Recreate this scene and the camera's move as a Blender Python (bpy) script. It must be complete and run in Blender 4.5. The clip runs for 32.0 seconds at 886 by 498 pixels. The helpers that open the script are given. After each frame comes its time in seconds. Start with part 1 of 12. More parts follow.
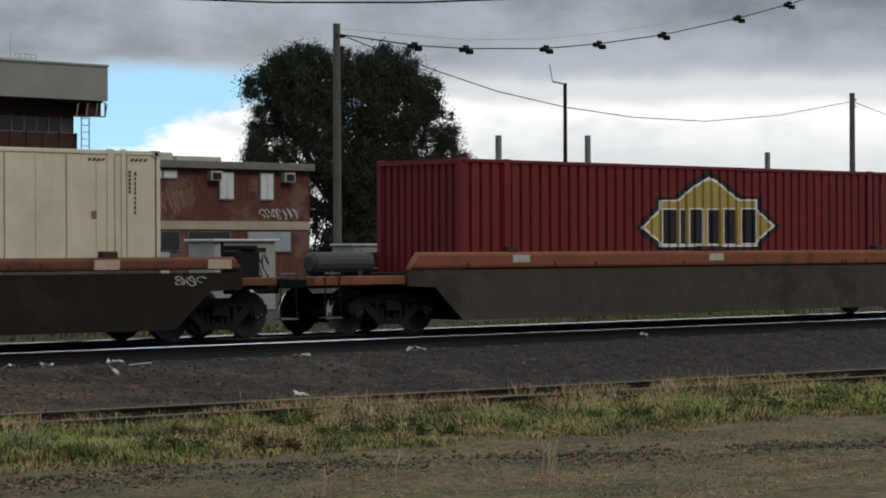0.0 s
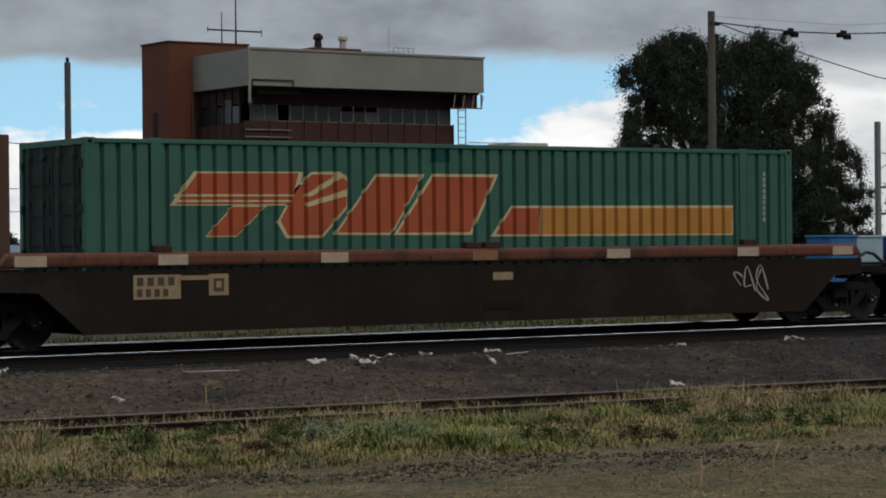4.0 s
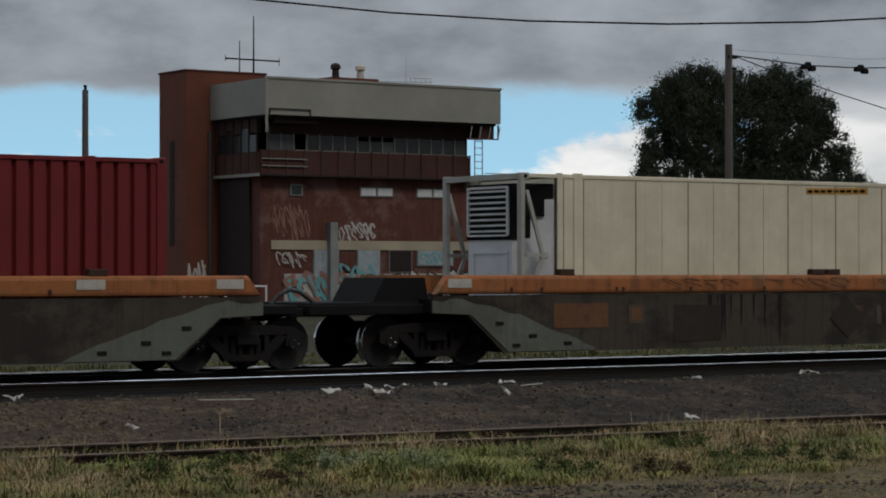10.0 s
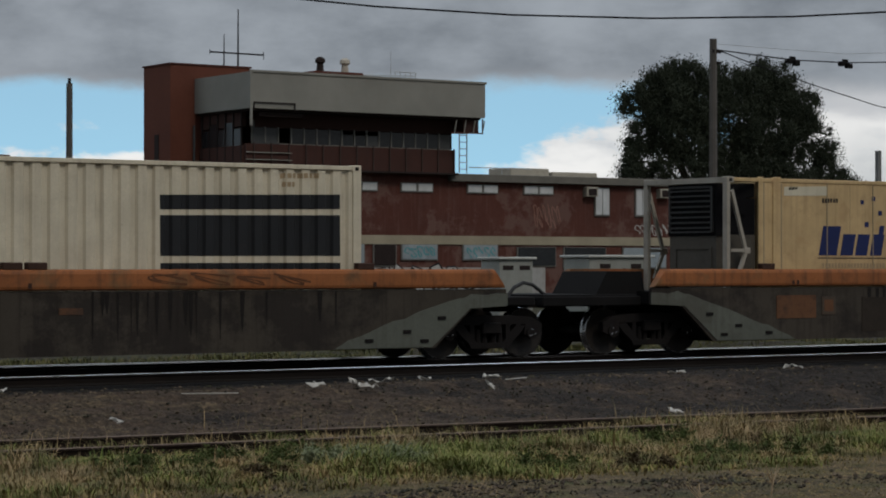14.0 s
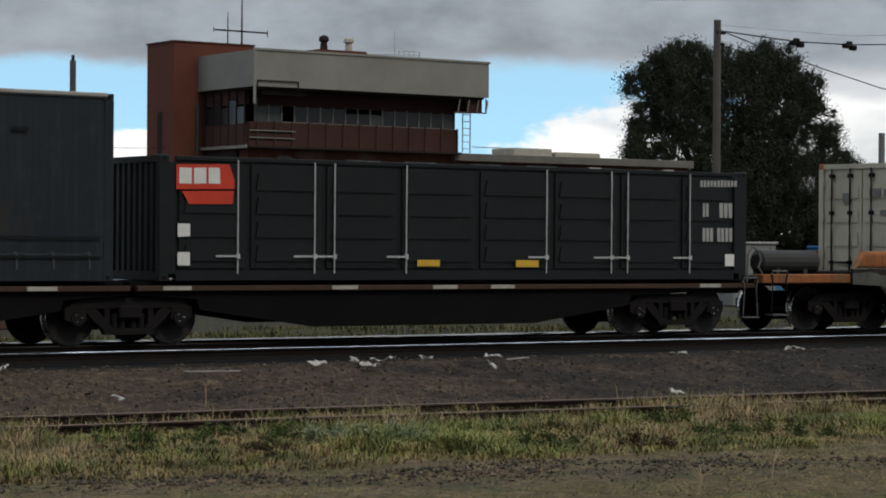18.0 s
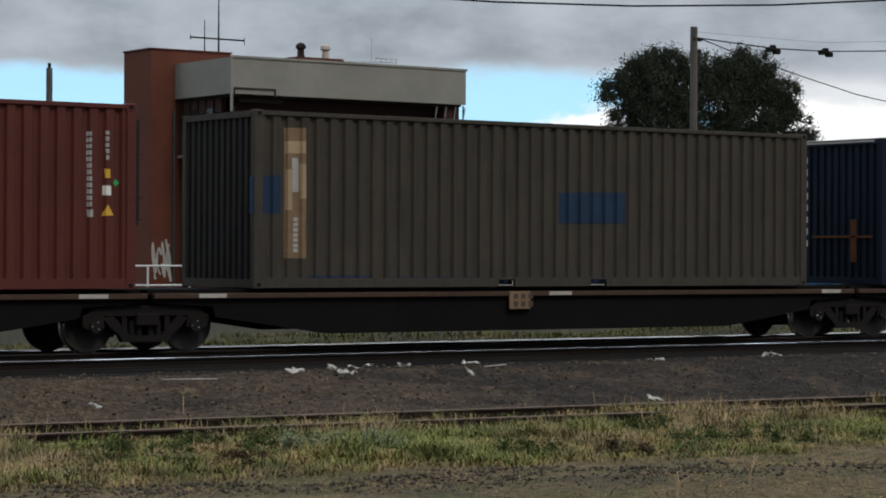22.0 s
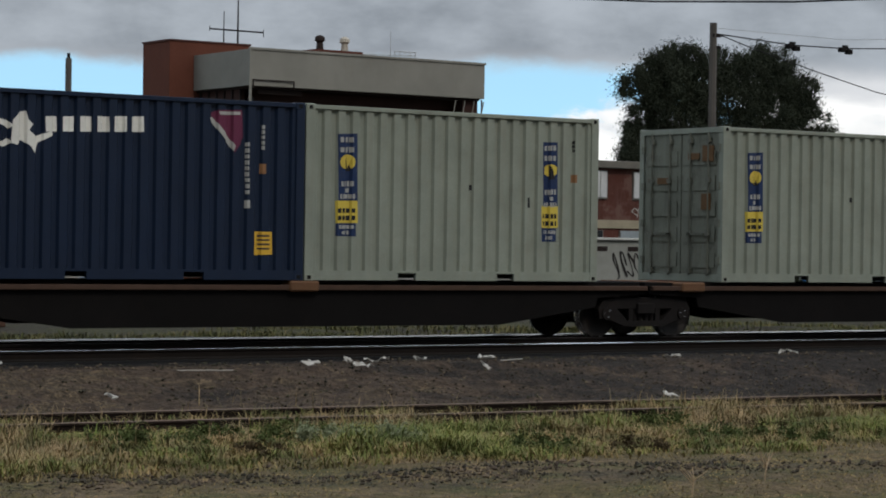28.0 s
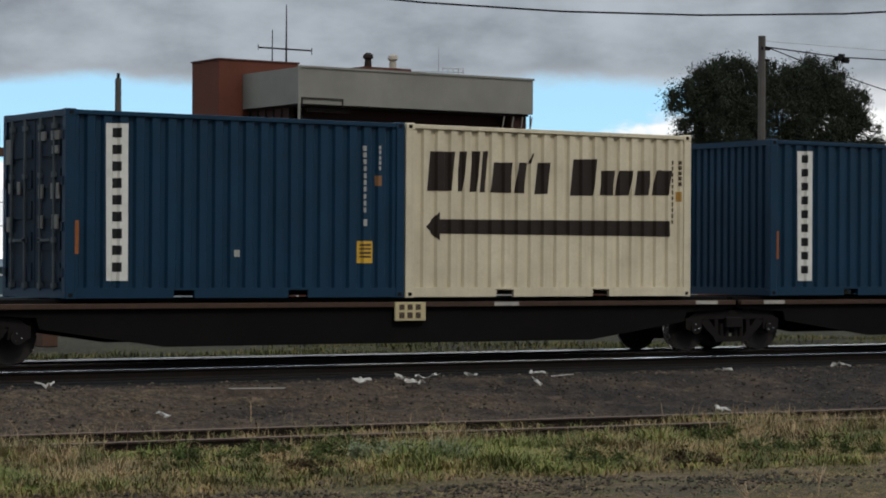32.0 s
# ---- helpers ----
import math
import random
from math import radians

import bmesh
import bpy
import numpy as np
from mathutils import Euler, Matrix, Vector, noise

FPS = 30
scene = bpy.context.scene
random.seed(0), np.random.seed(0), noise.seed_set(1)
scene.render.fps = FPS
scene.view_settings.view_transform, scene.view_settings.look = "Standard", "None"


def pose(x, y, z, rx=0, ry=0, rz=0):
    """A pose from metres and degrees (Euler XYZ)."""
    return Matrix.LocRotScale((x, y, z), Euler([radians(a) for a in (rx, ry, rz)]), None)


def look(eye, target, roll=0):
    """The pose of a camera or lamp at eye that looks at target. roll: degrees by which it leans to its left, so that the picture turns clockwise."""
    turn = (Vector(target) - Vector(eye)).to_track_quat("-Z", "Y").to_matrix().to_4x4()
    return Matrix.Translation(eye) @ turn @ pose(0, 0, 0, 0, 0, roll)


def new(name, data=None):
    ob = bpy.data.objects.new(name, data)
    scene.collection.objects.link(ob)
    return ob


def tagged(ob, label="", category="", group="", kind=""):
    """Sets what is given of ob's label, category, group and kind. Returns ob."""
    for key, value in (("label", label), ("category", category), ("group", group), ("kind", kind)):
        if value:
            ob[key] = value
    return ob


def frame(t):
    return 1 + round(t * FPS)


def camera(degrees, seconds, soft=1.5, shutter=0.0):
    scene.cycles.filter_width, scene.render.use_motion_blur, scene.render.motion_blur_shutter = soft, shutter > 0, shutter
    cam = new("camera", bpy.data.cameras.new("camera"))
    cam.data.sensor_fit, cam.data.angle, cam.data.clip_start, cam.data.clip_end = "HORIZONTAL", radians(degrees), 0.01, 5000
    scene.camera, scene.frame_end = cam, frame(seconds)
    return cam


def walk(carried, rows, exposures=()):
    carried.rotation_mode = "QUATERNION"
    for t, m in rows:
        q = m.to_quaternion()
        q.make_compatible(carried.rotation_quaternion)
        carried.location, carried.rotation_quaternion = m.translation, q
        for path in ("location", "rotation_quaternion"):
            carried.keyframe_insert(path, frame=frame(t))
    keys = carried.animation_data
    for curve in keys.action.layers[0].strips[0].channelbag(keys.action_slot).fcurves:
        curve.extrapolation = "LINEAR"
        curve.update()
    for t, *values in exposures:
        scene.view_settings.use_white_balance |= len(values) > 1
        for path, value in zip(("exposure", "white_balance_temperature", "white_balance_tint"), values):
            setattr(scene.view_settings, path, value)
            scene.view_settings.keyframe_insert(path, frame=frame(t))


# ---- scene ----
# World: x along the track (the train runs towards +x), y away from the camera, z = 0 at the rail heads.
EYE = (0.0, 0.0, 1.607)


def aim(yaw, pitch, roll):
    """Camera pose at the tripod: degrees right of +y, degrees up, degrees of lean."""
    a, b = radians(yaw), radians(pitch)
    way = Vector((math.sin(a) * math.cos(b), math.cos(a) * math.cos(b), math.sin(b)))
    return look(EYE, Vector(EYE) + way * 50, roll)


cam = camera(21.603, 32.0, soft=1.9)
walk(cam, [
    (0, aim(43.584, -0.010, -0.217)), (0.5, aim(42.083, 0.011, -0.073)), (1, aim(40.279, 0.131, -0.087)),
    (1.5, aim(38.840, 0.360, -0.313)), (2, aim(37.875, 0.274, -0.385)), (2.5, aim(37.314, -0.001, -0.408)),
    (3, aim(36.464, -0.161, -0.388)), (3.5, aim(35.321, -0.254, -0.441)), (4, aim(34.339, -0.205, -0.554)),
    (4.5, aim(33.707, 0.180, -0.585)), (6.5, aim(33.397, 0.204, -0.152)), (7, aim(33.585, 0.212, -0.078)),
    (7.5, aim(33.713, 0.274, -0.028)), (8, aim(33.835, 0.382, 0.004)), (8.5, aim(33.926, 0.421, 0.085)),
    (9, aim(33.935, 0.434, 0.069)), (9.5, aim(33.938, 0.467, 0.010)), (10, aim(33.959, 0.550, -0.024)),
    (10.5, aim(34.044, 0.488, 0.009)), (11, aim(34.146, 0.378, 0.085)), (11.5, aim(34.096, 0.263, 0.158)),
    (12, aim(34.138, 0.292, -0.065)), (12.5, aim(34.309, 0.499, -0.167)), (13, aim(34.381, 0.623, -0.212)),
    (13.5, aim(34.311, 0.569, -0.126)), (14, aim(34.343, 0.401, 0.036)), (14.5, aim(34.448, 0.218, 0.164)),
    (16.5, aim(34.296, 0.430, 0.180)), (17, aim(34.183, 0.306, 0.278)), (17.5, aim(34.210, 0.076, 0.343)),
    (18, aim(34.283, -0.106, 0.429)), (18.5, aim(34.230, -0.178, 0.576)), (19, aim(34.088, -0.151, 0.582)),
    (19.5, aim(34.181, 0.042, 0.472)), (20, aim(34.310, 0.230, 0.316)), (20.5, aim(34.268, 0.258, 0.213)),
    (21, aim(34.264, 0.396, 0.127)), (21.5, aim(34.464, 0.423, 0.182)), (22, aim(34.840, 0.075, 0.297)),
    (22.5, aim(34.976, -0.364, 0.421)), (23, aim(34.987, -0.362, 0.535)), (23.5, aim(34.823, -0.119, 0.710)),
    (24, aim(34.517, 0.254, 0.720)), (24.5, aim(34.438, 0.366, 0.646)), (25, aim(34.503, 0.086, 0.735)),
    (25.5, aim(34.478, -0.146, 0.747)), (27.5, aim(34.351, 0.024, 0.750)), (28, aim(34.420, -0.084, 0.855)),
    (28.5, aim(34.357, -0.212, 0.867)), (29, aim(34.021, -0.220, 0.825)), (29.5, aim(33.681, -0.068, 0.723)),
    (30, aim(33.590, 0.082, 0.499)), (30.5, aim(33.395, -0.006, 0.440)), (31, aim(33.159, -0.050, 0.410)),
    (31.5, aim(33.190, 0.089, 0.336)), (32, aim(33.184, 0.304, 0.323))], [(0, -0.12), (2, -0.3), (4, -0.34), (9, -0.46), (13, -0.55), (15, -0.55), (17, -0.46), (18, -0.19), (20, 0.12), (22, 0.02), (24, -0.06), (28, -0.12), (30, -0.08), (32, -0.1)])

# ---- light ----
def build_world():
    world = bpy.data.worlds.new("sky")
    scene.world = world
    world.use_nodes = True
    nt = world.node_tree
    nt.nodes.clear()
    N, L = nt.nodes.new, nt.links.new

    def math_node(op, a, b=None, c=None):
        n = N("ShaderNodeMath")
        n.operation = op
        for i, v in enumerate((a, b, c)):
            if v is None:
                continue
            if isinstance(v, (int, float)):
                n.inputs[i].default_value = v
            else:
                L(v, n.inputs[i])
        return n.outputs[0]

    def ramp(v, lo, hi):
        n = N("ShaderNodeMapRange")
        n.interpolation_type = "SMOOTHSTEP"
        L(v, n.inputs["Value"])
        n.inputs["From Min"].default_value, n.inputs["From Max"].default_value = lo, hi
        return n.outputs[0]

    def mixc(f, a, b):
        n = N("ShaderNodeMix")
        n.data_type = "RGBA"
        L(f, n.inputs[0])
        for v, s in ((a, n.inputs[6]), (b, n.inputs[7])):
            if isinstance(v, tuple):
                s.default_value = (*v, 1)
            else:
                L(v, s)
        return n.outputs[2]

    def noise_of(vec, scale, detail, rough):
        n = N("ShaderNodeTexNoise")
        L(vec, n.inputs["Vector"])
        n.inputs["Scale"].default_value, n.inputs["Detail"].default_value = scale, detail
        n.inputs["Roughness"].default_value = rough
        return n.outputs["Fac"]

    co = N("ShaderNodeTexCoord").outputs["Generated"]
    sep = N("ShaderNodeSeparateXYZ")
    L(co, sep.inputs[0])
    az = math_node("ARCTAN2", sep.outputs[0], sep.outputs[1])
    up = sep.outputs[2]
    # clouds are drawn over bearing and height, flattened towards the horizon
    vec = N("ShaderNodeCombineXYZ")
    L(az, vec.inputs[0])
    L(math_node("MULTIPLY", up, 1.9), vec.inputs[1])
    wisps = noise_of(vec.outputs[0], 11, 9, 0.60)
    puffs = noise_of(vec.outputs[0], 19, 9, 0.58)
    broad = noise_of(vec.outputs[0], 5.0, 6, 0.5)
    # clear air between the clouds, taken from well above the hazy horizon
    lift = N("ShaderNodeCombineXYZ")
    L(sep.outputs[0], lift.inputs[0])
    L(sep.outputs[1], lift.inputs[1])
    L(math_node("ADD", math_node("ABSOLUTE", up), 0.42), lift.inputs[2])
    sky = N("ShaderNodeTexSky")
    L(lift.outputs[0], sky.inputs[0])
    sky.sky_type, sky.sun_disc = "NISHITA", False
    sky.sun_elevation, sky.sun_rotation = radians(48), radians(SUN_TURN)
    clear = N("ShaderNodeVectorMath")
    clear.operation = "SCALE"
    L(sky.outputs[0], clear.inputs[0])
    clear.inputs["Scale"].default_value = CLEAR_SKY
    milky = mixc(math_node("ADD", 0.74, math_node("MULTIPLY", ramp(up, 0.085, 0.02), 0.2)), clear.outputs[0], (0.54, 0.97, 1.24))
    # white heaps low down, thick from the lamp wire onwards
    east = ramp(az, 0.66, 0.80)
    south = ramp(az, 0.56, 0.46)
    low = math_node("ADD", math_node("MULTIPLY", ramp(up, 0.056, 0.024), 0.28), math_node("MULTIPLY", east, 0.42))
    low = math_node("ADD", low, math_node("MULTIPLY", math_node("MULTIPLY", south, ramp(up, 0.046, 0.034)), 0.30))
    low = math_node("SUBTRACT", low, math_node("MULTIPLY", math_node("SUBTRACT", 1.0, math_node("MAXIMUM", south, east)), 0.09))
    # one heap on its own beside the tree
    lone = math_node("MULTIPLY", math_node("MULTIPLY", ramp(az, 0.625, 0.65), ramp(az, 0.72, 0.69)), math_node("MULTIPLY", ramp(up, 0.03, 0.045), ramp(up, 0.072, 0.058)))
    low = math_node("ADD", low, math_node("MULTIPLY", lone, 0.25))
    heap = ramp(math_node("ADD", puffs, low), 0.57, 0.70)
    heap_tone = mixc(ramp(math_node("ADD", wisps, math_node("MULTIPLY", puffs, 0.5)), 0.58, 0.85), (0.82, 0.86, 0.90), (1.28, 1.28, 1.26))
    heap_tone = mixc(math_node("MULTIPLY", east, ramp(up, 0.075, 0.02)), heap_tone, (0.78, 0.81, 0.82))
    base = mixc(heap, milky, heap_tone)
    # the grey deck overhead with a torn lower edge
    edge = math_node("ADD", up, math_node("MULTIPLY", math_node("SUBTRACT", wisps, 0.5), 0.030))
    edge = math_node("ADD", edge, math_node("MULTIPLY", math_node("SUBTRACT", broad, 0.5), 0.018))
    soft = math_node("MULTIPLY", east, 0.012)
    deck = ramp(math_node("ADD", edge, soft), 0.071, 0.081)
    tone = mixc(ramp(math_node("ADD", math_node("ADD", math_node("MULTIPLY", wisps, 0.65), math_node("MULTIPLY", broad, 1.35)), math_node("MULTIPLY", ramp(az, 0.62, 0.42), 0.05)), 0.78, 1.22), (0.185, 0.212, 0.248), (0.49, 0.540, 0.600))
    tone = mixc(math_node("MULTIPLY", ramp(edge, 0.084, 0.072), math_node("ADD", 0.35, math_node("MULTIPLY", east, 0.55))), tone, (0.84, 0.86, 0.89))
    full = mixc(deck, base, tone)
    # the cover thins out and brightens overhead
    gain = N("ShaderNodeVectorMath")
    gain.operation = "SCALE"
    L(full, gain.inputs[0])
    glow = N("ShaderNodeVectorMath")
    glow.operation = "DOT_PRODUCT"
    L(co, glow.inputs[0])
    glow.inputs[1].default_value = SUN_FROM
    veil = math_node("MULTIPLY", math_node("POWER", math_node("MAXIMUM", glow.outputs["Value"], 0.0), 2.5), SUNWARD)
    # added dimming of the unseen sky behind the camera, to darken left-facing sides
    dull = N("ShaderNodeVectorMath")
    dull.operation = "DOT_PRODUCT"
    L(co, dull.inputs[0])
    dull.inputs[1].default_value = (-0.40, -0.90, 0.17)
    total = math_node("ADD", math_node("ADD", 1.0, veil), math_node("MULTIPLY", ramp(up, 0.12, 0.75), OVERHEAD))
    L(math_node("MULTIPLY", total, math_node("SUBTRACT", 1.0, math_node("MULTIPLY", ramp(dull.outputs["Value"], 0.25, 0.8), 0.72))), gain.inputs["Scale"])
    bg = N("ShaderNodeBackground")
    L(gain.outputs[0], bg.inputs[0])
    bg.inputs[1].default_value = 1.0
    L(bg.outputs[0], N("ShaderNodeOutputWorld").inputs[0])


SUN_TURN = 180.0             # bearing of the veiled sun, clockwise from the far side
CLEAR_SKY = 0.22
OVERHEAD = 1.9
SUNWARD = 1.6
SUN_FROM = (math.sin(radians(SUN_TURN)) * 0.67, math.cos(radians(SUN_TURN)) * 0.67, 0.74)
build_world()
sun = new("sun", bpy.data.lights.new("sun", "SUN"))
sun.data.energy, sun.data.angle, sun.data.color = 1.25, radians(14), (1.0, 0.93, 0.83)
sun.matrix_world = look((0, 0, 0), tuple(-c for c in SUN_FROM))
scene.view_settings.exposure = 0.0


# ---- mesh building ----
class Geo:
    """Collects vertices and faces of one part."""

    def __init__(self):
        self.v, self.f, self.smooth = [], [], False

    def add(self, verts, faces):
        n = len(self.v)
        self.v.extend(tuple(p) for p in verts)
        self.f.extend(tuple(i + n for i in q) for q in faces)
        return self

    def box(self, x0, x1, y0, y1, z0, z1, c=0.0):
        """A box; c cuts its edges along x, y and z by a small bevel."""
        if c <= 0:
            return self.add([(x, y, z) for x in (x0, x1) for y in (y0, y1) for z in (z0, z1)],
                            [(0, 1, 3, 2), (4, 6, 7, 5), (0, 4, 5, 1), (2, 3, 7, 6), (0, 2, 6, 4), (1, 5, 7, 3)])
        m, h = ((x0 + x1) / 2, (y0 + y1) / 2, (z0 + z1) / 2), ((x1 - x0) / 2, (y1 - y0) / 2, (z1 - z0) / 2)
        bm = bmesh.new()
        bmesh.ops.create_cube(bm, size=2.0)
        for q in bm.verts:
            q.co = [m[i] + q.co[i] * h[i] for i in range(3)]
        bmesh.ops.bevel(bm, geom=bm.edges[:], offset=c, segments=1, affect="EDGES", profile=0.5)
        bm.verts.index_update()
        self.add([q.co[:] for q in bm.verts], [[q.index for q in face.verts] for face in bm.faces])
        bm.free()
        return self

    def prism(self, poly, a, b, axis="y"):
        """A flat outline (list of pairs) pushed from a to b along an axis. axis y: pairs are x, z; x: y, z; z: x, y."""
        def at(p, q):
            return {"y": (p[0], q, p[1]), "x": (q, p[0], p[1]), "z": (p[0], p[1], q)}[axis]
        n = len(poly)
        self.add([at(p, a) for p in poly] + [at(p, b) for p in poly],
                 [tuple(range(n)), tuple(range(2 * n - 1, n - 1, -1))] + [(i, i + n, (i + 1) % n + n, (i + 1) % n) for i in range(n)])
        return self

    def tube(self, p, q, r, n=8, r2=None, caps=True):
        p, q = Vector(p), Vector(q)
        d = (q - p).normalized()
        s = d.orthogonal().normalized()
        w = d.cross(s)
        ring = [(s * math.cos(2 * math.pi * i / n) + w * math.sin(2 * math.pi * i / n)) for i in range(n)]
        r2 = r if r2 is None else r2
        verts = [p + k * r for k in ring] + [q + k * r2 for k in ring]
        faces = [(i, (i + 1) % n, (i + 1) % n + n, i + n) for i in range(n)]
        if caps:
            faces += [tuple(range(n - 1, -1, -1)), tuple(range(n, 2 * n))]
        return self.add(verts, faces)

    def bent(self, pts, r, n=6):
        """One unbroken round bar along a line of points."""
        pts = [Vector(p) for p in pts]
        verts, side = [], None
        for i, p in enumerate(pts):
            d = (pts[min(i + 1, len(pts) - 1)] - pts[max(i - 1, 0)]).normalized()
            side = d.orthogonal().normalized() if side is None else (side - d * side.dot(d)).normalized()
            w = d.cross(side)
            verts += [p + (side * math.cos(2 * math.pi * k / n) + w * math.sin(2 * math.pi * k / n)) * r for k in range(n)]
        m = len(pts)
        faces = [(i * n + k, i * n + (k + 1) % n, (i + 1) * n + (k + 1) % n, (i + 1) * n + k) for i in range(m - 1) for k in range(n)]
        return self.add(verts, faces + [tuple(range(n - 1, -1, -1)), tuple(range((m - 1) * n, m * n))])

    def turned(self, prof, y0, x=0.0, z=0.0, n=24):
        """A profile of (radius, offset along y) turned round a cross axis at x, z."""
        m = len(prof)
        verts = [(x + r * math.cos(2 * math.pi * i / n), y0 + o, z + r * math.sin(2 * math.pi * i / n)) for i in range(n) for r, o in prof]
        faces = [(i * m + k, i * m + k + 1, (i + 1) % n * m + k + 1, (i + 1) % n * m + k) for i in range(n) for k in range(m - 1)]
        return self.add(verts, faces)

    def mesh(self, name):
        me = bpy.data.meshes.new(name)
        me.from_pydata(self.v, [], self.f)
        if self.smooth:
            me.shade_smooth()
        me.validate()
        return me


def quick_mesh(name, v, faces):
    """A large mesh from arrays: faces is a list of index arrays, one for each number of corners."""
    me = bpy.data.meshes.new(name)
    me.vertices.add(len(v))
    me.vertices.foreach_set("co", np.asarray(v, dtype=np.float32).ravel())
    loops = np.concatenate([f.ravel() for f in faces]).astype(np.int32)
    sizes = np.concatenate([np.full(len(f), f.shape[1]) for f in faces])
    starts = np.concatenate([[0], np.cumsum(sizes)[:-1]]).astype(np.int32)
    me.loops.add(len(loops))
    me.loops.foreach_set("vertex_index", loops)
    me.polygons.add(len(sizes))
    me.polygons.foreach_set("loop_start", starts)
    me.update(calc_edges=True)
    return me


def part(name, geo, material, parent=None, label=""):
    ob = new(name, geo.mesh(name) if isinstance(geo, Geo) else geo)
    if material and not ob.data.materials:
        ob.data.materials.append(material)
    if parent:
        ob.parent = parent
    if label:
        ob["label"] = label
    return ob


def thing(name, label, category, group="", kind=""):
    ob = new(name)
    ob.empty_display_size = 0.3
    return tagged(ob, label, category, group, kind)


# ---- materials ----
def lin(r, g, b):
    """Linear colour from 8-bit display values."""
    return tuple((c / 12.92 if c <= 0.04045 else ((c + 0.055) / 1.055) ** 2.4) for c in (r / 255, g / 255, b / 255))


def surface(name, colour, rough=0.6, metal=0.0, grime=0.3, dirt=(0.05, 0.04, 0.03), streak=0.0, scale=1.2, fine=35.0, bump=0.15, rust=0.0, spread=0.16, spec=0.25, blotch=None, reach=0.0):
    """A worn surface: broad fading, fine grain, dirt patches, rain streaks and rust flecks over a base colour."""
    m = bpy.data.materials.new(name)
    m.use_nodes = True
    nt = m.node_tree
    b = nt.nodes["Principled BSDF"]
    N, L = nt.nodes.new, nt.links.new
    co = N("ShaderNodeTexCoord").outputs["Object"]

    def noisy(s, detail=6.0, vec=None, rough_=0.6):
        n = N("ShaderNodeTexNoise")
        L(vec or co, n.inputs["Vector"])
        n.inputs["Scale"].default_value, n.inputs["Detail"].default_value, n.inputs["Roughness"].default_value = s, detail, rough_
        return n.outputs["Fac"]

    def ramp(v, lo, hi, to_lo=0.0, to_hi=1.0):
        n = N("ShaderNodeMapRange")
        L(v, n.inputs["Value"])
        for k, q in zip(("From Min", "From Max", "To Min", "To Max"), (lo, hi, to_lo, to_hi)):
            n.inputs[k].default_value = q
        return n.outputs[0]

    def mix(f, a, c, mode="MIX"):
        n = N("ShaderNodeMix")
        n.data_type, n.blend_type = "RGBA", mode
        if isinstance(f, float):
            n.inputs[0].default_value = f
        else:
            L(f, n.inputs[0])
        for v, s in ((a, n.inputs[6]), (c, n.inputs[7])):
            if isinstance(v, tuple):
                s.default_value = (*v, 1)
            else:
                L(v, s)
        return n.outputs[2]

    broad = noisy(scale)
    dark, light = tuple(c * (1 - spread) for c in colour), tuple(min(1, c * (1 + spread)) for c in colour)
    col = mix(ramp(broad, 0.3, 0.7), dark, light)
    grain = noisy(fine, 4.0)
    col = mix(ramp(grain, 0.3, 0.7, 0.0, 0.35), col, tuple(c * 0.72 for c in colour))
    if blotch:                                # old paint, soot or primer showing in ragged patches
        col = mix(ramp(noisy(0.55, 9.0, None, 0.68), 0.56 - reach, 0.63 - reach, 0.0, 0.85), col, blotch)
    if grime > 0:
        col = mix(ramp(noisy(scale * 2.7, 9.0, None, 0.7), 0.52, 0.78, 0.0, grime), col, dirt)
    if streak > 0:
        mp = N("ShaderNodeMapping")
        L(co, mp.inputs["Vector"])
        mp.inputs["Scale"].default_value = (7.0, 7.0, 0.35)
        col = mix(ramp(noisy(1.4, 5.0, mp.outputs[0]), 0.5, 0.75, 0.0, streak), col, dirt)
    if rust > 0:
        col = mix(ramp(noisy(scale * 5.0, 10.0, None, 0.75), 0.64, 0.70, 0.0, rust), col, (0.11, 0.04, 0.018))
    L(col, b.inputs["Base Color"])
    b.inputs["Metallic"].default_value = metal
    b.inputs["Specular IOR Level"].default_value = spec
    L(ramp(grain, 0.2, 0.8, max(0.05, rough - 0.1), min(1.0, rough + 0.12)), b.inputs["Roughness"])
    if bump > 0:
        bp = N("ShaderNodeBump")
        bp.inputs["Strength"].default_value, bp.inputs["Distance"].default_value = bump, 0.01
        L(grain, bp.inputs["Height"])
        L(bp.outputs[0], b.inputs["Normal"])
    return m


PAINT = {}


def paint(name, colour=None, **kw):
    if name not in PAINT:
        PAINT[name] = surface(name, colour, **kw)
    return PAINT[name]


STEEL_DARK = surface("dark_steel", (0.0125, 0.0108, 0.0104), 0.8, 0.0, 0.4, (0.026, 0.018, 0.014), rust=0.2, spec=0.1)
STEEL_BLACK = surface("black_steel", (0.010, 0.0095, 0.0095), 0.8, 0.0, 0.3, (0.018, 0.014, 0.012), spec=0.08)
WHEEL_STEEL = surface("wheel_steel", (0.020, 0.0165, 0.0145), 0.6, 0.2, 0.4)
TREAD = surface("polished_tread", (0.85, 0.85, 0.85), 0.24, 1.0, 0.1, bump=0.03)
RAIL_TOP = surface("rail_head", (0.97, 0.97, 0.98), 0.2, 1.0, 0.0, bump=0.0, spread=0.02)
RAIL_SIDE = surface("rail_side", (0.012, 0.0095, 0.008), 0.9, 0.0, 0.4, (0.025, 0.016, 0.011), spec=0.1)
RUST_OLD = surface("rusty_rail", (0.075, 0.055, 0.045), 0.9, 0.0, 0.5, (0.05, 0.03, 0.02))
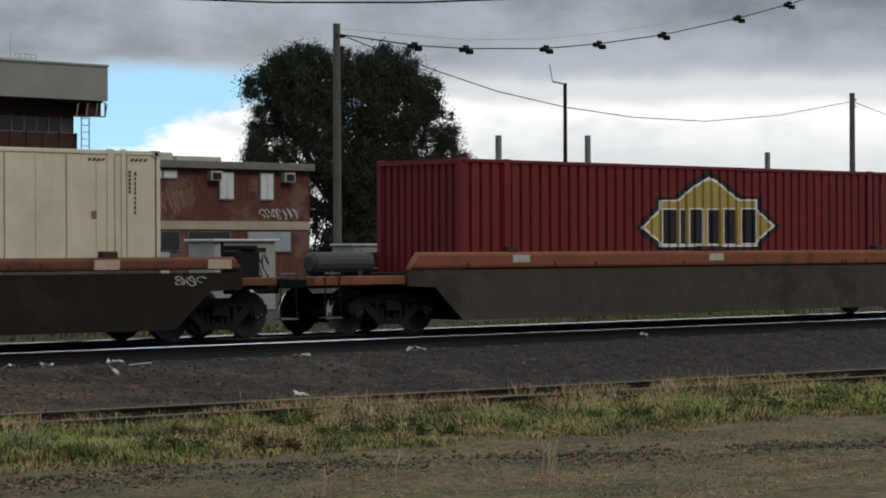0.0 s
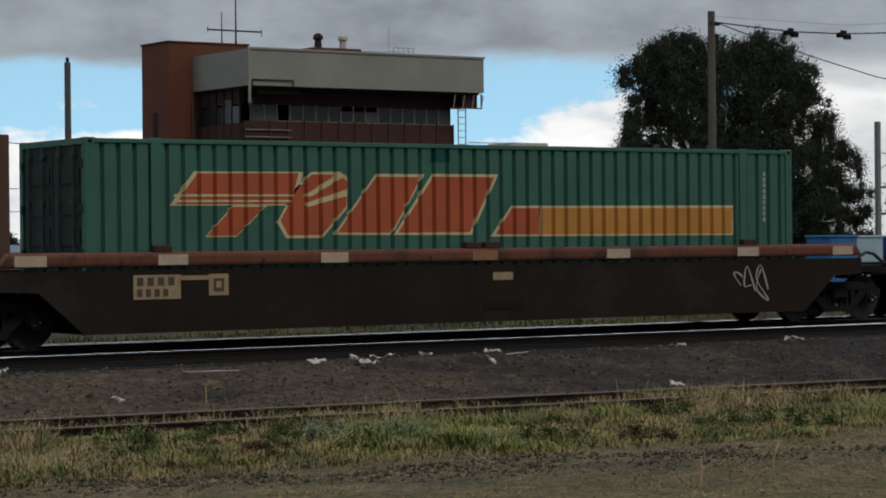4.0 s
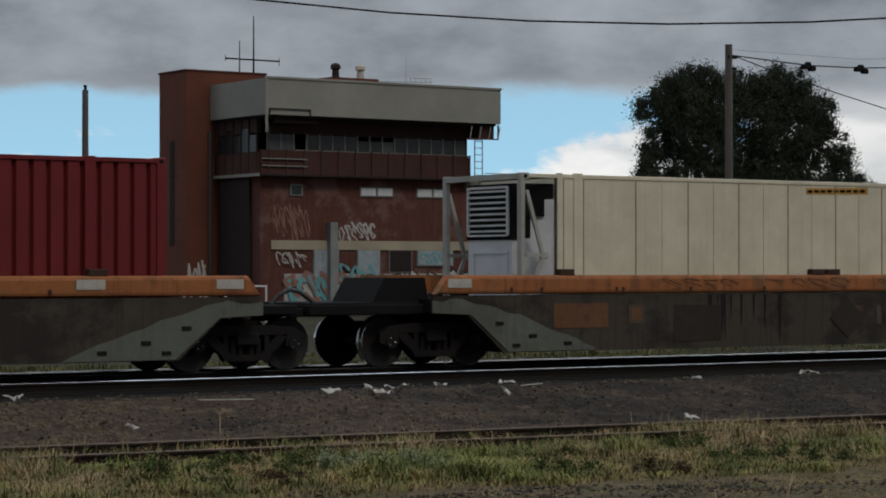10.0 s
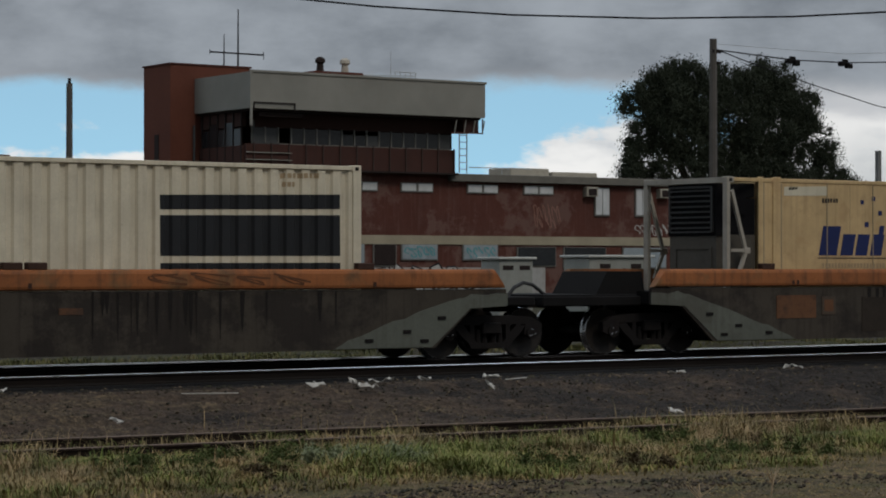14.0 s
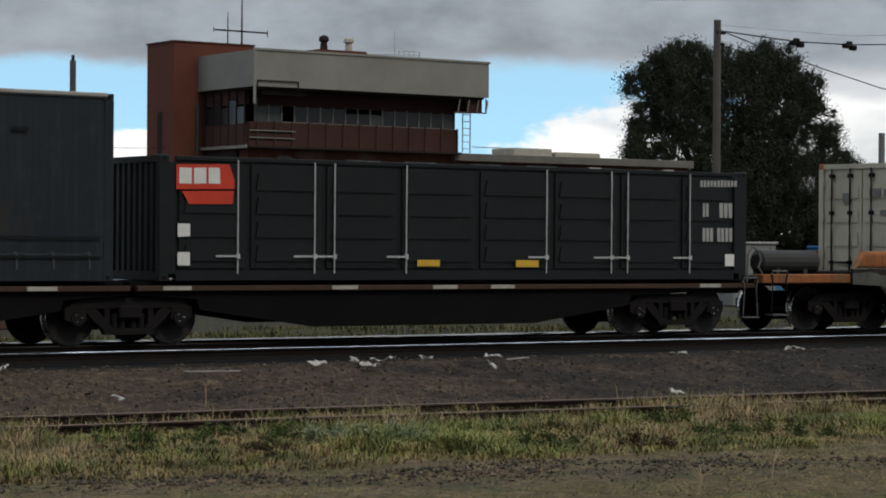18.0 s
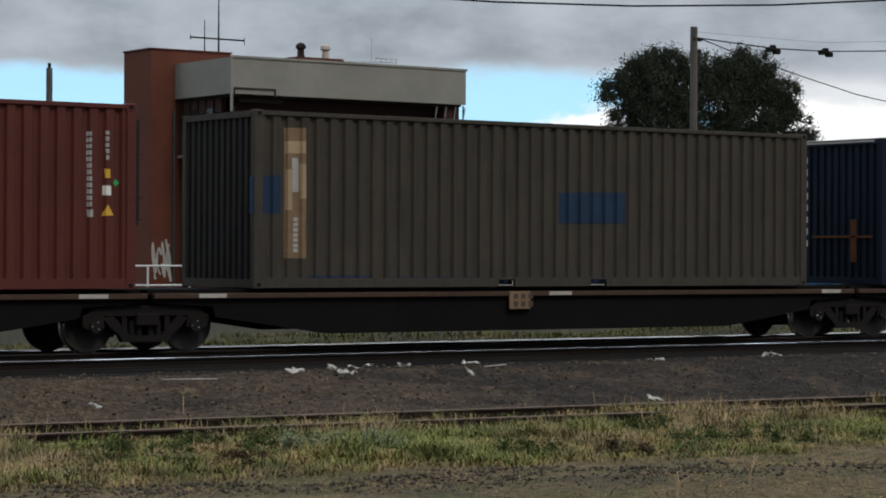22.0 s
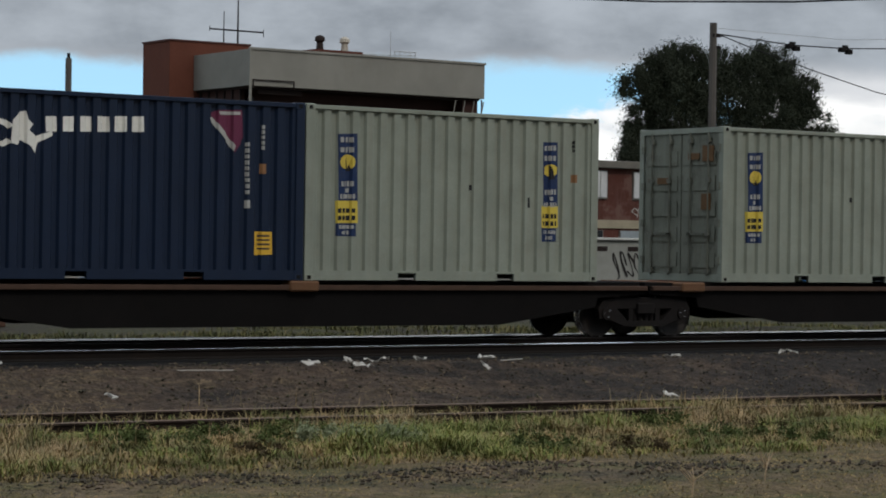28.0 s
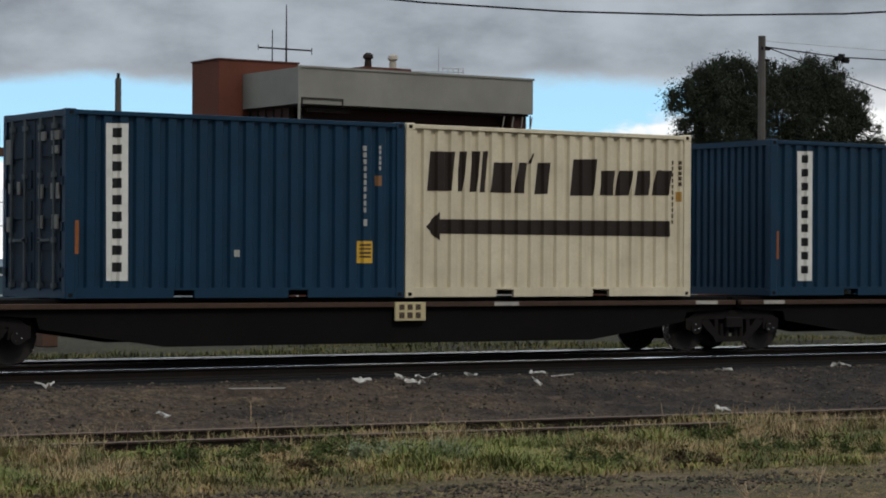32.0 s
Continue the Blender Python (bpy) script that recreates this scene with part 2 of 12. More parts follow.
WHITE_MARK = surface("white_marker", (0.38, 0.355, 0.315), 0.6, 0, 0.45, (0.2, 0.17, 0.14), scale=6)
PALE_MARK = surface("tan_white_marker", (0.40, 0.31, 0.23), 0.7, 0, 0.6, (0.16, 0.09, 0.05), scale=5)
TAN_MARK = surface("tan_marker", (0.24, 0.12, 0.055), 0.7, 0, 0.6, (0.09, 0.045, 0.025), scale=5)
CONCRETE = surface("concrete", (0.33, 0.31, 0.28), 0.9, 0, 0.4, (0.12, 0.1, 0.09))
GALV = surface("galvanised", (0.42, 0.43, 0.43), 0.5, 0.6, 0.2)
TIMBER = surface("grey_timber", (0.095, 0.086, 0.078), 0.9, 0, 0.4, (0.07, 0.06, 0.05), streak=0.4, fine=60)
RUBBER = surface("rubber_hose", (0.02, 0.02, 0.021), 0.6, 0, 0.2)

# ---- ground and track ----
NEAR_FACE = 32.478            # plane of the containers' near sides
TRACK = NEAR_FACE + 1.219     # centre line of the running track
SIDING_SLOPE = -0.095         # the old siding closes in on the main line


def siding_y(x):
    return 26.0 + SIDING_SLOPE * (x - 12)


def ground_z(x, y):
    """Height of the soil: a low foreground, the siding, the ballast shoulder and the yard behind."""
    def ease(a, b, t):
        t = max(0.0, min(1.0, (t - a) / (b - a)))
        return t * t * (3 - 2 * t)
    z = -0.62 + 0.42 * ease(26.5, 30.2, y + 0.03 * (x - 20)) - 0.22 * ease(36.2, 39.5, y)
    z -= 0.02 * math.exp(-((y - siding_y(x) + 0.75) / 1.2) ** 2)
    bank = ease(37.0, 39.2, y) * ease(46.0, 41.0, y) * ease(120, 70, abs(x - 30))
    z += bank * (0.14 + 0.22 * noise.noise((x * 0.22, y * 0.3, 3)) + 0.10 * noise.noise((x * 0.9, y * 0.9, 4)))
    near = ease(260, 60, abs(x - 25)) * ease(200, 60, abs(y - 20))
    bumps = noise.noise((x * 0.35, y * 0.35, 0)) * 0.07 + noise.noise((x * 1.3, y * 1.3, 5)) * 0.03
    calm = 1 - ease(29.2, 30.4, y) * (1 - ease(36.5, 38, y))
    # the shoulder is rutted and heaped
    heap = ease(25.6, 26.6, y) * ease(30.3, 29.6, y) * near
    if heap > 0:
        lump = 1 - abs(noise.noise((x * 0.9, y * 1.6, 8))) * 2
        bumps += heap * (0.07 * lump + 0.05 * noise.noise((x * 2.3, y * 3.1, 9)) + 0.03 * noise.noise((x * 5.1, y * 6.0, 10)))
    return z + bumps * near * calm


def build_ground():
    def steps(marks):
        out = []
        for a, b, d in marks:
            out += list(np.arange(a, b, d))
        return out + [marks[-1][1]]
    xs = steps([(-2500, -300, 440), (-300, -40, 52), (-40, 0, 4), (0, 48, 0.16), (48, 120, 4), (120, 400, 40), (400, 2500, 420)])
    ys = steps([(-2500, -100, 480), (-100, 6, 8), (6, 25, 0.35), (25, 31, 0.15), (31, 46, 0.5), (46, 60, 2), (60, 200, 10), (200, 600, 80), (600, 4500, 780)])
    g = Geo()
    g.v = [(x, y, ground_z(x, y)) for x in xs for y in ys]
    n = len(ys)
    g.f = [(i * n + j, (i + 1) * n + j, (i + 1) * n + j + 1, i * n + j + 1) for i in range(len(xs) - 1) for j in range(n - 1)]
    g.smooth = True
    m = bpy.data.materials.new("yard_ground")
    m.use_nodes = True
    nt = m.node_tree
    b = nt.nodes["Principled BSDF"]
    N, L = nt.nodes.new, nt.links.new
    pos = N("ShaderNodeNewGeometry").outputs["Position"]
    sep = N("ShaderNodeSeparateXYZ")
    L(pos, sep.inputs[0])

    def noisy(s, d=8.0, r=0.65):
        n_ = N("ShaderNodeTexNoise")
        L(pos, n_.inputs["Vector"])
        n_.inputs["Scale"].default_value, n_.inputs["Detail"].default_value, n_.inputs["Roughness"].default_value = s, d, r
        return n_.outputs["Fac"]

    def arith(op, a, c):
        n_ = N("ShaderNodeMath")
        n_.operation = op
        for k, v in enumerate((a, c)):
            if isinstance(v, (int, float)):
                n_.inputs[k].default_value = v
            else:
                L(v, n_.inputs[k])
        return n_.outputs[0]

    def ramp(v, lo, hi, a=0.0, c=1.0):
        n_ = N("ShaderNodeMapRange")
        L(v, n_.inputs["Value"])
        for k, q in zip(("From Min", "From Max", "To Min", "To Max"), (lo, hi, a, c)):
            n_.inputs[k].default_value = q
        return n_.outputs[0]

    def mix(f, a, c):
        n_ = N("ShaderNodeMix")
        n_.data_type = "RGBA"
        L(f, n_.inputs[0])
        for v, s in ((a, n_.inputs[6]), (c, n_.inputs[7])):
            if isinstance(v, tuple):
                s.default_value = (*v, 1)
            else:
                L(v, s)
        return n_.outputs[2]

    stones = N("ShaderNodeTexVoronoi")
    L(pos, stones.inputs["Vector"])
    stones.inputs["Scale"].default_value = 22
    broad, mid, fine = noisy(0.35), noisy(2.2), noisy(24)
    wander = arith("ADD", sep.outputs[1], arith("MULTIPLY", arith("SUBTRACT", mid, 0.5), 2.4))
    soil = mix(ramp(mid, 0.35, 0.65), (0.090, 0.066, 0.036), (0.165, 0.120, 0.068))
    soil = mix(ramp(fine, 0.35, 0.7), soil, (0.14, 0.112, 0.07))
    gravel = mix(ramp(stones.outputs["Distance"], 0.0, 0.55), (0.135, 0.117, 0.095), (0.048, 0.040, 0.031))
    ballast = mix(ramp(stones.outputs["Distance"], 0.05, 0.6), (0.050, 0.041, 0.034), (0.0145, 0.0115, 0.0098))
    ballast = mix(ramp(noisy(11.0, 8.0, 0.75), 0.44, 0.62), ballast, (0.034, 0.028, 0.024))
    earth = mix(ramp(fine, 0.3, 0.7), (0.042, 0.030, 0.022), (0.092, 0.067, 0.047))
    straw = mix(ramp(noisy(16.0, 6.0, 0.7), 0.4, 0.65), (0.050, 0.038, 0.026), (0.125, 0.094, 0.058))
    earth = mix(ramp(arith("SUBTRACT", noisy(1.6), arith("MULTIPLY", arith("SUBTRACT", sep.outputs[0], 16.0), 0.012)), 0.50, 0.60), earth, straw)
    along = arith("MULTIPLY", arith("SUBTRACT", sep.outputs[0], 17.5), -0.02)
    ballast = mix(ramp(arith("ADD", arith("ADD", noisy(0.75), along), arith("MULTIPLY", mid, 0.5)), 0.61, 0.77), ballast, earth)
    turf = mix(ramp(mid, 0.35, 0.65), (0.092, 0.080, 0.034), (0.155, 0.112, 0.058))
    front = mix(ramp(arith("ADD", mid, arith("MULTIPLY", fine, 0.4)), 0.62, 0.78), turf, soil)
    front = mix(ramp(arith("ADD", noisy(0.9, 6.0), arith("MULTIPLY", fine, 0.25)), 0.60, 0.72, 0.0, 0.75), front, (0.070, 0.082, 0.026))
    front = mix(ramp(arith("ADD", noisy(1.3, 8.0), arith("MULTIPLY", fine, 0.3)), 0.68, 0.80, 0.0, 0.8), front, (0.190, 0.140, 0.082))
    verge = arith("ADD", sep.outputs[1], arith("ADD", arith("MULTIPLY", sep.outputs[0], 0.33), arith("MULTIPLY", mid, 1.6)))
    worn = arith("MULTIPLY", ramp(verge, 22.3, 22.9), ramp(verge, 24.2, 23.5))
    front = mix(arith("MULTIPLY", worn, ramp(noisy(0.8), 0.42, 0.55, 0.0, 0.6)), front, gravel)
    front = mix(ramp(arith("ADD", broad, arith("MULTIPLY", mid, 0.5)), 0.84, 0.93), front, gravel)
    col = mix(ramp(wander, 24.0, 26.0), front, ballast)
    far = mix(ramp(arith("ADD", broad, arith("MULTIPLY", mid, 0.8)), 0.78, 1.0), (0.048, 0.050, 0.020), (0.036, 0.031, 0.022))
    # Oily ballast, darkened further to hold the train's shade.
    oil_shade = mix(ramp(stones.outputs["Distance"], 0.05, 0.6), (0.013, 0.0115, 0.011), (0.006, 0.0055, 0.0055))
    col = mix(ramp(arith("ADD", sep.outputs[1], arith("MULTIPLY", mid, 0.6)), 30.25, 30.6), col, oil_shade)
    col = mix(ramp(wander, 37.0, 38.5), col, far)
    # clods, hollows and scattered fines
    clods = mix(ramp(noisy(8.0, 10.0, 0.7), 0.42, 0.60), (0.46, 0.44, 0.42), (1.12, 1.06, 1.0))
    tint = N("ShaderNodeMix")
    tint.data_type, tint.blend_type = "RGBA", "MULTIPLY"
    tint.inputs[0].default_value = 1.0
    L(col, tint.inputs[6])
    L(clods, tint.inputs[7])
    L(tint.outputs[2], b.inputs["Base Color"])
    b.inputs["Roughness"].default_value = 0.95
    b.inputs["Specular IOR Level"].default_value = 0.2
    bp = N("ShaderNodeBump")
    bp.inputs["Strength"].default_value, bp.inputs["Distance"].default_value = 0.9, 0.035
    L(arith("ADD", fine, arith("MULTIPLY", stones.outputs["Distance"], -0.8)), bp.inputs["Height"])
    L(bp.outputs[0], b.inputs["Normal"])
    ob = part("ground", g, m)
    tagged(ob, "rough yard ground of soil, gravel and dark ballast", "ground", kind="structure")


build_ground()


def rail_pair(y_of, z_top, x0, x1, head, side, name, label, worn=0.024, lip=0.0, drop=0.026):
    """One rail: foot, web and a polished or rusty head, following y_of(x)."""
    t = thing(name, label, "rail", "railway rails", "structure")
    xs = np.linspace(x0, x1, 25)
    foot, top = Geo(), Geo()
    for geo, prof in ((foot, [(-0.07, -0.16), (0.07, -0.16), (0.07, -0.145), (0.012, -0.125), (0.012, -0.045), (0.034, -0.035), (0.034, -0.008), (-0.034, -0.008), (-0.034, -0.035), (-0.012, -0.045), (-0.012, -0.125), (-0.07, -0.145)]),
                      (top, [(-0.0355, -drop), (0.0355, -drop), (0.033, -0.010), (0.020, 0.0), (-0.0355 + worn, lip)])):
        n = len(prof)
        geo.add([(a, y_of(a) + u, z_top + w) for a in xs for u, w in prof],
                [(j * n + i, j * n + (i + 1) % n, (j + 1) * n + (i + 1) % n, (j + 1) * n + i) for j in range(len(xs) - 1) for i in range(n)])
    part("rail_web", foot, side, t)
    part("rail_head", top, head, t)


rail_pair(lambda x: TRACK - 0.7175 - 0.03, 0, -300, 500, surface("running_rail_head", (0.16, 0.15, 0.145), 0.35, 1.0, 0.1, bump=0.02), RAIL_SIDE, "rail", "worn steel rail of the running track")
rail_pair(lambda x: TRACK + 0.7175 + 0.05, 0, -300, 500, RAIL_TOP, RAIL_SIDE, "rail", "polished steel rail of the running track", 0.0006, -0.002)
rail_pair(lambda x: 31.0, 0, -300, 500, RAIL_TOP, RAIL_SIDE, "rail", "polished steel rail beside the running track", drop=0.014)
RUST_HEAD = surface("siding_rail_head", (0.15, 0.11, 0.09), 0.85, 0.0, 0.45, (0.09, 0.055, 0.04))
# Rusty web, its colour darkened to carry the shadow below the rail head.
SHADED_WEB = surface("siding_rail_web", (0.020, 0.0135, 0.0105), 0.95, 0.0, 0.5, (0.028, 0.018, 0.013), spec=0.1)
rail_pair(siding_y, -0.5, -60, 140, RUST_HEAD, SHADED_WEB, "rail", "rusty disused siding rail in long grass", drop=0.016)
rail_pair(lambda x: siding_y(x) - 1.5, -0.5, -60, 140, RUST_HEAD, SHADED_WEB, "rail", "rusty disused siding rail in long grass", drop=0.016)


def sleepers():
    """Sleepers of the running track, each a part of one row."""
    row = thing("track_sleepers", "oily timber sleepers under the running rails, darkened for shade", "sleepers", kind="structure")
    g = Geo().box(-0.115, 0.115, -1.55, 1.3, -0.30, -0.155, 0.012)
    mesh = g.mesh("sleeper")
    # Sleeper colour is lowered for the train's shade besides the oil.
    mesh.materials.append(surface("oily_shaded_sleeper", (0.014, 0.012, 0.011), 0.9, 0, 0.4))
    for i in range(150):
        ob = part("sleeper", mesh, None, row)
        ob.location = (-20 + i * 0.66, TRACK - 0.1, 0)


sleepers()

# ---- the train ----
def travel(t):
    """Metres that the train has run at t seconds."""
    q = t / 10
    return 122.681 * q - 3.0147 * q ** 2 + 1.3602 * q ** 3 - 0.27493 * q ** 4


TRAIN, WHEELSETS = [], []     # (thing, place on the train, height); (wheelset, place)
WHEEL_R = 0.43


def aboard(ob, place, height=0.0):
    TRAIN.append((ob, place, height))
    ob.matrix_basis = pose(place, TRACK, height)
    return ob


WHEEL_MESH = None


def wheelset(parent, x, place):
    global WHEEL_MESH
    if WHEEL_MESH is None:
        g, tread = Geo(), Geo()
        for s in (-1, 1):
            y = s * 0.7175
            prof = [(0.0, 0.05), (0.09, 0.05), (0.11, 0.03), (0.30, 0.022), (0.355, 0.055), (0.418, 0.06)]
            back = [(WHEEL_R + 0.028, -0.045), (WHEEL_R + 0.026, -0.072), (0.36, -0.075), (0.30, -0.03), (0.11, -0.04), (0.09, -0.07), (0, -0.07)]
            g.turned([(r, s * o) for r, o in prof], y, 0, 0, 28)
            g.turned([(r, s * o) for r, o in back], y, 0, 0, 28)
            tread.turned([(0.418, s * 0.06), (WHEEL_R - 0.004, s * 0.056), (WHEEL_R, -s * 0.03), (WHEEL_R + 0.028, -s * 0.045)], y, 0, 0, 28)
            for k in range(3):   # axle cap bolts turn with the wheel
                a = k * 2.094
                tread.tube((0.062 * math.cos(a), s * 1.02, 0.062 * math.sin(a)), (0.062 * math.cos(a), s * 1.09, 0.062 * math.sin(a)), 0.017, 6, 0.009)
        g.tube((0, -1.02, 0), (0, 1.02, 0), 0.075, 12)
        g.f += [tuple(i + len(g.v) for i in f) for f in tread.f]
        n = len(tread.f)
        g.v += tread.v
        me = g.mesh("wheelset")
        me.materials.append(WHEEL_STEEL)
        me.materials.append(TREAD)
        for p in me.polygons[len(me.polygons) - n:]:
            p.material_index = 1
        me.shade_smooth()
        WHEEL_MESH = me
    ob = part("wheelset", WHEEL_MESH, None, parent)
    ob.location = (x, 0, WHEEL_R)
    WHEELSETS.append((ob, place + x, x))
    return ob


BOGIE_MESH = {}


def bogie(wagon, x, place, base=1.76, style="open"):
    """A cast bogie: two side frames with spring windows, bolster, axle boxes and two wheelsets."""
    if style not in BOGIE_MESH:
        g = Geo()
        h = base / 2
        for s in (-1, 1):
            a, c = sorted((s * 0.90, s * 1.04))
            if style == "open":
                for k in (-1, 1):
                    g.prism([(k * 0.98 * 1, 0.36), (k * 1.1, 0.42), (k * 1.1, 0.60), (k * 0.75, 0.62), (k * 0.72, 0.40)], a, c)      # axle box end
                    g.prism([(k * 0.76, 0.56), (k * 0.62, 0.40), (k * 0.36, 0.20), (k * 0.28, 0.28), (k * 0.56, 0.58)], a + 0.01, c - 0.01)
                    g.prism([(k * 0.42, 0.24), (k * 0.33, 0.24), (k * 0.33, 0.66), (k * 0.42, 0.66)], a + 0.012, c - 0.012)
                    for j in range(2):
                        g.tube((k * (0.10 + 0.13 * j), (a + c) / 2, 0.26), (k * (0.10 + 0.13 * j), (a + c) / 2, 0.50), 0.055, 8)
                g.prism([(-1.08, 0.58), (1.08, 0.58), (0.9, 0.70), (0.42, 0.74), (-0.42, 0.74), (-0.9, 0.70)], a, c)
                g.prism([(-0.40, 0.17), (0.40, 0.17), (0.46, 0.27), (-0.46, 0.27)], a, c)
            else:
                g.prism([(-0.46, 0.20), (0.46, 0.20), (0.46, 0.30), (-0.46, 0.30)], a, c)
                g.prism([(-1.06, 0.52), (1.06, 0.52), (0.98, 0.66), (0.62, 0.72), (-0.62, 0.72), (-0.98, 0.66)], a, c)
                for k in (-1, 1):
                    g.prism([(k * 0.46, 0.20), (k * 0.80, 0.32), (k * 1.04, 0.34), (k * 1.06, 0.52), (k * 0.64, 0.52), (k * 0.40, 0.30)], a, c)
                    g.prism([(k * 0.36, 0.30), (k * 0.26, 0.30), (k * 0.26, 0.52), (k * 0.36, 0.52)], a + 0.01, c - 0.01)
                    for j in range(2):
                        g.tube((k * (0.07 + 0.12 * j), (a + c) / 2, 0.28), (k * (0.07 + 0.12 * j), (a + c) / 2, 0.53), 0.05, 8)
            for k in (-h, h):
                lo, hi = sorted((s * 1.0, s * 1.07))
                g.tube((k, lo, WHEEL_R), (k, hi, WHEEL_R), 0.115, 12)
        g.box(-0.2, 0.2, -1.1, 1.1, 0.42, 0.62, 0.02)
        g.tube((0, 0, 0.62), (0, 0, 0.84), 0.22, 14)
        for k in (-0.47, 0.47):   # brake beams
            g.box(k - 0.05, k + 0.05, -0.85, 0.85, 0.30, 0.40)
        BOGIE_MESH[style] = g.mesh("bogie")
        BOGIE_MESH[style].materials.append(STEEL_DARK)
    ob = part("bogie", BOGIE_MESH[style], None, wagon)
    ob.location = (x, 0, 0)
    for k in (-base / 2, base / 2):
        wheelset(ob, k, place + x)
    return ob


WELL = {
    "brown": dict(side=surface("brown_well_side", (0.0185, 0.0135, 0.0105), 0.85, 0, 0.45, (0.030, 0.021, 0.015), streak=0.35, spec=0.09, blotch=(0.026, 0.020, 0.0165)),
                  sill=surface("red_sill", (0.125, 0.044, 0.025), 0.75, 0, 0.8, (0.038, 0.021, 0.015), scale=2.2, rust=0.6, streak=0.4, blotch=(0.050, 0.022, 0.016), reach=0.04), panel=None),
    "grey": dict(side=surface("grey_well_side", (0.050, 0.041, 0.031), 0.8, 0, 0.8, (0.0135, 0.0098, 0.0075), scale=0.7, streak=0.7, rust=0.15, blotch=(0.019, 0.0145, 0.012), reach=0.05),
                 sill=surface("orange_sill", (0.28, 0.098, 0.032), 0.7, 0, 0.7, (0.05, 0.026, 0.017), scale=1.6, streak=0.55, rust=0.5, blotch=(0.17, 0.090, 0.040), reach=0.02),
                 panel=surface("grey_end_panel", (0.098, 0.104, 0.086), 0.75, 0, 0.5, (0.05, 0.043, 0.034), streak=0.4, blotch=(0.075, 0.074, 0.060))),
    "old": dict(side=surface("faded_well_side", (0.052, 0.041, 0.031), 0.8, 0, 0.6, (0.02, 0.017, 0.014), streak=0.4, rust=0.2, blotch=(0.026, 0.02, 0.016)),
                sill=surface("faded_sill", (0.18, 0.062, 0.03), 0.8, 0, 0.7, (0.09, 0.04, 0.02), rust=0.5, blotch=(0.07, 0.032, 0.02)), panel=None),
}
HALF_WELL = 1.43
GUIDE_RUST = surface("guide_rust", (0.045, 0.022, 0.015), 0.85, 0, 0.6, (0.016, 0.012, 0.01), scale=5)


def well_wagon(kind, place, left_end="box", right_end="hose", marks=()):
    m = WELL[kind]
    label = {"brown": "dark brown well wagon with a red-orange top sill", "grey": "weathered grey well wagon with a bright orange top sill",
             "old": "faded grey well wagon with a worn orange sill"}[kind]
    w = thing("well_wagon", label, "railway wagon", "well wagons")
    outline = [(-8.9, 1.2), (-8.9, 0.9), (-8.2, 0.87), (-7.45, 0.22), (7.42, 0.22), (8.18, 0.87), (8.9, 0.9), (8.9, 1.2)]
    for s in (-1, 1):
        a, c = sorted((s * HALF_WELL, s * (HALF_WELL - 0.08)))
        side = part("side_plate", Geo().prism(outline, a, c), m["side"], w)
        low, top = (1.25, 1.475) if kind == "brown" else (1.22, 1.54)
        out = s * (HALF_WELL + 0.05)
        ring = [(out - s * 0.05, low), (out - s * 0.012, low + 0.02), (out, low + 0.06), (out, top - 0.07), (out - s * 0.015, top - 0.025), (out - s * 0.05, top), (out - s * 0.17, top), (out - s * 0.17, low)]
        n = len(ring)
        g = Geo()
        g.v = [(k * (8.86 - 0.24 * (z - low) / 0.32), y, z) for k in (-1, 1) for y, z in ring]
        g.f = [(i, (i + 1) % n, n + (i + 1) % n, n + i) for i in range(n)] + [tuple(range(n)), tuple(range(2 * n - 1, n - 1, -1))]
        sill = part("top_sill", g, m["sill"], w)
        if s < 0:
            # sill brackets, markers and container guides on the near side
            y = -(HALF_WELL + 0.05)
            for x in (-6.1, 0.0, 6.05):
                g = Geo()
                for d in ((-0.2, 0.2) if x == 0 else (0.0,)):
                    g.box(x + d - 0.16, x + d + 0.16, -HALF_WELL - 0.02, -HALF_WELL + 0.14, top - 0.01, top + 0.105, 0.015)
                part("container_guide", g, GUIDE_RUST, w)
            if kind == "brown":
                for x in (-8.35, -5.95, -3.0, 0.0, 2.9, 5.95, 8.35):
                    part("white_marker", Geo().box(x - 0.26, x + 0.26, y - 0.012, y + 0.02, 1.27, 1.435), PALE_MARK if x else TAN_MARK, w)
            elif marks:
                for x in marks:
                    part("white_marker", Geo().box(x - 0.24, x + 0.24, y - 0.012, y + 0.02, 1.33, 1.48), WHITE_MARK, w)
            rnd = random.Random(int(place * 10))
            for k in range(7):
                x = rnd.uniform(-8, 8)
                part("sill_bracket", Geo().box(x - 0.03, x + 0.03, y - 0.006, y + 0.02, low + 0.03, low + 0.11), GUIDE_RUST, side)
            if m["panel"]:
                for k in (-1, 1):
                    wob = random.Random(int(place * 7) + k)
                    poly = [(k * 5.45, 0.235), (k * 7.36, 0.235), (k * 8.14, 0.875), (k * 8.92, 0.91), (k * 8.92, 1.12)]
                    spine = [(8.92, 1.12), (8.3, 1.12), (7.9, 1.05), (7.1, 0.84), (6.3, 0.55), (5.7, 0.36), (5.45, 0.235)]
                    for (xa, za), (xb, zb) in zip(spine, spine[1:]):      # sprayed by hand, so the edge wavers
                        for q in (0.33, 0.66, 1.0):
                            poly.append((k * (xa + (xb - xa) * q), za + (zb - za) * q + wob.uniform(-0.03, 0.03) * (zb > 0.3)))
                    poly = poly[:-1]
                    pn = part("end_panel", Geo().prism(poly, -HALF_WELL - 0.014, -HALF_WELL + 0.01), m["panel"], w)
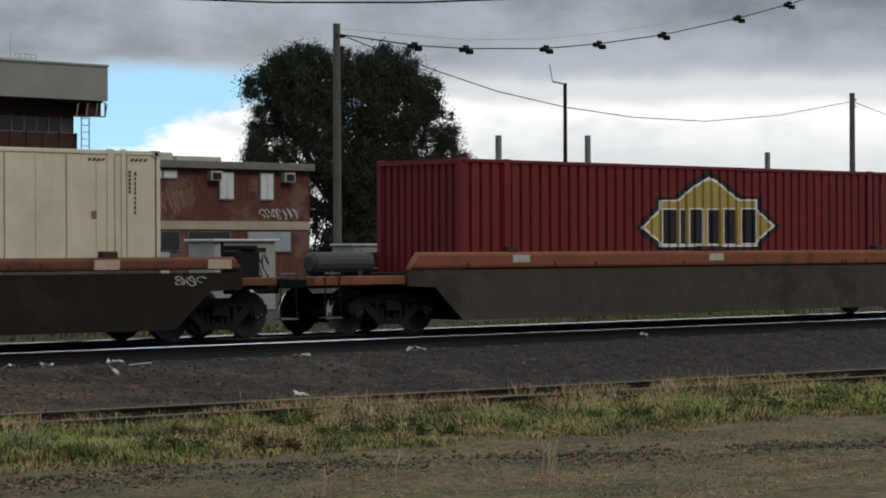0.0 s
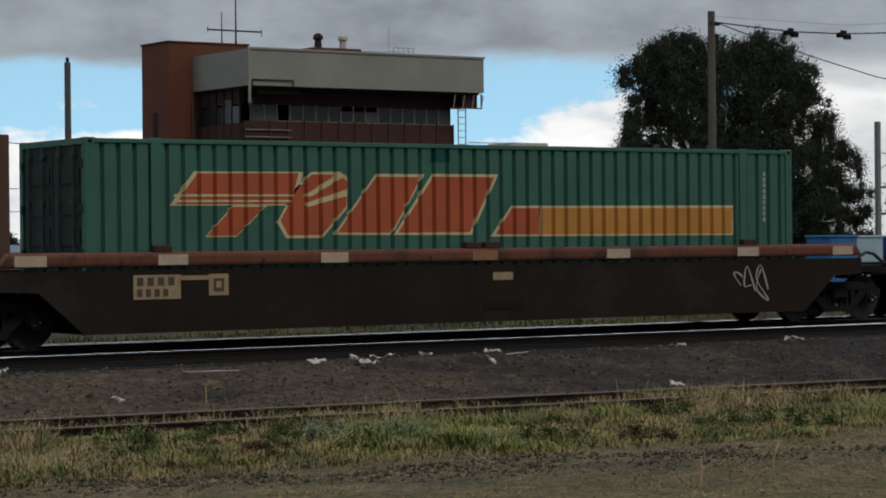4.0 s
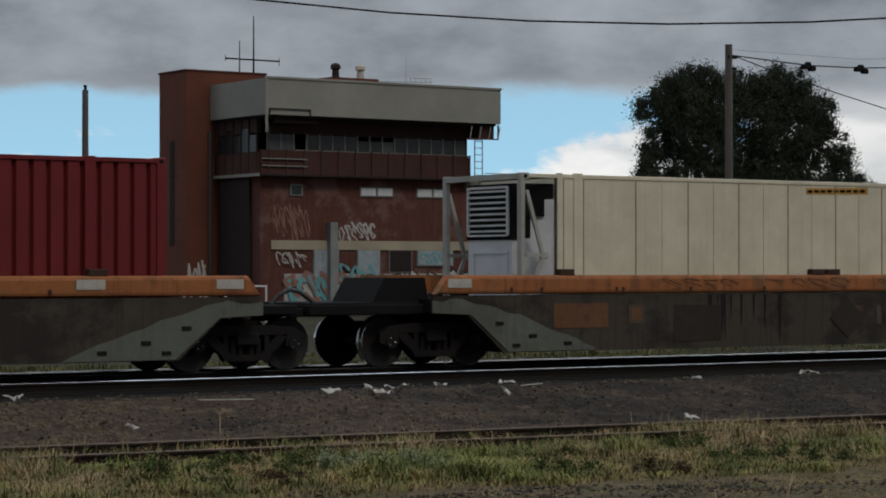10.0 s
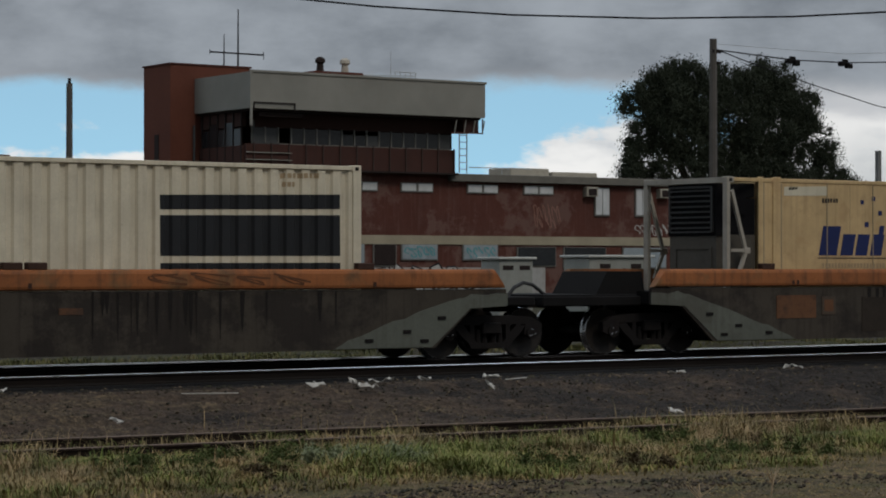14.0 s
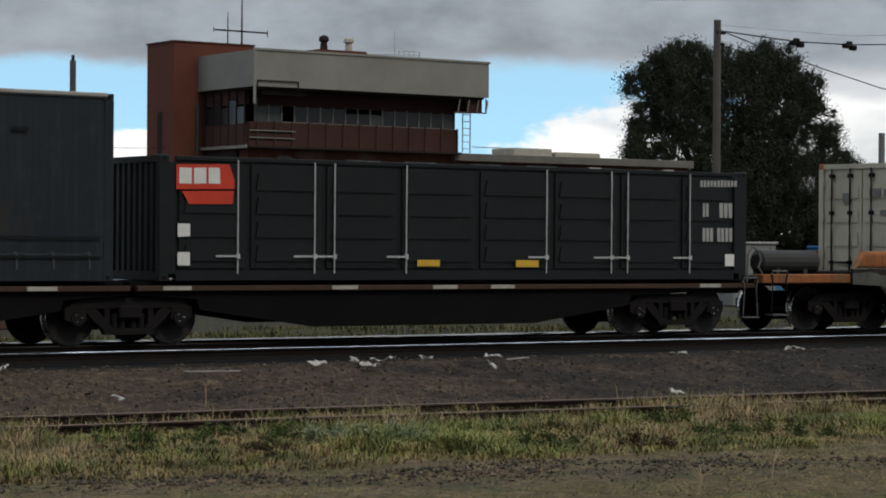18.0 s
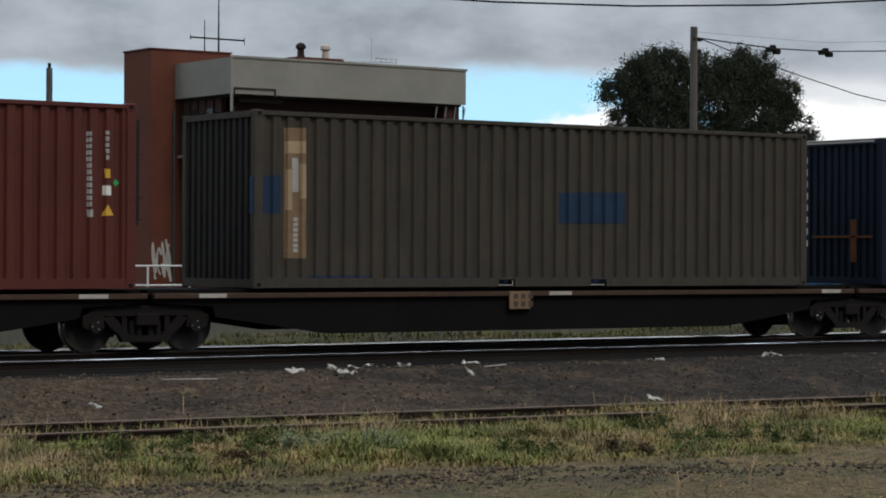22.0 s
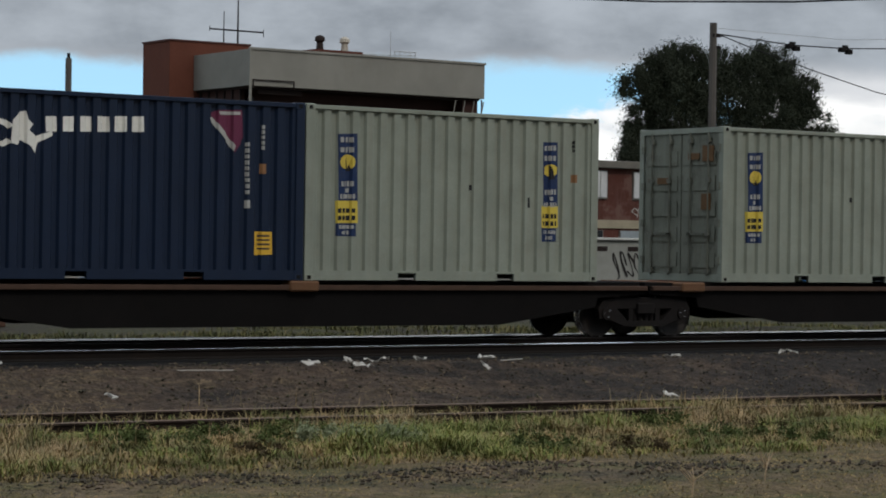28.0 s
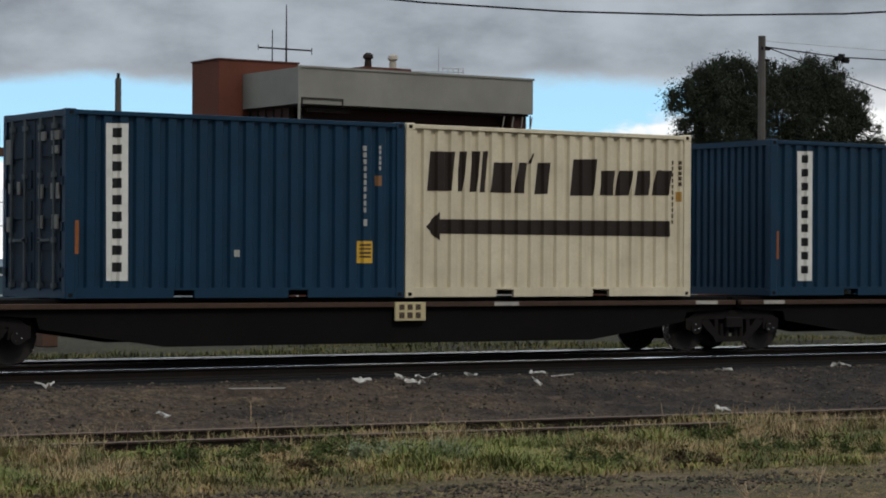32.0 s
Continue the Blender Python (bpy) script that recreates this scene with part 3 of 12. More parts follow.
                    for bx, bz in ((7.55, 0.72), (6.85, 0.5), (6.1, 0.36), (7.2, 0.34)):
                        part("lifting_lug", Geo().box(k * bx - 0.08, k * bx + 0.08, -HALF_WELL - 0.03, -HALF_WELL, bz - 0.03, bz + 0.03), STEEL_DARK, pn)
    floor_ = Geo().box(-7.4, 7.4, -1.32, 1.32, 0.22, 0.30)
    part("well_floor", floor_, STEEL_DARK, w)
    for s in (-1, 1):
        g = Geo().prism([(s * 7.4, 0.24), (s * 8.2, 0.88), (s * 8.9, 0.92), (s * 8.9, 1.14), (s * 7.6, 1.14), (s * 7.2, 0.4)], -1.34, 1.34)
        part("end_bulkhead", g, STEEL_BLACK, w)
    g = Geo().box(8.88, 9.75, -1.12, 1.12, 0.90, 1.06, 0.02).box(9.7, 10.3, -0.16, 0.16, 0.78, 1.0, 0.02)
    part("end_platform", g, STEEL_BLACK, w)
    g = Geo().box(-11.1, -8.88, -1.12, 1.12, 0.88, 1.06, 0.02).box(-11.5, -11.0, -0.16, 0.16, 0.78, 1.0, 0.02)
    part("end_platform", g, STEEL_BLACK, w)
    if left_end == "box":
        k = 0.3 if kind == "grey" else 0.0
        g = Geo().prism([(-10.15 + k, 1.06), (-9.0 + k, 1.06), (-9.08 + k, 1.50), (-9.88 + k, 1.50)], -1.0, 0.3)
        g.box(-11.08, -9.0, -1.1, 1.1, 1.04, 1.09, 0.01)
        part("equipment_box", g, STEEL_BLACK, w, "black steel equipment box on the wagon end")
    else:
        g = Geo().tube((-10.6, -0.6, 1.33), (-9.2, -0.6, 1.33), 0.22, 16).tube((-10.66, -0.6, 1.33), (-10.6, -0.6, 1.33), 0.14, 16, 0.22).tube((-9.2, -0.6, 1.33), (-9.13, -0.6, 1.33), 0.22, 16, 0.14)
        g.box(-10.3, -10.2, -0.8, -0.4, 1.05, 1.2).box(-9.6, -9.5, -0.8, -0.4, 1.05, 1.2)
        part("air_tank", g, surface("tank_grey", (0.035, 0.036, 0.033), 0.7, 0, 0.3), w, "grey cylindrical air tank")
        part("end_sill", Geo().box(-11.15, -8.9, -1.36, -1.1, 0.93, 1.10, 0.015), m["sill"], w)
        ladder(w, -10.75)
    if right_end == "hose":
        g = Geo()
        pts = [(9.6, -0.5, 1.06), (9.75, -0.5, 1.22), (9.95, -0.5, 1.3), (10.15, -0.5, 1.26), (10.45, -0.5, 1.06), (10.7, -0.5, 1.02)]
        part("brake_hose", g.bent(pts, 0.035), RUBBER, w)
        part("drawbar", Geo().box(9.7, 10.6, -0.9, -0.7, 0.86, 1.0, 0.01), STEEL_DARK, w)
    else:
        g = Geo().box(9.2, 9.75, -0.9, -0.4, 1.06, 1.6, 0.04).box(9.3, 9.65, -0.95, -0.35, 1.6, 1.68, 0.02).tube((9.1, -0.6, 1.06), (9.1, -0.6, 1.75), 0.03).tube((9.9, -0.6, 1.06), (9.9, -0.6, 1.5), 0.03)
        part("brake_stand", g, STEEL_DARK, w, "dark brake gear stand on the wagon end")
        part("end_sill", Geo().box(8.9, 9.75, -1.36, -1.1, 0.95, 1.10, 0.015), m["sill"], w)
        ladder(w, 10.0)
    bogie(w, 8.85 if kind == "grey" else 8.68, place)
    bogie(w, -8.6 if kind == "grey" else -8.95, place)
    return aboard(w, place)


def ladder(w, x):
    g = Geo()
    for d in (-0.2, 0.2):
        g.bent([(x + d, -1.38, 0.35), (x + d * 0.85, -1.38, 1.0), (x + d, -1.38, 1.16)], 0.013)
    part("side_ladder", g, STEEL_DARK, w, "dark bent steel step ladder")
    part("handrail", Geo().bent([(x - 0.21, -1.38, 1.08), (x - 0.18, -1.38, 1.16), (x + 0.18, -1.38, 1.16), (x + 0.21, -1.38, 1.08)], 0.014), RAIL_DULL, w)
    part("step", Geo().box(x - 0.2, x + 0.2, -1.42, -1.2, 0.33, 0.355), RAIL_DULL, w)


HOSE_GREY = surface("grey_hose", (0.13, 0.125, 0.12), 0.7, 0, 0.4)
RAIL_DULL = surface("dull_grab_rail", (0.12, 0.115, 0.11), 0.6, 0.2, 0.3)
FLAT_BLACK = surface("flat_wagon_black", (0.0082, 0.0074, 0.0072), 0.9, 0, 0.3, (0.016, 0.012, 0.01), spec=0.06)
FLAT_EDGE = surface("deck_edge_rust", (0.060, 0.034, 0.023), 0.85, 0, 0.6, (0.018, 0.014, 0.012), scale=3)


def flat_wagon(left, right, name_label, left_bogie=True, right_bogie=True, left_over=0.0, right_over=0.0, marks=(), style="open", stools=()):
    """A skeletal flat between two bogie centres, given as places on the train; overhangs past the bogies at outer ends."""
    c = (left + right) / 2
    w = thing("flat_wagon", name_label, "railway wagon", "flat wagons")
    h = (right - left) / 2
    x0, x1 = -h - (left_over or -0.06), h + (right_over or -0.06)
    prof = [(x0, 0.93), (x0, 0.80), (-h - 0.9, 0.80) if left_over else (x0 + 0.02, 0.78), (-h + 1.15, 0.72), (-h + 1.2, 0.55), (-h + 3.3, 0.25),
            (h - 3.3, 0.25), (h - 1.2, 0.55), (h - 1.15, 0.72), (h + 0.9, 0.80) if right_over else (x1 - 0.02, 0.78), (x1, 0.80), (x1, 0.93)]
    for s in (-1, 1):
        a, b = sorted((s * 1.12, s * 1.06))
        part("side_sill", Geo().prism(prof, a, b), FLAT_BLACK, w)
        a, b = sorted((s * 1.2, s * 1.08))
        part("deck_edge", Geo().box(x0, x1, a, b, 0.845, 0.93, 0.01), FLAT_EDGE, w)
    g = Geo().box(x0, x1, -1.08, 1.08, 0.84, 0.90).box(x0, x1, -0.95, 0.95, 0.9, 0.99)
    part("deck", g, FLAT_BLACK, w)
    g = Geo()
    for x in np.arange(-h + 2, h - 1.5, 2.0):
        g.box(x - 0.06, x + 0.06, -1.05, 1.05, 0.5, 0.84)
    part("cross_members", g, FLAT_BLACK, w)
    for x in stools:
        part("container_stool", Geo().box(x - c - 0.28, x - c + 0.28, -1.24, 1.24, 0.82, 1.0, 0.03), surface("stool_rust", (0.12, 0.06, 0.03), 0.8, 0, 0.5) if "stool_rust" not in bpy.data.materials else bpy.data.materials["stool_rust"], w)
    for x in marks:
        part("reflector", Geo().box(x - c - 0.25, x - c + 0.25, -1.212, -1.19, 0.86, 0.925), WHITE_MARK, w)
    if right_over:
        part("coupler", Geo().box(x1, x1 + 0.55, -0.15, 0.15, 0.72, 0.92, 0.03).tube((x1 + 0.3, -0.5, 0.85), (x1 + 0.5, -0.45, 0.55), 0.03), STEEL_DARK, w)
        ladder_at(w, x1 - 0.15)
        hose = [(x1 + 0.02, -0.95, 0.95), (x1 + 0.04, -0.95, 1.45), (x1 + 0.14, -0.95, 1.62), (x1 + 0.28, -0.95, 1.55), (x1 + 0.36, -0.95, 1.36), (x1 + 0.30, -0.95, 1.22), (x1 + 0.40, -0.95, 1.10)]
        part("air_hose", Geo().bent(hose, 0.022), HOSE_GREY, w, "curled grey air hose hung on the wagon end")
    if left_over:
        part("coupler", Geo().box(x0 - 0.55, x0, -0.15, 0.15, 0.72, 0.92, 0.03).tube((x0 - 0.3, -0.5, 0.85), (x0 - 0.5, -0.45, 0.55), 0.03), STEEL_DARK, w)
        ladder_at(w, x0 + 0.15)
    if right_bogie:
        bogie(w, right - c, c, style=style)
    if left_bogie:
        bogie(w, left - c, c, style=style)
    return aboard(w, c)


def ladder_at(w, x):
    g = Geo()
    for d in (-0.18, 0.18):
        g.bent([(x + d, -1.24, 0.30), (x + d * 0.8, -1.24, 0.85), (x + d, -1.24, 1.0)], 0.012)
    part("side_ladder", g, RAIL_DULL, w, "bent steel step ladder")
    part("handrail", Geo().bent([(x - 0.19, -1.24, 0.95), (x - 0.16, -1.24, 1.03), (x + 0.16, -1.24, 1.03), (x + 0.19, -1.24, 0.95)], 0.013), RAIL_DULL, w)
    part("step", Geo().box(x - 0.18, x + 0.18, -1.3, -1.1, 0.29, 0.31), RAIL_DULL, w)


# ---- containers ----
HIGH, WIDE = 2.896, 2.438
PANEL_IN = 0.028               # side sheets sit this far behind the frame


class Ribs:
    """Corrugated side: depth behind the outer face for a place along it."""

    def __init__(self, x0, x1, pitch=0.278, depth=0.042, flat=0.48):
        self.x0, self.x1, self.depth = x0, x1, depth
        n = max(1, round((x1 - x0) / pitch))
        p = (x1 - x0) / n
        f, s, low = p * flat, p * 0.12, p * (0.76 - flat)      # wide outer flats, steep narrow grooves
        self.marks = [(x0, 0.0)]
        for i in range(n):
            a = x0 + i * p + f / 2
            self.marks += [(a, 0.0), (a + s, depth), (a + s + low, depth), (a + 2 * s + low, 0.0)]
        self.marks.append((x1, 0.0))

    def at(self, x):
        return float(np.interp(x, [m[0] for m in self.marks], [m[1] for m in self.marks]))


def decal(name, polys, ribs, y_face, z_off, material, parent, lift=0.004, label=""):
    """Painted shapes (outlines in x, z) that follow the ribs of a side."""
    bm = bmesh.new()
    for poly in polys:
        bm.faces.new([bm.verts.new((x, 0, z + z_off)) for x, z in poly])
    xs = [p[0] for poly in polys for p in poly]
    if ribs:
        for x, _ in ribs.marks:
            if min(xs) < x < max(xs):
                bmesh.ops.bisect_plane(bm, geom=bm.verts[:] + bm.edges[:] + bm.faces[:], plane_co=(x, 0, 0), plane_no=(1, 0, 0), dist=1e-5)
    for v in bm.verts:
        v.co.y = y_face + (ribs.at(v.co.x) if ribs else 0.0) - lift
    for f in bm.faces:
        if f.normal.y > 0:
            f.normal_flip()
    me = bpy.data.meshes.new(name)
    bm.to_mesh(me)
    bm.free()
    return part(name, me, material, parent, label)


def rect(x0, x1, z0, z1, slant=0.0):
    """A block; slant moves its top along x."""
    return [(x0, z0), (x1, z0), (x1 + slant, z1), (x0 + slant, z1)]


def frame_parts(c, L, H, mat, post=0.16, inset=0.0, pockets=True, cast=None):
    """Posts, rails and corner castings of a box frame whose base centre is the thing's origin."""
    h, w = L / 2, WIDE / 2
    for sx in (-1, 1):
        for sy in (-1, 1):
            x = sorted((sx * h, sx * (h - post)))
            y = sorted((sy * w, sy * (w - 0.13)))
            part("corner_post", Geo().box(*x, *y, 0.11, H - 0.11, 0.008), mat, c)
    for sy in (-1, 1):
        y = sorted((sy * (w - 0.004), sy * (w - 0.07)))
        part("top_rail", Geo().box(-h + post, h - post, *y, H - 0.085, H - 0.015, 0.006), mat, c)
        ends = [(-h + post, 0.17), (-h + post, 0.012)]
        for k in (-1.02, 1.02) if pockets else ():      # notched for the fork pockets
            ends += [(k - 0.18, 0.012), (k - 0.18, 0.135), (k + 0.18, 0.135), (k + 0.18, 0.012)]
        g = Geo().prism(ends + [(h - post, 0.012), (h - post, 0.17)], *y)
        part("bottom_rail", g, mat, c)
        for sx in (-1, 1):
            g = Geo()
            x = sorted((sx * h, sx * (h - 0.12)))
            if sy < 0:
                g.box(*x, -w + 0.13, w - 0.13, H - 0.11, H - 0.01)
                part("end_header", g, mat, c)
            else:
                g.box(*x, -w + 0.13, w - 0.13, 0.012, 0.15)
                part("end_sill", g, mat, c)
    cm = cast or mat
    mesh = Geo().box(-0.089, 0.089, -0.081, 0.081, -0.059, 0.059, 0.012).mesh("corner_casting")
    mesh.materials.append(cm)
    hole = Geo().prism([(-0.03, -0.035), (0.03, -0.035), (0.03, 0.035), (-0.03, 0.035)], -0.084, -0.07)
    for sx in (-1, 1):
        for sy in (-1, 1):
            for z in (0.059, H - 0.059):
                ob = part("corner_casting", mesh, None, c)
                ob.location = (sx * (h - 0.089), sy * (w - 0.079), z)
    for sx in (-1, 1):
        for z in (0.059, H - 0.059):
            x = sx * (h - 0.089)
            part("casting_hole", Geo().box(x - 0.035, x + 0.035, -w - 0.003, -w + 0.01, z - 0.03, z + 0.03), STEEL_BLACK, c)
    floor_ = Geo().box(-h + 0.1, h - 0.1, -w + 0.08, w - 0.08, 0.12, 0.17)
    part("floor_frame", floor_, STEEL_BLACK, c)


def ribbed_wall(ribs, y, s, z0, z1):
    """A corrugated sheet at y; s is the outward sign."""
    g = Geo()
    n = len(ribs.marks)
    g.v = [(x, y - s * d, z) for x, d in ribs.marks for z in (z0, z1)]
    g.f = [(2 * i, 2 * i + 2, 2 * i + 3, 2 * i + 1) if s < 0 else (2 * i, 2 * i + 1, 2 * i + 3, 2 * i + 2) for i in range(n - 1)]
    return g


def end_wall(c, L, H, mat, s, kind="ribs", rod=None):
    """End of a box: s is -1 for the trailing end and 1 for the leading one."""
    h, w = L / 2, WIDE / 2
    x = s * (h - 0.03)
    if kind == "ribs":
        r = Ribs(-w + 0.13, w - 0.13, 0.2, 0.045)
        g = Geo()
        g.v = [(x - s * d, y, z) for y, d in r.marks for z in (0.15, H - 0.11)]
        g.f = [(2 * i, 2 * i + 1, 2 * i + 3, 2 * i + 2) if s > 0 else (2 * i, 2 * i + 2, 2 * i + 3, 2 * i + 1) for i in range(len(r.marks) - 1)]
        part("end_panel", g, mat, c)
        return
    for k in (-1, 1):
        a, b = sorted((k * 0.012, k * (w - 0.14)))
        g = Geo().box(*sorted((x, x - s * 0.04)), a, b, 0.15, H - 0.11, 0.006)
        d = part("door", g, mat, c)
        for i in range(5):       # pressed panels
            z = 0.27 + i * (H - 0.5) / 5
            g = Geo().box(*sorted((x + s * 0.022, x - s * 0.01)), a + 0.09, b - 0.09, z, z + (H - 0.5) / 5 - 0.2)
            part("door_pressing", g, mat, d)
        for y in (k * 0.3, k * 0.82):
            g = Geo().tube((x + s * 0.05, y, 0.12), (x + s * 0.05, y, H - 0.1), 0.02, 6)
            for z in (0.2, 0.9, 1.9, H - 0.25):
                g.box(*sorted((x, x + s * 0.075)), y - 0.05, y + 0.05, z - 0.04, z + 0.04)
            part("lock_rod", g, rod or GALV, d)
        g = Geo().box(*sorted((x + s * 0.05, x + s * 0.075)), *sorted((k * 0.25, k * 0.72)), 0.88, 0.92)
        part("door_handle", g, rod or GALV, d)
        for z in (0.4, 1.1, 1.8, H - 0.4):
            part("hinge", Geo().box(*sorted((x, x + s * 0.05)), *sorted((k * (w - 0.16), k * (w - 0.08))), z - 0.07, z + 0.07), mat, d)


def box_container(label, L, mat, place, height, H=HIGH, end="ribs", pitch=0.278, depth=0.048, inner_post=0.0, cast=None, flat=0.48, pockets=True, rod=None, roof=None, door=None):
    """A corrugated steel container. place: its centre on the train. inner_post: distance of extra lifting posts from the ends."""
    c = thing("shipping_container", label, "container", "containers on the train")
    h, w = L / 2, WIDE / 2
    frame_parts(c, L, H, mat, pockets=pockets, cast=cast)
    ribs = Ribs(-h + 0.16, h - 0.16, pitch, depth, flat)
    for s in (-1, 1):
        part("side_panel", ribbed_wall(ribs, s * (w - PANEL_IN), s, 0.165, H - 0.08), mat, c)
        if inner_post:
            for k in (-1, 1):
                x = k * (h - inner_post)
                a, b = sorted((s * (w + 0.004), s * (w - 0.05)))
                part("lifting_post", Geo().box(x - 0.09, x + 0.09, a, b, 0.0, H, 0.008), mat, c)
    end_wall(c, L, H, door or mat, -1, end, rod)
    end_wall(c, L, H, mat, 1, "ribs" if end == "doors" else "doors", rod)
    rr = Ribs(-h + 0.16, h - 0.16, 0.21, 0.02)
    g = Geo()
    g.v = [(x, y, H - 0.02 - d) for x, d in rr.marks for y in (-w + 0.06, w - 0.06)]
    g.f = [(2 * i, 2 * i + 2, 2 * i + 3, 2 * i + 1) for i in range(len(rr.marks) - 1)]
    part("roof_sheet", g, roof or mat, c)
    aboard(c, place, height)
    return c, ribs


def reefer(label, mat, place, height, unit="white", H=HIGH + 0.06, dark_frame=False):
    """A smooth-sided refrigerated container with a cooling unit in an open frame at its trailing end."""
    L = 14.2
    c = thing("refrigerated_container", label, "container", "containers on the train")
    h, w = L / 2, WIDE / 2
    x_box = -6.32                         # the insulated body starts here
    pale = paint("frame_dull", (0.31, 0.30, 0.27), rough=0.6, grime=0.4) if unit == "white" else paint("frame_cream", (0.30, 0.275, 0.23), rough=0.6, grime=0.5)
    if dark_frame:
        pale = paint("frame_sooty", (0.035, 0.034, 0.031), rough=0.8, grime=0.3)
    frame_parts(c, L, H, mat, post=0.085, pockets=False, cast=pale)
    for ob in c.children:                 # the open end frame is duller than the body
        if ob.name.startswith(("corner_post", "end_header", "end_sill")) and max(v.co.x for v in ob.data.vertices) < 0:
            ob.data.materials[0] = pale
    seam = paint("seam_tan", (0.27, 0.215, 0.14), rough=0.8, grime=0.5, dirt=(0.12, 0.08, 0.05), scale=3)
    for s in (-1, 1):
        a, b = sorted((s * (w - 0.02), s * (w - 0.09)))
        side = part("side_panel", Geo().box(x_box, h - 0.11, a, b, 0.17, H - 0.085), mat, c)
        if s < 0:
            for x in np.arange(-4.56, 5.3, 1.215):
                part("panel_seam", Geo().box(x - 0.012, x + 0.012, -w + 0.012, -w + 0.022, 0.18, H - 0.1), seam, side)
                part("panel_crease", Geo().box(x + 0.60, x + 0.606, -w + 0.016, -w + 0.022, 0.18, H - 0.1), seam, side)
            for x, k in ((-6.26, 0.06), (-5.86, 0.1), (6.32, 0.05), (6.05, 0.07)):
                part("lifting_post", Geo().box(x - k, x + k, -w - 0.004, -w + 0.05, 0.0, H + 0.01, 0.01), mat, c)
                part("panel_seam", Geo().box(x + k, x + k + 0.03, -w + 0.006, -w + 0.022, 0.18, H - 0.1), seam, side)
    part("roof_sheet", Geo().box(x_box, h - 0.1, -w + 0.04, w - 0.04, H - 0.05, H - 0.012, 0.01), mat, c)
    part("front_wall", Geo().box(x_box, x_box + 0.08, -w + 0.05, w - 0.05, 0.15, H - 0.08), mat, c)
    end_wall(c, L, H, mat, 1, "doors")
    white = paint("unit_white", (0.50, 0.50, 0.51), rough=0.45, grime=0.3, dirt=(0.25, 0.24, 0.23))
    body = white if unit == "white" else paint("unit_sooty", (0.070, 0.062, 0.050), rough=0.75, grime=0.7, dirt=(0.022, 0.018, 0.015))
    slat = paint("unit_slat_grey", (0.56, 0.56, 0.55), rough=0.6, grime=0.3) if unit == "white" else paint("unit_slat", (0.04, 0.04, 0.039), rough=0.6)
    black = paint("unit_black", (0.009, 0.009, 0.010), rough=0.9, grime=0.1, spec=0.05)
    near, far = -w + 0.44, -w + 1.78      # the unit's face across the frame

    def shell(x, k):
        return [(x, near), (x, far), (x + 0.5, far + 0.25), (x_box, far + 0.25), (x_box, -w + 0.1), (x + k, -w + 0.1)]
    u = part("cooling_unit", Geo().prism(shell(-6.98, 0.55), 0.2, 1.82, "z"), body, c, "refrigeration unit with a louvred grille")
    part("upper_shell", Geo().prism(shell(-6.96, 0.62), 1.82, 2.5, "z"), body if unit == "white" else black, u)
    part("black_hood", Geo().prism([(-7.0, near - 0.02), (-7.0, far + 0.02), (-6.7, far + 0.18), (-6.7, near - 0.16)], 1.8, 2.2, "z").prism([(-7.0, near - 0.02), (-7.0, far + 0.02), (-6.5, far + 0.2), (-6.5, near - 0.3)], 2.2, 2.52, "z").prism([(-7.0, near - 0.02), (-7.0, far + 0.02), (-6.34, far + 0.2), (-6.34, near - 0.34)], 2.52, 2.78, "z"), black, u)
    for i in range(8):
        z = 1.94 + i * 0.1
        part("louvre", Geo().prism([(-7.045, z - 0.006), (-7.0, z + 0.006), (-7.0, z + 0.03), (-7.05, z + 0.028)], near + 0.1, far - 0.07), slat, u)
    g = Geo().box(-7.04, -6.995, near + 0.05, near + 0.1, 1.88, 2.73).box(-7.04, -6.995, far - 0.07, far - 0.03, 1.88, 2.73)
    part("grille_rim", g.box(-7.04, -6.995, near + 0.1, far - 0.07, 2.7, 2.74).box(-7.04, -6.995, near + 0.1, far - 0.07, 1.86, 1.89), slat, u)
    part("housing_rib", Geo().box(-7.0, -6.975, near + 0.12, near + 0.2, 0.3, 1.6).box(-7.0, -6.975, far - 0.2, far - 0.12, 0.3, 1.6).box(-7.0, -6.975, near + 0.2, far - 0.2, 1.55, 1.6), body, u)
    for s in (-1, 1):
        a, b = sorted((s * (w + 0.002), s * (w - 0.05)))
        g = Geo().prism([(-7.0, 2.62), (-6.94, 2.66), (-6.6, 1.56), (-6.66, 1.54)], a, b)
        part("frame_brace", g, pale, c)
        part("frame_brace", Geo().prism([(-6.66, 1.48), (-6.58, 1.5), (-6.8, 1.0), (-6.88, 1.0)], a, b), pale, c)
        part("frame_stub", Geo().box(-7.0, -6.66, a, b, 1.5, 1.56), pale, c)
        part("gusset_plate", Geo().box(-6.68, -6.52, a - 0.006, b + 0.006, 1.46, 1.58, 0.012), pale, c)
    aboard(c, place + 0.17, height)
    return c


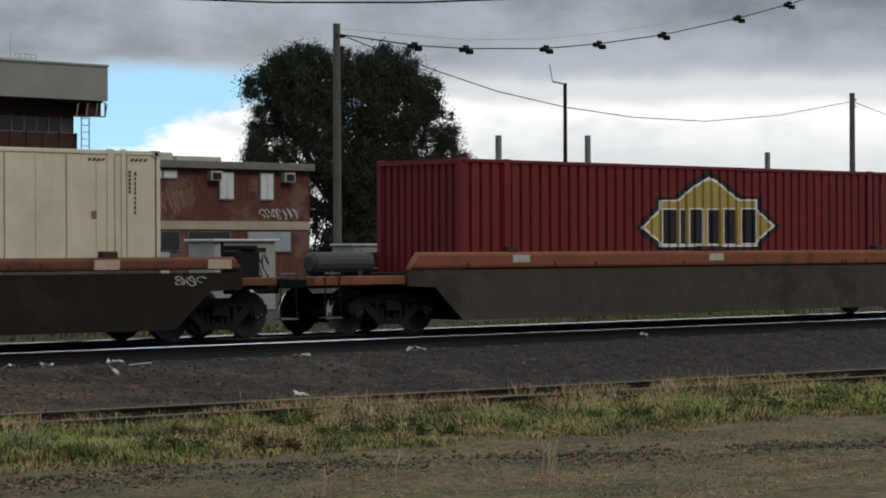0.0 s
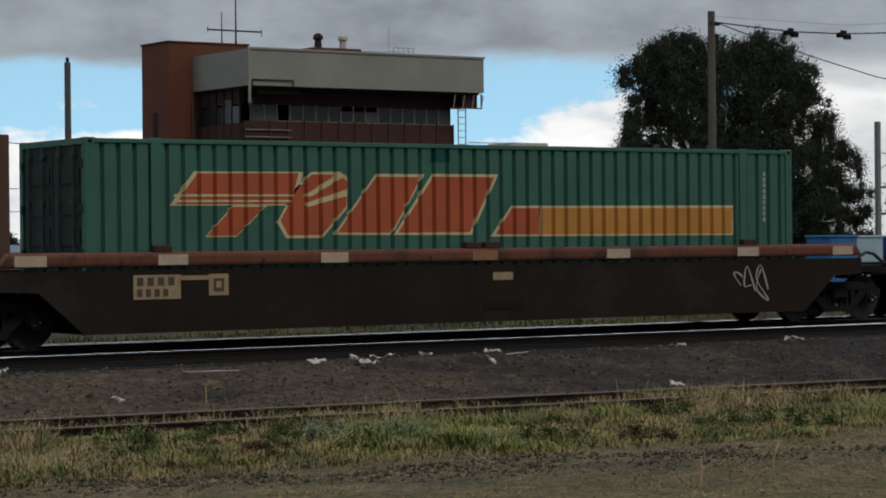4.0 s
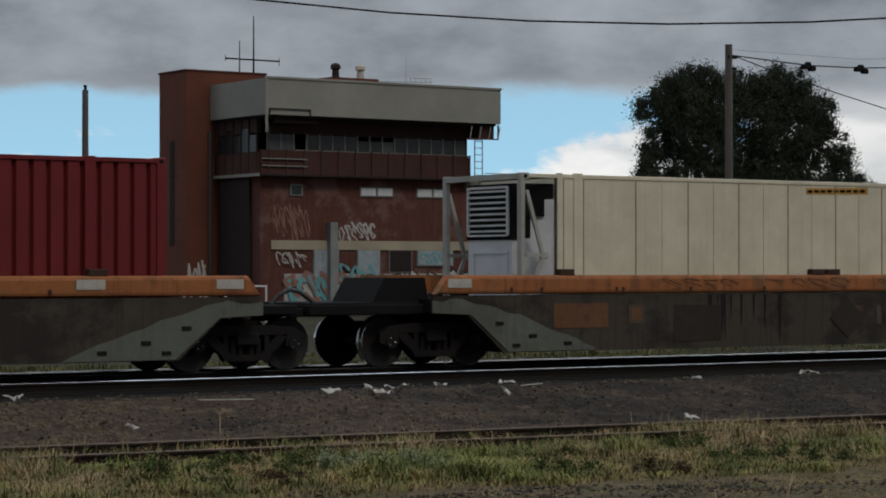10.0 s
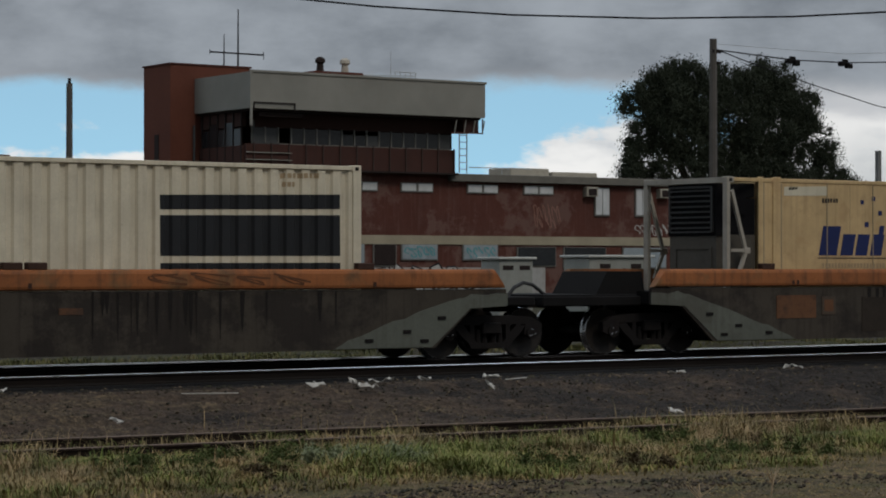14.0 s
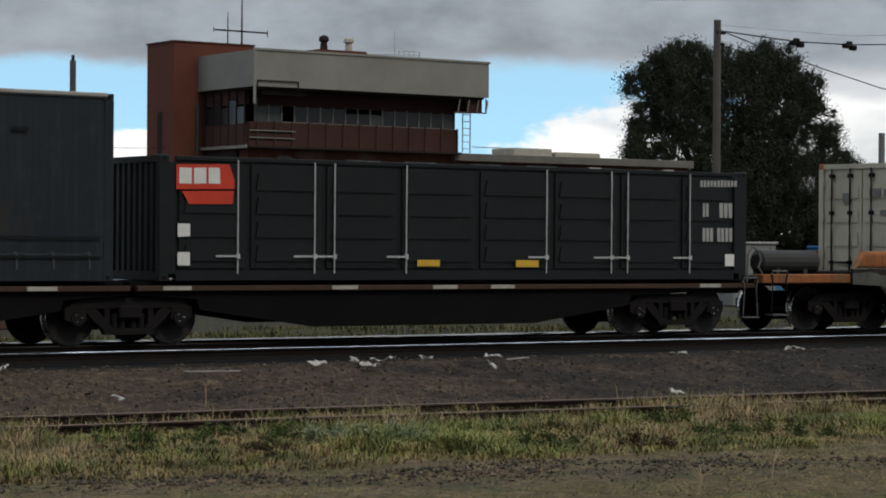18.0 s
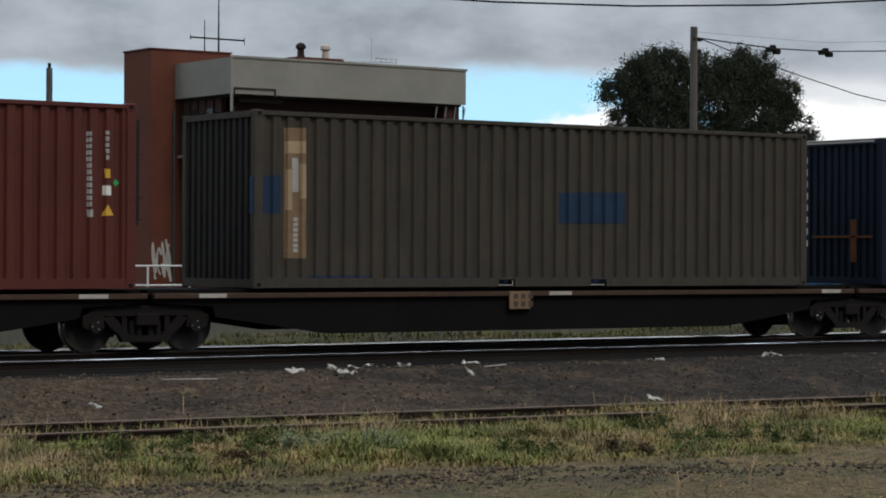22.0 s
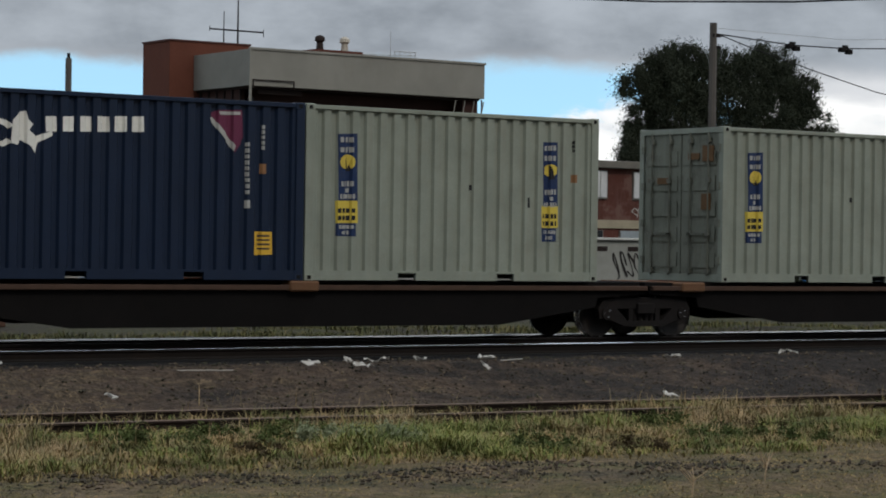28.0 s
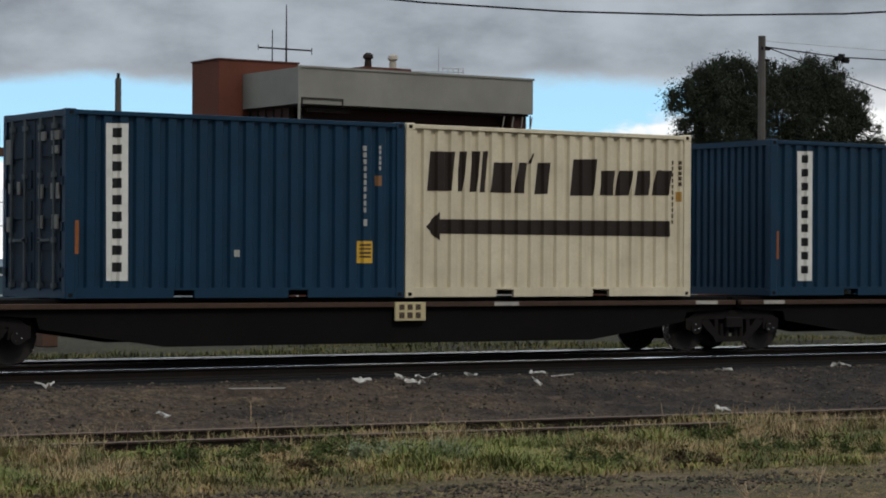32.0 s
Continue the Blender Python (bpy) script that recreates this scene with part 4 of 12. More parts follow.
def curtain_box(label, mat, L, place, height, H=HIGH, buckles=24, bright=True):
    """A curtain-sided container: taut sheet with a strapped lower hem."""
    c = thing("curtain_container", label, "container", "containers on the train")
    h, w = L / 2, WIDE / 2
    frame_parts(c, L, H, mat, pockets=False)
    nx, nz = 60, 8
    for s in (-1, 1):
        g = Geo()
        for i in range(nx + 1):
            for k in range(nz + 1):
                u, v = i / nx, k / nz
                sag = 0.02 * math.sin(math.pi * v) * (0.6 + 0.4 * math.sin(i * 1.7)) + 0.008 * noise.noise((i * 0.9, v * 3, place))
                g.v.append((-h + 0.16 + u * (L - 0.32), s * (w - 0.02 + sag), 0.34 + v * (H - 0.42)))
        g.f = [(i * (nz + 1) + k, (i + 1) * (nz + 1) + k, (i + 1) * (nz + 1) + k + 1, i * (nz + 1) + k + 1) for i in range(nx) for k in range(nz)]
        g.smooth = True
        side = part("side_curtain", g, mat, c)
        if s < 0:
            strap = paint("strap_pale" if bright else "strap_dark", (0.20, 0.21, 0.22) if bright else (0.05, 0.056, 0.06), rough=0.6, grime=0.4)
            for i in range(buckles):
                x = -h + 0.4 + (L - 0.8) * i / (buckles - 1)
                g = Geo().box(x - 0.018, x + 0.018, -w - 0.012, -w + 0.02, 0.18, 0.40)
                g.prism([(x - 0.06, 0.44), (x - 0.01, 0.46), (x + 0.05, 0.36), (x + 0.0, 0.34)], -w - 0.02, -w - 0.004)
                part("strap_buckle", g, strap, side)
            rope = [(-h + 0.4 + (L - 0.8) * i / (2 * buckles - 2), -w - 0.022, 0.43 - 0.02 * (i % 2)) for i in range(2 * buckles - 1)]
            part("tie_rope", Geo().bent(rope, 0.008, 4), strap, side)
    part("hem_rail", Geo().box(-h + 0.16, h - 0.16, -w + 0.002, -w + 0.06, 0.165, 0.36), mat, c)
    part("load_bed", Geo().box(-h + 0.16, h - 0.16, -w + 0.08, w - 0.08, 0.02, 0.4), STEEL_BLACK, c)
    part("top_cover", Geo().box(-h + 0.1, h - 0.1, -w - 0.012, w + 0.012, H - 0.06, H + 0.01, 0.015), paint("cover_edge", (0.33, 0.31, 0.28), rough=0.7, grime=0.4), c)
    end_wall(c, L, H, mat, -1, "ribs")
    end_wall(c, L, H, mat, 1, "ribs")
    rusty = paint("end_rust", (0.10, 0.038, 0.014), rough=0.85, grime=0.6, dirt=(0.02, 0.016, 0.014), scale=4)
    part("end_bar", Geo().box(-h - 0.004, -h + 0.03, -0.95, 0.75, 0.93, 0.98).box(-h - 0.004, -h + 0.03, -0.5, -0.35, 0.45, 1.3), rusty, c, "rusty locking bar across the end")
    part("roof_edge_strip", Geo().box(-h - 0.006, -h + 0.02, -1.0, 1.0, H - 0.07, H - 0.03), paint("cover_edge"), c)
    aboard(c, place, height)
    return c

# ---- the consist: wagons and loads from the front ----
IN_WELL, ON_FLAT = 0.36, 1.0
W48, W40, W20 = 14.63, 12.192, 6.058
RED = paint("box_red", (0.1360, 0.0119, 0.0136), rough=0.55, grime=0.25, dirt=(0.05, 0.012, 0.012), streak=0.2, rust=0.2)
TEAL = paint("box_teal", (0.0025, 0.0651, 0.0527), rough=0.5, grime=0.12, dirt=(0.004, 0.05, 0.042))
GREEN = paint("box_green", (0.036, 0.112, 0.082), rough=0.6, grime=0.35, dirt=(0.05, 0.09, 0.07), streak=0.35, rust=0.35)
WHITE_BOX = paint("box_white", (0.545, 0.495, 0.375), rough=0.5, grime=0.22, dirt=(0.3, 0.26, 0.19), streak=0.2)
CREAM = paint("box_cream", (0.50, 0.355, 0.18), rough=0.55, grime=0.6, dirt=(0.24, 0.15, 0.075), streak=0.4, blotch=(0.40, 0.26, 0.125))
CREAM_OLD = paint("box_old_cream", (0.58, 0.52, 0.40), rough=0.6, grime=0.3, dirt=(0.25, 0.2, 0.14), streak=0.3, rust=0.4)
RAIL_GREY = paint("box_pale_grey", (0.43, 0.395, 0.315), rough=0.6, grime=0.3, dirt=(0.3, 0.26, 0.2), streak=0.3, rust=0.4)
SLATE = paint("box_slate", (0.0079, 0.0101, 0.0108), rough=0.5, grime=0.2, rust=0.15)
CURTAIN = paint("curtain_slate", (0.0132, 0.0180, 0.0228), rough=0.6, grime=0.5, dirt=(0.035, 0.035, 0.033), streak=0.45, blotch=(0.021, 0.019, 0.0185), reach=-0.01)
NAVY_SHEET = paint("curtain_navy", (0.0062, 0.0118, 0.0235), rough=0.6, grime=0.3, dirt=(0.014, 0.018, 0.024), spec=0.12, blotch=(0.0085, 0.014, 0.024))
BROWN = paint("box_brown", (0.047, 0.040, 0.031), rough=0.75, grime=0.5, dirt=(0.014, 0.013, 0.011), streak=0.6, rust=0.3)
BRICK_RED = paint("box_brick_red", (0.0817, 0.0190, 0.0137), rough=0.6, grime=0.25, dirt=(0.08, 0.02, 0.016), streak=0.2, rust=0.25)
NAVY = paint("box_navy", (0.0045, 0.0125, 0.0330), rough=0.5, grime=0.25, dirt=(0.015, 0.02, 0.035), streak=0.2, rust=0.2)
PALE = paint("box_grey_green", (0.232, 0.255, 0.212), rough=0.6, grime=0.3, dirt=(0.2, 0.17, 0.12), streak=0.25, rust=0.35)
MAROON = paint("box_maroon", (0.062, 0.021, 0.017), rough=0.6, grime=0.3, dirt=(0.05, 0.015, 0.012), streak=0.2, rust=0.25)
KELLY = paint("box_leaf_green", (0.0050, 0.0570, 0.0145), rough=0.5, grime=0.2, dirt=(0.01, 0.05, 0.02), streak=0.2, rust=0.2)
ORANGE = paint("box_orange", (0.3801, 0.0380, 0.0117), rough=0.55, grime=0.25, dirt=(0.25, 0.04, 0.02), streak=0.2, rust=0.35)
BLUE = paint("box_blue", (0.0030, 0.0270, 0.0580), rough=0.5, grime=0.25, dirt=(0.01, 0.025, 0.05), streak=0.2, rust=0.2)
BEIGE = paint("box_beige", (0.62, 0.55, 0.40), rough=0.6, grime=0.2, dirt=(0.3, 0.24, 0.16), streak=0.25, rust=0.3)
INK_WHITE = paint("lettering_white", (0.70, 0.69, 0.64), rough=0.6, grime=0.25, dirt=(0.3, 0.3, 0.28))
INK_BLACK = paint("lettering_black", (0.016, 0.014, 0.014), rough=0.6, grime=0.1)
INK_GOLD = paint("logo_gold", (0.34, 0.25, 0.065), rough=0.6, grime=0.3, dirt=(0.15, 0.1, 0.03))
INK_ORANGE = paint("logo_orange", (0.36, 0.078, 0.03), rough=0.6, grime=0.35, dirt=(0.25, 0.08, 0.04), streak=0.3)
INK_YELLOW = paint("logo_yellow", (0.43, 0.190, 0.036), rough=0.6, grime=0.3, dirt=(0.3, 0.15, 0.05), streak=0.3)
INK_BLUE = paint("logo_blue", (0.010, 0.018, 0.085), rough=0.6, grime=0.2)
INK_RED = paint("logo_red", (0.55, 0.05, 0.025), rough=0.6, grime=0.15)
STICKER = paint("yellow_sticker", (0.60, 0.36, 0.04), rough=0.6, grime=0.2)

# Door paints: side colours darkened for the shaded trailing end, plus grime and rust.
DOOR_GREEN_SHADE = paint("door_green_shade", (0.0132, 0.0300, 0.0240), rough=0.8, grime=0.7, dirt=(0.03, 0.035, 0.03), streak=0.4, rust=0.4)
DOOR_PALE_SHADE = paint("door_pale_shade", (0.17, 0.18, 0.145), rough=0.75, grime=0.7, dirt=(0.07, 0.06, 0.045), streak=0.5, rust=0.5)
DOOR_BLUE_SHADE = paint("door_blue_shade", (0.0045, 0.015, 0.030), rough=0.7, grime=0.5, dirt=(0.02, 0.022, 0.025), streak=0.4, rust=0.2)
ROD_BLUE = paint("rod_blue", (0.06, 0.075, 0.085), rough=0.6, grime=0.4)
ROD_PALE = paint("rod_pale", (0.13, 0.135, 0.11), rough=0.7, grime=0.5, rust=0.3)
ROD_GREEN = paint("rod_green", (0.0300, 0.0450, 0.0372), rough=0.7, grime=0.5)

WELL_AT = [38.7, 16.9, -4.48, -25.8, -47.23, -68.98, -90.32, -111.4, -133.04, -154.06, -175.7]
WELL_KIND = ["old"] + ["brown"] * 5 + ["grey"] * 5
for i, (at, kind) in enumerate(zip(WELL_AT, WELL_KIND)):
    well_wagon(kind, at, "tank" if i in (0, 5, 10) else "box", "stand" if i in (1, 6) else "hose",
               {0: (-5.9, 0.1), 6: (-8.4,), 7: (-5.6, -0.3, 5.9, 8.3), 9: (-5.2,)}.get(i, ()))

gold_box_a = box_container("red corrugated container with a gold and black emblem", W48, RED, 38.7, IN_WELL + 0.12, H=2.9, flat=0.68, depth=0.07, inner_post=1.3)
reefer_1 = reefer("cream refrigerated container with a white cooling unit", WHITE_BOX, 16.9, IN_WELL)
teal_1 = box_container("deep teal corrugated container with white slanted lettering", W48, TEAL, -4.48, IN_WELL + 0.1, flat=0.68, depth=0.07, inner_post=1.22)
stripe_box_1 = box_container("green corrugated container with orange lettering and stripes", W48, GREEN, -25.8, IN_WELL, end="doors", flat=0.68, depth=0.07, inner_post=1.22, door=DOOR_GREEN_SHADE, rod=ROD_GREEN)
stripe_box_2 = box_container("green corrugated container with orange lettering and stripes", W48, GREEN, -47.23, IN_WELL, flat=0.68, depth=0.07, inner_post=1.22)
reefer_2 = reefer("cream refrigerated container with a white cooling unit", WHITE_BOX, -68.98, IN_WELL, dark_frame=True)
reefer_3 = reefer("cream refrigerated container with a white cooling unit", WHITE_BOX, -90.32, IN_WELL)
gold_box_b = box_container("red corrugated container with a gold and black emblem", W48, RED, -111.4, IN_WELL + 0.12, H=2.9, flat=0.68, depth=0.07, inner_post=1.3)
reefer_4 = reefer("yellow-cream refrigerated container with dark blue lettering", CREAM, -133.04, IN_WELL, unit="dark", H=HIGH)
cream_1 = box_container("cream corrugated container with two black panels", W40, CREAM_OLD, -154.06, IN_WELL, pitch=0.30, depth=0.045)
rail_1 = box_container("off-white corrugated container with orange lettering", W48, RAIL_GREY, -175.7, IN_WELL + 0.05, end="doors", rod=STEEL_DARK, pitch=0.31, depth=0.04, inner_post=1.22,
                       cast=paint("cast_rust", (0.30, 0.12, 0.05), rough=0.8, grime=0.4))

# articulated black flats
for a, b, lo, ro, mk in ((-199.75, -188.65, 0, 1.75, (-199.0, -195.9, -193.9, -192.7, -188.0)), (-215.2, -199.75, 0, 0, (-201.3, -209.0, -214.6)),
                         (-230.9, -215.2, 0, 0, (-216.3, -224.6, -229.6)), (-246.3, -230.9, 0, 0, (-231.6, -238.2, -245.2)), (-257.75, -246.3, 1.75, 0, (-247.3, -249.2, -251.8, -252.8, -253.6, -257.6))):
    flat_wagon(a, b, "black fishbelly flat wagon with a rusty deck edge", left_bogie=True, right_bogie=ro > 0, left_over=lo, right_over=ro, marks=mk)
for a, b, lo, ro, st in ((-275.25, -261.85, 0, 1.7, (-267.6,)), (-290.6, -275.25, 0, 0, (-282.9, -276.0)), (-306.0, -290.6, 0, 0, (-298.3, -305.0)), (-320.7, -306.0, 0, 0, (-313.3,)), (-334.55, -320.7, 1.7, 0, (-327.9, -321.6))):
    flat_wagon(a, b, "low black skeletal flat wagon with rusty stools", left_bogie=True, right_bogie=ro > 0, left_over=lo, right_over=ro, style="closed", stools=st)
for a, b, lo, ro, mk in ((-349.75, -338.6, 0, 1.75, (-348.9, -341.6, -338.3)), (-364.6, -349.75, 0, 0, (-350.5, -354.9)), (-379.6, -364.6, 0, 0, ())):
    flat_wagon(a, b, "black fishbelly flat wagon with yellow deck markers", left_bogie=True, right_bogie=ro > 0, left_over=lo, right_over=ro, marks=mk, stools=(-343.0,) if ro else ())

curtain_1 = curtain_box("slate-grey curtain-sided container with dark buckles", CURTAIN, W48, -207.44, ON_FLAT, bright=False)
curtain_2 = curtain_box("navy curtain-sided container with pale buckles", NAVY_SHEET, W48, -222.93, ON_FLAT)
# Trailing end of the brown box takes a colour darkened for shade, with grime.
austrans = box_container("weathered brown corrugated container with blue patches", W40, BROWN, -238.36, ON_FLAT, door=paint("end_grime_shade", (0.017, 0.0155, 0.0145), rough=0.8, grime=0.5, dirt=(0.03, 0.026, 0.022), streak=0.5))
horse_box_40 = box_container("brick-red corrugated container with a blue name strip", W40, BRICK_RED, -252.68, ON_FLAT)
navy_1 = box_container("navy corrugated container with a white emblem", W20, NAVY, -264.53, ON_FLAT)
pale_1 = box_container("grey-green corrugated container with blue and yellow signs", W20, PALE, -270.65, ON_FLAT)
maroon_1 = box_container("maroon corrugated container with a blue name strip", W20, MAROON, -279.84, ON_FLAT)
kelly_1 = box_container("leaf-green corrugated container with dark blue lettering", W20, KELLY, -285.95, ON_FLAT)
navy_2 = box_container("navy corrugated container with a white emblem", W20, NAVY, -295.23, ON_FLAT)
pale_2 = box_container("grey-green corrugated container with blue and yellow signs", W20, PALE, -301.3, ON_FLAT, end="doors", door=DOOR_PALE_SHADE, rod=ROD_PALE)
pale_3 = box_container("grey-green corrugated container with blue and yellow signs", W20, PALE, -310.28, ON_FLAT)
navy_3 = box_container("navy corrugated container with a white emblem", W20, NAVY, -316.36, ON_FLAT)
stripe_box_3 = box_container("green corrugated container with orange lettering and stripes", W48, GREEN, -328.2, ON_FLAT, end="doors", flat=0.68, depth=0.07, inner_post=1.22, door=DOOR_GREEN_SHADE, rod=ROD_GREEN)
orange_1 = box_container("bright orange corrugated container with dark lettering", W20, ORANGE, -339.97, ON_FLAT)
blue_1 = box_container("dark blue corrugated container with a white name strip", W20, BLUE, -345.98, ON_FLAT)
beige_1 = box_container("beige corrugated container with black lettering and arrow", W20, BEIGE, -353.92, ON_FLAT)
blue_2 = box_container("dark blue corrugated container with a white name strip", W20, BLUE, -360.0, ON_FLAT, end="doors", door=DOOR_BLUE_SHADE, rod=ROD_BLUE)


def half_height():
    """Dark half-height box with folding side doors and pale lock rods."""
    L, H = W40, 1.99
    c = thing("open_top_container", "dark slate half-height container with white lock rods", "container", "containers on the train")
    h, w = L / 2, WIDE / 2
    frame_parts(c, L, H, SLATE, post=0.3, pockets=False)
    for s in (-1, 1):
        a, b = sorted((s * (w - 0.05), s * (w - 0.10)))
        part("side_wall", Geo().box(-h + 0.3, h - 0.3, a, b, 0.15, H - 0.08), SLATE, c)
    edges = [-5.8, -4.5, -3.08, -1.6, 0.0, 1.6, 3.08, 4.5, 5.7]
    for i, (a, b) in enumerate(zip(edges, edges[1:])):
        d = part("side_door", Geo().box(a + 0.06, b - 0.06, -w + 0.015, -w + 0.05, 0.2, H - 0.12, 0.008), SLATE, c)
        for k in range(4):
            z = 0.32 + k * 0.38
            g = Geo().prism([(a + 0.14, z), (b - 0.14, z), (b - 0.18, z + 0.26), (a + 0.18, z + 0.26)], -w - 0.012, -w + 0.016)
            part("door_pressing", g, SLATE, d)
    for x in (-4.7, -3.27, -2.89, -1.48, 1.45, 2.89, 3.26, 4.71):
        g = Geo().tube((x, -w - 0.02, 0.12), (x, -w - 0.02, H - 0.06), 0.0135, 6)
        g.box(x - 0.03, x + 0.03, -w - 0.05, -w, 0.36, 0.44).box(x - 0.4, x + 0.02, -w - 0.045, -w - 0.03, 0.385, 0.415)
        part("lock_rod", g, paint("rod_white", (0.45, 0.45, 0.44), rough=0.5, grime=0.2), c)
    end_wall(c, L, H, SLATE, -1, "ribs")
    end_wall(c, L, H, SLATE, 1, "ribs")
    part("floor_sheet", Geo().box(-h + 0.1, h - 0.1, -w + 0.06, w - 0.06, 0.15, 0.2), SLATE, c)
    aboard(c, -193.24, ON_FLAT)
    return c


open_box = half_height()

# ---- behind the train ----
BRICK = surface("red_brick", (0.092, 0.030, 0.021), 0.85, 0, 0.35, (0.06, 0.03, 0.024), scale=0.6, fine=18, streak=0.3)
# Lit copy of the brick: the tower's brighter light is put into its colour.
BRICK_LIT = surface("red_brick_tower_lit", (0.115, 0.038, 0.023), 0.85, 0, 0.25, (0.1, 0.04, 0.03), scale=0.5, fine=18)
BRICK_WASHED = surface("washed_brick", (0.088, 0.030, 0.021), 0.85, 0, 0.5, (0.115, 0.060, 0.050), scale=0.5, fine=18, streak=0.65, blotch=(0.138, 0.078, 0.064), reach=0.05)
FASCIA = surface("grey_fascia", (0.235, 0.228, 0.20), 0.7, 0, 0.3, (0.2, 0.18, 0.15), scale=0.4, streak=0.25)
# Near-black colour holds the deep shade under the roof box.
SOFFIT = surface("shaded_soffit", (0.022, 0.0145, 0.013), 0.9, 0, 0.3)
BROWN_TRIM = surface("brown_trim", (0.075, 0.028, 0.022), 0.8, 0, 0.3)
GLASS = surface("old_glass", (0.016, 0.018, 0.020), 0.22, 0, 0.5, (0.06, 0.06, 0.058), scale=2.5, spec=0.3, bump=0.0)
PANE_GREY = surface("dusty_pane", (0.060, 0.062, 0.062), 0.3, 0, 0.5, (0.04, 0.04, 0.045), scale=3, bump=0.0)
PANE_PALE = surface("pale_pane", (0.55, 0.56, 0.56), 0.4, 0, 0.3, (0.3, 0.3, 0.3), bump=0.0)
RENDER_WALL = surface("beige_band", (0.32, 0.28, 0.20), 0.9, 0, 0.4, (0.2, 0.16, 0.12), scale=0.8)
GROUND_BACK = -0.42


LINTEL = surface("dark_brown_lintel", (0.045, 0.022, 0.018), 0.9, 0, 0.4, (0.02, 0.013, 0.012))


def station():
    t = thing("signal_building", "derelict red brick signal building with a grey overhanging roof box", "building")
    part("fascia_front", Geo().box(52.27, 65.34, 92.0, 92.15, 8.76, 10.44), FASCIA, t)
    part("fascia_side", Geo().box(52.27, 52.42, 92.15, 97.36, 8.76, 10.42), FASCIA, t)
    part("fascia_side", Geo().box(65.19, 65.34, 92.15, 99.5, 8.76, 10.44), FASCIA, t)
    part("roof_deck", Geo().box(52.42, 65.19, 92.15, 99.5, 10.1, 10.25), FASCIA, t)
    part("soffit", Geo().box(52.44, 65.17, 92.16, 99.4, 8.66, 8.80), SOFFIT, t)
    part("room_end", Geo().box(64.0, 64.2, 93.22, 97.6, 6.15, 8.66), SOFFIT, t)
    part("sign_bracket", Geo().box(52.4, 54.6, 91.93, 91.97, 9.0, 9.05).box(54.55, 54.6, 91.93, 91.97, 8.62, 9.0).box(52.4, 52.45, 91.93, 91.97, 8.62, 9.0), SOFFIT, t)
    part("corner_strip", Geo().box(52.22, 52.34, 91.94, 91.99, 7.95, 10.4), FASCIA, t)
    part("dark_sign", Geo().box(52.9, 55.2, 92.3, 92.4, 8.42, 8.62), SOFFIT, t)
    part("fascia_lip", Geo().box(52.2, 65.4, 91.95, 92.0, 10.40, 10.5), FASCIA, t)
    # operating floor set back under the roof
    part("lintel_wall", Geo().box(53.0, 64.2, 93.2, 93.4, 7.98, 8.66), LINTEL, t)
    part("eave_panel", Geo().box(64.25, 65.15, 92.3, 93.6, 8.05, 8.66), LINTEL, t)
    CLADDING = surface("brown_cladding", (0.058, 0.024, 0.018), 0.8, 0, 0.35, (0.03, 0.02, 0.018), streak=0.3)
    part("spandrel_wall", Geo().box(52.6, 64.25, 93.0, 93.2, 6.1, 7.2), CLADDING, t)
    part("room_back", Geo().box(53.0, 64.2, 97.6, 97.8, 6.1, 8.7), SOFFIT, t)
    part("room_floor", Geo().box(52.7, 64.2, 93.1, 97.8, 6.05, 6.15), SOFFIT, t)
    rnd = random.Random(4)
    xs = np.linspace(53.0, 64.1, 17)
    for i, (a, b) in enumerate(zip(xs, xs[1:])):
        w = part("window", Geo().box(a - 0.035, a + 0.035, 93.12, 93.2, 7.2, 8.0).box(a, b, 93.12, 93.2, 7.2, 7.25), paint("frame_grey", (0.17, 0.165, 0.15), rough=0.8, grime=0.4), t)
        if i != 2:
            hi = 7.95 if rnd.random() < 0.6 else 7.75
            part("pane", Geo().box(a + 0.05, b - 0.05, 93.15, 93.165, 7.26, hi), PANE_GREY if i in (0, 1, 9, 15) else GLASS, w)
    for i in range(13):
        x = 53.0 + i * 0.93
        part("mullion_strip", Geo().box(x - 0.025, x + 0.025, 92.93, 92.99, 6.1, 7.25), paint("strip_dark", (0.06, 0.04, 0.035), rough=0.8), t)
    part("ledge", Geo().box(52.5, 64.35, 92.85, 93.25, 5.98, 6.1, 0.02), SOFFIT, t)
    part("gutter_rail", Geo().box(52.6, 55.0, 92.9, 92.98, 6.78, 6.82).box(52.6, 55.0, 92.9, 92.98, 6.45, 6.49), FASCIA, t)
    # side bay under the roof
    part("side_bay", Geo().box(52.5, 52.7, 93.2, 97.3, 6.1, 7.1), CLADDING, t)
    for i in range(6):
        y = 93.3 + i * 0.75
        part("side_mullion", Geo().box(52.48, 52.56, y - 0.035, y + 0.035, 6.1, 8.7), paint("frame_brown", (0.022, 0.015, 0.013), rough=0.8), t)
        if i < 5:
            part("side_pane", Geo().box(52.51, 52.53, y + 0.05, y + 0.70, 7.12, 7.9 + 0.3 * (i % 2)), GLASS, t)
    part("side_lintel", Geo().box(52.55, 52.75, 93.3, 97.3, 8.0, 8.66), LINTEL, t)
    part("side_floor_edge", Geo().box(52.42, 52.52, 93.0, 97.35, 5.98, 6.12), FASCIA, t)
    part("first_window_frame", Geo().box(53.0, 53.08, 93.04, 93.11, 7.2, 8.3).box(53.08, 54.4, 93.04, 93.11, 7.2, 7.27), PANE_GREY, t)
    # ground and first floor wall
    part("lower_wall", Geo().box(52.75, 64.3, 93.4, 93.7, GROUND_BACK, 6.0), BRICK_WASHED, t)
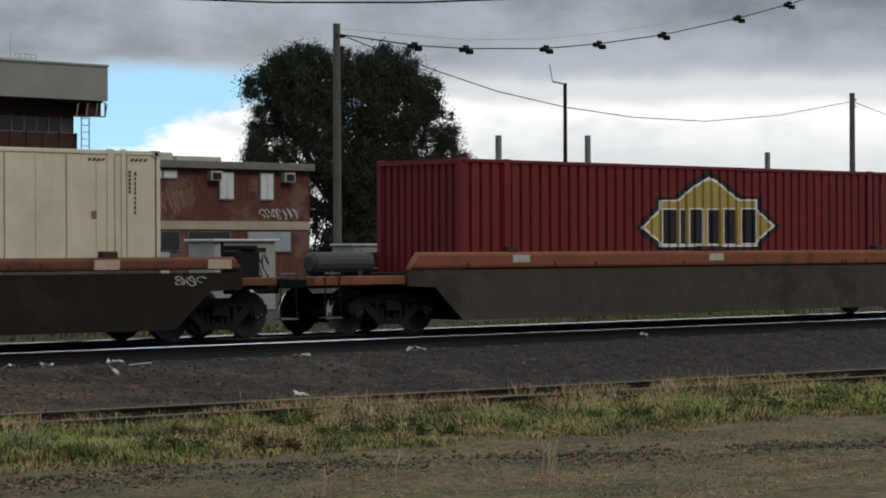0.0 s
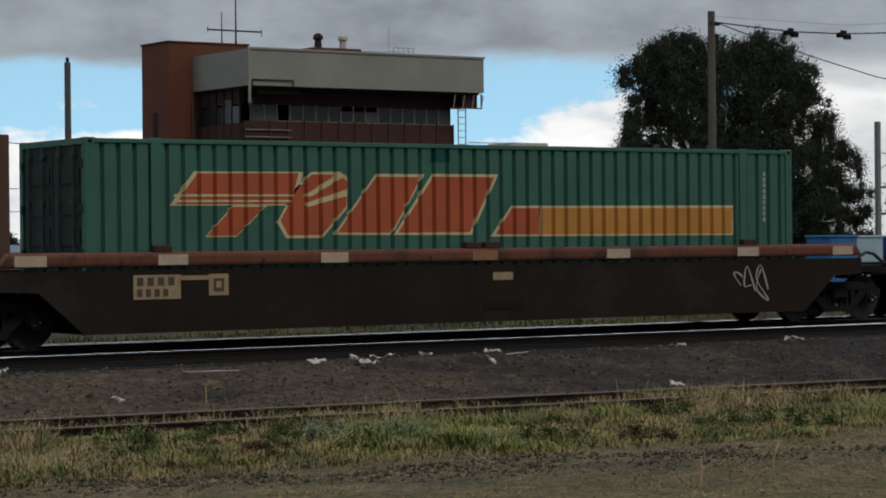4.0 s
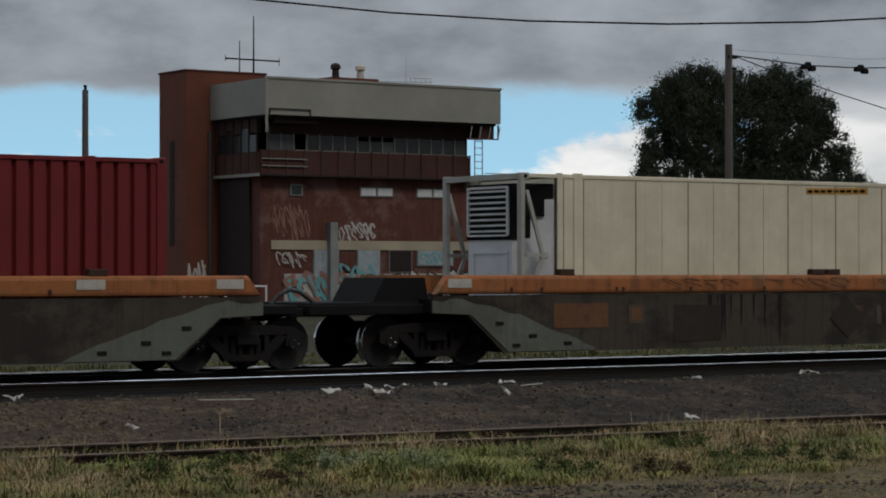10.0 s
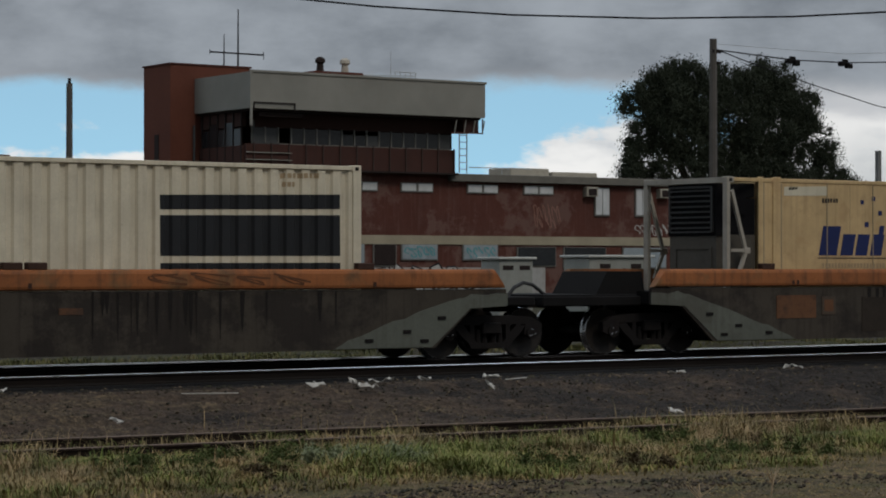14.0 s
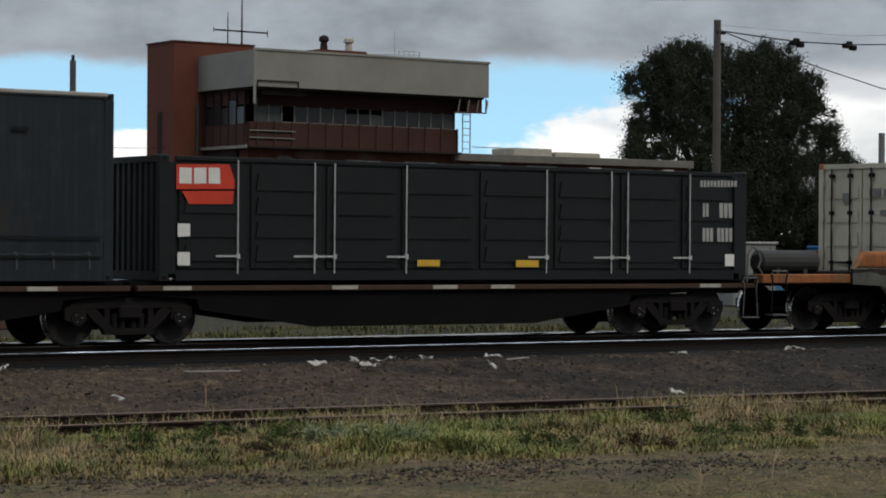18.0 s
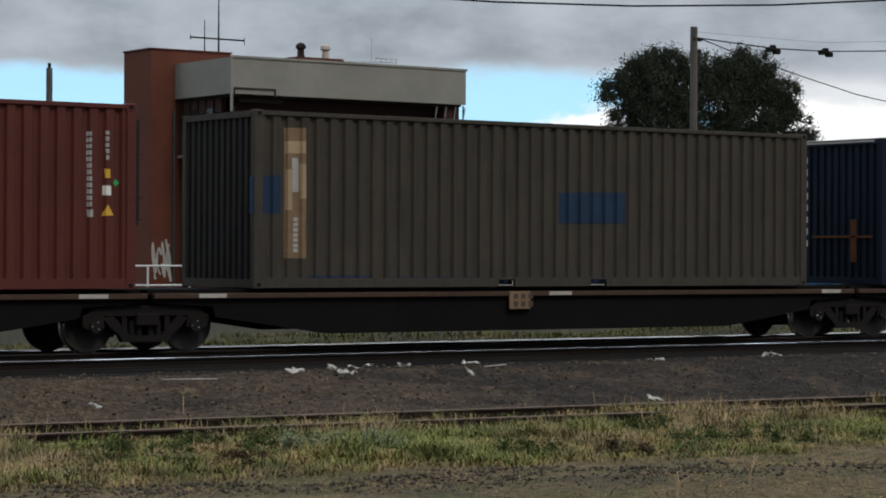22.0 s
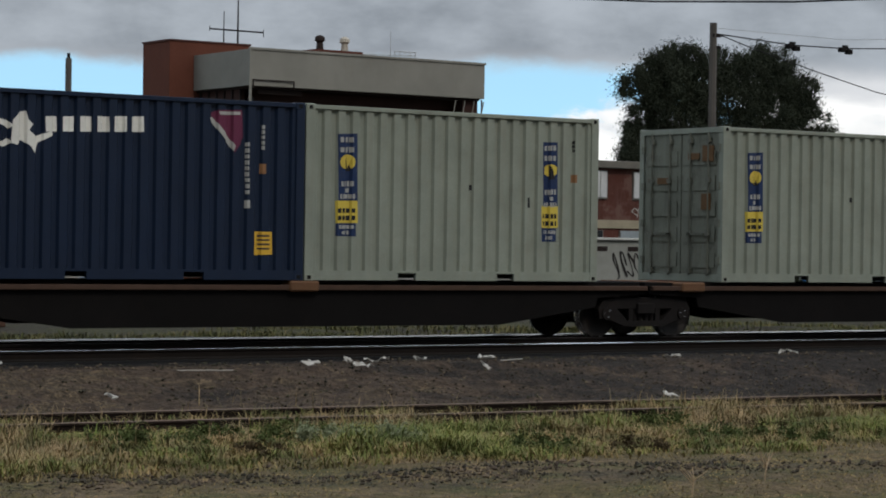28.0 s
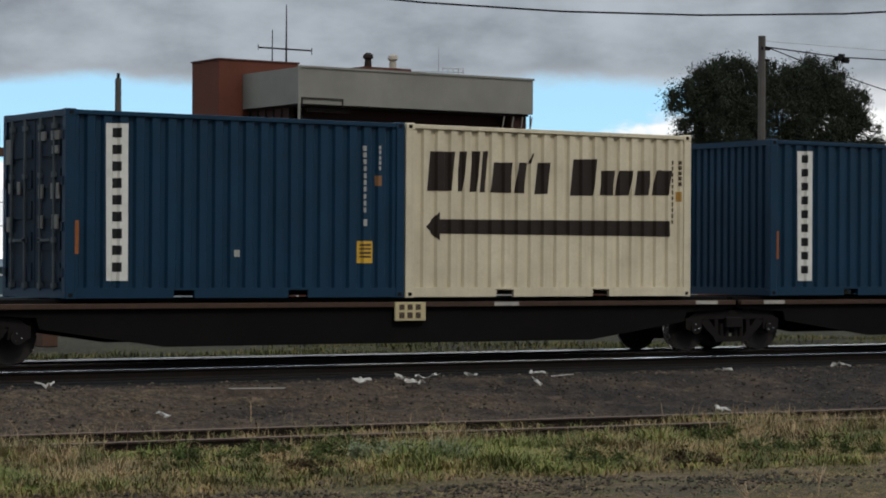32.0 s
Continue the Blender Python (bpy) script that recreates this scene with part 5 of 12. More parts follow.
    part("lower_side_wall", Geo().box(52.75, 53.0, 93.7, 97.4, GROUND_BACK, 6.0), BRICK, t)
    # Dark slab on the side wall stands in for a shaded recess.
    part("recess_shade", Geo().box(52.6, 52.74, 94.2, 97.0, 0.6, 5.9), SOFFIT, t)
    part("back_wall", Geo().box(56.8, 79.2, 104.5, 104.8, GROUND_BACK, 6.0), BRICK, t)
    part("right_wall", Geo().box(78.95, 79.2, 93.7, 104.5, GROUND_BACK, 6.0), BRICK, t)
    # stair tower
    part("tower", Geo().box(50.98, 55.3, 97.36, 100.1, GROUND_BACK, 11.09, 0.02), BRICK_LIT, t)
    part("tower_cap", Geo().box(50.93, 55.35, 97.31, 100.15, 11.06, 11.14, 0.01), BROWN_TRIM, t)
    part("tower_window", Geo().box(50.96, 51.0, 98.5, 98.95, 2.8, 7.8), SOFFIT, t)
    part("downpipe", Geo().tube((52.2, 97.26, GROUND_BACK), (52.2, 97.26, 8.2), 0.06, 8), PANE_GREY, t)
    # low wing
    part("wing_wall", Geo().box(64.3, 79.2, 93.4, 93.7, GROUND_BACK, 5.75), BRICK_WASHED, t)
    part("wing_fascia", Geo().box(64.1, 79.35, 93.1, 93.4, 5.7, 6.08, 0.02), surface("wing_gutter", (0.15, 0.14, 0.12), 0.8, 0, 0.4), t)
    part("wing_roof", Geo().box(56.8, 79.2, 93.72, 104.6, 5.85, 6.0), FASCIA, t)
    for x in (58.16, 61.36, 65.25, 68.68):
        w = part("window", Geo().box(x - 0.04, x + 1.84, 93.34, 93.45, 5.14, 5.6), paint("frame_grey"), t)
        for k in (0.0, 0.95):
            part("pane", Geo().box(x + k + 0.03, x + k + 0.83, 93.32, 93.345, 5.2, 5.55), PANE_PALE, w)
    w = part("vent", Geo().box(54.3, 55.0, 93.33, 93.4, 5.12, 5.66), paint("frame_grey"), t)
    part("pane", Geo().box(54.4, 54.9, 93.31, 93.34, 5.2, 5.58), GLASS, w)
    for x0, x1 in ((73.13, 74.1), (75.78, 76.72)):
        w = part("window", Geo().box(x0, x1, 93.32, 93.42, 4.12, 5.58), paint("frame_grey"), t)
        part("pane", Geo().box(x0 + 0.06, (x0 + x1) / 2 - 0.02, 93.29, 93.325, 4.2, 5.52), PANE_PALE, w)
        part("pane", Geo().box((x0 + x1) / 2 + 0.02, x1 - 0.06, 93.29, 93.325, 4.2, 5.52), PANE_PALE, w)
    for x0 in (72.42, 77.25):
        u = part("air_conditioner", Geo().box(x0, x0 + 0.72, 93.05, 93.45, 5.09, 5.58, 0.02), paint("unit_cream", (0.36, 0.33, 0.27), rough=0.7, grime=0.3), t)
        part("grille", Geo().box(x0 + 0.1, x0 + 0.62, 93.03, 93.06, 5.16, 5.5), SOFFIT, u)
    # pale band, boarded openings and painted lower wall
    part("beige_band", Geo().box(53.3, 79.15, 93.33, 93.4, 2.62, 3.05), RENDER_WALL, t)
    BOARD = surface("pale_board", (0.27, 0.31, 0.33), 0.8, 0, 0.5, (0.12, 0.12, 0.12), scale=2, streak=0.3)
    for x0, x1, z0, z1, m in ((55.6, 56.9, 1.2, 2.6, BOARD), (58.0, 59.2, 1.5, 2.6, BOARD), (61.4, 63.4, 1.9, 2.6, BOARD), (65.0, 67.0, 1.9, 2.6, BOARD), (68.3, 70.6, 1.6, 2.5, GLASS), (75.0, 77.8, 1.5, 2.5, BOARD), (59.8, 61.0, 1.6, 2.6, SOFFIT), (71.2, 73.8, 1.5, 2.5, GLASS)):
        w = part("boarded_window", Geo().box(x0 - 0.06, x1 + 0.06, 93.32, 93.42, z0 - 0.06, z1 + 0.02), paint("frame_grey"), t)
        part("board", Geo().box(x0, x1, 93.29, 93.325, z0, z1), m, w)
    part("painted_wall", Geo().box(54.0, 70.0, 93.34, 93.4, GROUND_BACK, 1.5), surface("whitewash", (0.34, 0.335, 0.32), 0.9, 0, 0.55, (0.14, 0.10, 0.08), scale=1.1, streak=0.35), t)
    part("pipe_duct", Geo().box(56.3, 56.7, 93.0, 93.38, 0.2, 3.9), paint("duct_grey", (0.2, 0.21, 0.2), rough=0.7), t)
    # ladder and brackets at the right-hand eave
    g = Geo()
    for x in (64.5, 64.95):
        g.tube((x, 93.0, 6.1), (x, 93.0, 8.6), 0.03, 6)
    for i in range(7):
        g.tube((64.5, 93.0, 6.3 + i * 0.33), (64.95, 93.0, 6.3 + i * 0.33), 0.02, 6)
    part("roof_ladder", g, GALV, t)
    part("eave_frame", Geo().box(63.4, 65.3, 92.1, 92.16, 7.98, 8.04).box(65.25, 65.3, 92.1, 92.16, 7.98, 8.7), BROWN_TRIM, t)
    for i in range(4):
        x = 63.6 + i * 0.55
        part("eave_bracket", Geo().tube((x, 92.1, 8.0), (x + 0.12, 92.1, 8.62), 0.03, 6), FASCIA, t)
    # roof plant
    part("plant_base", Geo().prism([(57.5, 10.25), (60.7, 10.25), (60.45, 10.95), (57.75, 10.95)], 95.4, 96.6), BRICK, t)
    for x, m in ((58.39, SOFFIT), (59.8, paint("cowl_pale", (0.4, 0.36, 0.3), rough=0.7))):
        g = Geo().tube((x, 96, 10.9), (x, 96, 11.35), 0.2, 12, 0.16).tube((x, 96, 11.35), (x, 96, 11.42), 0.16, 12, 0.26).tube((x, 96, 11.42), (x, 96, 11.58), 0.26, 12, 0.24).tube((x, 96, 11.58), (x, 96, 11.68), 0.24, 12, 0.1)
        part("vent_cowl", g, m, t)
    g = Geo().tube((54.98, 98, 11.1), (54.98, 98, 13.95), 0.05, 6, 0.025).tube((53.44, 98, 11.82), (56.4, 98, 11.81), 0.04, 6).tube((54.21, 98, 11.1), (54.21, 98, 12.7), 0.035, 6, 0.02)
    g.tube((56.4, 98, 11.95), (56.4, 98, 11.6), 0.02, 6).tube((53.44, 98, 11.7), (53.44, 98, 11.95), 0.02, 6)
    part("aerial", g, STEEL_DARK, t)
    part("roof_cable_rail", Geo().tube((60.2, 95.5, 10.86), (63.6, 95.5, 10.95), 0.025, 6), GALV, t)
    part("whip_aerial", Geo().tube((62.14, 95.5, 10.3), (62.14, 95.5, 12.1), 0.02, 6, 0.01), GALV, t)
    for i in range(5):
        part("railing_post", Geo().tube((62.4 + i * 0.3, 95.5, 10.2), (62.4 + i * 0.3, 95.5, 11.11), 0.02, 6), GALV, t)
    part("roof_railing", Geo().tube((62.38, 95.5, 11.12), (63.62, 95.5, 11.12), 0.022, 6), GALV, t)
    for x0, x1, z in ((70.5, 73.0, 6.65), (73.2, 76.2, 6.5)):
        part("roof_unit", Geo().box(x0, x1, 97, 99, 6.0, z, 0.05), paint("unit_cream"), t)
    part("roof_rail", Geo().tube((66.5, 95, 6.5), (70.4, 95, 6.5), 0.025, 6).tube((68.5, 95, 6.0), (68.5, 95, 6.5), 0.025, 6), GALV, t)
    return t


station()


def leaf_cloud(name, clumps, size, mat, parent, seed, count, droop=0.5, slim=0.4):
    """A crown of many small leaf blades gathered in clumps: (x, y, z, radius)."""
    rng = np.random.default_rng(seed)
    vol = np.array([c[3] ** 2 for c in clumps])
    pick = rng.choice(len(clumps), count, p=vol / vol.sum())
    cl = np.array(clumps)[pick]
    d = rng.normal(size=(count, 3))
    d /= np.linalg.norm(d, axis=1, keepdims=True)
    r = np.minimum(np.abs(rng.normal(size=count)) * 0.62, 1.35)
    p = cl[:, :3] + d * (cl[:, 3] * r)[:, None] * (1, 1, 0.85)
    if droop > 1:                             # fringes hang in strands below their twigs
        hang = (cl[:, 3] < 0.8) * rng.random(count) ** 1.5
        p[:, 2] -= hang * 0.45
        p[:, 0] += np.round((p[:, 0] - cl[:, 0]) * 3) / 3 * 0.25 * hang
    a = rng.normal(size=(count, 3)) + (0, 0, -droop)
    a /= np.linalg.norm(a, axis=1, keepdims=True)
    b = np.cross(a, rng.normal(size=(count, 3)))
    b /= np.linalg.norm(b, axis=1, keepdims=True)
    s = size * rng.uniform(0.6, 1.4, count)[:, None]
    v = np.stack([p, p + a * s + b * s * slim, p + a * s * 2, p + a * s - b * s * slim], 1).reshape(-1, 3)
    return part(name, quick_mesh(name, v, [np.arange(count * 4).reshape(-1, 4)]), mat, parent)


LEAF = surface("dark_leaves", (0.037, 0.044, 0.030), 0.95, 0, 0.3, (0.035, 0.036, 0.02), scale=0.8, bump=0, spread=0.35, spec=0.05)
BARK = surface("bark", (0.035, 0.028, 0.022), 0.95, 0, 0.4, fine=25)


def tree(label, base, clumps, trunk, limbs, seed, count, size, droop=0.5, slim=0.4):
    t = thing("tree", label, "tree")
    g = Geo().tube((*base, GROUND_BACK - 0.1), (base[0], base[1], trunk), 0.38, 12, 0.26)
    part("trunk", g, BARK, t)
    rnd = random.Random(seed)
    for c in limbs:
        mid = ((base[0] + c[0]) / 2 + rnd.uniform(-0.4, 0.4), (base[1] + c[1]) / 2, (trunk + c[2]) / 2 - 0.2)
        g = Geo().tube((base[0], base[1], trunk - 0.3), mid, 0.2, 8, 0.12).tube(mid, c[:3], 0.12, 8, 0.03)
        part("limb", g, BARK, t)
    leaf_cloud("crown", clumps, size, LEAF, t, seed, count, droop, slim)
    return t


def pepper_tree():
    rnd = random.Random(11)
    big = [(60.2, 72, 8.0, 2.0), (60.6, 72, 6.3, 1.7), (63.0, 73, 7.5, 2.2), (65.4, 72, 8.2, 2.1), (66.8, 72.5, 6.6, 1.9), (63.9, 71.5, 5.0, 2.0), (68.2, 72, 5.2, 1.6), (63.2, 72, 4.4, 1.5), (66.0, 72, 3.8, 2.2), (69.3, 72, 4.3, 1.3), (64.6, 72, 2.6, 1.6), (65.5, 72, 3.2, 2.1), (67.2, 72, 3.6, 1.9), (63.8, 72, 3.4, 1.5), (66.6, 72, 1.7, 1.7), (64.9, 72, 1.2, 1.4), (68.4, 72, 2.0, 1.3), (64.3, 72, 7.0, 2.0), (64.4, 72.4, 5.8, 1.9), (67.6, 72, 2.6, 1.6), (60.8, 72, 9.0, 1.2), (65.6, 72, 9.3, 1.2), (63.2, 72, 8.9, 1.2), (62.2, 72, 8.9, 0.9), (64.3, 72, 9.0, 0.9), (59.0, 72, 5.2, 0.9), (58.5, 72, 5.9, 0.6), (58.2, 72, 4.9, 0.5), (59.3, 72, 7.4, 0.9), (58.9, 72, 8.3, 0.6), (67.3, 72, 8.3, 0.9), (68.0, 72, 7.4, 0.8), (70.2, 72, 3.4, 1.0), (68.6, 72, 6.3, 0.9), (62.3, 72, 3.2, 1.5), (62.2, 72, 1.5, 1.4), (61.7, 72, 4.7, 1.4), (63.4, 72, 1.9, 1.6), (63.3, 72, 0.4, 1.2), (61.8, 72, 0.2, 1.0), (65.2, 72, 0.4, 1.2), (67.0, 72, 0.4, 1.2), (70.6, 72, 2.3, 0.9), (70.0, 72, 1.2, 0.9), (69.8, 72, 5.2, 0.7), (68.9, 72, 3.3, 1.1),
           (59.7, 72, 8.7, 1.0), (61.0, 72, 8.9, 1.1), (66.9, 72, 8.5, 1.1), (67.1, 72, 7.3, 1.2), (66.2, 72, 9.0, 0.8), (59.3, 72, 6.4, 1.0), (62.0, 72, 7.6, 1.7), (62.6, 72, 6.0, 1.7), (66.0, 72, 5.4, 1.8)]
    grow = 1.46                               # it stands behind the brick building
    big = [(x * grow, y * grow, EYE[2] + (z - EYE[2]) * grow, r * grow) for x, y, z, r in big]
    small = []
    for x, y, z, r in big:
        for k in range(12):
            a, b = rnd.uniform(0, 6.28), rnd.uniform(-1, 1.4)
            small.append((x + math.cos(a) * math.cos(b) * r, y + math.sin(a) * math.cos(b) * r, z + math.sin(b) * r * 0.85 - 0.15, rnd.uniform(0.2, 0.5) * grow))
    big = [(x + rnd.uniform(-0.1, 0.1), y, z, r) for x, y, z, r in big]
    clumps = [(x, y, z, r * 0.82) for x, y, z, r in big] + small
    t = tree("dense dark green pepper tree with drooping foliage", (93.7, 105.5), clumps, 2.4, big, 5, 560000, 0.076, 1.3, 0.33)
    leaf_cloud("inner_crown", [(x, y + 0.4, z, r * 0.55) for x, y, z, r in big], 0.17, LEAF, t, 6, 16000)


pepper_tree()


def poles():
    def timber_pole(label, x, y, top, r, arm=True):
        t = thing("utility_pole", label, "pole", "poles in the yard")
        part("shaft", Geo().tube((x, y, GROUND_BACK - 0.1), (x, y, top), r * 1.25, 10, r), TIMBER, t)
        if arm:
            part("bracket", Geo().box(x - 0.1, x + 0.28, y - 0.12, y - 0.02, top - 0.5, top - 0.38), STEEL_DARK, t)
            part("bracket", Geo().box(x - 0.02, x + 0.25, y - 0.12, y - 0.05, top - 0.9, top - 0.8), STEEL_DARK, t)
        return t
    timber_pole("tall grey timber pole carrying a lamp wire", 53.86, 62.0, 9.57, 0.13)
    p = timber_pole("slim dark pole on a pale concrete base", 29.17, 62.0, 6.9, 0.09, False)
    part("pole_base", Geo().box(28.9, 29.45, 61.75, 62.25, GROUND_BACK, 1.75, 0.03), CONCRETE, p)
    part("insulators", Geo().tube((29.0, 61.9, 4.2), (29.34, 61.9, 4.2), 0.05).tube((29.0, 61.9, 3.0), (29.34, 61.9, 3.0), 0.05).tube((29.17, 62, 6.9), (29.17, 62, 7.05), 0.05), STEEL_DARK, p)
    MAST = surface("mast_grey", (0.17, 0.17, 0.165), 0.6, 0.1, 0.3)
    for x, z in ((89.88, 7.79), (97.05, 8.01), (113.33, 7.47)):
        t = thing("steel_mast", "square grey steel mast", "pole", "poles in the yard")
        part("shaft", Geo().box(x - 0.12, x + 0.12, 89.88, 90.12, GROUND_BACK, z), MAST, t)
        part("bracket_arm", Geo().tube((x, 90, z - 2.6), (x + 1.6, 90, z - 1.9), 0.04, 6).tube((x + 1.6, 90, z - 1.9), (x + 2.3, 90, z - 1.95), 0.04, 6).tube((x, 90, z - 1.6), (x + 1.6, 90, z - 1.9), 0.03, 6), GALV, t)
    t = thing("lamp_post", "slim dark lamp post with a bent aerial", "pole", "poles in the yard")
    part("shaft", Geo().tube((95.2, 90, GROUND_BACK), (95.2, 90, 10.9), 0.13, 8, 0.1), STEEL_DARK, t)
    part("aerial", Geo().tube((95.2, 90, 10.85), (94.2, 90, 10.95), 0.05, 6).tube((94.2, 90, 10.9), (93.95, 90, 11.9), 0.03, 6), GALV, t)
    timber_pole("tall dark timber pole", 122.03, 90.0, 11.51, 0.17)
    # lamp wire: floodlights hung on a sagging cable
    pts = [(53.97, 62, 9.2), (57.6, 62, 9.02), (60.21, 62, 9.05), (64.52, 62, 9.3), (67.53, 62, 9.65), (71.39, 62, 10.24), (76.18, 62, 11.24), (79.58, 62, 12.05), (86, 62, 13.8), (95, 62, 16.5)]
    w = thing("lamp_wire", "sagging cable with a row of small floodlights", "cable")
    part("cable", Geo().bent(pts, 0.022), STEEL_BLACK, w)
    up = [(53.97, 62, 9.4)] + [(x, 62, z + 0.32 + 0.012 * (x - 60)) for x, _, z in pts[2:]]
    part("stay_wire", Geo().bent(up, 0.009), GALV, w)
    for x, y, z in pts[1:8]:
        f = part("floodlight", Geo().box(x - 0.28, x - 0.02, 61.9, 62.1, z - 0.14, z + 0.04, 0.03).box(x + 0.06, x + 0.34, 61.9, 62.1, z - 0.2, z - 0.02, 0.03).box(x - 0.1, x + 0.14, 61.96, 62.04, z + 0.0, z + 0.12), STEEL_BLACK, w)
    # long overhead line across the view
    h = thing("overhead_line", "thin black overhead power line", "cable")
    g = Geo()
    a = radians(39.5)
    d, s = Vector((math.sin(a), math.cos(a), 0)), Vector((math.cos(a), -math.sin(a), 0))
    q = [d * 50 + s * u + Vector((0, 0, 6.9 + 0.0062 * (u - 1.2) ** 2)) for u in np.arange(-45, 46, 3.0)]
    part("wire", g.bent(q, 0.02), STEEL_BLACK, h)
    h = thing("overhead_line", "thin service wire running down from the pole", "cable")
    q = [(54.0, 62.05, 9.23), (56.6, 63.1, 8.94), (62.15, 65.4, 8.46), (67.4, 67.55, 8.06), (74.56, 70.5, 7.83), (82.9, 73.9, 7.83), (93.5, 78.3, 8.2), (106.4, 83.6, 9.23), (122.06, 90, 10.97), (130.6, 93.5, 10.6), (145, 100, 10.2)]
    part("wire", Geo().bent(q, 0.02), STEEL_BLACK, h)


poles()

# ---- painted marks, signs and lettering blocks on the loads ----
INK_CREAM = paint("logo_cream", (0.50, 0.42, 0.24), rough=0.6, grime=0.4, dirt=(0.25, 0.2, 0.1))
INK_DIM = paint("lettering_dim", (0.17, 0.165, 0.15), rough=0.7, grime=0.6, dirt=(0.03, 0.03, 0.03), scale=6)
INK_DIM_BROWN = paint("lettering_dim_brown", (0.13, 0.07, 0.03), rough=0.7, grime=0.6, dirt=(0.03, 0.025, 0.02), scale=6)
INK_PALE = paint("lettering_pale", (0.34, 0.34, 0.32), rough=0.6, grime=0.4)
INK_RUST = paint("rust_brown", (0.26, 0.085, 0.025), rough=0.8, grime=0.4, scale=4)
INK_BROWN = paint("lettering_brown", (0.07, 0.05, 0.035), rough=0.7)
INK_PALE_BROWN = paint("lettering_faded", (0.34, 0.25, 0.15), rough=0.7)
INK_CHARCOAL = paint("panel_black", (0.014, 0.015, 0.017), rough=0.6, grime=0.15)
INK_ORANGE2 = paint("lettering_orange", (0.48, 0.15, 0.05), rough=0.6, grime=0.35)
INK_TAN = paint("peeled_tan", (0.19, 0.125, 0.075), rough=0.8, grime=0.5, scale=5)
INK_MIDBLUE = paint("patch_blue", (0.010, 0.028, 0.062), rough=0.7, grime=0.4, dirt=(0.03, 0.035, 0.04), scale=3)
INK_GREEN = paint("sticker_green", (0.02, 0.35, 0.10), rough=0.6)
INK_MAROON = paint("badge_maroon", (0.11, 0.02, 0.05), rough=0.6)
INK_BLUE2 = paint("sign_blue", (0.012, 0.028, 0.085), rough=0.6, grime=0.25)
INK_PINK = paint("number_pink", (0.55, 0.30, 0.25), rough=0.6, grime=0.2)
INK_DARKBROWN = paint("lettering_dark_brown", (0.022, 0.015, 0.012), rough=0.6)
STICKER_DULL = paint("dull_sticker", (0.36, 0.20, 0.05), rough=0.7, grime=0.3)
STICKER_LEMON = paint("sign_yellow", (0.60, 0.46, 0.07), rough=0.6, grime=0.25)


def stretched(outlines, kx, dx, kz, foot):
    """Outlines widened by kx, moved by dx and raised by kz above a foot line."""
    return [[(x * kx + dx, foot + (z - foot) * kz) for x, z in o] for o in outlines]


def thinned(outlines, kx=0.62, kz=0.8):
    """Each outline drawn in towards its own middle."""
    out = []
    for o in outlines:
        cx, cz = sum(p[0] for p in o) / len(o), sum(p[1] for p in o) / len(o)
        out.append([(cx + (x - cx) * kx, cz + (z - cz) * kz) for x, z in o])
    return out


def mark(load, ink, name, outlines, lift=0.004):
    """Paint outlines (x, z in the load's space) onto the ribbed near side."""
    c, ribs = load
    apart = "bar" in name or name.startswith(("lettering_sh", "sign_text", "black_panel", "faded_text"))
    for group in ([o] for o in outlines) if apart else (outlines,):
        decal(name, group, ribs, -WIDE / 2 + PANEL_IN, 0.0, ink, c, lift + 0.001)


def mark_flat(load, ink, name, outlines, lift=0.004):
    """Paint outlines onto a smooth near side."""
    for outline in outlines:
        if load.name.startswith("refrig"):
            outline = [(x - 0.17, z) for x, z in outline]
        if lift > 0.03 or load.name.startswith("refrig"):
            decal(name, [outline], None, -WIDE / 2 + (0.02 if lift < 0.03 else 0.0), 0.0, ink, load, lift + 0.002)
        else:
            decal(name, [outline], None, -WIDE / 2, 0.0, ink, load, lift + 0.002)


def scribble(parent, ink, x0, x1, z0, z1, y, seed, strokes=3, width=0.035, name="spray_stroke"):
    """Loose spray-can strokes that spell nothing, each one unbroken ribbon."""
    rnd = random.Random(seed)
    for s in range(strokes):
        n = rnd.randint(4, 7)
        a = x0 + (x1 - x0) * s / strokes
        b = x0 + (x1 - x0) * (s + 0.95) / strokes
        keys = [Vector((a + (b - a) * (0.5 + 0.5 * math.cos(k * 1.9 + rnd.uniform(-0.6, 0.6))), z0 + (z1 - z0) * (0.5 + 0.5 * math.sin(k * 1.3 + rnd.uniform(-0.7, 0.7))))) for k in range(n)]
        keys = [keys[0]] + keys + [keys[-1]]
        pts = []
        for p0, p1, p2, p3 in zip(keys, keys[1:], keys[2:], keys[3:]):
            for i in range(5):           # rounded path through the keys
                u = i / 5
                pts.append(0.5 * ((2 * p1) + (p2 - p0) * u + (2 * p0 - 5 * p1 + 4 * p2 - p3) * u * u + (3 * p1 - p0 - 3 * p2 + p3) * u ** 3))
        g = Geo()
        for i, p in enumerate(pts):
            d = pts[min(i + 1, len(pts) - 1)] - pts[max(i - 1, 0)]
            d = d.normalized() if d.length > 1e-6 else Vector((1, 0))
            w = width * 0.5 * (0.75 + 0.3 * math.sin(i * 0.9))
            depth = y - 0.00006 * i - 0.0025 * (s % 2)
            g.v += [(p.x - d.y * w, depth, p.y + d.x * w), (p.x + d.y * w, depth, p.y - d.x * w)]
        g.f = [(2 * i, 2 * i + 1, 2 * i + 3, 2 * i + 2) for i in range(len(pts) - 1)]
        part(name, g, ink, parent)


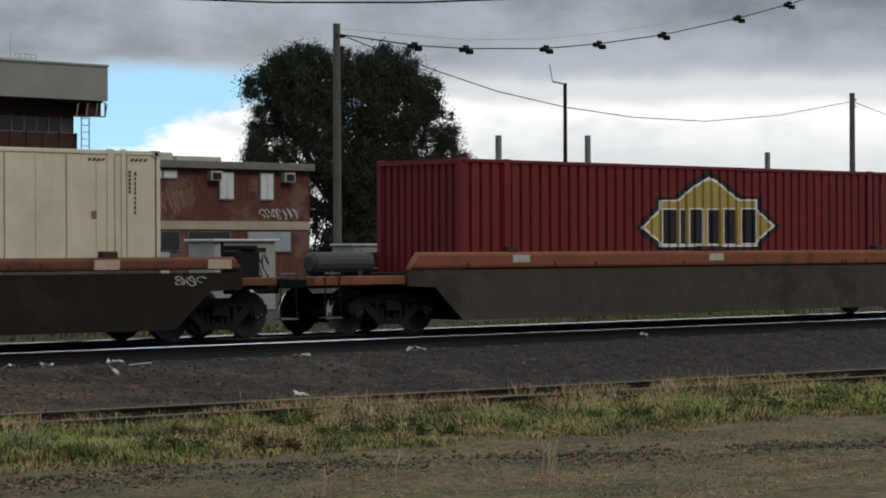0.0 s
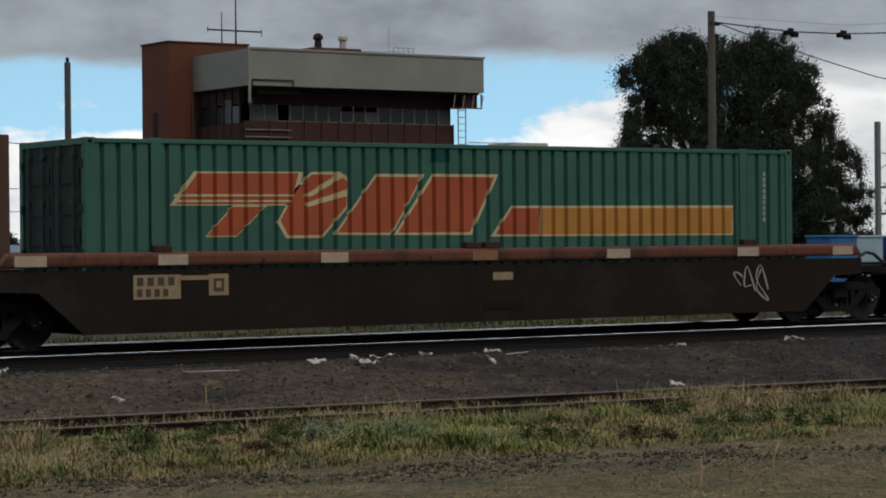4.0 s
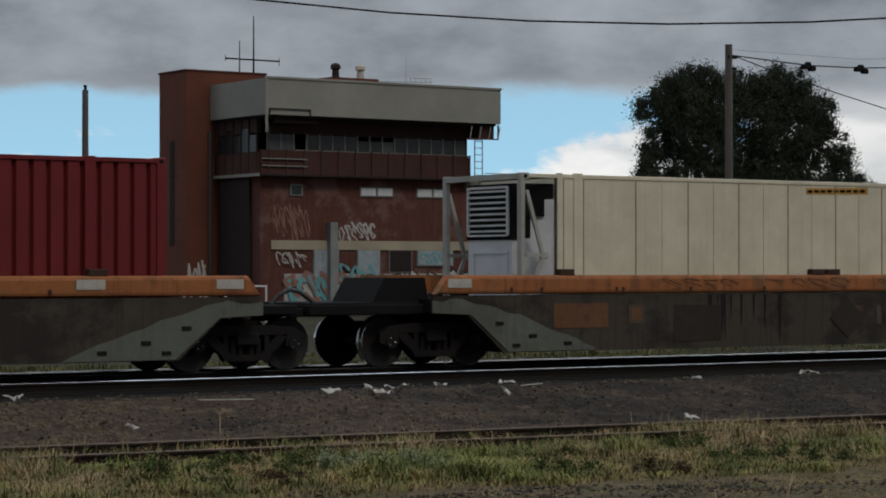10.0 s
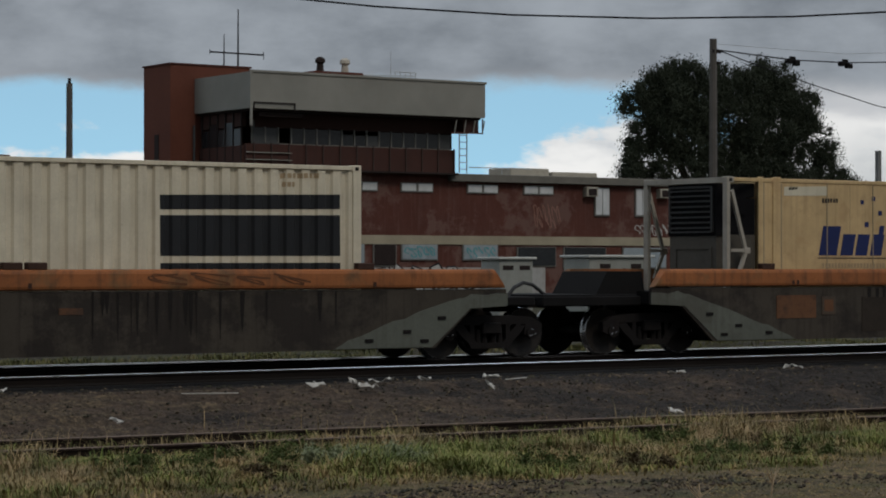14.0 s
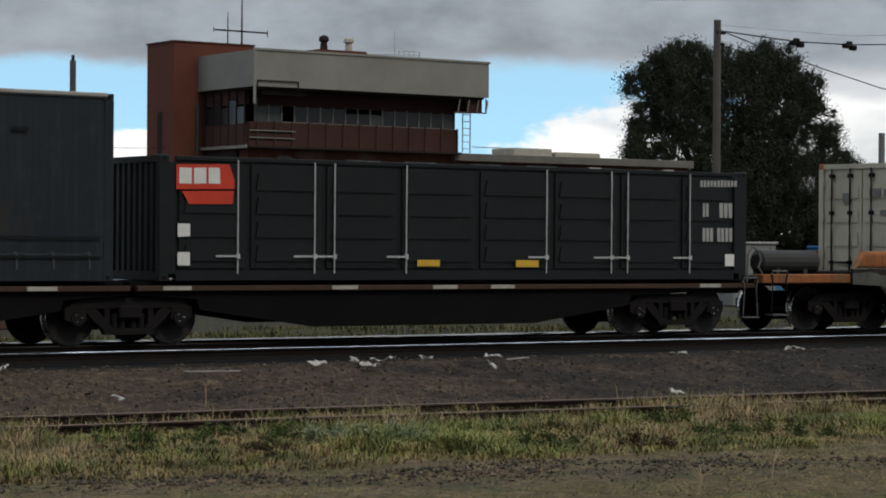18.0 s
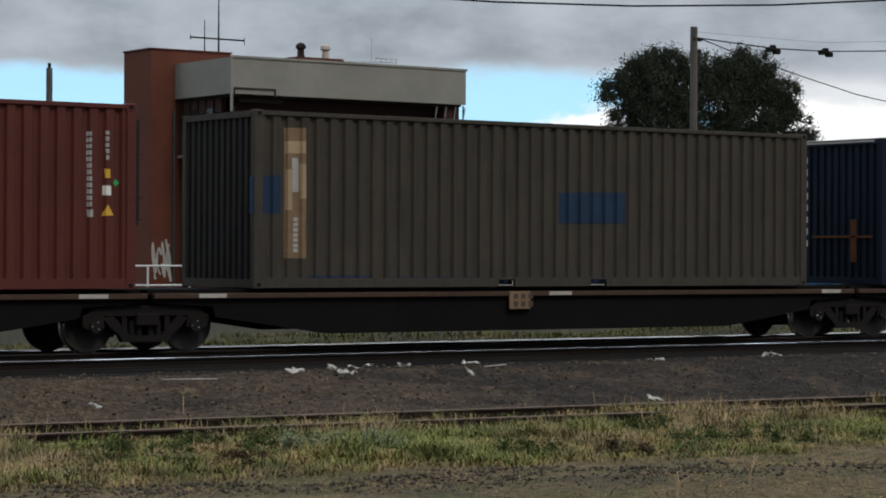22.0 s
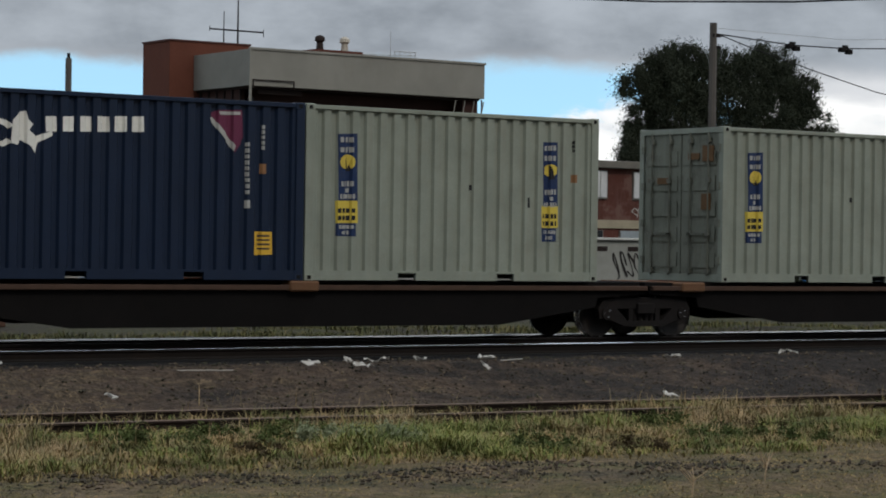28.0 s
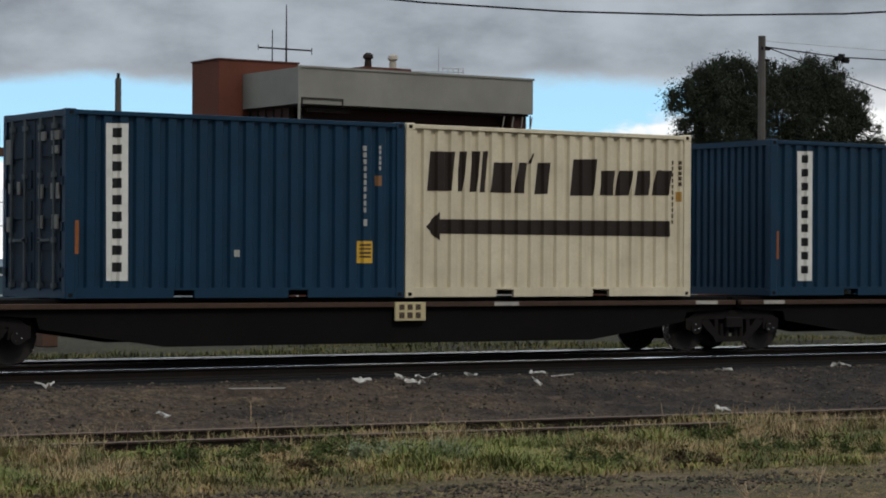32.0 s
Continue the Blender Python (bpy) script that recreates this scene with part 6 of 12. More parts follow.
for load, grow in ((gold_box_a, (1.07, 0.2, 1.1)), (gold_box_b, (1.0, 0.0, 1.0))):
    mark(load, INK_BLACK, "emblem_border", stretched([[(-2.24, 1.5), (-1.65, 1.92), (-1.65, 2.1), (-1.07, 2.11), (-0.63, 2.37), (-0.24, 2.55), (0.01, 2.64), (0.3, 2.55), (0.73, 2.32), (1.08, 2.15), (1.7, 2.16), (1.7, 1.93), (2.35, 1.55), (1.7, 1.18), (1.7, 1.07), (-1.64, 1.07), (-1.64, 1.15)]], *grow, 1.07), 0.004)
    mark(load, INK_WHITE, "emblem_line", stretched([[(-2.05, 1.51), (-1.50, 1.88), (-1.51, 2.04), (-0.97, 2.05), (-0.57, 2.28), (-0.22, 2.43), (0.01, 2.52), (0.28, 2.44), (0.66, 2.23), (0.99, 2.08), (1.55, 2.09), (1.55, 1.89), (2.14, 1.56), (1.55, 1.23), (1.55, 1.14), (-1.50, 1.14), (-1.50, 1.21)]], *grow, 1.07), 0.006)
    mark(load, INK_GOLD, "emblem_field", stretched([[(-1.97, 1.52), (-1.45, 1.86), (-1.45, 2.02), (-0.94, 2.02), (-0.55, 2.24), (-0.21, 2.39), (0.01, 2.46), (0.27, 2.39), (0.64, 2.20), (0.94, 2.05), (1.49, 2.06), (1.49, 1.88), (2.05, 1.56), (1.49, 1.25), (1.49, 1.17), (-1.45, 1.17), (-1.45, 1.23)]], *grow, 1.07), 0.008)
    mark(load, INK_WHITE, "emblem_bar_edge", stretched([rect(-1.445, -0.965, 1.175, 1.885), rect(-0.915, -0.695, 1.175, 1.885), rect(-0.615, -0.145, 1.175, 1.895), rect(-0.055, 0.355, 1.175, 1.895), rect(0.455, 0.875, 1.175, 1.905), rect(1.015, 1.515, 1.185, 1.915)], *grow, 1.07), 0.01)
    mark(load, INK_BLACK, "emblem_bar", stretched([rect(-1.42, -0.99, 1.2, 1.86), rect(-0.89, -0.72, 1.2, 1.86), rect(-0.59, -0.17, 1.2, 1.87), rect(-0.03, 0.33, 1.2, 1.87), rect(0.48, 0.85, 1.2, 1.88), rect(1.04, 1.49, 1.21, 1.89)], *grow, 1.07), 0.012)
for load in (stripe_box_1, stripe_box_3):
    mark(load, INK_CREAM, "lettering_edge", [[(-5.85, 1.84), (-5.42, 2.38), (-3.41, 2.39), (-3.56, 1.84)], [(-5.23, 1.34), (-4.66, 1.34), (-4.09, 1.84), (-4.72, 1.84)], [(-3.91, 1.57), (-3.74, 1.31), (-3.05, 1.31), (-2.55, 1.82), (-2.52, 2.29), (-2.72, 2.4), (-3.26, 2.39), (-3.56, 2.12)], [(-2.84, 1.36), (-2.01, 2.37), (-1.03, 2.37), (-1.69, 1.35)], [(-1.66, 1.35), (-0.88, 2.38), (0.5, 2.38), (-0.07, 1.34)]], 0.004)
    mark(load, INK_ORANGE, "lettering_shape", [[(-5.75, 1.86), (-5.36, 2.35), (-3.5, 2.37), (-3.64, 1.87)], [(-5.19, 1.36), (-4.66, 1.36), (-4.14, 1.82), (-4.71, 1.82)], [(-3.85, 1.6), (-3.7, 1.36), (-3.06, 1.36), (-2.59, 1.83), (-2.57, 2.25), (-2.75, 2.35), (-3.25, 2.35), (-3.53, 2.1)], [(-2.76, 1.4), (-2, 2.32), (-1.1, 2.32), (-1.7, 1.39)], [(-1.58, 1.39), (-0.85, 2.33), (0.42, 2.33), (-0.11, 1.39)]], 0.007)
    mark(load, INK_CREAM, "lettering_stripe", [[(-5.77, 2.02), (-3.58, 2.02), (-3.59, 1.99), (-5.79, 1.98)], [(-5.79, 1.93), (-3.61, 1.93), (-3.62, 1.9), (-5.81, 1.89)], [(-3.42, 1.99), (-2.72, 2.38), (-2.59, 2.34), (-3.26, 1.99)], [(-3.37, 1.88), (-2.54, 2.12), (-2.53, 2.01), (-3.33, 1.82)]], 0.01)
    mark(load, INK_CREAM, "stripe_edge", [[(0.33, 1.31), (0.77, 1.84), (5.9, 1.85), (5.86, 1.3)]], 0.004)
    mark(load, INK_ORANGE, "stripe_shape", [[(0.43, 1.35), (0.79, 1.8), (1.43, 1.8), (1.4, 1.34)]], 0.007)
    mark(load, INK_YELLOW, "stripe_shape", [[(1.43, 1.34), (1.44, 1.8), (5.84, 1.8), (5.81, 1.33)]], 0.007)
mark(stripe_box_2, INK_CREAM, "lettering_edge", [[(-5.85, 1.84), (-5.42, 2.38), (-3.41, 2.39), (-3.56, 1.84)], [(-5.23, 1.34), (-4.66, 1.34), (-4.09, 1.84), (-4.72, 1.84)], [(-3.91, 1.57), (-3.74, 1.31), (-3.05, 1.31), (-2.55, 1.82), (-2.52, 2.29), (-2.72, 2.4), (-3.26, 2.39), (-3.56, 2.12)], [(-2.84, 1.36), (-2.01, 2.37), (-1.03, 2.37), (-1.69, 1.35)], [(-1.66, 1.35), (-0.88, 2.38), (0.5, 2.38), (-0.07, 1.34)]], 0.004)
mark(stripe_box_2, INK_ORANGE, "lettering_shape", [[(-5.75, 1.86), (-5.36, 2.35), (-3.5, 2.37), (-3.64, 1.87)], [(-5.19, 1.36), (-4.66, 1.36), (-4.14, 1.82), (-4.71, 1.82)], [(-3.85, 1.6), (-3.7, 1.36), (-3.06, 1.36), (-2.59, 1.83), (-2.57, 2.25), (-2.75, 2.35), (-3.25, 2.35), (-3.53, 2.1)], [(-2.76, 1.4), (-2, 2.32), (-1.1, 2.32), (-1.7, 1.39)], [(-1.58, 1.39), (-0.85, 2.33), (0.42, 2.33), (-0.11, 1.39)]], 0.007)
mark(stripe_box_2, INK_CREAM, "lettering_stripe", [[(-5.77, 2.02), (-3.58, 2.02), (-3.59, 1.99), (-5.79, 1.98)], [(-5.79, 1.93), (-3.61, 1.93), (-3.62, 1.9), (-5.81, 1.89)], [(-3.42, 1.99), (-2.72, 2.38), (-2.59, 2.34), (-3.26, 1.99)], [(-3.37, 1.88), (-2.54, 2.12), (-2.53, 2.01), (-3.33, 1.82)]], 0.01)
mark(stripe_box_2, INK_CREAM, "stripe_edge", [[(0.33, 1.31), (0.77, 1.84), (5.9, 1.85), (5.86, 1.3)]], 0.004)
mark(stripe_box_2, INK_ORANGE, "stripe_shape", [[(0.43, 1.35), (0.79, 1.8), (1.43, 1.8), (1.4, 1.34)]], 0.007)
mark(stripe_box_2, INK_YELLOW, "stripe_shape", [[(1.43, 1.34), (1.44, 1.8), (5.84, 1.8), (5.81, 1.33)]], 0.007)
mark(teal_1, INK_WHITE, "lettering_shape", [[(-1.86, 1.69), (-1.66, 1.94), (-0.53, 1.95), (-0.63, 1.69)], [(-1.48, 1.06), (-1.07, 1.06), (-0.73, 1.67), (-1.14, 1.67)], [(-0.79, 1.05), (-0.53, 1.69), (-0.19, 1.94), (0.55, 1.94), (0.69, 1.8), (0.41, 1.04)], [(0.32, 1.05), (0.8, 1.95), (1.5, 1.96), (1.0, 1.04)], [(1.08, 1.04), (1.61, 1.96), (2.45, 1.96), (2.0, 1.03)]], 0.004)
mark(teal_1, TEAL, "lettering_gap", [[(-1.81, 1.79), (-0.58, 1.79), (-0.59, 1.76), (-1.82, 1.76)]], 0.007)
mark(teal_1, INK_PALE, "side_marks", [[(6.85, 2.5), (6.91, 2.5), (6.91, 2.56), (6.85, 2.56)], [(6.85, 2.41), (6.91, 2.41), (6.91, 2.47), (6.85, 2.47)], [(6.85, 2.32), (6.91, 2.32), (6.91, 2.38), (6.85, 2.38)], [(6.85, 2.23), (6.91, 2.24), (6.91, 2.3), (6.85, 2.3)], [(6.85, 2.15), (6.91, 2.15), (6.91, 2.21), (6.85, 2.21)], [(6.85, 2.06), (6.91, 2.06), (6.91, 2.12), (6.85, 2.12)], [(6.85, 1.97), (6.91, 1.97), (6.91, 2.03), (6.85, 2.03)], [(6.84, 1.88), (6.91, 1.89), (6.91, 1.95), (6.85, 1.95)], [(6.84, 1.8), (6.91, 1.8), (6.91, 1.86), (6.84, 1.86)], [(6.84, 1.71), (6.91, 1.71), (6.91, 1.77), (6.84, 1.77)]], 0.004)
mark(teal_1, INK_PALE, "side_marks", [[(6.84, 1.62), (6.9, 1.62), (6.91, 1.68), (6.84, 1.68)], [(6.84, 1.53), (6.9, 1.54), (6.9, 1.6), (6.84, 1.6)], [(6.84, 1.45), (6.9, 1.45), (6.9, 1.51), (6.84, 1.51)], [(6.84, 1.36), (6.9, 1.36), (6.9, 1.42), (6.84, 1.42)]], 0.004)
mark(stripe_box_1, INK_PALE, "side_marks", [[(6.6, 2.4), (6.66, 2.4), (6.66, 2.47), (6.61, 2.47)], [(6.6, 2.29), (6.66, 2.29), (6.66, 2.37), (6.6, 2.37)], [(6.6, 2.19), (6.66, 2.19), (6.66, 2.26), (6.6, 2.26)], [(6.6, 2.08), (6.66, 2.08), (6.66, 2.15), (6.6, 2.15)], [(6.6, 1.97), (6.66, 1.97), (6.66, 2.05), (6.6, 2.05)], [(6.6, 1.87), (6.65, 1.87), (6.66, 1.94), (6.6, 1.94)], [(6.6, 1.76), (6.65, 1.76), (6.65, 1.84), (6.6, 1.84)], [(6.6, 1.66), (6.65, 1.66), (6.65, 1.73), (6.6, 1.73)], [(6.59, 1.55), (6.65, 1.55), (6.65, 1.63), (6.6, 1.63)]], 0.004)
mark(stripe_box_2, INK_PALE, "side_marks", [[(6.6, 2.4), (6.66, 2.4), (6.66, 2.47), (6.61, 2.47)], [(6.6, 2.29), (6.66, 2.29), (6.66, 2.37), (6.6, 2.37)], [(6.6, 2.19), (6.66, 2.19), (6.66, 2.26), (6.6, 2.26)], [(6.6, 2.08), (6.66, 2.08), (6.66, 2.15), (6.6, 2.15)], [(6.6, 1.97), (6.66, 1.97), (6.66, 2.05), (6.6, 2.05)], [(6.6, 1.87), (6.65, 1.87), (6.66, 1.94), (6.6, 1.94)], [(6.6, 1.76), (6.65, 1.76), (6.65, 1.84), (6.6, 1.84)], [(6.6, 1.66), (6.65, 1.66), (6.65, 1.73), (6.6, 1.73)], [(6.59, 1.55), (6.65, 1.55), (6.65, 1.63), (6.6, 1.63)]], 0.004)
mark(stripe_box_1, TEAL, "patch", [[(-0.91, 2.58), (-0.5, 2.58), (-0.5, 2.86), (-0.9, 2.85)]], 0.004)
mark_flat(reefer_1, STICKER_DULL, "warning_strip", [[(-0.29, 2.69), (1.31, 2.72), (1.31, 2.85), (-0.29, 2.81)]], 0.004)
mark_flat(reefer_1, INK_BROWN, "warning_text", [[(-0.25, 2.72), (-0.13, 2.73), (-0.13, 2.78), (-0.25, 2.77)], [(-0.09, 2.73), (0.04, 2.73), (0.04, 2.78), (-0.09, 2.78)], [(0.08, 2.73), (0.2, 2.73), (0.2, 2.79), (0.08, 2.78)], [(0.25, 2.73), (0.37, 2.74), (0.37, 2.79), (0.25, 2.79)], [(0.41, 2.74), (0.54, 2.74), (0.54, 2.79), (0.41, 2.79)], [(0.58, 2.74), (0.71, 2.74), (0.71, 2.8), (0.58, 2.79)], [(0.75, 2.74), (0.88, 2.75), (0.88, 2.8), (0.75, 2.8)], [(0.92, 2.75), (1.05, 2.75), (1.05, 2.8), (0.92, 2.8)], [(1.1, 2.75), (1.23, 2.75), (1.23, 2.81), (1.1, 2.81)]], 0.004)
mark_flat(reefer_1, INK_BROWN, "vent_marks", [[(5.75, 2.75), (5.81, 2.75), (5.85, 2.8), (5.78, 2.8)], [(5.84, 2.75), (5.9, 2.75), (5.94, 2.8), (5.87, 2.8)], [(5.93, 2.75), (6, 2.75), (6.03, 2.8), (5.97, 2.8)], [(6.02, 2.75), (6.09, 2.76), (6.12, 2.8), (6.06, 2.8)], [(6.63, 2.76), (6.69, 2.76), (6.73, 2.81), (6.66, 2.81)], [(6.72, 2.76), (6.78, 2.76), (6.82, 2.81), (6.75, 2.81)], [(6.81, 2.76), (6.88, 2.76), (6.91, 2.81), (6.85, 2.81)], [(6.91, 2.76), (6.97, 2.76), (7.01, 2.81), (6.94, 2.81)]], 0.004)
mark_flat(reefer_1, INK_BROWN, "side_marks", [[(6.6, 2.55), (6.65, 2.55), (6.65, 2.6), (6.6, 2.6)], [(6.6, 2.49), (6.65, 2.49), (6.65, 2.53), (6.6, 2.53)], [(6.6, 2.42), (6.65, 2.42), (6.65, 2.47), (6.6, 2.46)], [(6.6, 2.35), (6.65, 2.35), (6.65, 2.4), (6.6, 2.4)], [(6.6, 2.28), (6.65, 2.28), (6.65, 2.33), (6.6, 2.33)], [(6.6, 2.21), (6.65, 2.21), (6.65, 2.26), (6.6, 2.26)], [(6.72, 2.52), (6.77, 2.52), (6.77, 2.58), (6.72, 2.58)], [(6.72, 2.44), (6.76, 2.44), (6.76, 2.49), (6.72, 2.49)], [(6.72, 2.35), (6.76, 2.35), (6.76, 2.41), (6.72, 2.41)], [(6.72, 2.27), (6.76, 2.27), (6.76, 2.33), (6.72, 2.33)]], 0.004)
mark_flat(reefer_1, INK_BROWN, "side_marks", [[(6.72, 2.19), (6.76, 2.19), (6.76, 2.25), (6.72, 2.25)], [(6.72, 2.11), (6.76, 2.11), (6.76, 2.16), (6.72, 2.16)], [(6.72, 2.02), (6.76, 2.02), (6.76, 2.08), (6.72, 2.08)], [(6.72, 1.94), (6.76, 1.94), (6.76, 2), (6.72, 2)], [(6.72, 1.86), (6.76, 1.86), (6.76, 1.92), (6.72, 1.92)]], 0.004)
mark_flat(reefer_1, TAN_MARK, "sticker", [[(5.83, 1.77), (5.94, 1.77), (5.94, 1.91), (5.83, 1.9)]], 0.004)
mark_flat(reefer_2, STICKER_DULL, "warning_strip", [[(-0.29, 2.69), (1.31, 2.72), (1.31, 2.85), (-0.29, 2.81)]], 0.004)
mark_flat(reefer_2, INK_BROWN, "warning_text", [[(-0.25, 2.72), (-0.13, 2.73), (-0.13, 2.78), (-0.25, 2.77)], [(-0.09, 2.73), (0.04, 2.73), (0.04, 2.78), (-0.09, 2.78)], [(0.08, 2.73), (0.2, 2.73), (0.2, 2.79), (0.08, 2.78)], [(0.25, 2.73), (0.37, 2.74), (0.37, 2.79), (0.25, 2.79)], [(0.41, 2.74), (0.54, 2.74), (0.54, 2.79), (0.41, 2.79)], [(0.58, 2.74), (0.71, 2.74), (0.71, 2.8), (0.58, 2.79)], [(0.75, 2.74), (0.88, 2.75), (0.88, 2.8), (0.75, 2.8)], [(0.92, 2.75), (1.05, 2.75), (1.05, 2.8), (0.92, 2.8)], [(1.1, 2.75), (1.23, 2.75), (1.23, 2.81), (1.1, 2.81)]], 0.004)
mark_flat(reefer_2, INK_BROWN, "vent_marks", [[(5.75, 2.75), (5.81, 2.75), (5.85, 2.8), (5.78, 2.8)], [(5.84, 2.75), (5.9, 2.75), (5.94, 2.8), (5.87, 2.8)], [(5.93, 2.75), (6, 2.75), (6.03, 2.8), (5.97, 2.8)], [(6.02, 2.75), (6.09, 2.76), (6.12, 2.8), (6.06, 2.8)], [(6.63, 2.76), (6.69, 2.76), (6.73, 2.81), (6.66, 2.81)], [(6.72, 2.76), (6.78, 2.76), (6.82, 2.81), (6.75, 2.81)], [(6.81, 2.76), (6.88, 2.76), (6.91, 2.81), (6.85, 2.81)], [(6.91, 2.76), (6.97, 2.76), (7.01, 2.81), (6.94, 2.81)]], 0.004)
mark_flat(reefer_2, INK_BROWN, "side_marks", [[(6.6, 2.55), (6.65, 2.55), (6.65, 2.6), (6.6, 2.6)], [(6.6, 2.49), (6.65, 2.49), (6.65, 2.53), (6.6, 2.53)], [(6.6, 2.42), (6.65, 2.42), (6.65, 2.47), (6.6, 2.46)], [(6.6, 2.35), (6.65, 2.35), (6.65, 2.4), (6.6, 2.4)], [(6.6, 2.28), (6.65, 2.28), (6.65, 2.33), (6.6, 2.33)], [(6.6, 2.21), (6.65, 2.21), (6.65, 2.26), (6.6, 2.26)], [(6.72, 2.52), (6.77, 2.52), (6.77, 2.58), (6.72, 2.58)], [(6.72, 2.44), (6.76, 2.44), (6.76, 2.49), (6.72, 2.49)], [(6.72, 2.35), (6.76, 2.35), (6.76, 2.41), (6.72, 2.41)], [(6.72, 2.27), (6.76, 2.27), (6.76, 2.33), (6.72, 2.33)]], 0.004)
mark_flat(reefer_2, INK_BROWN, "side_marks", [[(6.72, 2.19), (6.76, 2.19), (6.76, 2.25), (6.72, 2.25)], [(6.72, 2.11), (6.76, 2.11), (6.76, 2.16), (6.72, 2.16)], [(6.72, 2.02), (6.76, 2.02), (6.76, 2.08), (6.72, 2.08)], [(6.72, 1.94), (6.76, 1.94), (6.76, 2), (6.72, 2)], [(6.72, 1.86), (6.76, 1.86), (6.76, 1.92), (6.72, 1.92)]], 0.004)
mark_flat(reefer_2, TAN_MARK, "sticker", [[(5.83, 1.77), (5.94, 1.77), (5.94, 1.91), (5.83, 1.9)]], 0.004)
mark_flat(reefer_3, STICKER_DULL, "warning_strip", [[(-0.29, 2.69), (1.31, 2.72), (1.31, 2.85), (-0.29, 2.81)]], 0.004)
mark_flat(reefer_3, INK_BROWN, "warning_text", [[(-0.25, 2.72), (-0.13, 2.73), (-0.13, 2.78), (-0.25, 2.77)], [(-0.09, 2.73), (0.04, 2.73), (0.04, 2.78), (-0.09, 2.78)], [(0.08, 2.73), (0.2, 2.73), (0.2, 2.79), (0.08, 2.78)], [(0.25, 2.73), (0.37, 2.74), (0.37, 2.79), (0.25, 2.79)], [(0.41, 2.74), (0.54, 2.74), (0.54, 2.79), (0.41, 2.79)], [(0.58, 2.74), (0.71, 2.74), (0.71, 2.8), (0.58, 2.79)], [(0.75, 2.74), (0.88, 2.75), (0.88, 2.8), (0.75, 2.8)], [(0.92, 2.75), (1.05, 2.75), (1.05, 2.8), (0.92, 2.8)], [(1.1, 2.75), (1.23, 2.75), (1.23, 2.81), (1.1, 2.81)]], 0.004)
mark_flat(reefer_3, INK_BROWN, "vent_marks", [[(5.75, 2.75), (5.81, 2.75), (5.85, 2.8), (5.78, 2.8)], [(5.84, 2.75), (5.9, 2.75), (5.94, 2.8), (5.87, 2.8)], [(5.93, 2.75), (6, 2.75), (6.03, 2.8), (5.97, 2.8)], [(6.02, 2.75), (6.09, 2.76), (6.12, 2.8), (6.06, 2.8)], [(6.63, 2.76), (6.69, 2.76), (6.73, 2.81), (6.66, 2.81)], [(6.72, 2.76), (6.78, 2.76), (6.82, 2.81), (6.75, 2.81)], [(6.81, 2.76), (6.88, 2.76), (6.91, 2.81), (6.85, 2.81)], [(6.91, 2.76), (6.97, 2.76), (7.01, 2.81), (6.94, 2.81)]], 0.004)
mark_flat(reefer_3, INK_BROWN, "side_marks", [[(6.6, 2.55), (6.65, 2.55), (6.65, 2.6), (6.6, 2.6)], [(6.6, 2.49), (6.65, 2.49), (6.65, 2.53), (6.6, 2.53)], [(6.6, 2.42), (6.65, 2.42), (6.65, 2.47), (6.6, 2.46)], [(6.6, 2.35), (6.65, 2.35), (6.65, 2.4), (6.6, 2.4)], [(6.6, 2.28), (6.65, 2.28), (6.65, 2.33), (6.6, 2.33)], [(6.6, 2.21), (6.65, 2.21), (6.65, 2.26), (6.6, 2.26)], [(6.72, 2.52), (6.77, 2.52), (6.77, 2.58), (6.72, 2.58)], [(6.72, 2.44), (6.76, 2.44), (6.76, 2.49), (6.72, 2.49)], [(6.72, 2.35), (6.76, 2.35), (6.76, 2.41), (6.72, 2.41)], [(6.72, 2.27), (6.76, 2.27), (6.76, 2.33), (6.72, 2.33)]], 0.004)
mark_flat(reefer_3, INK_BROWN, "side_marks", [[(6.72, 2.19), (6.76, 2.19), (6.76, 2.25), (6.72, 2.25)], [(6.72, 2.11), (6.76, 2.11), (6.76, 2.16), (6.72, 2.16)], [(6.72, 2.02), (6.76, 2.02), (6.76, 2.08), (6.72, 2.08)], [(6.72, 1.94), (6.76, 1.94), (6.76, 2), (6.72, 2)], [(6.72, 1.86), (6.76, 1.86), (6.76, 1.92), (6.72, 1.92)]], 0.004)
mark_flat(reefer_3, TAN_MARK, "sticker", [[(5.83, 1.77), (5.94, 1.77), (5.94, 1.91), (5.83, 1.9)]], 0.004)
mark_flat(reefer_4, INK_BLUE, "lettering_shape", [rect(-4.61, -4.14, 1.44, 2.0, 0.12), rect(-4.05, -3.72, 1.44, 1.85, 0.09), rect(-3.66, -3.34, 1.44, 1.85, 0.09), rect(-3.26, -2.95, 1.44, 1.85, 0.09), rect(-3.03, -2.9, 1.85, 2.02, 0.04)], 0.004)
mark_flat(reefer_4, INK_BLUE, "star", [[(-3.51, 2.43), (-3.42, 2.43), (-3.42, 2.51), (-3.51, 2.51)], [(-3.21, 2.5), (-3.11, 2.5), (-3.11, 2.58), (-3.21, 2.58)], [(-3.03, 2.22), (-2.93, 2.22), (-2.93, 2.31), (-3.03, 2.31)], [(-3.4, 1.99), (-3.29, 1.99), (-3.29, 2.09), (-3.4, 2.09)]], 0.004)
mark_flat(reefer_4, INK_BROWN, "rule_line", [[(-4.63, 1.38), (-2.72, 1.38), (-2.72, 1.4), (-4.63, 1.4)]], 0.004)
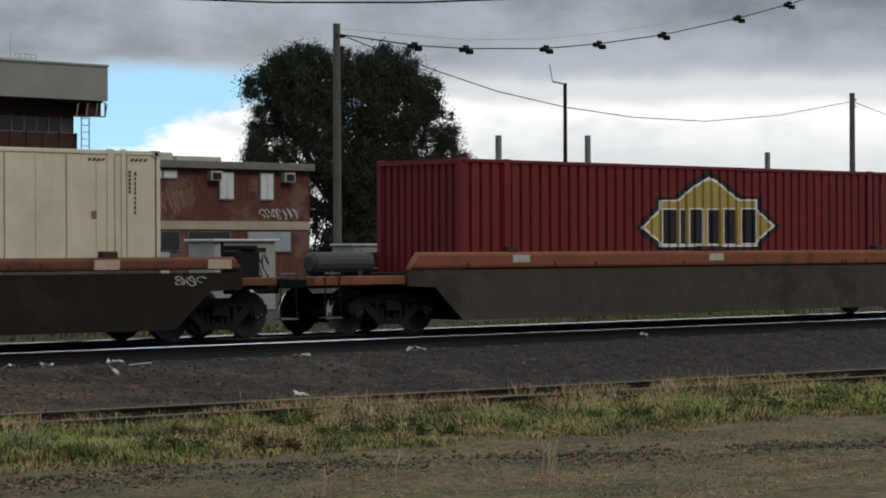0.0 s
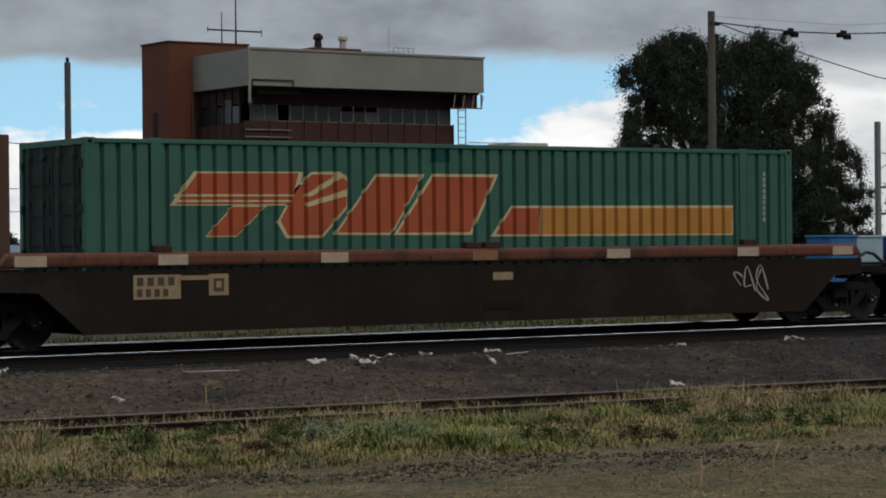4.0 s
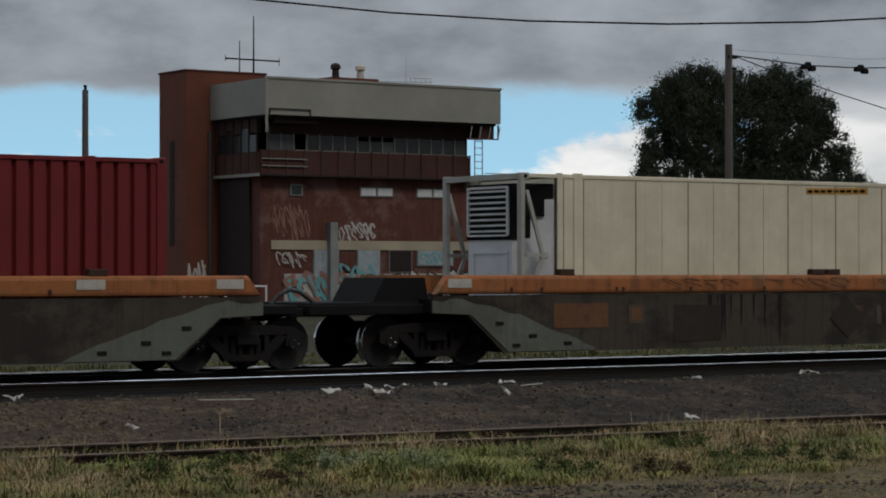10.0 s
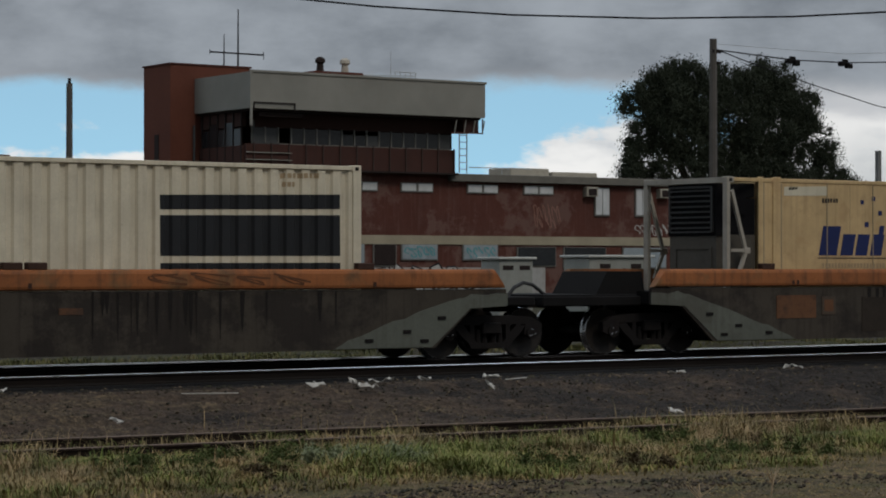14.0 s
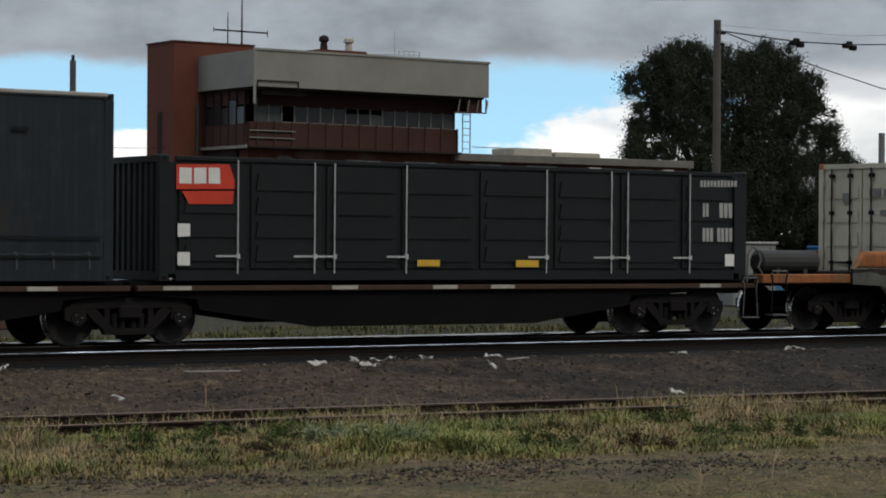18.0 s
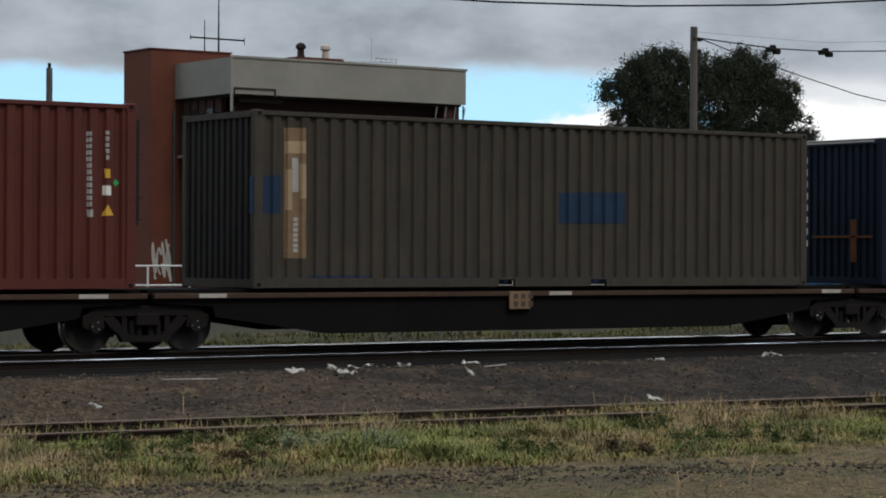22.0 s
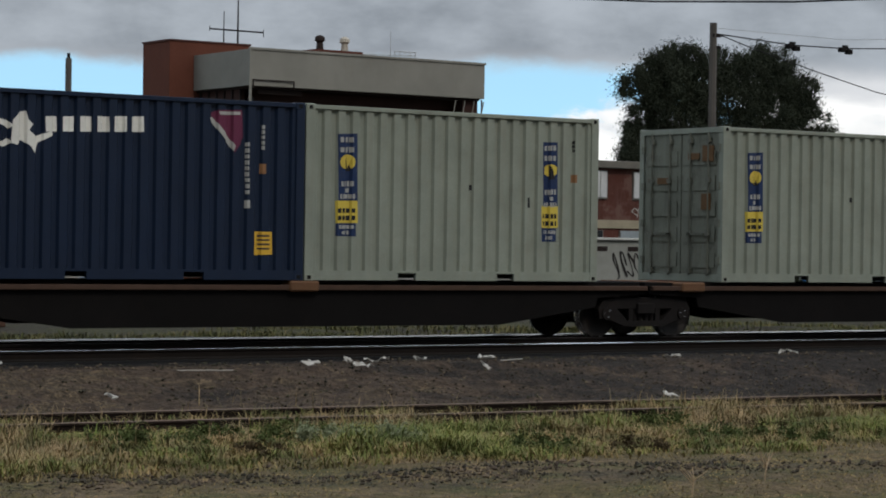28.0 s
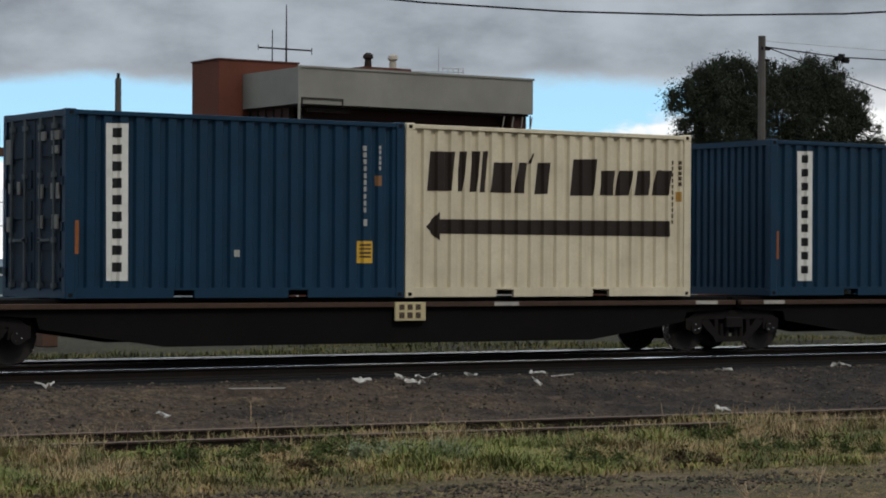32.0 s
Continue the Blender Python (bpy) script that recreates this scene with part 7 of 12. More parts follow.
mark_flat(reefer_4, INK_PALE_BROWN, "small_text", [[(-4.52, 1.2), (-4.47, 1.2), (-4.47, 1.29), (-4.52, 1.29)], [(-4.44, 1.2), (-4.39, 1.2), (-4.39, 1.29), (-4.44, 1.29)], [(-4.36, 1.2), (-4.3, 1.2), (-4.3, 1.29), (-4.36, 1.29)], [(-4.27, 1.2), (-4.22, 1.2), (-4.22, 1.29), (-4.27, 1.29)], [(-4.19, 1.2), (-4.14, 1.2), (-4.14, 1.29), (-4.19, 1.29)], [(-4.11, 1.2), (-4.05, 1.2), (-4.05, 1.29), (-4.11, 1.29)], [(-4.02, 1.2), (-3.97, 1.2), (-3.97, 1.29), (-4.02, 1.29)], [(-3.94, 1.2), (-3.89, 1.2), (-3.89, 1.29), (-3.94, 1.29)], [(-3.86, 1.2), (-3.8, 1.2), (-3.8, 1.29), (-3.86, 1.29)], [(-3.77, 1.2), (-3.72, 1.2), (-3.72, 1.29), (-3.77, 1.29)]], 0.004)
mark_flat(reefer_4, INK_PALE_BROWN, "small_text", [[(-3.69, 1.2), (-3.63, 1.2), (-3.63, 1.29), (-3.69, 1.29)], [(-3.6, 1.2), (-3.55, 1.2), (-3.55, 1.29), (-3.6, 1.29)], [(-3.52, 1.2), (-3.46, 1.2), (-3.46, 1.29), (-3.52, 1.29)], [(-3.43, 1.19), (-3.38, 1.19), (-3.38, 1.29), (-3.43, 1.29)], [(-3.35, 1.19), (-3.29, 1.19), (-3.29, 1.29), (-3.35, 1.29)], [(-3.26, 1.19), (-3.21, 1.19), (-3.21, 1.29), (-3.26, 1.29)], [(-3.18, 1.19), (-3.12, 1.19), (-3.12, 1.29), (-3.18, 1.29)], [(-3.09, 1.19), (-3.04, 1.19), (-3.03, 1.29), (-3.09, 1.29)], [(-3, 1.19), (-2.95, 1.19), (-2.95, 1.29), (-3, 1.29)], [(-2.92, 1.19), (-2.86, 1.19), (-2.86, 1.29), (-2.92, 1.29)]], 0.004)
mark_flat(reefer_4, INK_BLACK, "side_text", [[(-4.52, 2.44), (-4.47, 2.44), (-4.47, 2.53), (-4.52, 2.52)], [(-4.45, 2.44), (-4.4, 2.44), (-4.4, 2.53), (-4.45, 2.53)], [(-4.38, 2.44), (-4.33, 2.45), (-4.33, 2.53), (-4.38, 2.53)], [(-4.31, 2.45), (-4.26, 2.45), (-4.26, 2.53), (-4.31, 2.53)], [(-4.23, 2.45), (-4.18, 2.45), (-4.18, 2.53), (-4.23, 2.53)], [(-4.16, 2.45), (-4.11, 2.45), (-4.11, 2.53), (-4.16, 2.53)]], 0.004)
mark_flat(reefer_4, STICKER_DULL, "warning_strip", [[(-0.49, 2.61), (1.19, 2.64), (1.19, 2.76), (-0.49, 2.73)]], 0.004)
mark_flat(reefer_4, INK_BROWN, "vent_marks", [[(-5.39, 2.67), (-5.34, 2.67), (-5.3, 2.73), (-5.36, 2.73)], [(-5.31, 2.67), (-5.25, 2.68), (-5.22, 2.73), (-5.28, 2.73)], [(-5.23, 2.68), (-5.17, 2.68), (-5.14, 2.73), (-5.2, 2.73)], [(5.73, 2.7), (5.8, 2.7), (5.84, 2.75), (5.77, 2.75)], [(5.83, 2.7), (5.9, 2.7), (5.94, 2.76), (5.87, 2.75)], [(5.93, 2.7), (6, 2.7), (6.04, 2.76), (5.97, 2.76)], [(6.03, 2.7), (6.1, 2.71), (6.14, 2.76), (6.07, 2.76)], [(6.64, 2.69), (6.72, 2.69), (6.76, 2.75), (6.68, 2.75)], [(6.75, 2.69), (6.83, 2.7), (6.87, 2.75), (6.79, 2.75)], [(6.86, 2.7), (6.93, 2.7), (6.98, 2.75), (6.9, 2.75)]], 0.004)
mark_flat(reefer_4, INK_BROWN, "vent_marks", [[(6.97, 2.7), (7.04, 2.7), (7.09, 2.75), (7.01, 2.75)]], 0.004)
mark_flat(reefer_4, WHITE_BOX, "patch", [[(-5.5, 2.56), (-4.39, 2.58), (-4.39, 2.76), (-5.5, 2.73)]], 0.004)
mark(cream_1, INK_CHARCOAL, "black_panel", [[(-4.8, 2.11), (-2.41, 2.15), (-2.41, 2.39), (-4.8, 2.34)], [(-4.8, 1.4), (-2.41, 1.41), (-2.41, 2.05), (-4.8, 2.02)], [(-4.79, 1.05), (-2.41, 1.04), (-2.41, 1.3), (-4.8, 1.29)]], 0.004)
mark(cream_1, INK_CHARCOAL, "black_panel", [[(2.38, 2.12), (5.69, 2.17), (5.69, 2.41), (2.38, 2.35)], [(2.39, 1.39), (5.7, 1.4), (5.69, 2.07), (2.38, 2.03)], [(2.39, 1.04), (5.7, 1.04), (5.7, 1.29), (2.39, 1.28)]], 0.004)
mark(cream_1, INK_PALE_BROWN, "faded_text", [[(4.58, 2.65), (4.66, 2.66), (4.66, 2.74), (4.58, 2.73)], [(4.69, 2.66), (4.77, 2.66), (4.77, 2.74), (4.69, 2.74)], [(4.79, 2.66), (4.87, 2.66), (4.87, 2.74), (4.79, 2.74)], [(4.9, 2.66), (4.98, 2.66), (4.98, 2.74), (4.9, 2.74)], [(5, 2.66), (5.08, 2.67), (5.08, 2.75), (5, 2.74)], [(5.11, 2.67), (5.19, 2.67), (5.19, 2.75), (5.11, 2.75)], [(5.21, 2.67), (5.29, 2.67), (5.29, 2.75), (5.21, 2.75)], [(4.61, 2.52), (4.67, 2.52), (4.67, 2.6), (4.61, 2.59)], [(4.69, 2.52), (4.76, 2.52), (4.76, 2.6), (4.69, 2.6)], [(4.78, 2.52), (4.84, 2.52), (4.84, 2.6), (4.78, 2.6)]], 0.004)
mark(cream_1, INK_PALE_BROWN, "faded_text", [[(-5.49, 2.19), (-4.95, 2.2), (-4.95, 2.43), (-5.49, 2.42)]], 0.004)
mark(cream_1, INK_BLACK, "spray_mark", [[(-5.52, 1.67), (-5.46, 1.7), (-5.3, 1.46), (-5.14, 1.48), (-4.95, 1.25), (-4.99, 1.18), (-5.18, 1.37), (-5.32, 1.34), (-5.48, 1.54)], [(-5.45, 1.72), (-5.33, 1.96), (-5.28, 1.92), (-5.37, 1.7)]], 0.004)
mark(rail_1, INK_ORANGE2, "lettering_bar", [[(-5.96, 2.4), (-5.84, 2.4), (-5.84, 2.6), (-5.97, 2.6)], [(-5.81, 2.4), (-5.68, 2.4), (-5.68, 2.61), (-5.81, 2.6)], [(-5.65, 2.4), (-5.52, 2.41), (-5.53, 2.61), (-5.65, 2.61)], [(-5.49, 2.41), (-5.37, 2.41), (-5.37, 2.61), (-5.49, 2.61)]], 0.004)
mark(rail_1, INK_ORANGE2, "lettering_bar", [[(-5.96, 2.12), (-5.83, 2.13), (-5.83, 2.32), (-5.96, 2.32)], [(-5.79, 2.13), (-5.65, 2.13), (-5.65, 2.32), (-5.79, 2.32)], [(-5.61, 2.13), (-5.48, 2.13), (-5.48, 2.33), (-5.61, 2.33)], [(-5.44, 2.13), (-5.3, 2.14), (-5.3, 2.33), (-5.44, 2.33)], [(-5.26, 2.14), (-5.12, 2.14), (-5.12, 2.34), (-5.26, 2.33)], [(-5.08, 2.14), (-4.94, 2.14), (-4.94, 2.34), (-5.08, 2.34)], [(-4.9, 2.14), (-4.76, 2.14), (-4.76, 2.34), (-4.9, 2.34)], [(-4.72, 2.15), (-4.58, 2.15), (-4.58, 2.35), (-4.72, 2.34)], [(-4.54, 2.15), (-4.4, 2.15), (-4.4, 2.35), (-4.54, 2.35)], [(-4.36, 2.15), (-4.22, 2.15), (-4.22, 2.35), (-4.36, 2.35)]], 0.004)
mark(rail_1, INK_PALE_BROWN, "small_text", [[(-5.92, 1.91), (-5.86, 1.91), (-5.86, 1.98), (-5.92, 1.98)], [(-5.83, 1.91), (-5.76, 1.92), (-5.76, 1.99), (-5.83, 1.99)], [(-5.73, 1.92), (-5.67, 1.92), (-5.67, 1.99), (-5.73, 1.99)], [(-5.64, 1.92), (-5.57, 1.92), (-5.57, 1.99), (-5.64, 1.99)], [(-5.54, 1.92), (-5.48, 1.92), (-5.48, 1.99), (-5.54, 1.99)], [(-5.45, 1.92), (-5.38, 1.92), (-5.38, 1.99), (-5.45, 1.99)], [(-5.35, 1.92), (-5.29, 1.92), (-5.29, 1.99), (-5.35, 1.99)], [(-5.26, 1.92), (-5.19, 1.92), (-5.19, 1.99), (-5.26, 1.99)], [(-5.16, 1.92), (-5.09, 1.92), (-5.09, 2), (-5.16, 2)], [(-5.06, 1.93), (-5, 1.93), (-5, 2), (-5.06, 2)]], 0.004)
mark(rail_1, INK_PALE_BROWN, "small_text", [[(-4.97, 1.93), (-4.9, 1.93), (-4.9, 2), (-4.97, 2)], [(-4.87, 1.93), (-4.8, 1.93), (-4.8, 2), (-4.87, 2)]], 0.004)
mark(rail_1, INK_RUST, "rust_stain", [[(-1.04, 1.6), (-0.99, 1.5), (-0.96, 2.83), (-1.05, 2.82)]], 0.004)
mark(rail_1, INK_BLACK, "side_marks", [[(5.9, 2.55), (5.96, 2.55), (5.96, 2.7), (5.9, 2.69)], [(5.9, 2.34), (5.96, 2.34), (5.96, 2.49), (5.9, 2.49)], [(5.9, 2.13), (5.96, 2.13), (5.96, 2.28), (5.9, 2.28)], [(5.9, 1.92), (5.96, 1.92), (5.96, 2.07), (5.9, 2.07)], [(6.68, 2.63), (6.72, 2.63), (6.72, 2.71), (6.68, 2.71)], [(6.68, 2.51), (6.72, 2.51), (6.72, 2.59), (6.68, 2.59)], [(6.68, 2.39), (6.72, 2.39), (6.72, 2.47), (6.68, 2.47)], [(6.68, 2.27), (6.72, 2.27), (6.72, 2.36), (6.68, 2.36)], [(6.68, 2.15), (6.73, 2.15), (6.72, 2.24), (6.68, 2.24)], [(6.68, 2.04), (6.73, 2.04), (6.73, 2.12), (6.68, 2.12)]], 0.004)
mark(rail_1, INK_BLACK, "side_marks", [[(6.68, 1.92), (6.73, 1.92), (6.73, 2), (6.68, 2)], [(6.68, 1.8), (6.73, 1.8), (6.73, 1.88), (6.68, 1.88)]], 0.004)
mark(rail_1, STICKER, "sticker", [[(6.8, 1.7), (6.9, 1.7), (6.9, 1.87), (6.8, 1.87)]], 0.004)
mark_flat(open_box, INK_RED, "logo_panel", [[(-5.81, 1.45), (-5.81, 1.84), (-4.87, 1.86), (-4.77, 1.62), (-4.77, 1.47)], [(-5.58, 1.22), (-5.71, 1.42), (-4.78, 1.44), (-4.8, 1.23)]], 0.02)
mark_flat(open_box, INK_WHITE, "logo_bar", [[(-5.76, 1.54), (-5.54, 1.54), (-5.54, 1.79), (-5.76, 1.79)], [(-5.5, 1.54), (-5.28, 1.55), (-5.28, 1.8), (-5.5, 1.79)], [(-5.24, 1.55), (-5.03, 1.55), (-5.04, 1.8), (-5.24, 1.8)]], 0.024)
mark_flat(open_box, INK_WHITE, "sticker", [[(-5.78, 0.7), (-5.56, 0.71), (-5.56, 0.91), (-5.78, 0.91)]], 0.02)
mark_flat(open_box, INK_WHITE, "sticker", [[(-5.78, 0.25), (-5.56, 0.25), (-5.56, 0.46), (-5.78, 0.46)]], 0.02)
mark_flat(open_box, INK_WHITE, "sticker", [[(5.56, 0.25), (5.78, 0.25), (5.78, 0.47), (5.56, 0.47)]], 0.02)
mark_flat(open_box, INK_PALE, "side_text", [[(4.95, 1.7), (5.01, 1.7), (5.01, 1.82), (4.95, 1.82)], [(5.03, 1.7), (5.09, 1.7), (5.09, 1.82), (5.03, 1.82)], [(5.11, 1.7), (5.17, 1.71), (5.17, 1.82), (5.11, 1.82)], [(5.19, 1.71), (5.25, 1.71), (5.25, 1.82), (5.19, 1.82)], [(5.27, 1.71), (5.34, 1.71), (5.33, 1.82), (5.27, 1.82)], [(5.36, 1.71), (5.42, 1.71), (5.42, 1.83), (5.36, 1.82)], [(5.44, 1.71), (5.5, 1.71), (5.5, 1.83), (5.44, 1.83)], [(5.52, 1.71), (5.58, 1.71), (5.58, 1.83), (5.52, 1.83)], [(5.6, 1.71), (5.67, 1.72), (5.66, 1.83), (5.6, 1.83)], [(5.69, 1.72), (5.75, 1.72), (5.75, 1.83), (5.69, 1.83)]], 0.02)
mark_flat(open_box, INK_PALE, "side_text", [[(5.77, 1.72), (5.83, 1.72), (5.83, 1.83), (5.77, 1.83)], [(5.01, 1.15), (5.07, 1.15), (5.07, 1.4), (5.01, 1.4)], [(5.09, 1.16), (5.15, 1.16), (5.15, 1.4), (5.09, 1.4)], [(5.42, 1.14), (5.5, 1.14), (5.5, 1.41), (5.41, 1.41)], [(5.53, 1.14), (5.61, 1.14), (5.61, 1.41), (5.52, 1.41)], [(5.64, 1.14), (5.72, 1.14), (5.72, 1.41), (5.63, 1.41)], [(5.01, 0.7), (5.08, 0.7), (5.08, 0.95), (5.01, 0.95)], [(5.1, 0.7), (5.17, 0.7), (5.17, 0.95), (5.1, 0.95)], [(5.19, 0.7), (5.26, 0.7), (5.26, 0.95), (5.19, 0.95)], [(5.37, 0.7), (5.44, 0.7), (5.44, 0.95), (5.36, 0.95)]], 0.02)
mark_flat(open_box, INK_PALE, "side_text", [[(5.46, 0.7), (5.53, 0.7), (5.53, 0.95), (5.46, 0.95)], [(5.56, 0.7), (5.63, 0.7), (5.63, 0.95), (5.56, 0.95)], [(5.66, 0.7), (5.73, 0.7), (5.73, 0.95), (5.65, 0.95)]], 0.02)
mark_flat(open_box, STICKER, "sticker", [[(-1.26, 0.24), (-0.8, 0.24), (-0.8, 0.35), (-1.26, 0.35)]], 0.02)
mark_flat(open_box, STICKER, "sticker", [[(0.79, 0.23), (1.28, 0.23), (1.28, 0.35), (0.79, 0.35)]], 0.02)
mark_flat(curtain_2, INK_DIM, "side_text", [[(5.19, 2.39), (5.28, 2.39), (5.3, 2.55), (5.22, 2.55)], [(5.31, 2.39), (5.4, 2.39), (5.42, 2.56), (5.33, 2.55)], [(5.43, 2.4), (5.52, 2.4), (5.54, 2.56), (5.45, 2.56)], [(5.55, 2.4), (5.64, 2.4), (5.66, 2.57), (5.57, 2.56)], [(5.67, 2.4), (5.76, 2.4), (5.78, 2.57), (5.69, 2.57)], [(5.79, 2.41), (5.87, 2.41), (5.9, 2.57), (5.81, 2.57)]], 0.05)
mark_flat(curtain_2, INK_DIM_BROWN, "side_text", [[(6.28, 2.43), (6.37, 2.43), (6.4, 2.59), (6.31, 2.59)], [(6.4, 2.43), (6.49, 2.44), (6.52, 2.59), (6.43, 2.59)], [(6.52, 2.44), (6.61, 2.44), (6.64, 2.6), (6.55, 2.59)], [(6.64, 2.44), (6.73, 2.44), (6.76, 2.6), (6.67, 2.6)]], 0.05)
mark_flat(curtain_1, INK_DIM_BROWN, "worn_sign", [[(-6.12, 2.42), (-5.82, 2.43), (-5.97, 2.62)]], 0.05)
mark_flat(curtain_2, INK_PALE, "tear_patch", [[(-6.63, 0.46), (-6.52, 0.74), (-6.32, 0.47)]], 0.05)
mark(austrans, INK_TAN, "peeled_sign", [[(-5.5, 0.49), (-5.1, 0.49), (-5.11, 2.63), (-5.51, 2.62)]], 0.004)
mark(austrans, INK_PALE, "sign_text", [[(-5.37, 1.57), (-5.22, 1.58), (-5.23, 2.13), (-5.38, 2.13)], [(-5.35, 1.1), (-5.23, 1.1), (-5.23, 1.16), (-5.35, 1.16)], [(-5.35, 1.01), (-5.23, 1.02), (-5.23, 1.08), (-5.35, 1.07)], [(-5.35, 0.93), (-5.23, 0.93), (-5.23, 0.99), (-5.35, 0.99)], [(-5.35, 0.84), (-5.23, 0.84), (-5.23, 0.9), (-5.35, 0.9)], [(-5.35, 0.76), (-5.23, 0.76), (-5.23, 0.82), (-5.35, 0.82)], [(-5.35, 0.67), (-5.23, 0.67), (-5.23, 0.73), (-5.35, 0.73)], [(-5.35, 0.59), (-5.23, 0.59), (-5.23, 0.65), (-5.35, 0.65)]], 0.007)
mark(austrans, INK_PALE_BROWN, "peeled_patch", [[(-5.49, 2.2), (-5.11, 2.21), (-5.11, 2.41), (-5.49, 2.4)], [(-5.48, 1.28), (-5.37, 1.28), (-5.38, 1.94), (-5.48, 1.94)], [(-5.2, 1.47), (-5.1, 1.47), (-5.11, 2.04), (-5.21, 2.04)]], 0.007)
mark(austrans, INK_MIDBLUE, "blue_patch", [[(0.12, 1.12), (1.68, 1.14), (1.67, 1.7), (0.12, 1.67)]], 0.004)
mark(austrans, INK_MIDBLUE, "blue_patch", [[(-6.17, 1.21), (-5.57, 1.22), (-5.57, 1.84), (-6.17, 1.82)]], 0.004)
mark(austrans, INK_MIDBLUE, "blue_wear", [[(-5.07, 0.1), (-3.8, 0.1), (-3.8, 0.21), (-5.08, 0.21)], [(-3.46, 0.08), (-0.99, 0.08), (-0.99, 0.18), (-3.47, 0.19)], [(-0.38, 0.08), (1.54, 0.08), (1.54, 0.18), (-0.38, 0.18)], [(2.87, 0.08), (5.69, 0.08), (5.69, 0.17), (2.87, 0.18)]], 0.004)
mark(austrans, INK_PALE, "side_letters", [[(5.98, 2.33), (6.13, 2.33), (6.13, 2.45), (5.98, 2.45)], [(5.99, 2.1), (6.13, 2.1), (6.13, 2.23), (5.98, 2.22)], [(5.99, 1.87), (6.13, 1.88), (6.13, 2), (5.99, 2)], [(5.99, 1.65), (6.14, 1.65), (6.14, 1.78), (5.99, 1.77)], [(5.99, 1.42), (6.14, 1.43), (6.14, 1.55), (5.99, 1.55)], [(5.99, 1.2), (6.14, 1.2), (6.14, 1.32), (5.99, 1.32)], [(5.99, 0.97), (6.14, 0.97), (6.14, 1.1), (5.99, 1.1)], [(5.99, 0.75), (6.14, 0.75), (6.14, 0.87), (5.99, 0.87)]], 0.004)
mark(horse_box_40, INK_WHITE, "name_square", [[(-5.53, 2.16), (-5.11, 2.17), (-5.11, 2.49), (-5.54, 2.48)]], 0.004)
mark(horse_box_40, INK_BLACK, "square_emblem", [[(-5.41, 2.24), (-5.27, 2.25), (-5.27, 2.42), (-5.41, 2.41)], [(-5.27, 2.27), (-5.15, 2.28), (-5.15, 2.39), (-5.27, 2.38)]], 0.007)
mark(horse_box_40, INK_BLUE, "name_strip", [[(-5.54, 0.39), (-5.1, 0.39), (-5.12, 2.16), (-5.55, 2.15)]], 0.004)
mark(horse_box_40, INK_WHITE, "name_bar", [[(-5.43, 1.86), (-5.2, 1.87), (-5.21, 2.08), (-5.43, 2.07)], [(-5.43, 1.59), (-5.2, 1.6), (-5.2, 1.81), (-5.43, 1.8)], [(-5.43, 1.32), (-5.2, 1.33), (-5.2, 1.54), (-5.43, 1.53)], [(-5.42, 1.05), (-5.2, 1.05), (-5.2, 1.27), (-5.43, 1.26)], [(-5.42, 0.78), (-5.19, 0.78), (-5.2, 0.99), (-5.42, 0.99)], [(-5.42, 0.51), (-5.19, 0.51), (-5.19, 0.72), (-5.42, 0.72)]], 0.007)
mark(horse_box_40, INK_PALE, "side_marks", [[(5.27, 2.37), (5.34, 2.38), (5.34, 2.44), (5.27, 2.44)], [(5.27, 2.27), (5.34, 2.28), (5.34, 2.35), (5.27, 2.34)], [(5.27, 2.18), (5.34, 2.18), (5.34, 2.25), (5.27, 2.24)], [(5.27, 2.08), (5.34, 2.08), (5.34, 2.15), (5.27, 2.15)], [(5.27, 1.98), (5.34, 1.98), (5.34, 2.05), (5.27, 2.05)], [(5.28, 1.88), (5.34, 1.88), (5.34, 1.95), (5.28, 1.95)], [(5.28, 1.78), (5.34, 1.78), (5.34, 1.85), (5.28, 1.85)], [(5.28, 1.68), (5.35, 1.68), (5.35, 1.75), (5.28, 1.75)], [(5.28, 1.58), (5.35, 1.58), (5.35, 1.65), (5.28, 1.65)], [(5.28, 1.48), (5.35, 1.48), (5.35, 1.55), (5.28, 1.55)]], 0.004)
mark(horse_box_40, INK_PALE, "side_marks", [[(5.28, 1.38), (5.35, 1.38), (5.35, 1.45), (5.28, 1.45)], [(5.28, 1.28), (5.35, 1.29), (5.35, 1.36), (5.28, 1.35)], [(5.58, 2.4), (5.64, 2.4), (5.64, 2.46), (5.58, 2.46)], [(5.58, 2.3), (5.64, 2.3), (5.64, 2.37), (5.58, 2.37)], [(5.58, 2.21), (5.64, 2.21), (5.64, 2.27), (5.58, 2.27)], [(5.59, 2.11), (5.64, 2.11), (5.64, 2.18), (5.58, 2.18)], [(5.59, 2.01), (5.64, 2.02), (5.64, 2.08), (5.59, 2.08)], [(5.29, 1.12), (5.37, 1.12), (5.37, 1.24), (5.28, 1.23)]], 0.004)
mark(horse_box_40, STICKER, "sticker", [[(5.58, 1.73), (5.66, 1.73), (5.66, 1.87), (5.57, 1.87)]], 0.004)
mark(horse_box_40, INK_WHITE, "sticker", [[(5.55, 1.46), (5.68, 1.46), (5.67, 1.61), (5.55, 1.61)]], 0.004)
mark(horse_box_40, STICKER, "sticker", [[(5.53, 1.14), (5.72, 1.15), (5.62, 1.32)]], 0.004)
mark(horse_box_40, INK_GREEN, "sticker", [[(5.7, 1.66), (5.77, 1.72), (5.84, 1.66), (5.77, 1.6)]], 0.004)
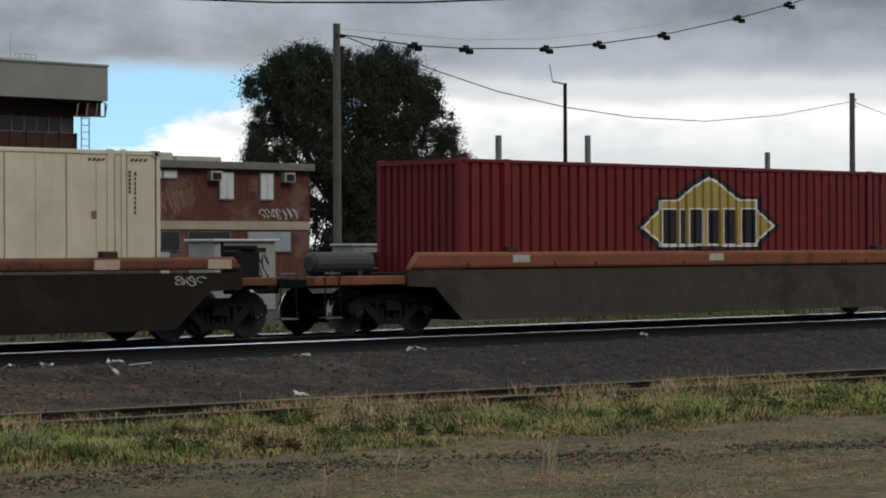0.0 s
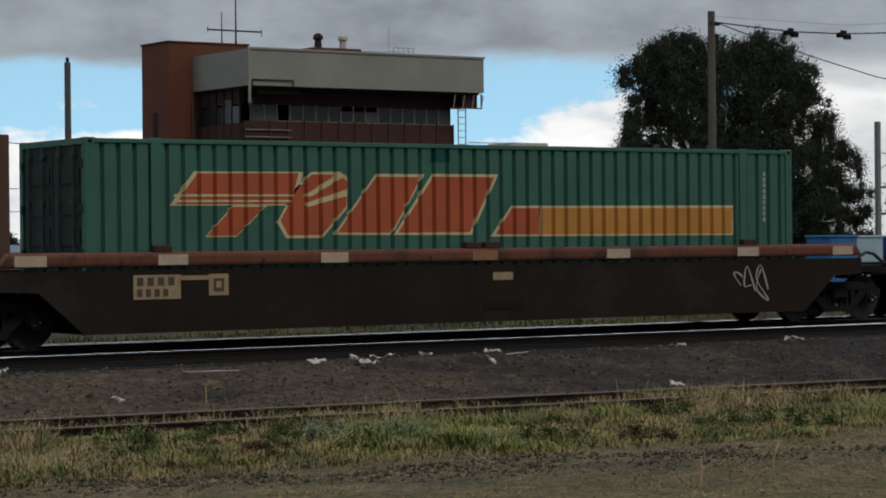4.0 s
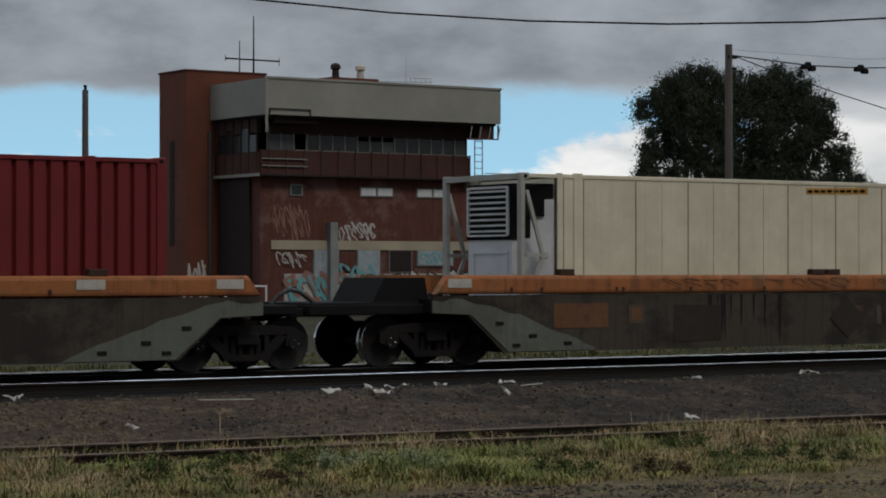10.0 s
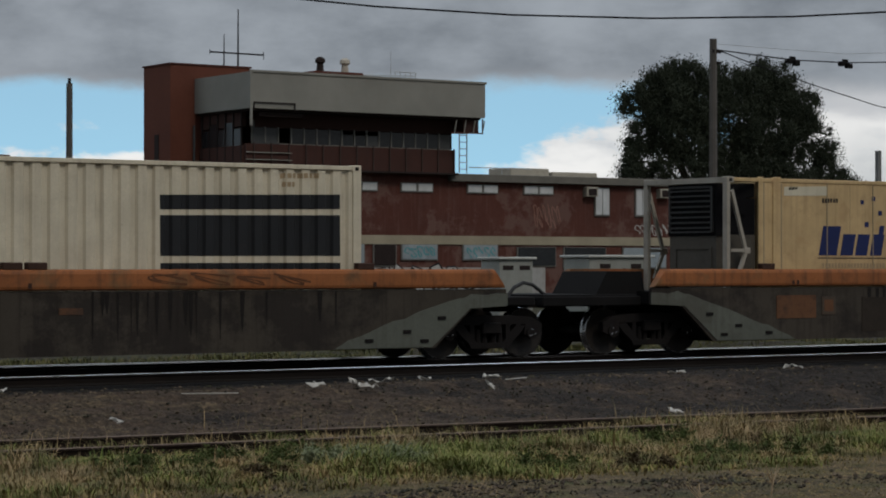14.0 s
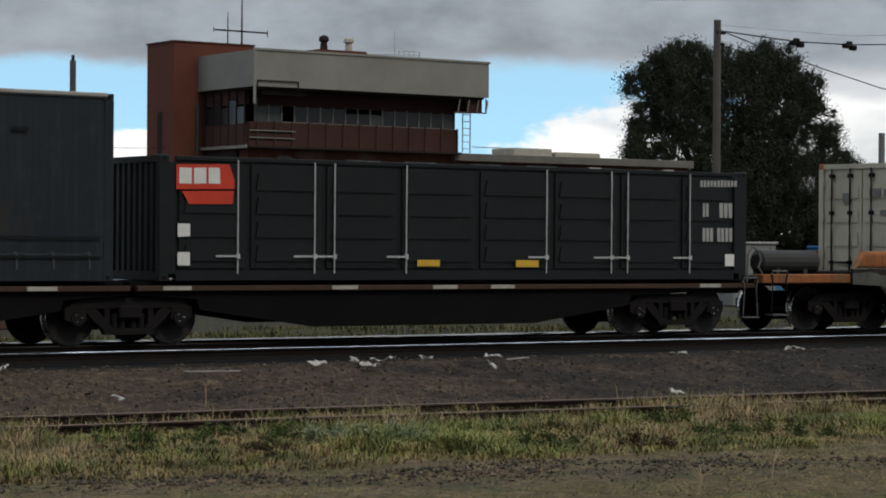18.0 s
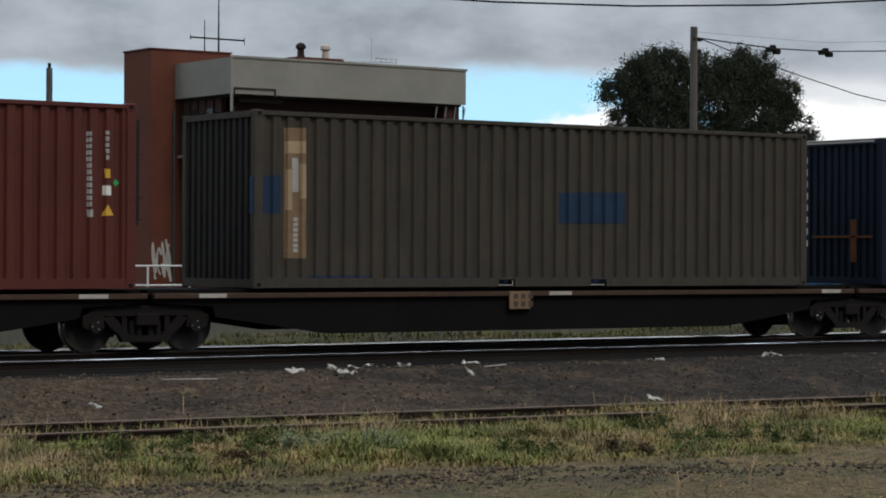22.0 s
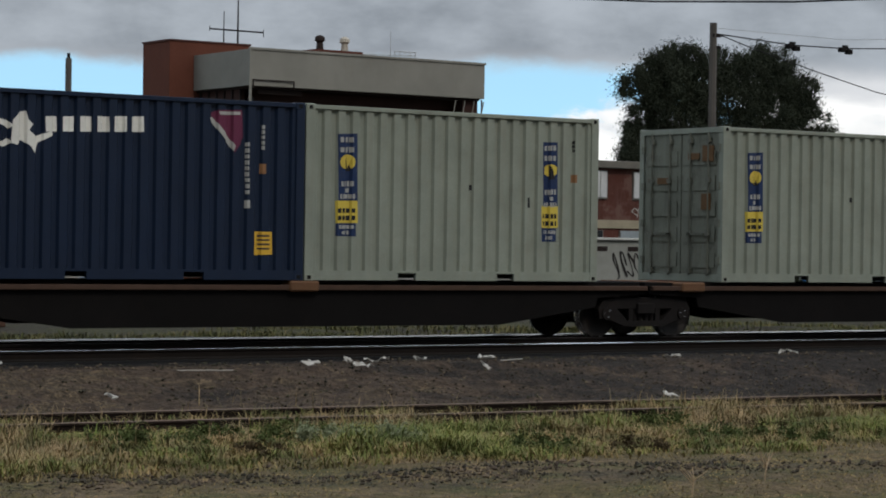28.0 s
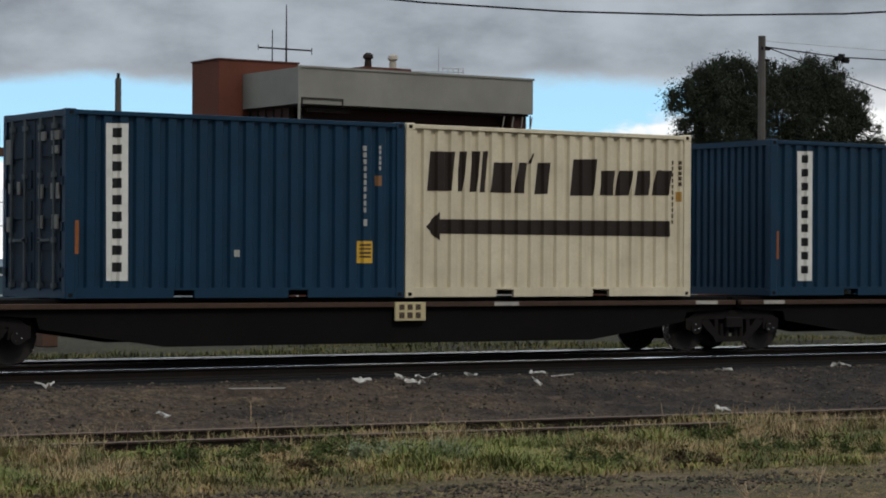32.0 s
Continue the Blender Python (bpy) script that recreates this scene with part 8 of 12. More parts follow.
mark(horse_box_40, INK_CREAM, "hazard_marks", [[(-5.88, 2.74), (-5.83, 2.75), (-5.79, 2.8), (-5.84, 2.8)], [(-5.8, 2.75), (-5.75, 2.75), (-5.71, 2.8), (-5.76, 2.8)], [(-5.72, 2.75), (-5.67, 2.75), (-5.63, 2.81), (-5.68, 2.81)], [(-5.63, 2.76), (-5.58, 2.76), (-5.54, 2.81), (-5.59, 2.81)]], 0.02)
mark(navy_1, INK_WHITE, "emblem_shape", [[(-2.16, 2.13), (-2.23, 2.08), (-2.32, 2.08), (-2.39, 2.11), (-2.43, 2.18), (-2.42, 2.25), (-2.37, 2.31), (-2.29, 2.33), (-2.21, 2.32), (-2.15, 2.27), (-2.06, 2.32), (-2.17, 2.4), (-2.3, 2.42), (-2.43, 2.37), (-2.51, 2.27), (-2.52, 2.16), (-2.46, 2.05), (-2.34, 2), (-2.2, 2), (-2.09, 2.07)], [(-2.72, 2.21), (-2.51, 2.33), (-2.46, 2.2), (-2.55, 2.16)], [(-2.11, 2.06), (-2.08, 2.4), (-1.97, 2.53), (-1.86, 2.55), (-1.83, 2.43), (-1.75, 2.35), (-1.81, 2.26), (-1.7, 2.17), (-1.43, 2.27), (-1.41, 2.2), (-1.65, 2.08), (-1.71, 1.91), (-1.78, 2.02), (-1.94, 2.11), (-2, 2.03)]], 0.004)
mark(navy_1, NAVY, "emblem_gap", [[(-2.21, 2.21), (-2.24, 2.16), (-2.29, 2.15), (-2.34, 2.18), (-2.34, 2.22), (-2.3, 2.26), (-2.25, 2.25), (-2.23, 2.28), (-2.31, 2.28), (-2.37, 2.23), (-2.36, 2.16), (-2.3, 2.12), (-2.22, 2.14), (-2.18, 2.21)]], 0.005)
mark(navy_1, INK_WHITE, "name_bar", [[(-1.54, 2.25), (-1.34, 2.26), (-1.35, 2.49), (-1.55, 2.48)], [(-1.26, 2.26), (-1.06, 2.27), (-1.06, 2.5), (-1.26, 2.49)], [(-0.97, 2.27), (-0.77, 2.28), (-0.77, 2.51), (-0.97, 2.51)], [(-0.68, 2.28), (-0.47, 2.29), (-0.48, 2.52), (-0.68, 2.52)], [(-0.39, 2.29), (-0.18, 2.3), (-0.18, 2.54), (-0.39, 2.53)], [(-0.09, 2.3), (0.12, 2.31), (0.11, 2.55), (-0.09, 2.54)]], 0.004)
mark(navy_1, INK_MAROON, "badge", [[(1.29, 2.66), (1.44, 2.71), (1.89, 2.73), (1.91, 2.29), (1.74, 2.04)]], 0.004)
mark(navy_1, INK_PALE, "badge_edge", [[(1.27, 2.58), (1.34, 2.6), (1.76, 2.15), (1.72, 2.07)], [(1.44, 2.69), (1.83, 2.7), (1.83, 2.65), (1.46, 2.64)]], 0.007)
mark(navy_1, INK_PALE, "side_marks", [[(1.95, 2.15), (2.01, 2.15), (2.01, 2.22), (1.95, 2.21)], [(1.95, 2.05), (2.01, 2.05), (2.01, 2.12), (1.95, 2.12)], [(1.95, 1.96), (2.01, 1.96), (2.01, 2.02), (1.95, 2.02)], [(1.95, 1.86), (2.01, 1.86), (2.01, 1.93), (1.95, 1.93)], [(1.95, 1.77), (2.01, 1.77), (2.01, 1.83), (1.95, 1.83)], [(1.95, 1.67), (2.01, 1.67), (2.01, 1.74), (1.95, 1.74)], [(1.96, 1.58), (2.02, 1.58), (2.02, 1.64), (1.95, 1.64)], [(1.96, 1.48), (2.02, 1.48), (2.02, 1.55), (1.96, 1.55)], [(1.96, 1.39), (2.02, 1.39), (2.02, 1.45), (1.96, 1.45)], [(1.95, 1.16), (2.04, 1.16), (2.03, 1.29), (1.95, 1.29)]], 0.004)
mark(navy_1, INK_PALE, "side_marks", [[(2.24, 2.44), (2.29, 2.44), (2.29, 2.5), (2.24, 2.5)], [(2.24, 2.36), (2.29, 2.36), (2.29, 2.42), (2.24, 2.42)], [(2.24, 2.28), (2.29, 2.28), (2.29, 2.34), (2.24, 2.33)], [(2.24, 2.19), (2.29, 2.19), (2.29, 2.25), (2.24, 2.25)], [(2.24, 2.11), (2.29, 2.11), (2.29, 2.17), (2.24, 2.17)]], 0.004)
mark(navy_1, STICKER, "sticker", [[(2.15, 0.41), (2.48, 0.42), (2.47, 0.79), (2.14, 0.79)]], 0.004)
mark(navy_1, INK_BROWN, "sticker_text", [[(2.19, 0.7), (2.43, 0.71), (2.42, 0.74), (2.19, 0.74)], [(2.19, 0.64), (2.43, 0.64), (2.43, 0.67), (2.19, 0.67)], [(2.19, 0.57), (2.43, 0.57), (2.43, 0.6), (2.19, 0.6)], [(2.19, 0.5), (2.43, 0.5), (2.43, 0.53), (2.19, 0.53)]], 0.007)
mark(navy_1, TAN_MARK, "sticker", [[(2.22, 1.72), (2.32, 1.72), (2.32, 1.88), (2.22, 1.88)]], 0.004)
mark(navy_2, INK_WHITE, "emblem_shape", [[(-2.16, 2.13), (-2.23, 2.08), (-2.32, 2.08), (-2.39, 2.11), (-2.43, 2.18), (-2.42, 2.25), (-2.37, 2.31), (-2.29, 2.33), (-2.21, 2.32), (-2.15, 2.27), (-2.06, 2.32), (-2.17, 2.4), (-2.3, 2.42), (-2.43, 2.37), (-2.51, 2.27), (-2.52, 2.16), (-2.46, 2.05), (-2.34, 2), (-2.2, 2), (-2.09, 2.07)], [(-2.72, 2.21), (-2.51, 2.33), (-2.46, 2.2), (-2.55, 2.16)], [(-2.11, 2.06), (-2.08, 2.4), (-1.97, 2.53), (-1.86, 2.55), (-1.83, 2.43), (-1.75, 2.35), (-1.81, 2.26), (-1.7, 2.17), (-1.43, 2.27), (-1.41, 2.2), (-1.65, 2.08), (-1.71, 1.91), (-1.78, 2.02), (-1.94, 2.11), (-2, 2.03)]], 0.004)
mark(navy_2, NAVY, "emblem_gap", [[(-2.21, 2.21), (-2.24, 2.16), (-2.29, 2.15), (-2.34, 2.18), (-2.34, 2.22), (-2.3, 2.26), (-2.25, 2.25), (-2.23, 2.28), (-2.31, 2.28), (-2.37, 2.23), (-2.36, 2.16), (-2.3, 2.12), (-2.22, 2.14), (-2.18, 2.21)]], 0.005)
mark(navy_2, INK_WHITE, "name_bar", [[(-1.54, 2.25), (-1.34, 2.26), (-1.35, 2.49), (-1.55, 2.48)], [(-1.26, 2.26), (-1.06, 2.27), (-1.06, 2.5), (-1.26, 2.49)], [(-0.97, 2.27), (-0.77, 2.28), (-0.77, 2.51), (-0.97, 2.51)], [(-0.68, 2.28), (-0.47, 2.29), (-0.48, 2.52), (-0.68, 2.52)], [(-0.39, 2.29), (-0.18, 2.3), (-0.18, 2.54), (-0.39, 2.53)], [(-0.09, 2.3), (0.12, 2.31), (0.11, 2.55), (-0.09, 2.54)]], 0.004)
mark(navy_2, INK_MAROON, "badge", [[(1.29, 2.66), (1.44, 2.71), (1.89, 2.73), (1.91, 2.29), (1.74, 2.04)]], 0.004)
mark(navy_2, INK_PALE, "badge_edge", [[(1.27, 2.58), (1.34, 2.6), (1.76, 2.15), (1.72, 2.07)], [(1.44, 2.69), (1.83, 2.7), (1.83, 2.65), (1.46, 2.64)]], 0.007)
mark(navy_2, INK_PALE, "side_marks", [[(1.95, 2.15), (2.01, 2.15), (2.01, 2.22), (1.95, 2.21)], [(1.95, 2.05), (2.01, 2.05), (2.01, 2.12), (1.95, 2.12)], [(1.95, 1.96), (2.01, 1.96), (2.01, 2.02), (1.95, 2.02)], [(1.95, 1.86), (2.01, 1.86), (2.01, 1.93), (1.95, 1.93)], [(1.95, 1.77), (2.01, 1.77), (2.01, 1.83), (1.95, 1.83)], [(1.95, 1.67), (2.01, 1.67), (2.01, 1.74), (1.95, 1.74)], [(1.96, 1.58), (2.02, 1.58), (2.02, 1.64), (1.95, 1.64)], [(1.96, 1.48), (2.02, 1.48), (2.02, 1.55), (1.96, 1.55)], [(1.96, 1.39), (2.02, 1.39), (2.02, 1.45), (1.96, 1.45)], [(1.95, 1.16), (2.04, 1.16), (2.03, 1.29), (1.95, 1.29)]], 0.004)
mark(navy_2, INK_PALE, "side_marks", [[(2.24, 2.44), (2.29, 2.44), (2.29, 2.5), (2.24, 2.5)], [(2.24, 2.36), (2.29, 2.36), (2.29, 2.42), (2.24, 2.42)], [(2.24, 2.28), (2.29, 2.28), (2.29, 2.34), (2.24, 2.33)], [(2.24, 2.19), (2.29, 2.19), (2.29, 2.25), (2.24, 2.25)], [(2.24, 2.11), (2.29, 2.11), (2.29, 2.17), (2.24, 2.17)]], 0.004)
mark(navy_2, STICKER, "sticker", [[(2.15, 0.41), (2.48, 0.42), (2.47, 0.79), (2.14, 0.79)]], 0.004)
mark(navy_2, INK_BROWN, "sticker_text", [[(2.19, 0.7), (2.43, 0.71), (2.42, 0.74), (2.19, 0.74)], [(2.19, 0.64), (2.43, 0.64), (2.43, 0.67), (2.19, 0.67)], [(2.19, 0.57), (2.43, 0.57), (2.43, 0.6), (2.19, 0.6)], [(2.19, 0.5), (2.43, 0.5), (2.43, 0.53), (2.19, 0.53)]], 0.007)
mark(navy_2, TAN_MARK, "sticker", [[(2.22, 1.72), (2.32, 1.72), (2.32, 1.88), (2.22, 1.88)]], 0.004)
mark(navy_3, INK_WHITE, "emblem_shape", [[(-2.16, 2.13), (-2.23, 2.08), (-2.32, 2.08), (-2.39, 2.11), (-2.43, 2.18), (-2.42, 2.25), (-2.37, 2.31), (-2.29, 2.33), (-2.21, 2.32), (-2.15, 2.27), (-2.06, 2.32), (-2.17, 2.4), (-2.3, 2.42), (-2.43, 2.37), (-2.51, 2.27), (-2.52, 2.16), (-2.46, 2.05), (-2.34, 2), (-2.2, 2), (-2.09, 2.07)], [(-2.72, 2.21), (-2.51, 2.33), (-2.46, 2.2), (-2.55, 2.16)], [(-2.11, 2.06), (-2.08, 2.4), (-1.97, 2.53), (-1.86, 2.55), (-1.83, 2.43), (-1.75, 2.35), (-1.81, 2.26), (-1.7, 2.17), (-1.43, 2.27), (-1.41, 2.2), (-1.65, 2.08), (-1.71, 1.91), (-1.78, 2.02), (-1.94, 2.11), (-2, 2.03)]], 0.004)
mark(navy_3, NAVY, "emblem_gap", [[(-2.21, 2.21), (-2.24, 2.16), (-2.29, 2.15), (-2.34, 2.18), (-2.34, 2.22), (-2.3, 2.26), (-2.25, 2.25), (-2.23, 2.28), (-2.31, 2.28), (-2.37, 2.23), (-2.36, 2.16), (-2.3, 2.12), (-2.22, 2.14), (-2.18, 2.21)]], 0.005)
mark(navy_3, INK_WHITE, "name_bar", [[(-1.54, 2.25), (-1.34, 2.26), (-1.35, 2.49), (-1.55, 2.48)], [(-1.26, 2.26), (-1.06, 2.27), (-1.06, 2.5), (-1.26, 2.49)], [(-0.97, 2.27), (-0.77, 2.28), (-0.77, 2.51), (-0.97, 2.51)], [(-0.68, 2.28), (-0.47, 2.29), (-0.48, 2.52), (-0.68, 2.52)], [(-0.39, 2.29), (-0.18, 2.3), (-0.18, 2.54), (-0.39, 2.53)], [(-0.09, 2.3), (0.12, 2.31), (0.11, 2.55), (-0.09, 2.54)]], 0.004)
mark(navy_3, INK_MAROON, "badge", [[(1.29, 2.66), (1.44, 2.71), (1.89, 2.73), (1.91, 2.29), (1.74, 2.04)]], 0.004)
mark(navy_3, INK_PALE, "badge_edge", [[(1.27, 2.58), (1.34, 2.6), (1.76, 2.15), (1.72, 2.07)], [(1.44, 2.69), (1.83, 2.7), (1.83, 2.65), (1.46, 2.64)]], 0.007)
mark(navy_3, INK_PALE, "side_marks", [[(1.95, 2.15), (2.01, 2.15), (2.01, 2.22), (1.95, 2.21)], [(1.95, 2.05), (2.01, 2.05), (2.01, 2.12), (1.95, 2.12)], [(1.95, 1.96), (2.01, 1.96), (2.01, 2.02), (1.95, 2.02)], [(1.95, 1.86), (2.01, 1.86), (2.01, 1.93), (1.95, 1.93)], [(1.95, 1.77), (2.01, 1.77), (2.01, 1.83), (1.95, 1.83)], [(1.95, 1.67), (2.01, 1.67), (2.01, 1.74), (1.95, 1.74)], [(1.96, 1.58), (2.02, 1.58), (2.02, 1.64), (1.95, 1.64)], [(1.96, 1.48), (2.02, 1.48), (2.02, 1.55), (1.96, 1.55)], [(1.96, 1.39), (2.02, 1.39), (2.02, 1.45), (1.96, 1.45)], [(1.95, 1.16), (2.04, 1.16), (2.03, 1.29), (1.95, 1.29)]], 0.004)
mark(navy_3, INK_PALE, "side_marks", [[(2.24, 2.44), (2.29, 2.44), (2.29, 2.5), (2.24, 2.5)], [(2.24, 2.36), (2.29, 2.36), (2.29, 2.42), (2.24, 2.42)], [(2.24, 2.28), (2.29, 2.28), (2.29, 2.34), (2.24, 2.33)], [(2.24, 2.19), (2.29, 2.19), (2.29, 2.25), (2.24, 2.25)], [(2.24, 2.11), (2.29, 2.11), (2.29, 2.17), (2.24, 2.17)]], 0.004)
mark(navy_3, STICKER, "sticker", [[(2.15, 0.41), (2.48, 0.42), (2.47, 0.79), (2.14, 0.79)]], 0.004)
mark(navy_3, INK_BROWN, "sticker_text", [[(2.19, 0.7), (2.43, 0.71), (2.42, 0.74), (2.19, 0.74)], [(2.19, 0.64), (2.43, 0.64), (2.43, 0.67), (2.19, 0.67)], [(2.19, 0.57), (2.43, 0.57), (2.43, 0.6), (2.19, 0.6)], [(2.19, 0.5), (2.43, 0.5), (2.43, 0.53), (2.19, 0.53)]], 0.007)
mark(navy_3, TAN_MARK, "sticker", [[(2.22, 1.72), (2.32, 1.72), (2.32, 1.88), (2.22, 1.88)]], 0.004)
mark(navy_1, INK_PALE, "sticker", [[(-3.06, 0.36), (-2.84, 0.36), (-2.85, 0.54), (-3.06, 0.54)]], 0.004)
mark(navy_1, INK_PALE, "sticker", [[(2.73, 0.45), (2.88, 0.45), (2.88, 0.59), (2.73, 0.59)]], 0.004)
mark(pale_1, INK_BLUE2, "sign", [[(-2.38, 1.32), (-2.01, 1.33), (-2.03, 2.44), (-2.4, 2.42)], [(-2.41, 0.74), (-2.03, 0.74), (-2.04, 0.96), (-2.41, 0.95)]], 0.004)
mark(pale_1, STICKER_LEMON, "sign_panel", [[(-2.41, 0.95), (-2, 0.96), (-2.01, 1.33), (-2.42, 1.32)]], 0.004)
mark(pale_1, STICKER_LEMON, "sign_disc", [[(-2.21, 1.96), (-2.21, 1.96), (-2.21, 1.96), (-2.21, 1.96), (-2.21, 1.96), (-2.21, 1.96), (-2.21, 1.96), (-2.21, 1.96), (-2.21, 1.96), (-2.21, 1.96), (-2.21, 1.96), (-2.21, 1.96), (-2.21, 1.96), (-2.06, 1.97), (-2.08, 2.03), (-2.14, 2.08), (-2.21, 2.09), (-2.29, 2.07), (-2.34, 2.02), (-2.36, 1.96), (-2.34, 1.89), (-2.28, 1.85), (-2.21, 1.84), (-2.13, 1.86), (-2.08, 1.9), (-2.06, 1.97)]], 0.007)
mark(pale_1, INK_BLACK, "disc_mark", [[(-2.24, 1.81), (-2.24, 2.05), (-2.17, 1.98), (-2.13, 1.82)]], 0.01)
mark(pale_1, INK_PALE, "sign_text", [[(-2.36, 2.28), (-2.29, 2.29), (-2.29, 2.37), (-2.36, 2.37)], [(-2.26, 2.29), (-2.19, 2.29), (-2.19, 2.37), (-2.26, 2.37)], [(-2.17, 2.29), (-2.1, 2.29), (-2.1, 2.38), (-2.17, 2.37)], [(-2.35, 2.12), (-2.28, 2.12), (-2.28, 2.2), (-2.36, 2.2)], [(-2.26, 2.12), (-2.19, 2.12), (-2.19, 2.21), (-2.26, 2.2)], [(-2.16, 2.12), (-2.09, 2.13), (-2.09, 2.21), (-2.17, 2.21)], [(-2.33, 1.56), (-2.28, 1.56), (-2.29, 1.64), (-2.33, 1.64)], [(-2.27, 1.56), (-2.22, 1.56), (-2.22, 1.65), (-2.27, 1.64)], [(-2.2, 1.56), (-2.15, 1.56), (-2.15, 1.65), (-2.2, 1.65)], [(-2.14, 1.56), (-2.09, 1.57), (-2.09, 1.65), (-2.14, 1.65)]], 0.007)
mark(pale_1, INK_PALE, "sign_text", [[(-2.23, 1.46), (-2.16, 1.46), (-2.16, 1.53), (-2.23, 1.52)], [(-2.35, 1.35), (-2.31, 1.35), (-2.31, 1.43), (-2.35, 1.43)], [(-2.29, 1.35), (-2.24, 1.36), (-2.25, 1.43), (-2.29, 1.43)], [(-2.23, 1.36), (-2.18, 1.36), (-2.18, 1.43), (-2.23, 1.43)], [(-2.17, 1.36), (-2.12, 1.36), (-2.12, 1.43), (-2.17, 1.43)], [(-2.11, 1.36), (-2.06, 1.36), (-2.06, 1.44), (-2.11, 1.43)], [(-2.36, 0.86), (-2.32, 0.86), (-2.32, 0.92), (-2.37, 0.92)], [(-2.31, 0.86), (-2.26, 0.86), (-2.26, 0.92), (-2.31, 0.92)], [(-2.25, 0.86), (-2.2, 0.86), (-2.2, 0.92), (-2.25, 0.92)], [(-2.19, 0.86), (-2.14, 0.86), (-2.14, 0.92), (-2.19, 0.92)]], 0.007)
mark(pale_1, INK_PALE, "sign_text", [[(-2.13, 0.86), (-2.08, 0.87), (-2.08, 0.92), (-2.13, 0.92)], [(-2.31, 0.77), (-2.26, 0.77), (-2.27, 0.82), (-2.31, 0.82)], [(-2.25, 0.77), (-2.21, 0.77), (-2.21, 0.83), (-2.25, 0.83)], [(-2.19, 0.77), (-2.15, 0.77), (-2.15, 0.83), (-2.19, 0.83)]], 0.007)
mark(pale_1, INK_CHARCOAL, "sign_text", [[(-2.39, 1.12), (-2.32, 1.12), (-2.32, 1.2), (-2.39, 1.19)], [(-2.3, 1.12), (-2.23, 1.12), (-2.23, 1.2), (-2.3, 1.2)], [(-2.21, 1.12), (-2.14, 1.13), (-2.14, 1.2), (-2.21, 1.2)], [(-2.12, 1.13), (-2.05, 1.13), (-2.05, 1.2), (-2.12, 1.2)], [(-2.39, 1), (-2.32, 1), (-2.32, 1.08), (-2.39, 1.07)], [(-2.3, 1), (-2.23, 1), (-2.23, 1.08), (-2.3, 1.08)], [(-2.21, 1), (-2.14, 1), (-2.14, 1.08), (-2.21, 1.08)], [(-2.12, 1), (-2.05, 1.01), (-2.05, 1.08), (-2.12, 1.08)]], 0.007)
mark(pale_1, INK_BLUE2, "sign", [[(1.83, 1.32), (2.18, 1.33), (2.16, 2.45), (1.81, 2.44)], [(1.81, 0.7), (2.15, 0.71), (2.15, 0.94), (1.8, 0.94)]], 0.004)
mark(pale_1, STICKER_LEMON, "sign_panel", [[(1.8, 0.94), (2.19, 0.95), (2.18, 1.33), (1.79, 1.32)]], 0.004)
mark(pale_1, STICKER_LEMON, "sign_disc", [[(1.99, 1.95), (1.99, 1.95), (1.99, 1.95), (1.99, 1.95), (1.99, 1.95), (1.99, 1.95), (1.99, 1.95), (1.99, 1.95), (1.99, 1.95), (1.99, 1.95), (1.99, 1.95), (1.99, 1.95), (1.99, 1.95), (2.13, 1.96), (2.11, 2.01), (2.06, 2.05), (1.99, 2.06), (1.92, 2.04), (1.87, 2), (1.85, 1.95), (1.87, 1.89), (1.93, 1.85), (2, 1.84), (2.06, 1.86), (2.11, 1.9), (2.13, 1.96)]], 0.007)
mark(pale_1, INK_BLACK, "disc_mark", [[(1.96, 1.79), (1.96, 2.05), (2.03, 1.97), (2.07, 1.8)]], 0.01)
mark(pale_1, INK_PALE, "sign_text", [[(1.86, 2.29), (1.92, 2.3), (1.92, 2.38), (1.86, 2.38)], [(1.95, 2.3), (2.01, 2.3), (2.01, 2.39), (1.94, 2.38)], [(2.03, 2.3), (2.09, 2.3), (2.09, 2.39), (2.03, 2.39)], [(1.87, 2.12), (1.93, 2.12), (1.93, 2.21), (1.86, 2.2)], [(1.95, 2.12), (2.01, 2.12), (2.01, 2.21), (1.95, 2.21)], [(2.03, 2.12), (2.09, 2.12), (2.09, 2.21), (2.03, 2.21)], [(1.89, 1.52), (1.93, 1.52), (1.93, 1.61), (1.89, 1.61)], [(1.95, 1.52), (1.99, 1.53), (1.99, 1.61), (1.94, 1.61)], [(2, 1.53), (2.04, 1.53), (2.04, 1.62), (2, 1.62)], [(2.06, 1.53), (2.1, 1.53), (2.1, 1.62), (2.06, 1.62)]], 0.007)
mark(pale_1, INK_PALE, "sign_text", [[(1.98, 1.42), (2.04, 1.42), (2.04, 1.49), (1.97, 1.49)], [(1.87, 1.31), (1.91, 1.31), (1.91, 1.39), (1.87, 1.38)], [(1.92, 1.31), (1.96, 1.31), (1.96, 1.39), (1.92, 1.39)], [(1.98, 1.31), (2.02, 1.31), (2.02, 1.39), (1.98, 1.39)], [(2.03, 1.31), (2.07, 1.31), (2.07, 1.39), (2.03, 1.39)], [(2.09, 1.31), (2.13, 1.31), (2.13, 1.39), (2.09, 1.39)], [(1.85, 0.84), (1.89, 0.84), (1.89, 0.9), (1.85, 0.9)], [(1.91, 0.84), (1.94, 0.84), (1.94, 0.9), (1.9, 0.9)], [(1.96, 0.84), (2, 0.84), (1.99, 0.9), (1.96, 0.9)], [(2.01, 0.84), (2.05, 0.84), (2.05, 0.9), (2.01, 0.9)]], 0.007)
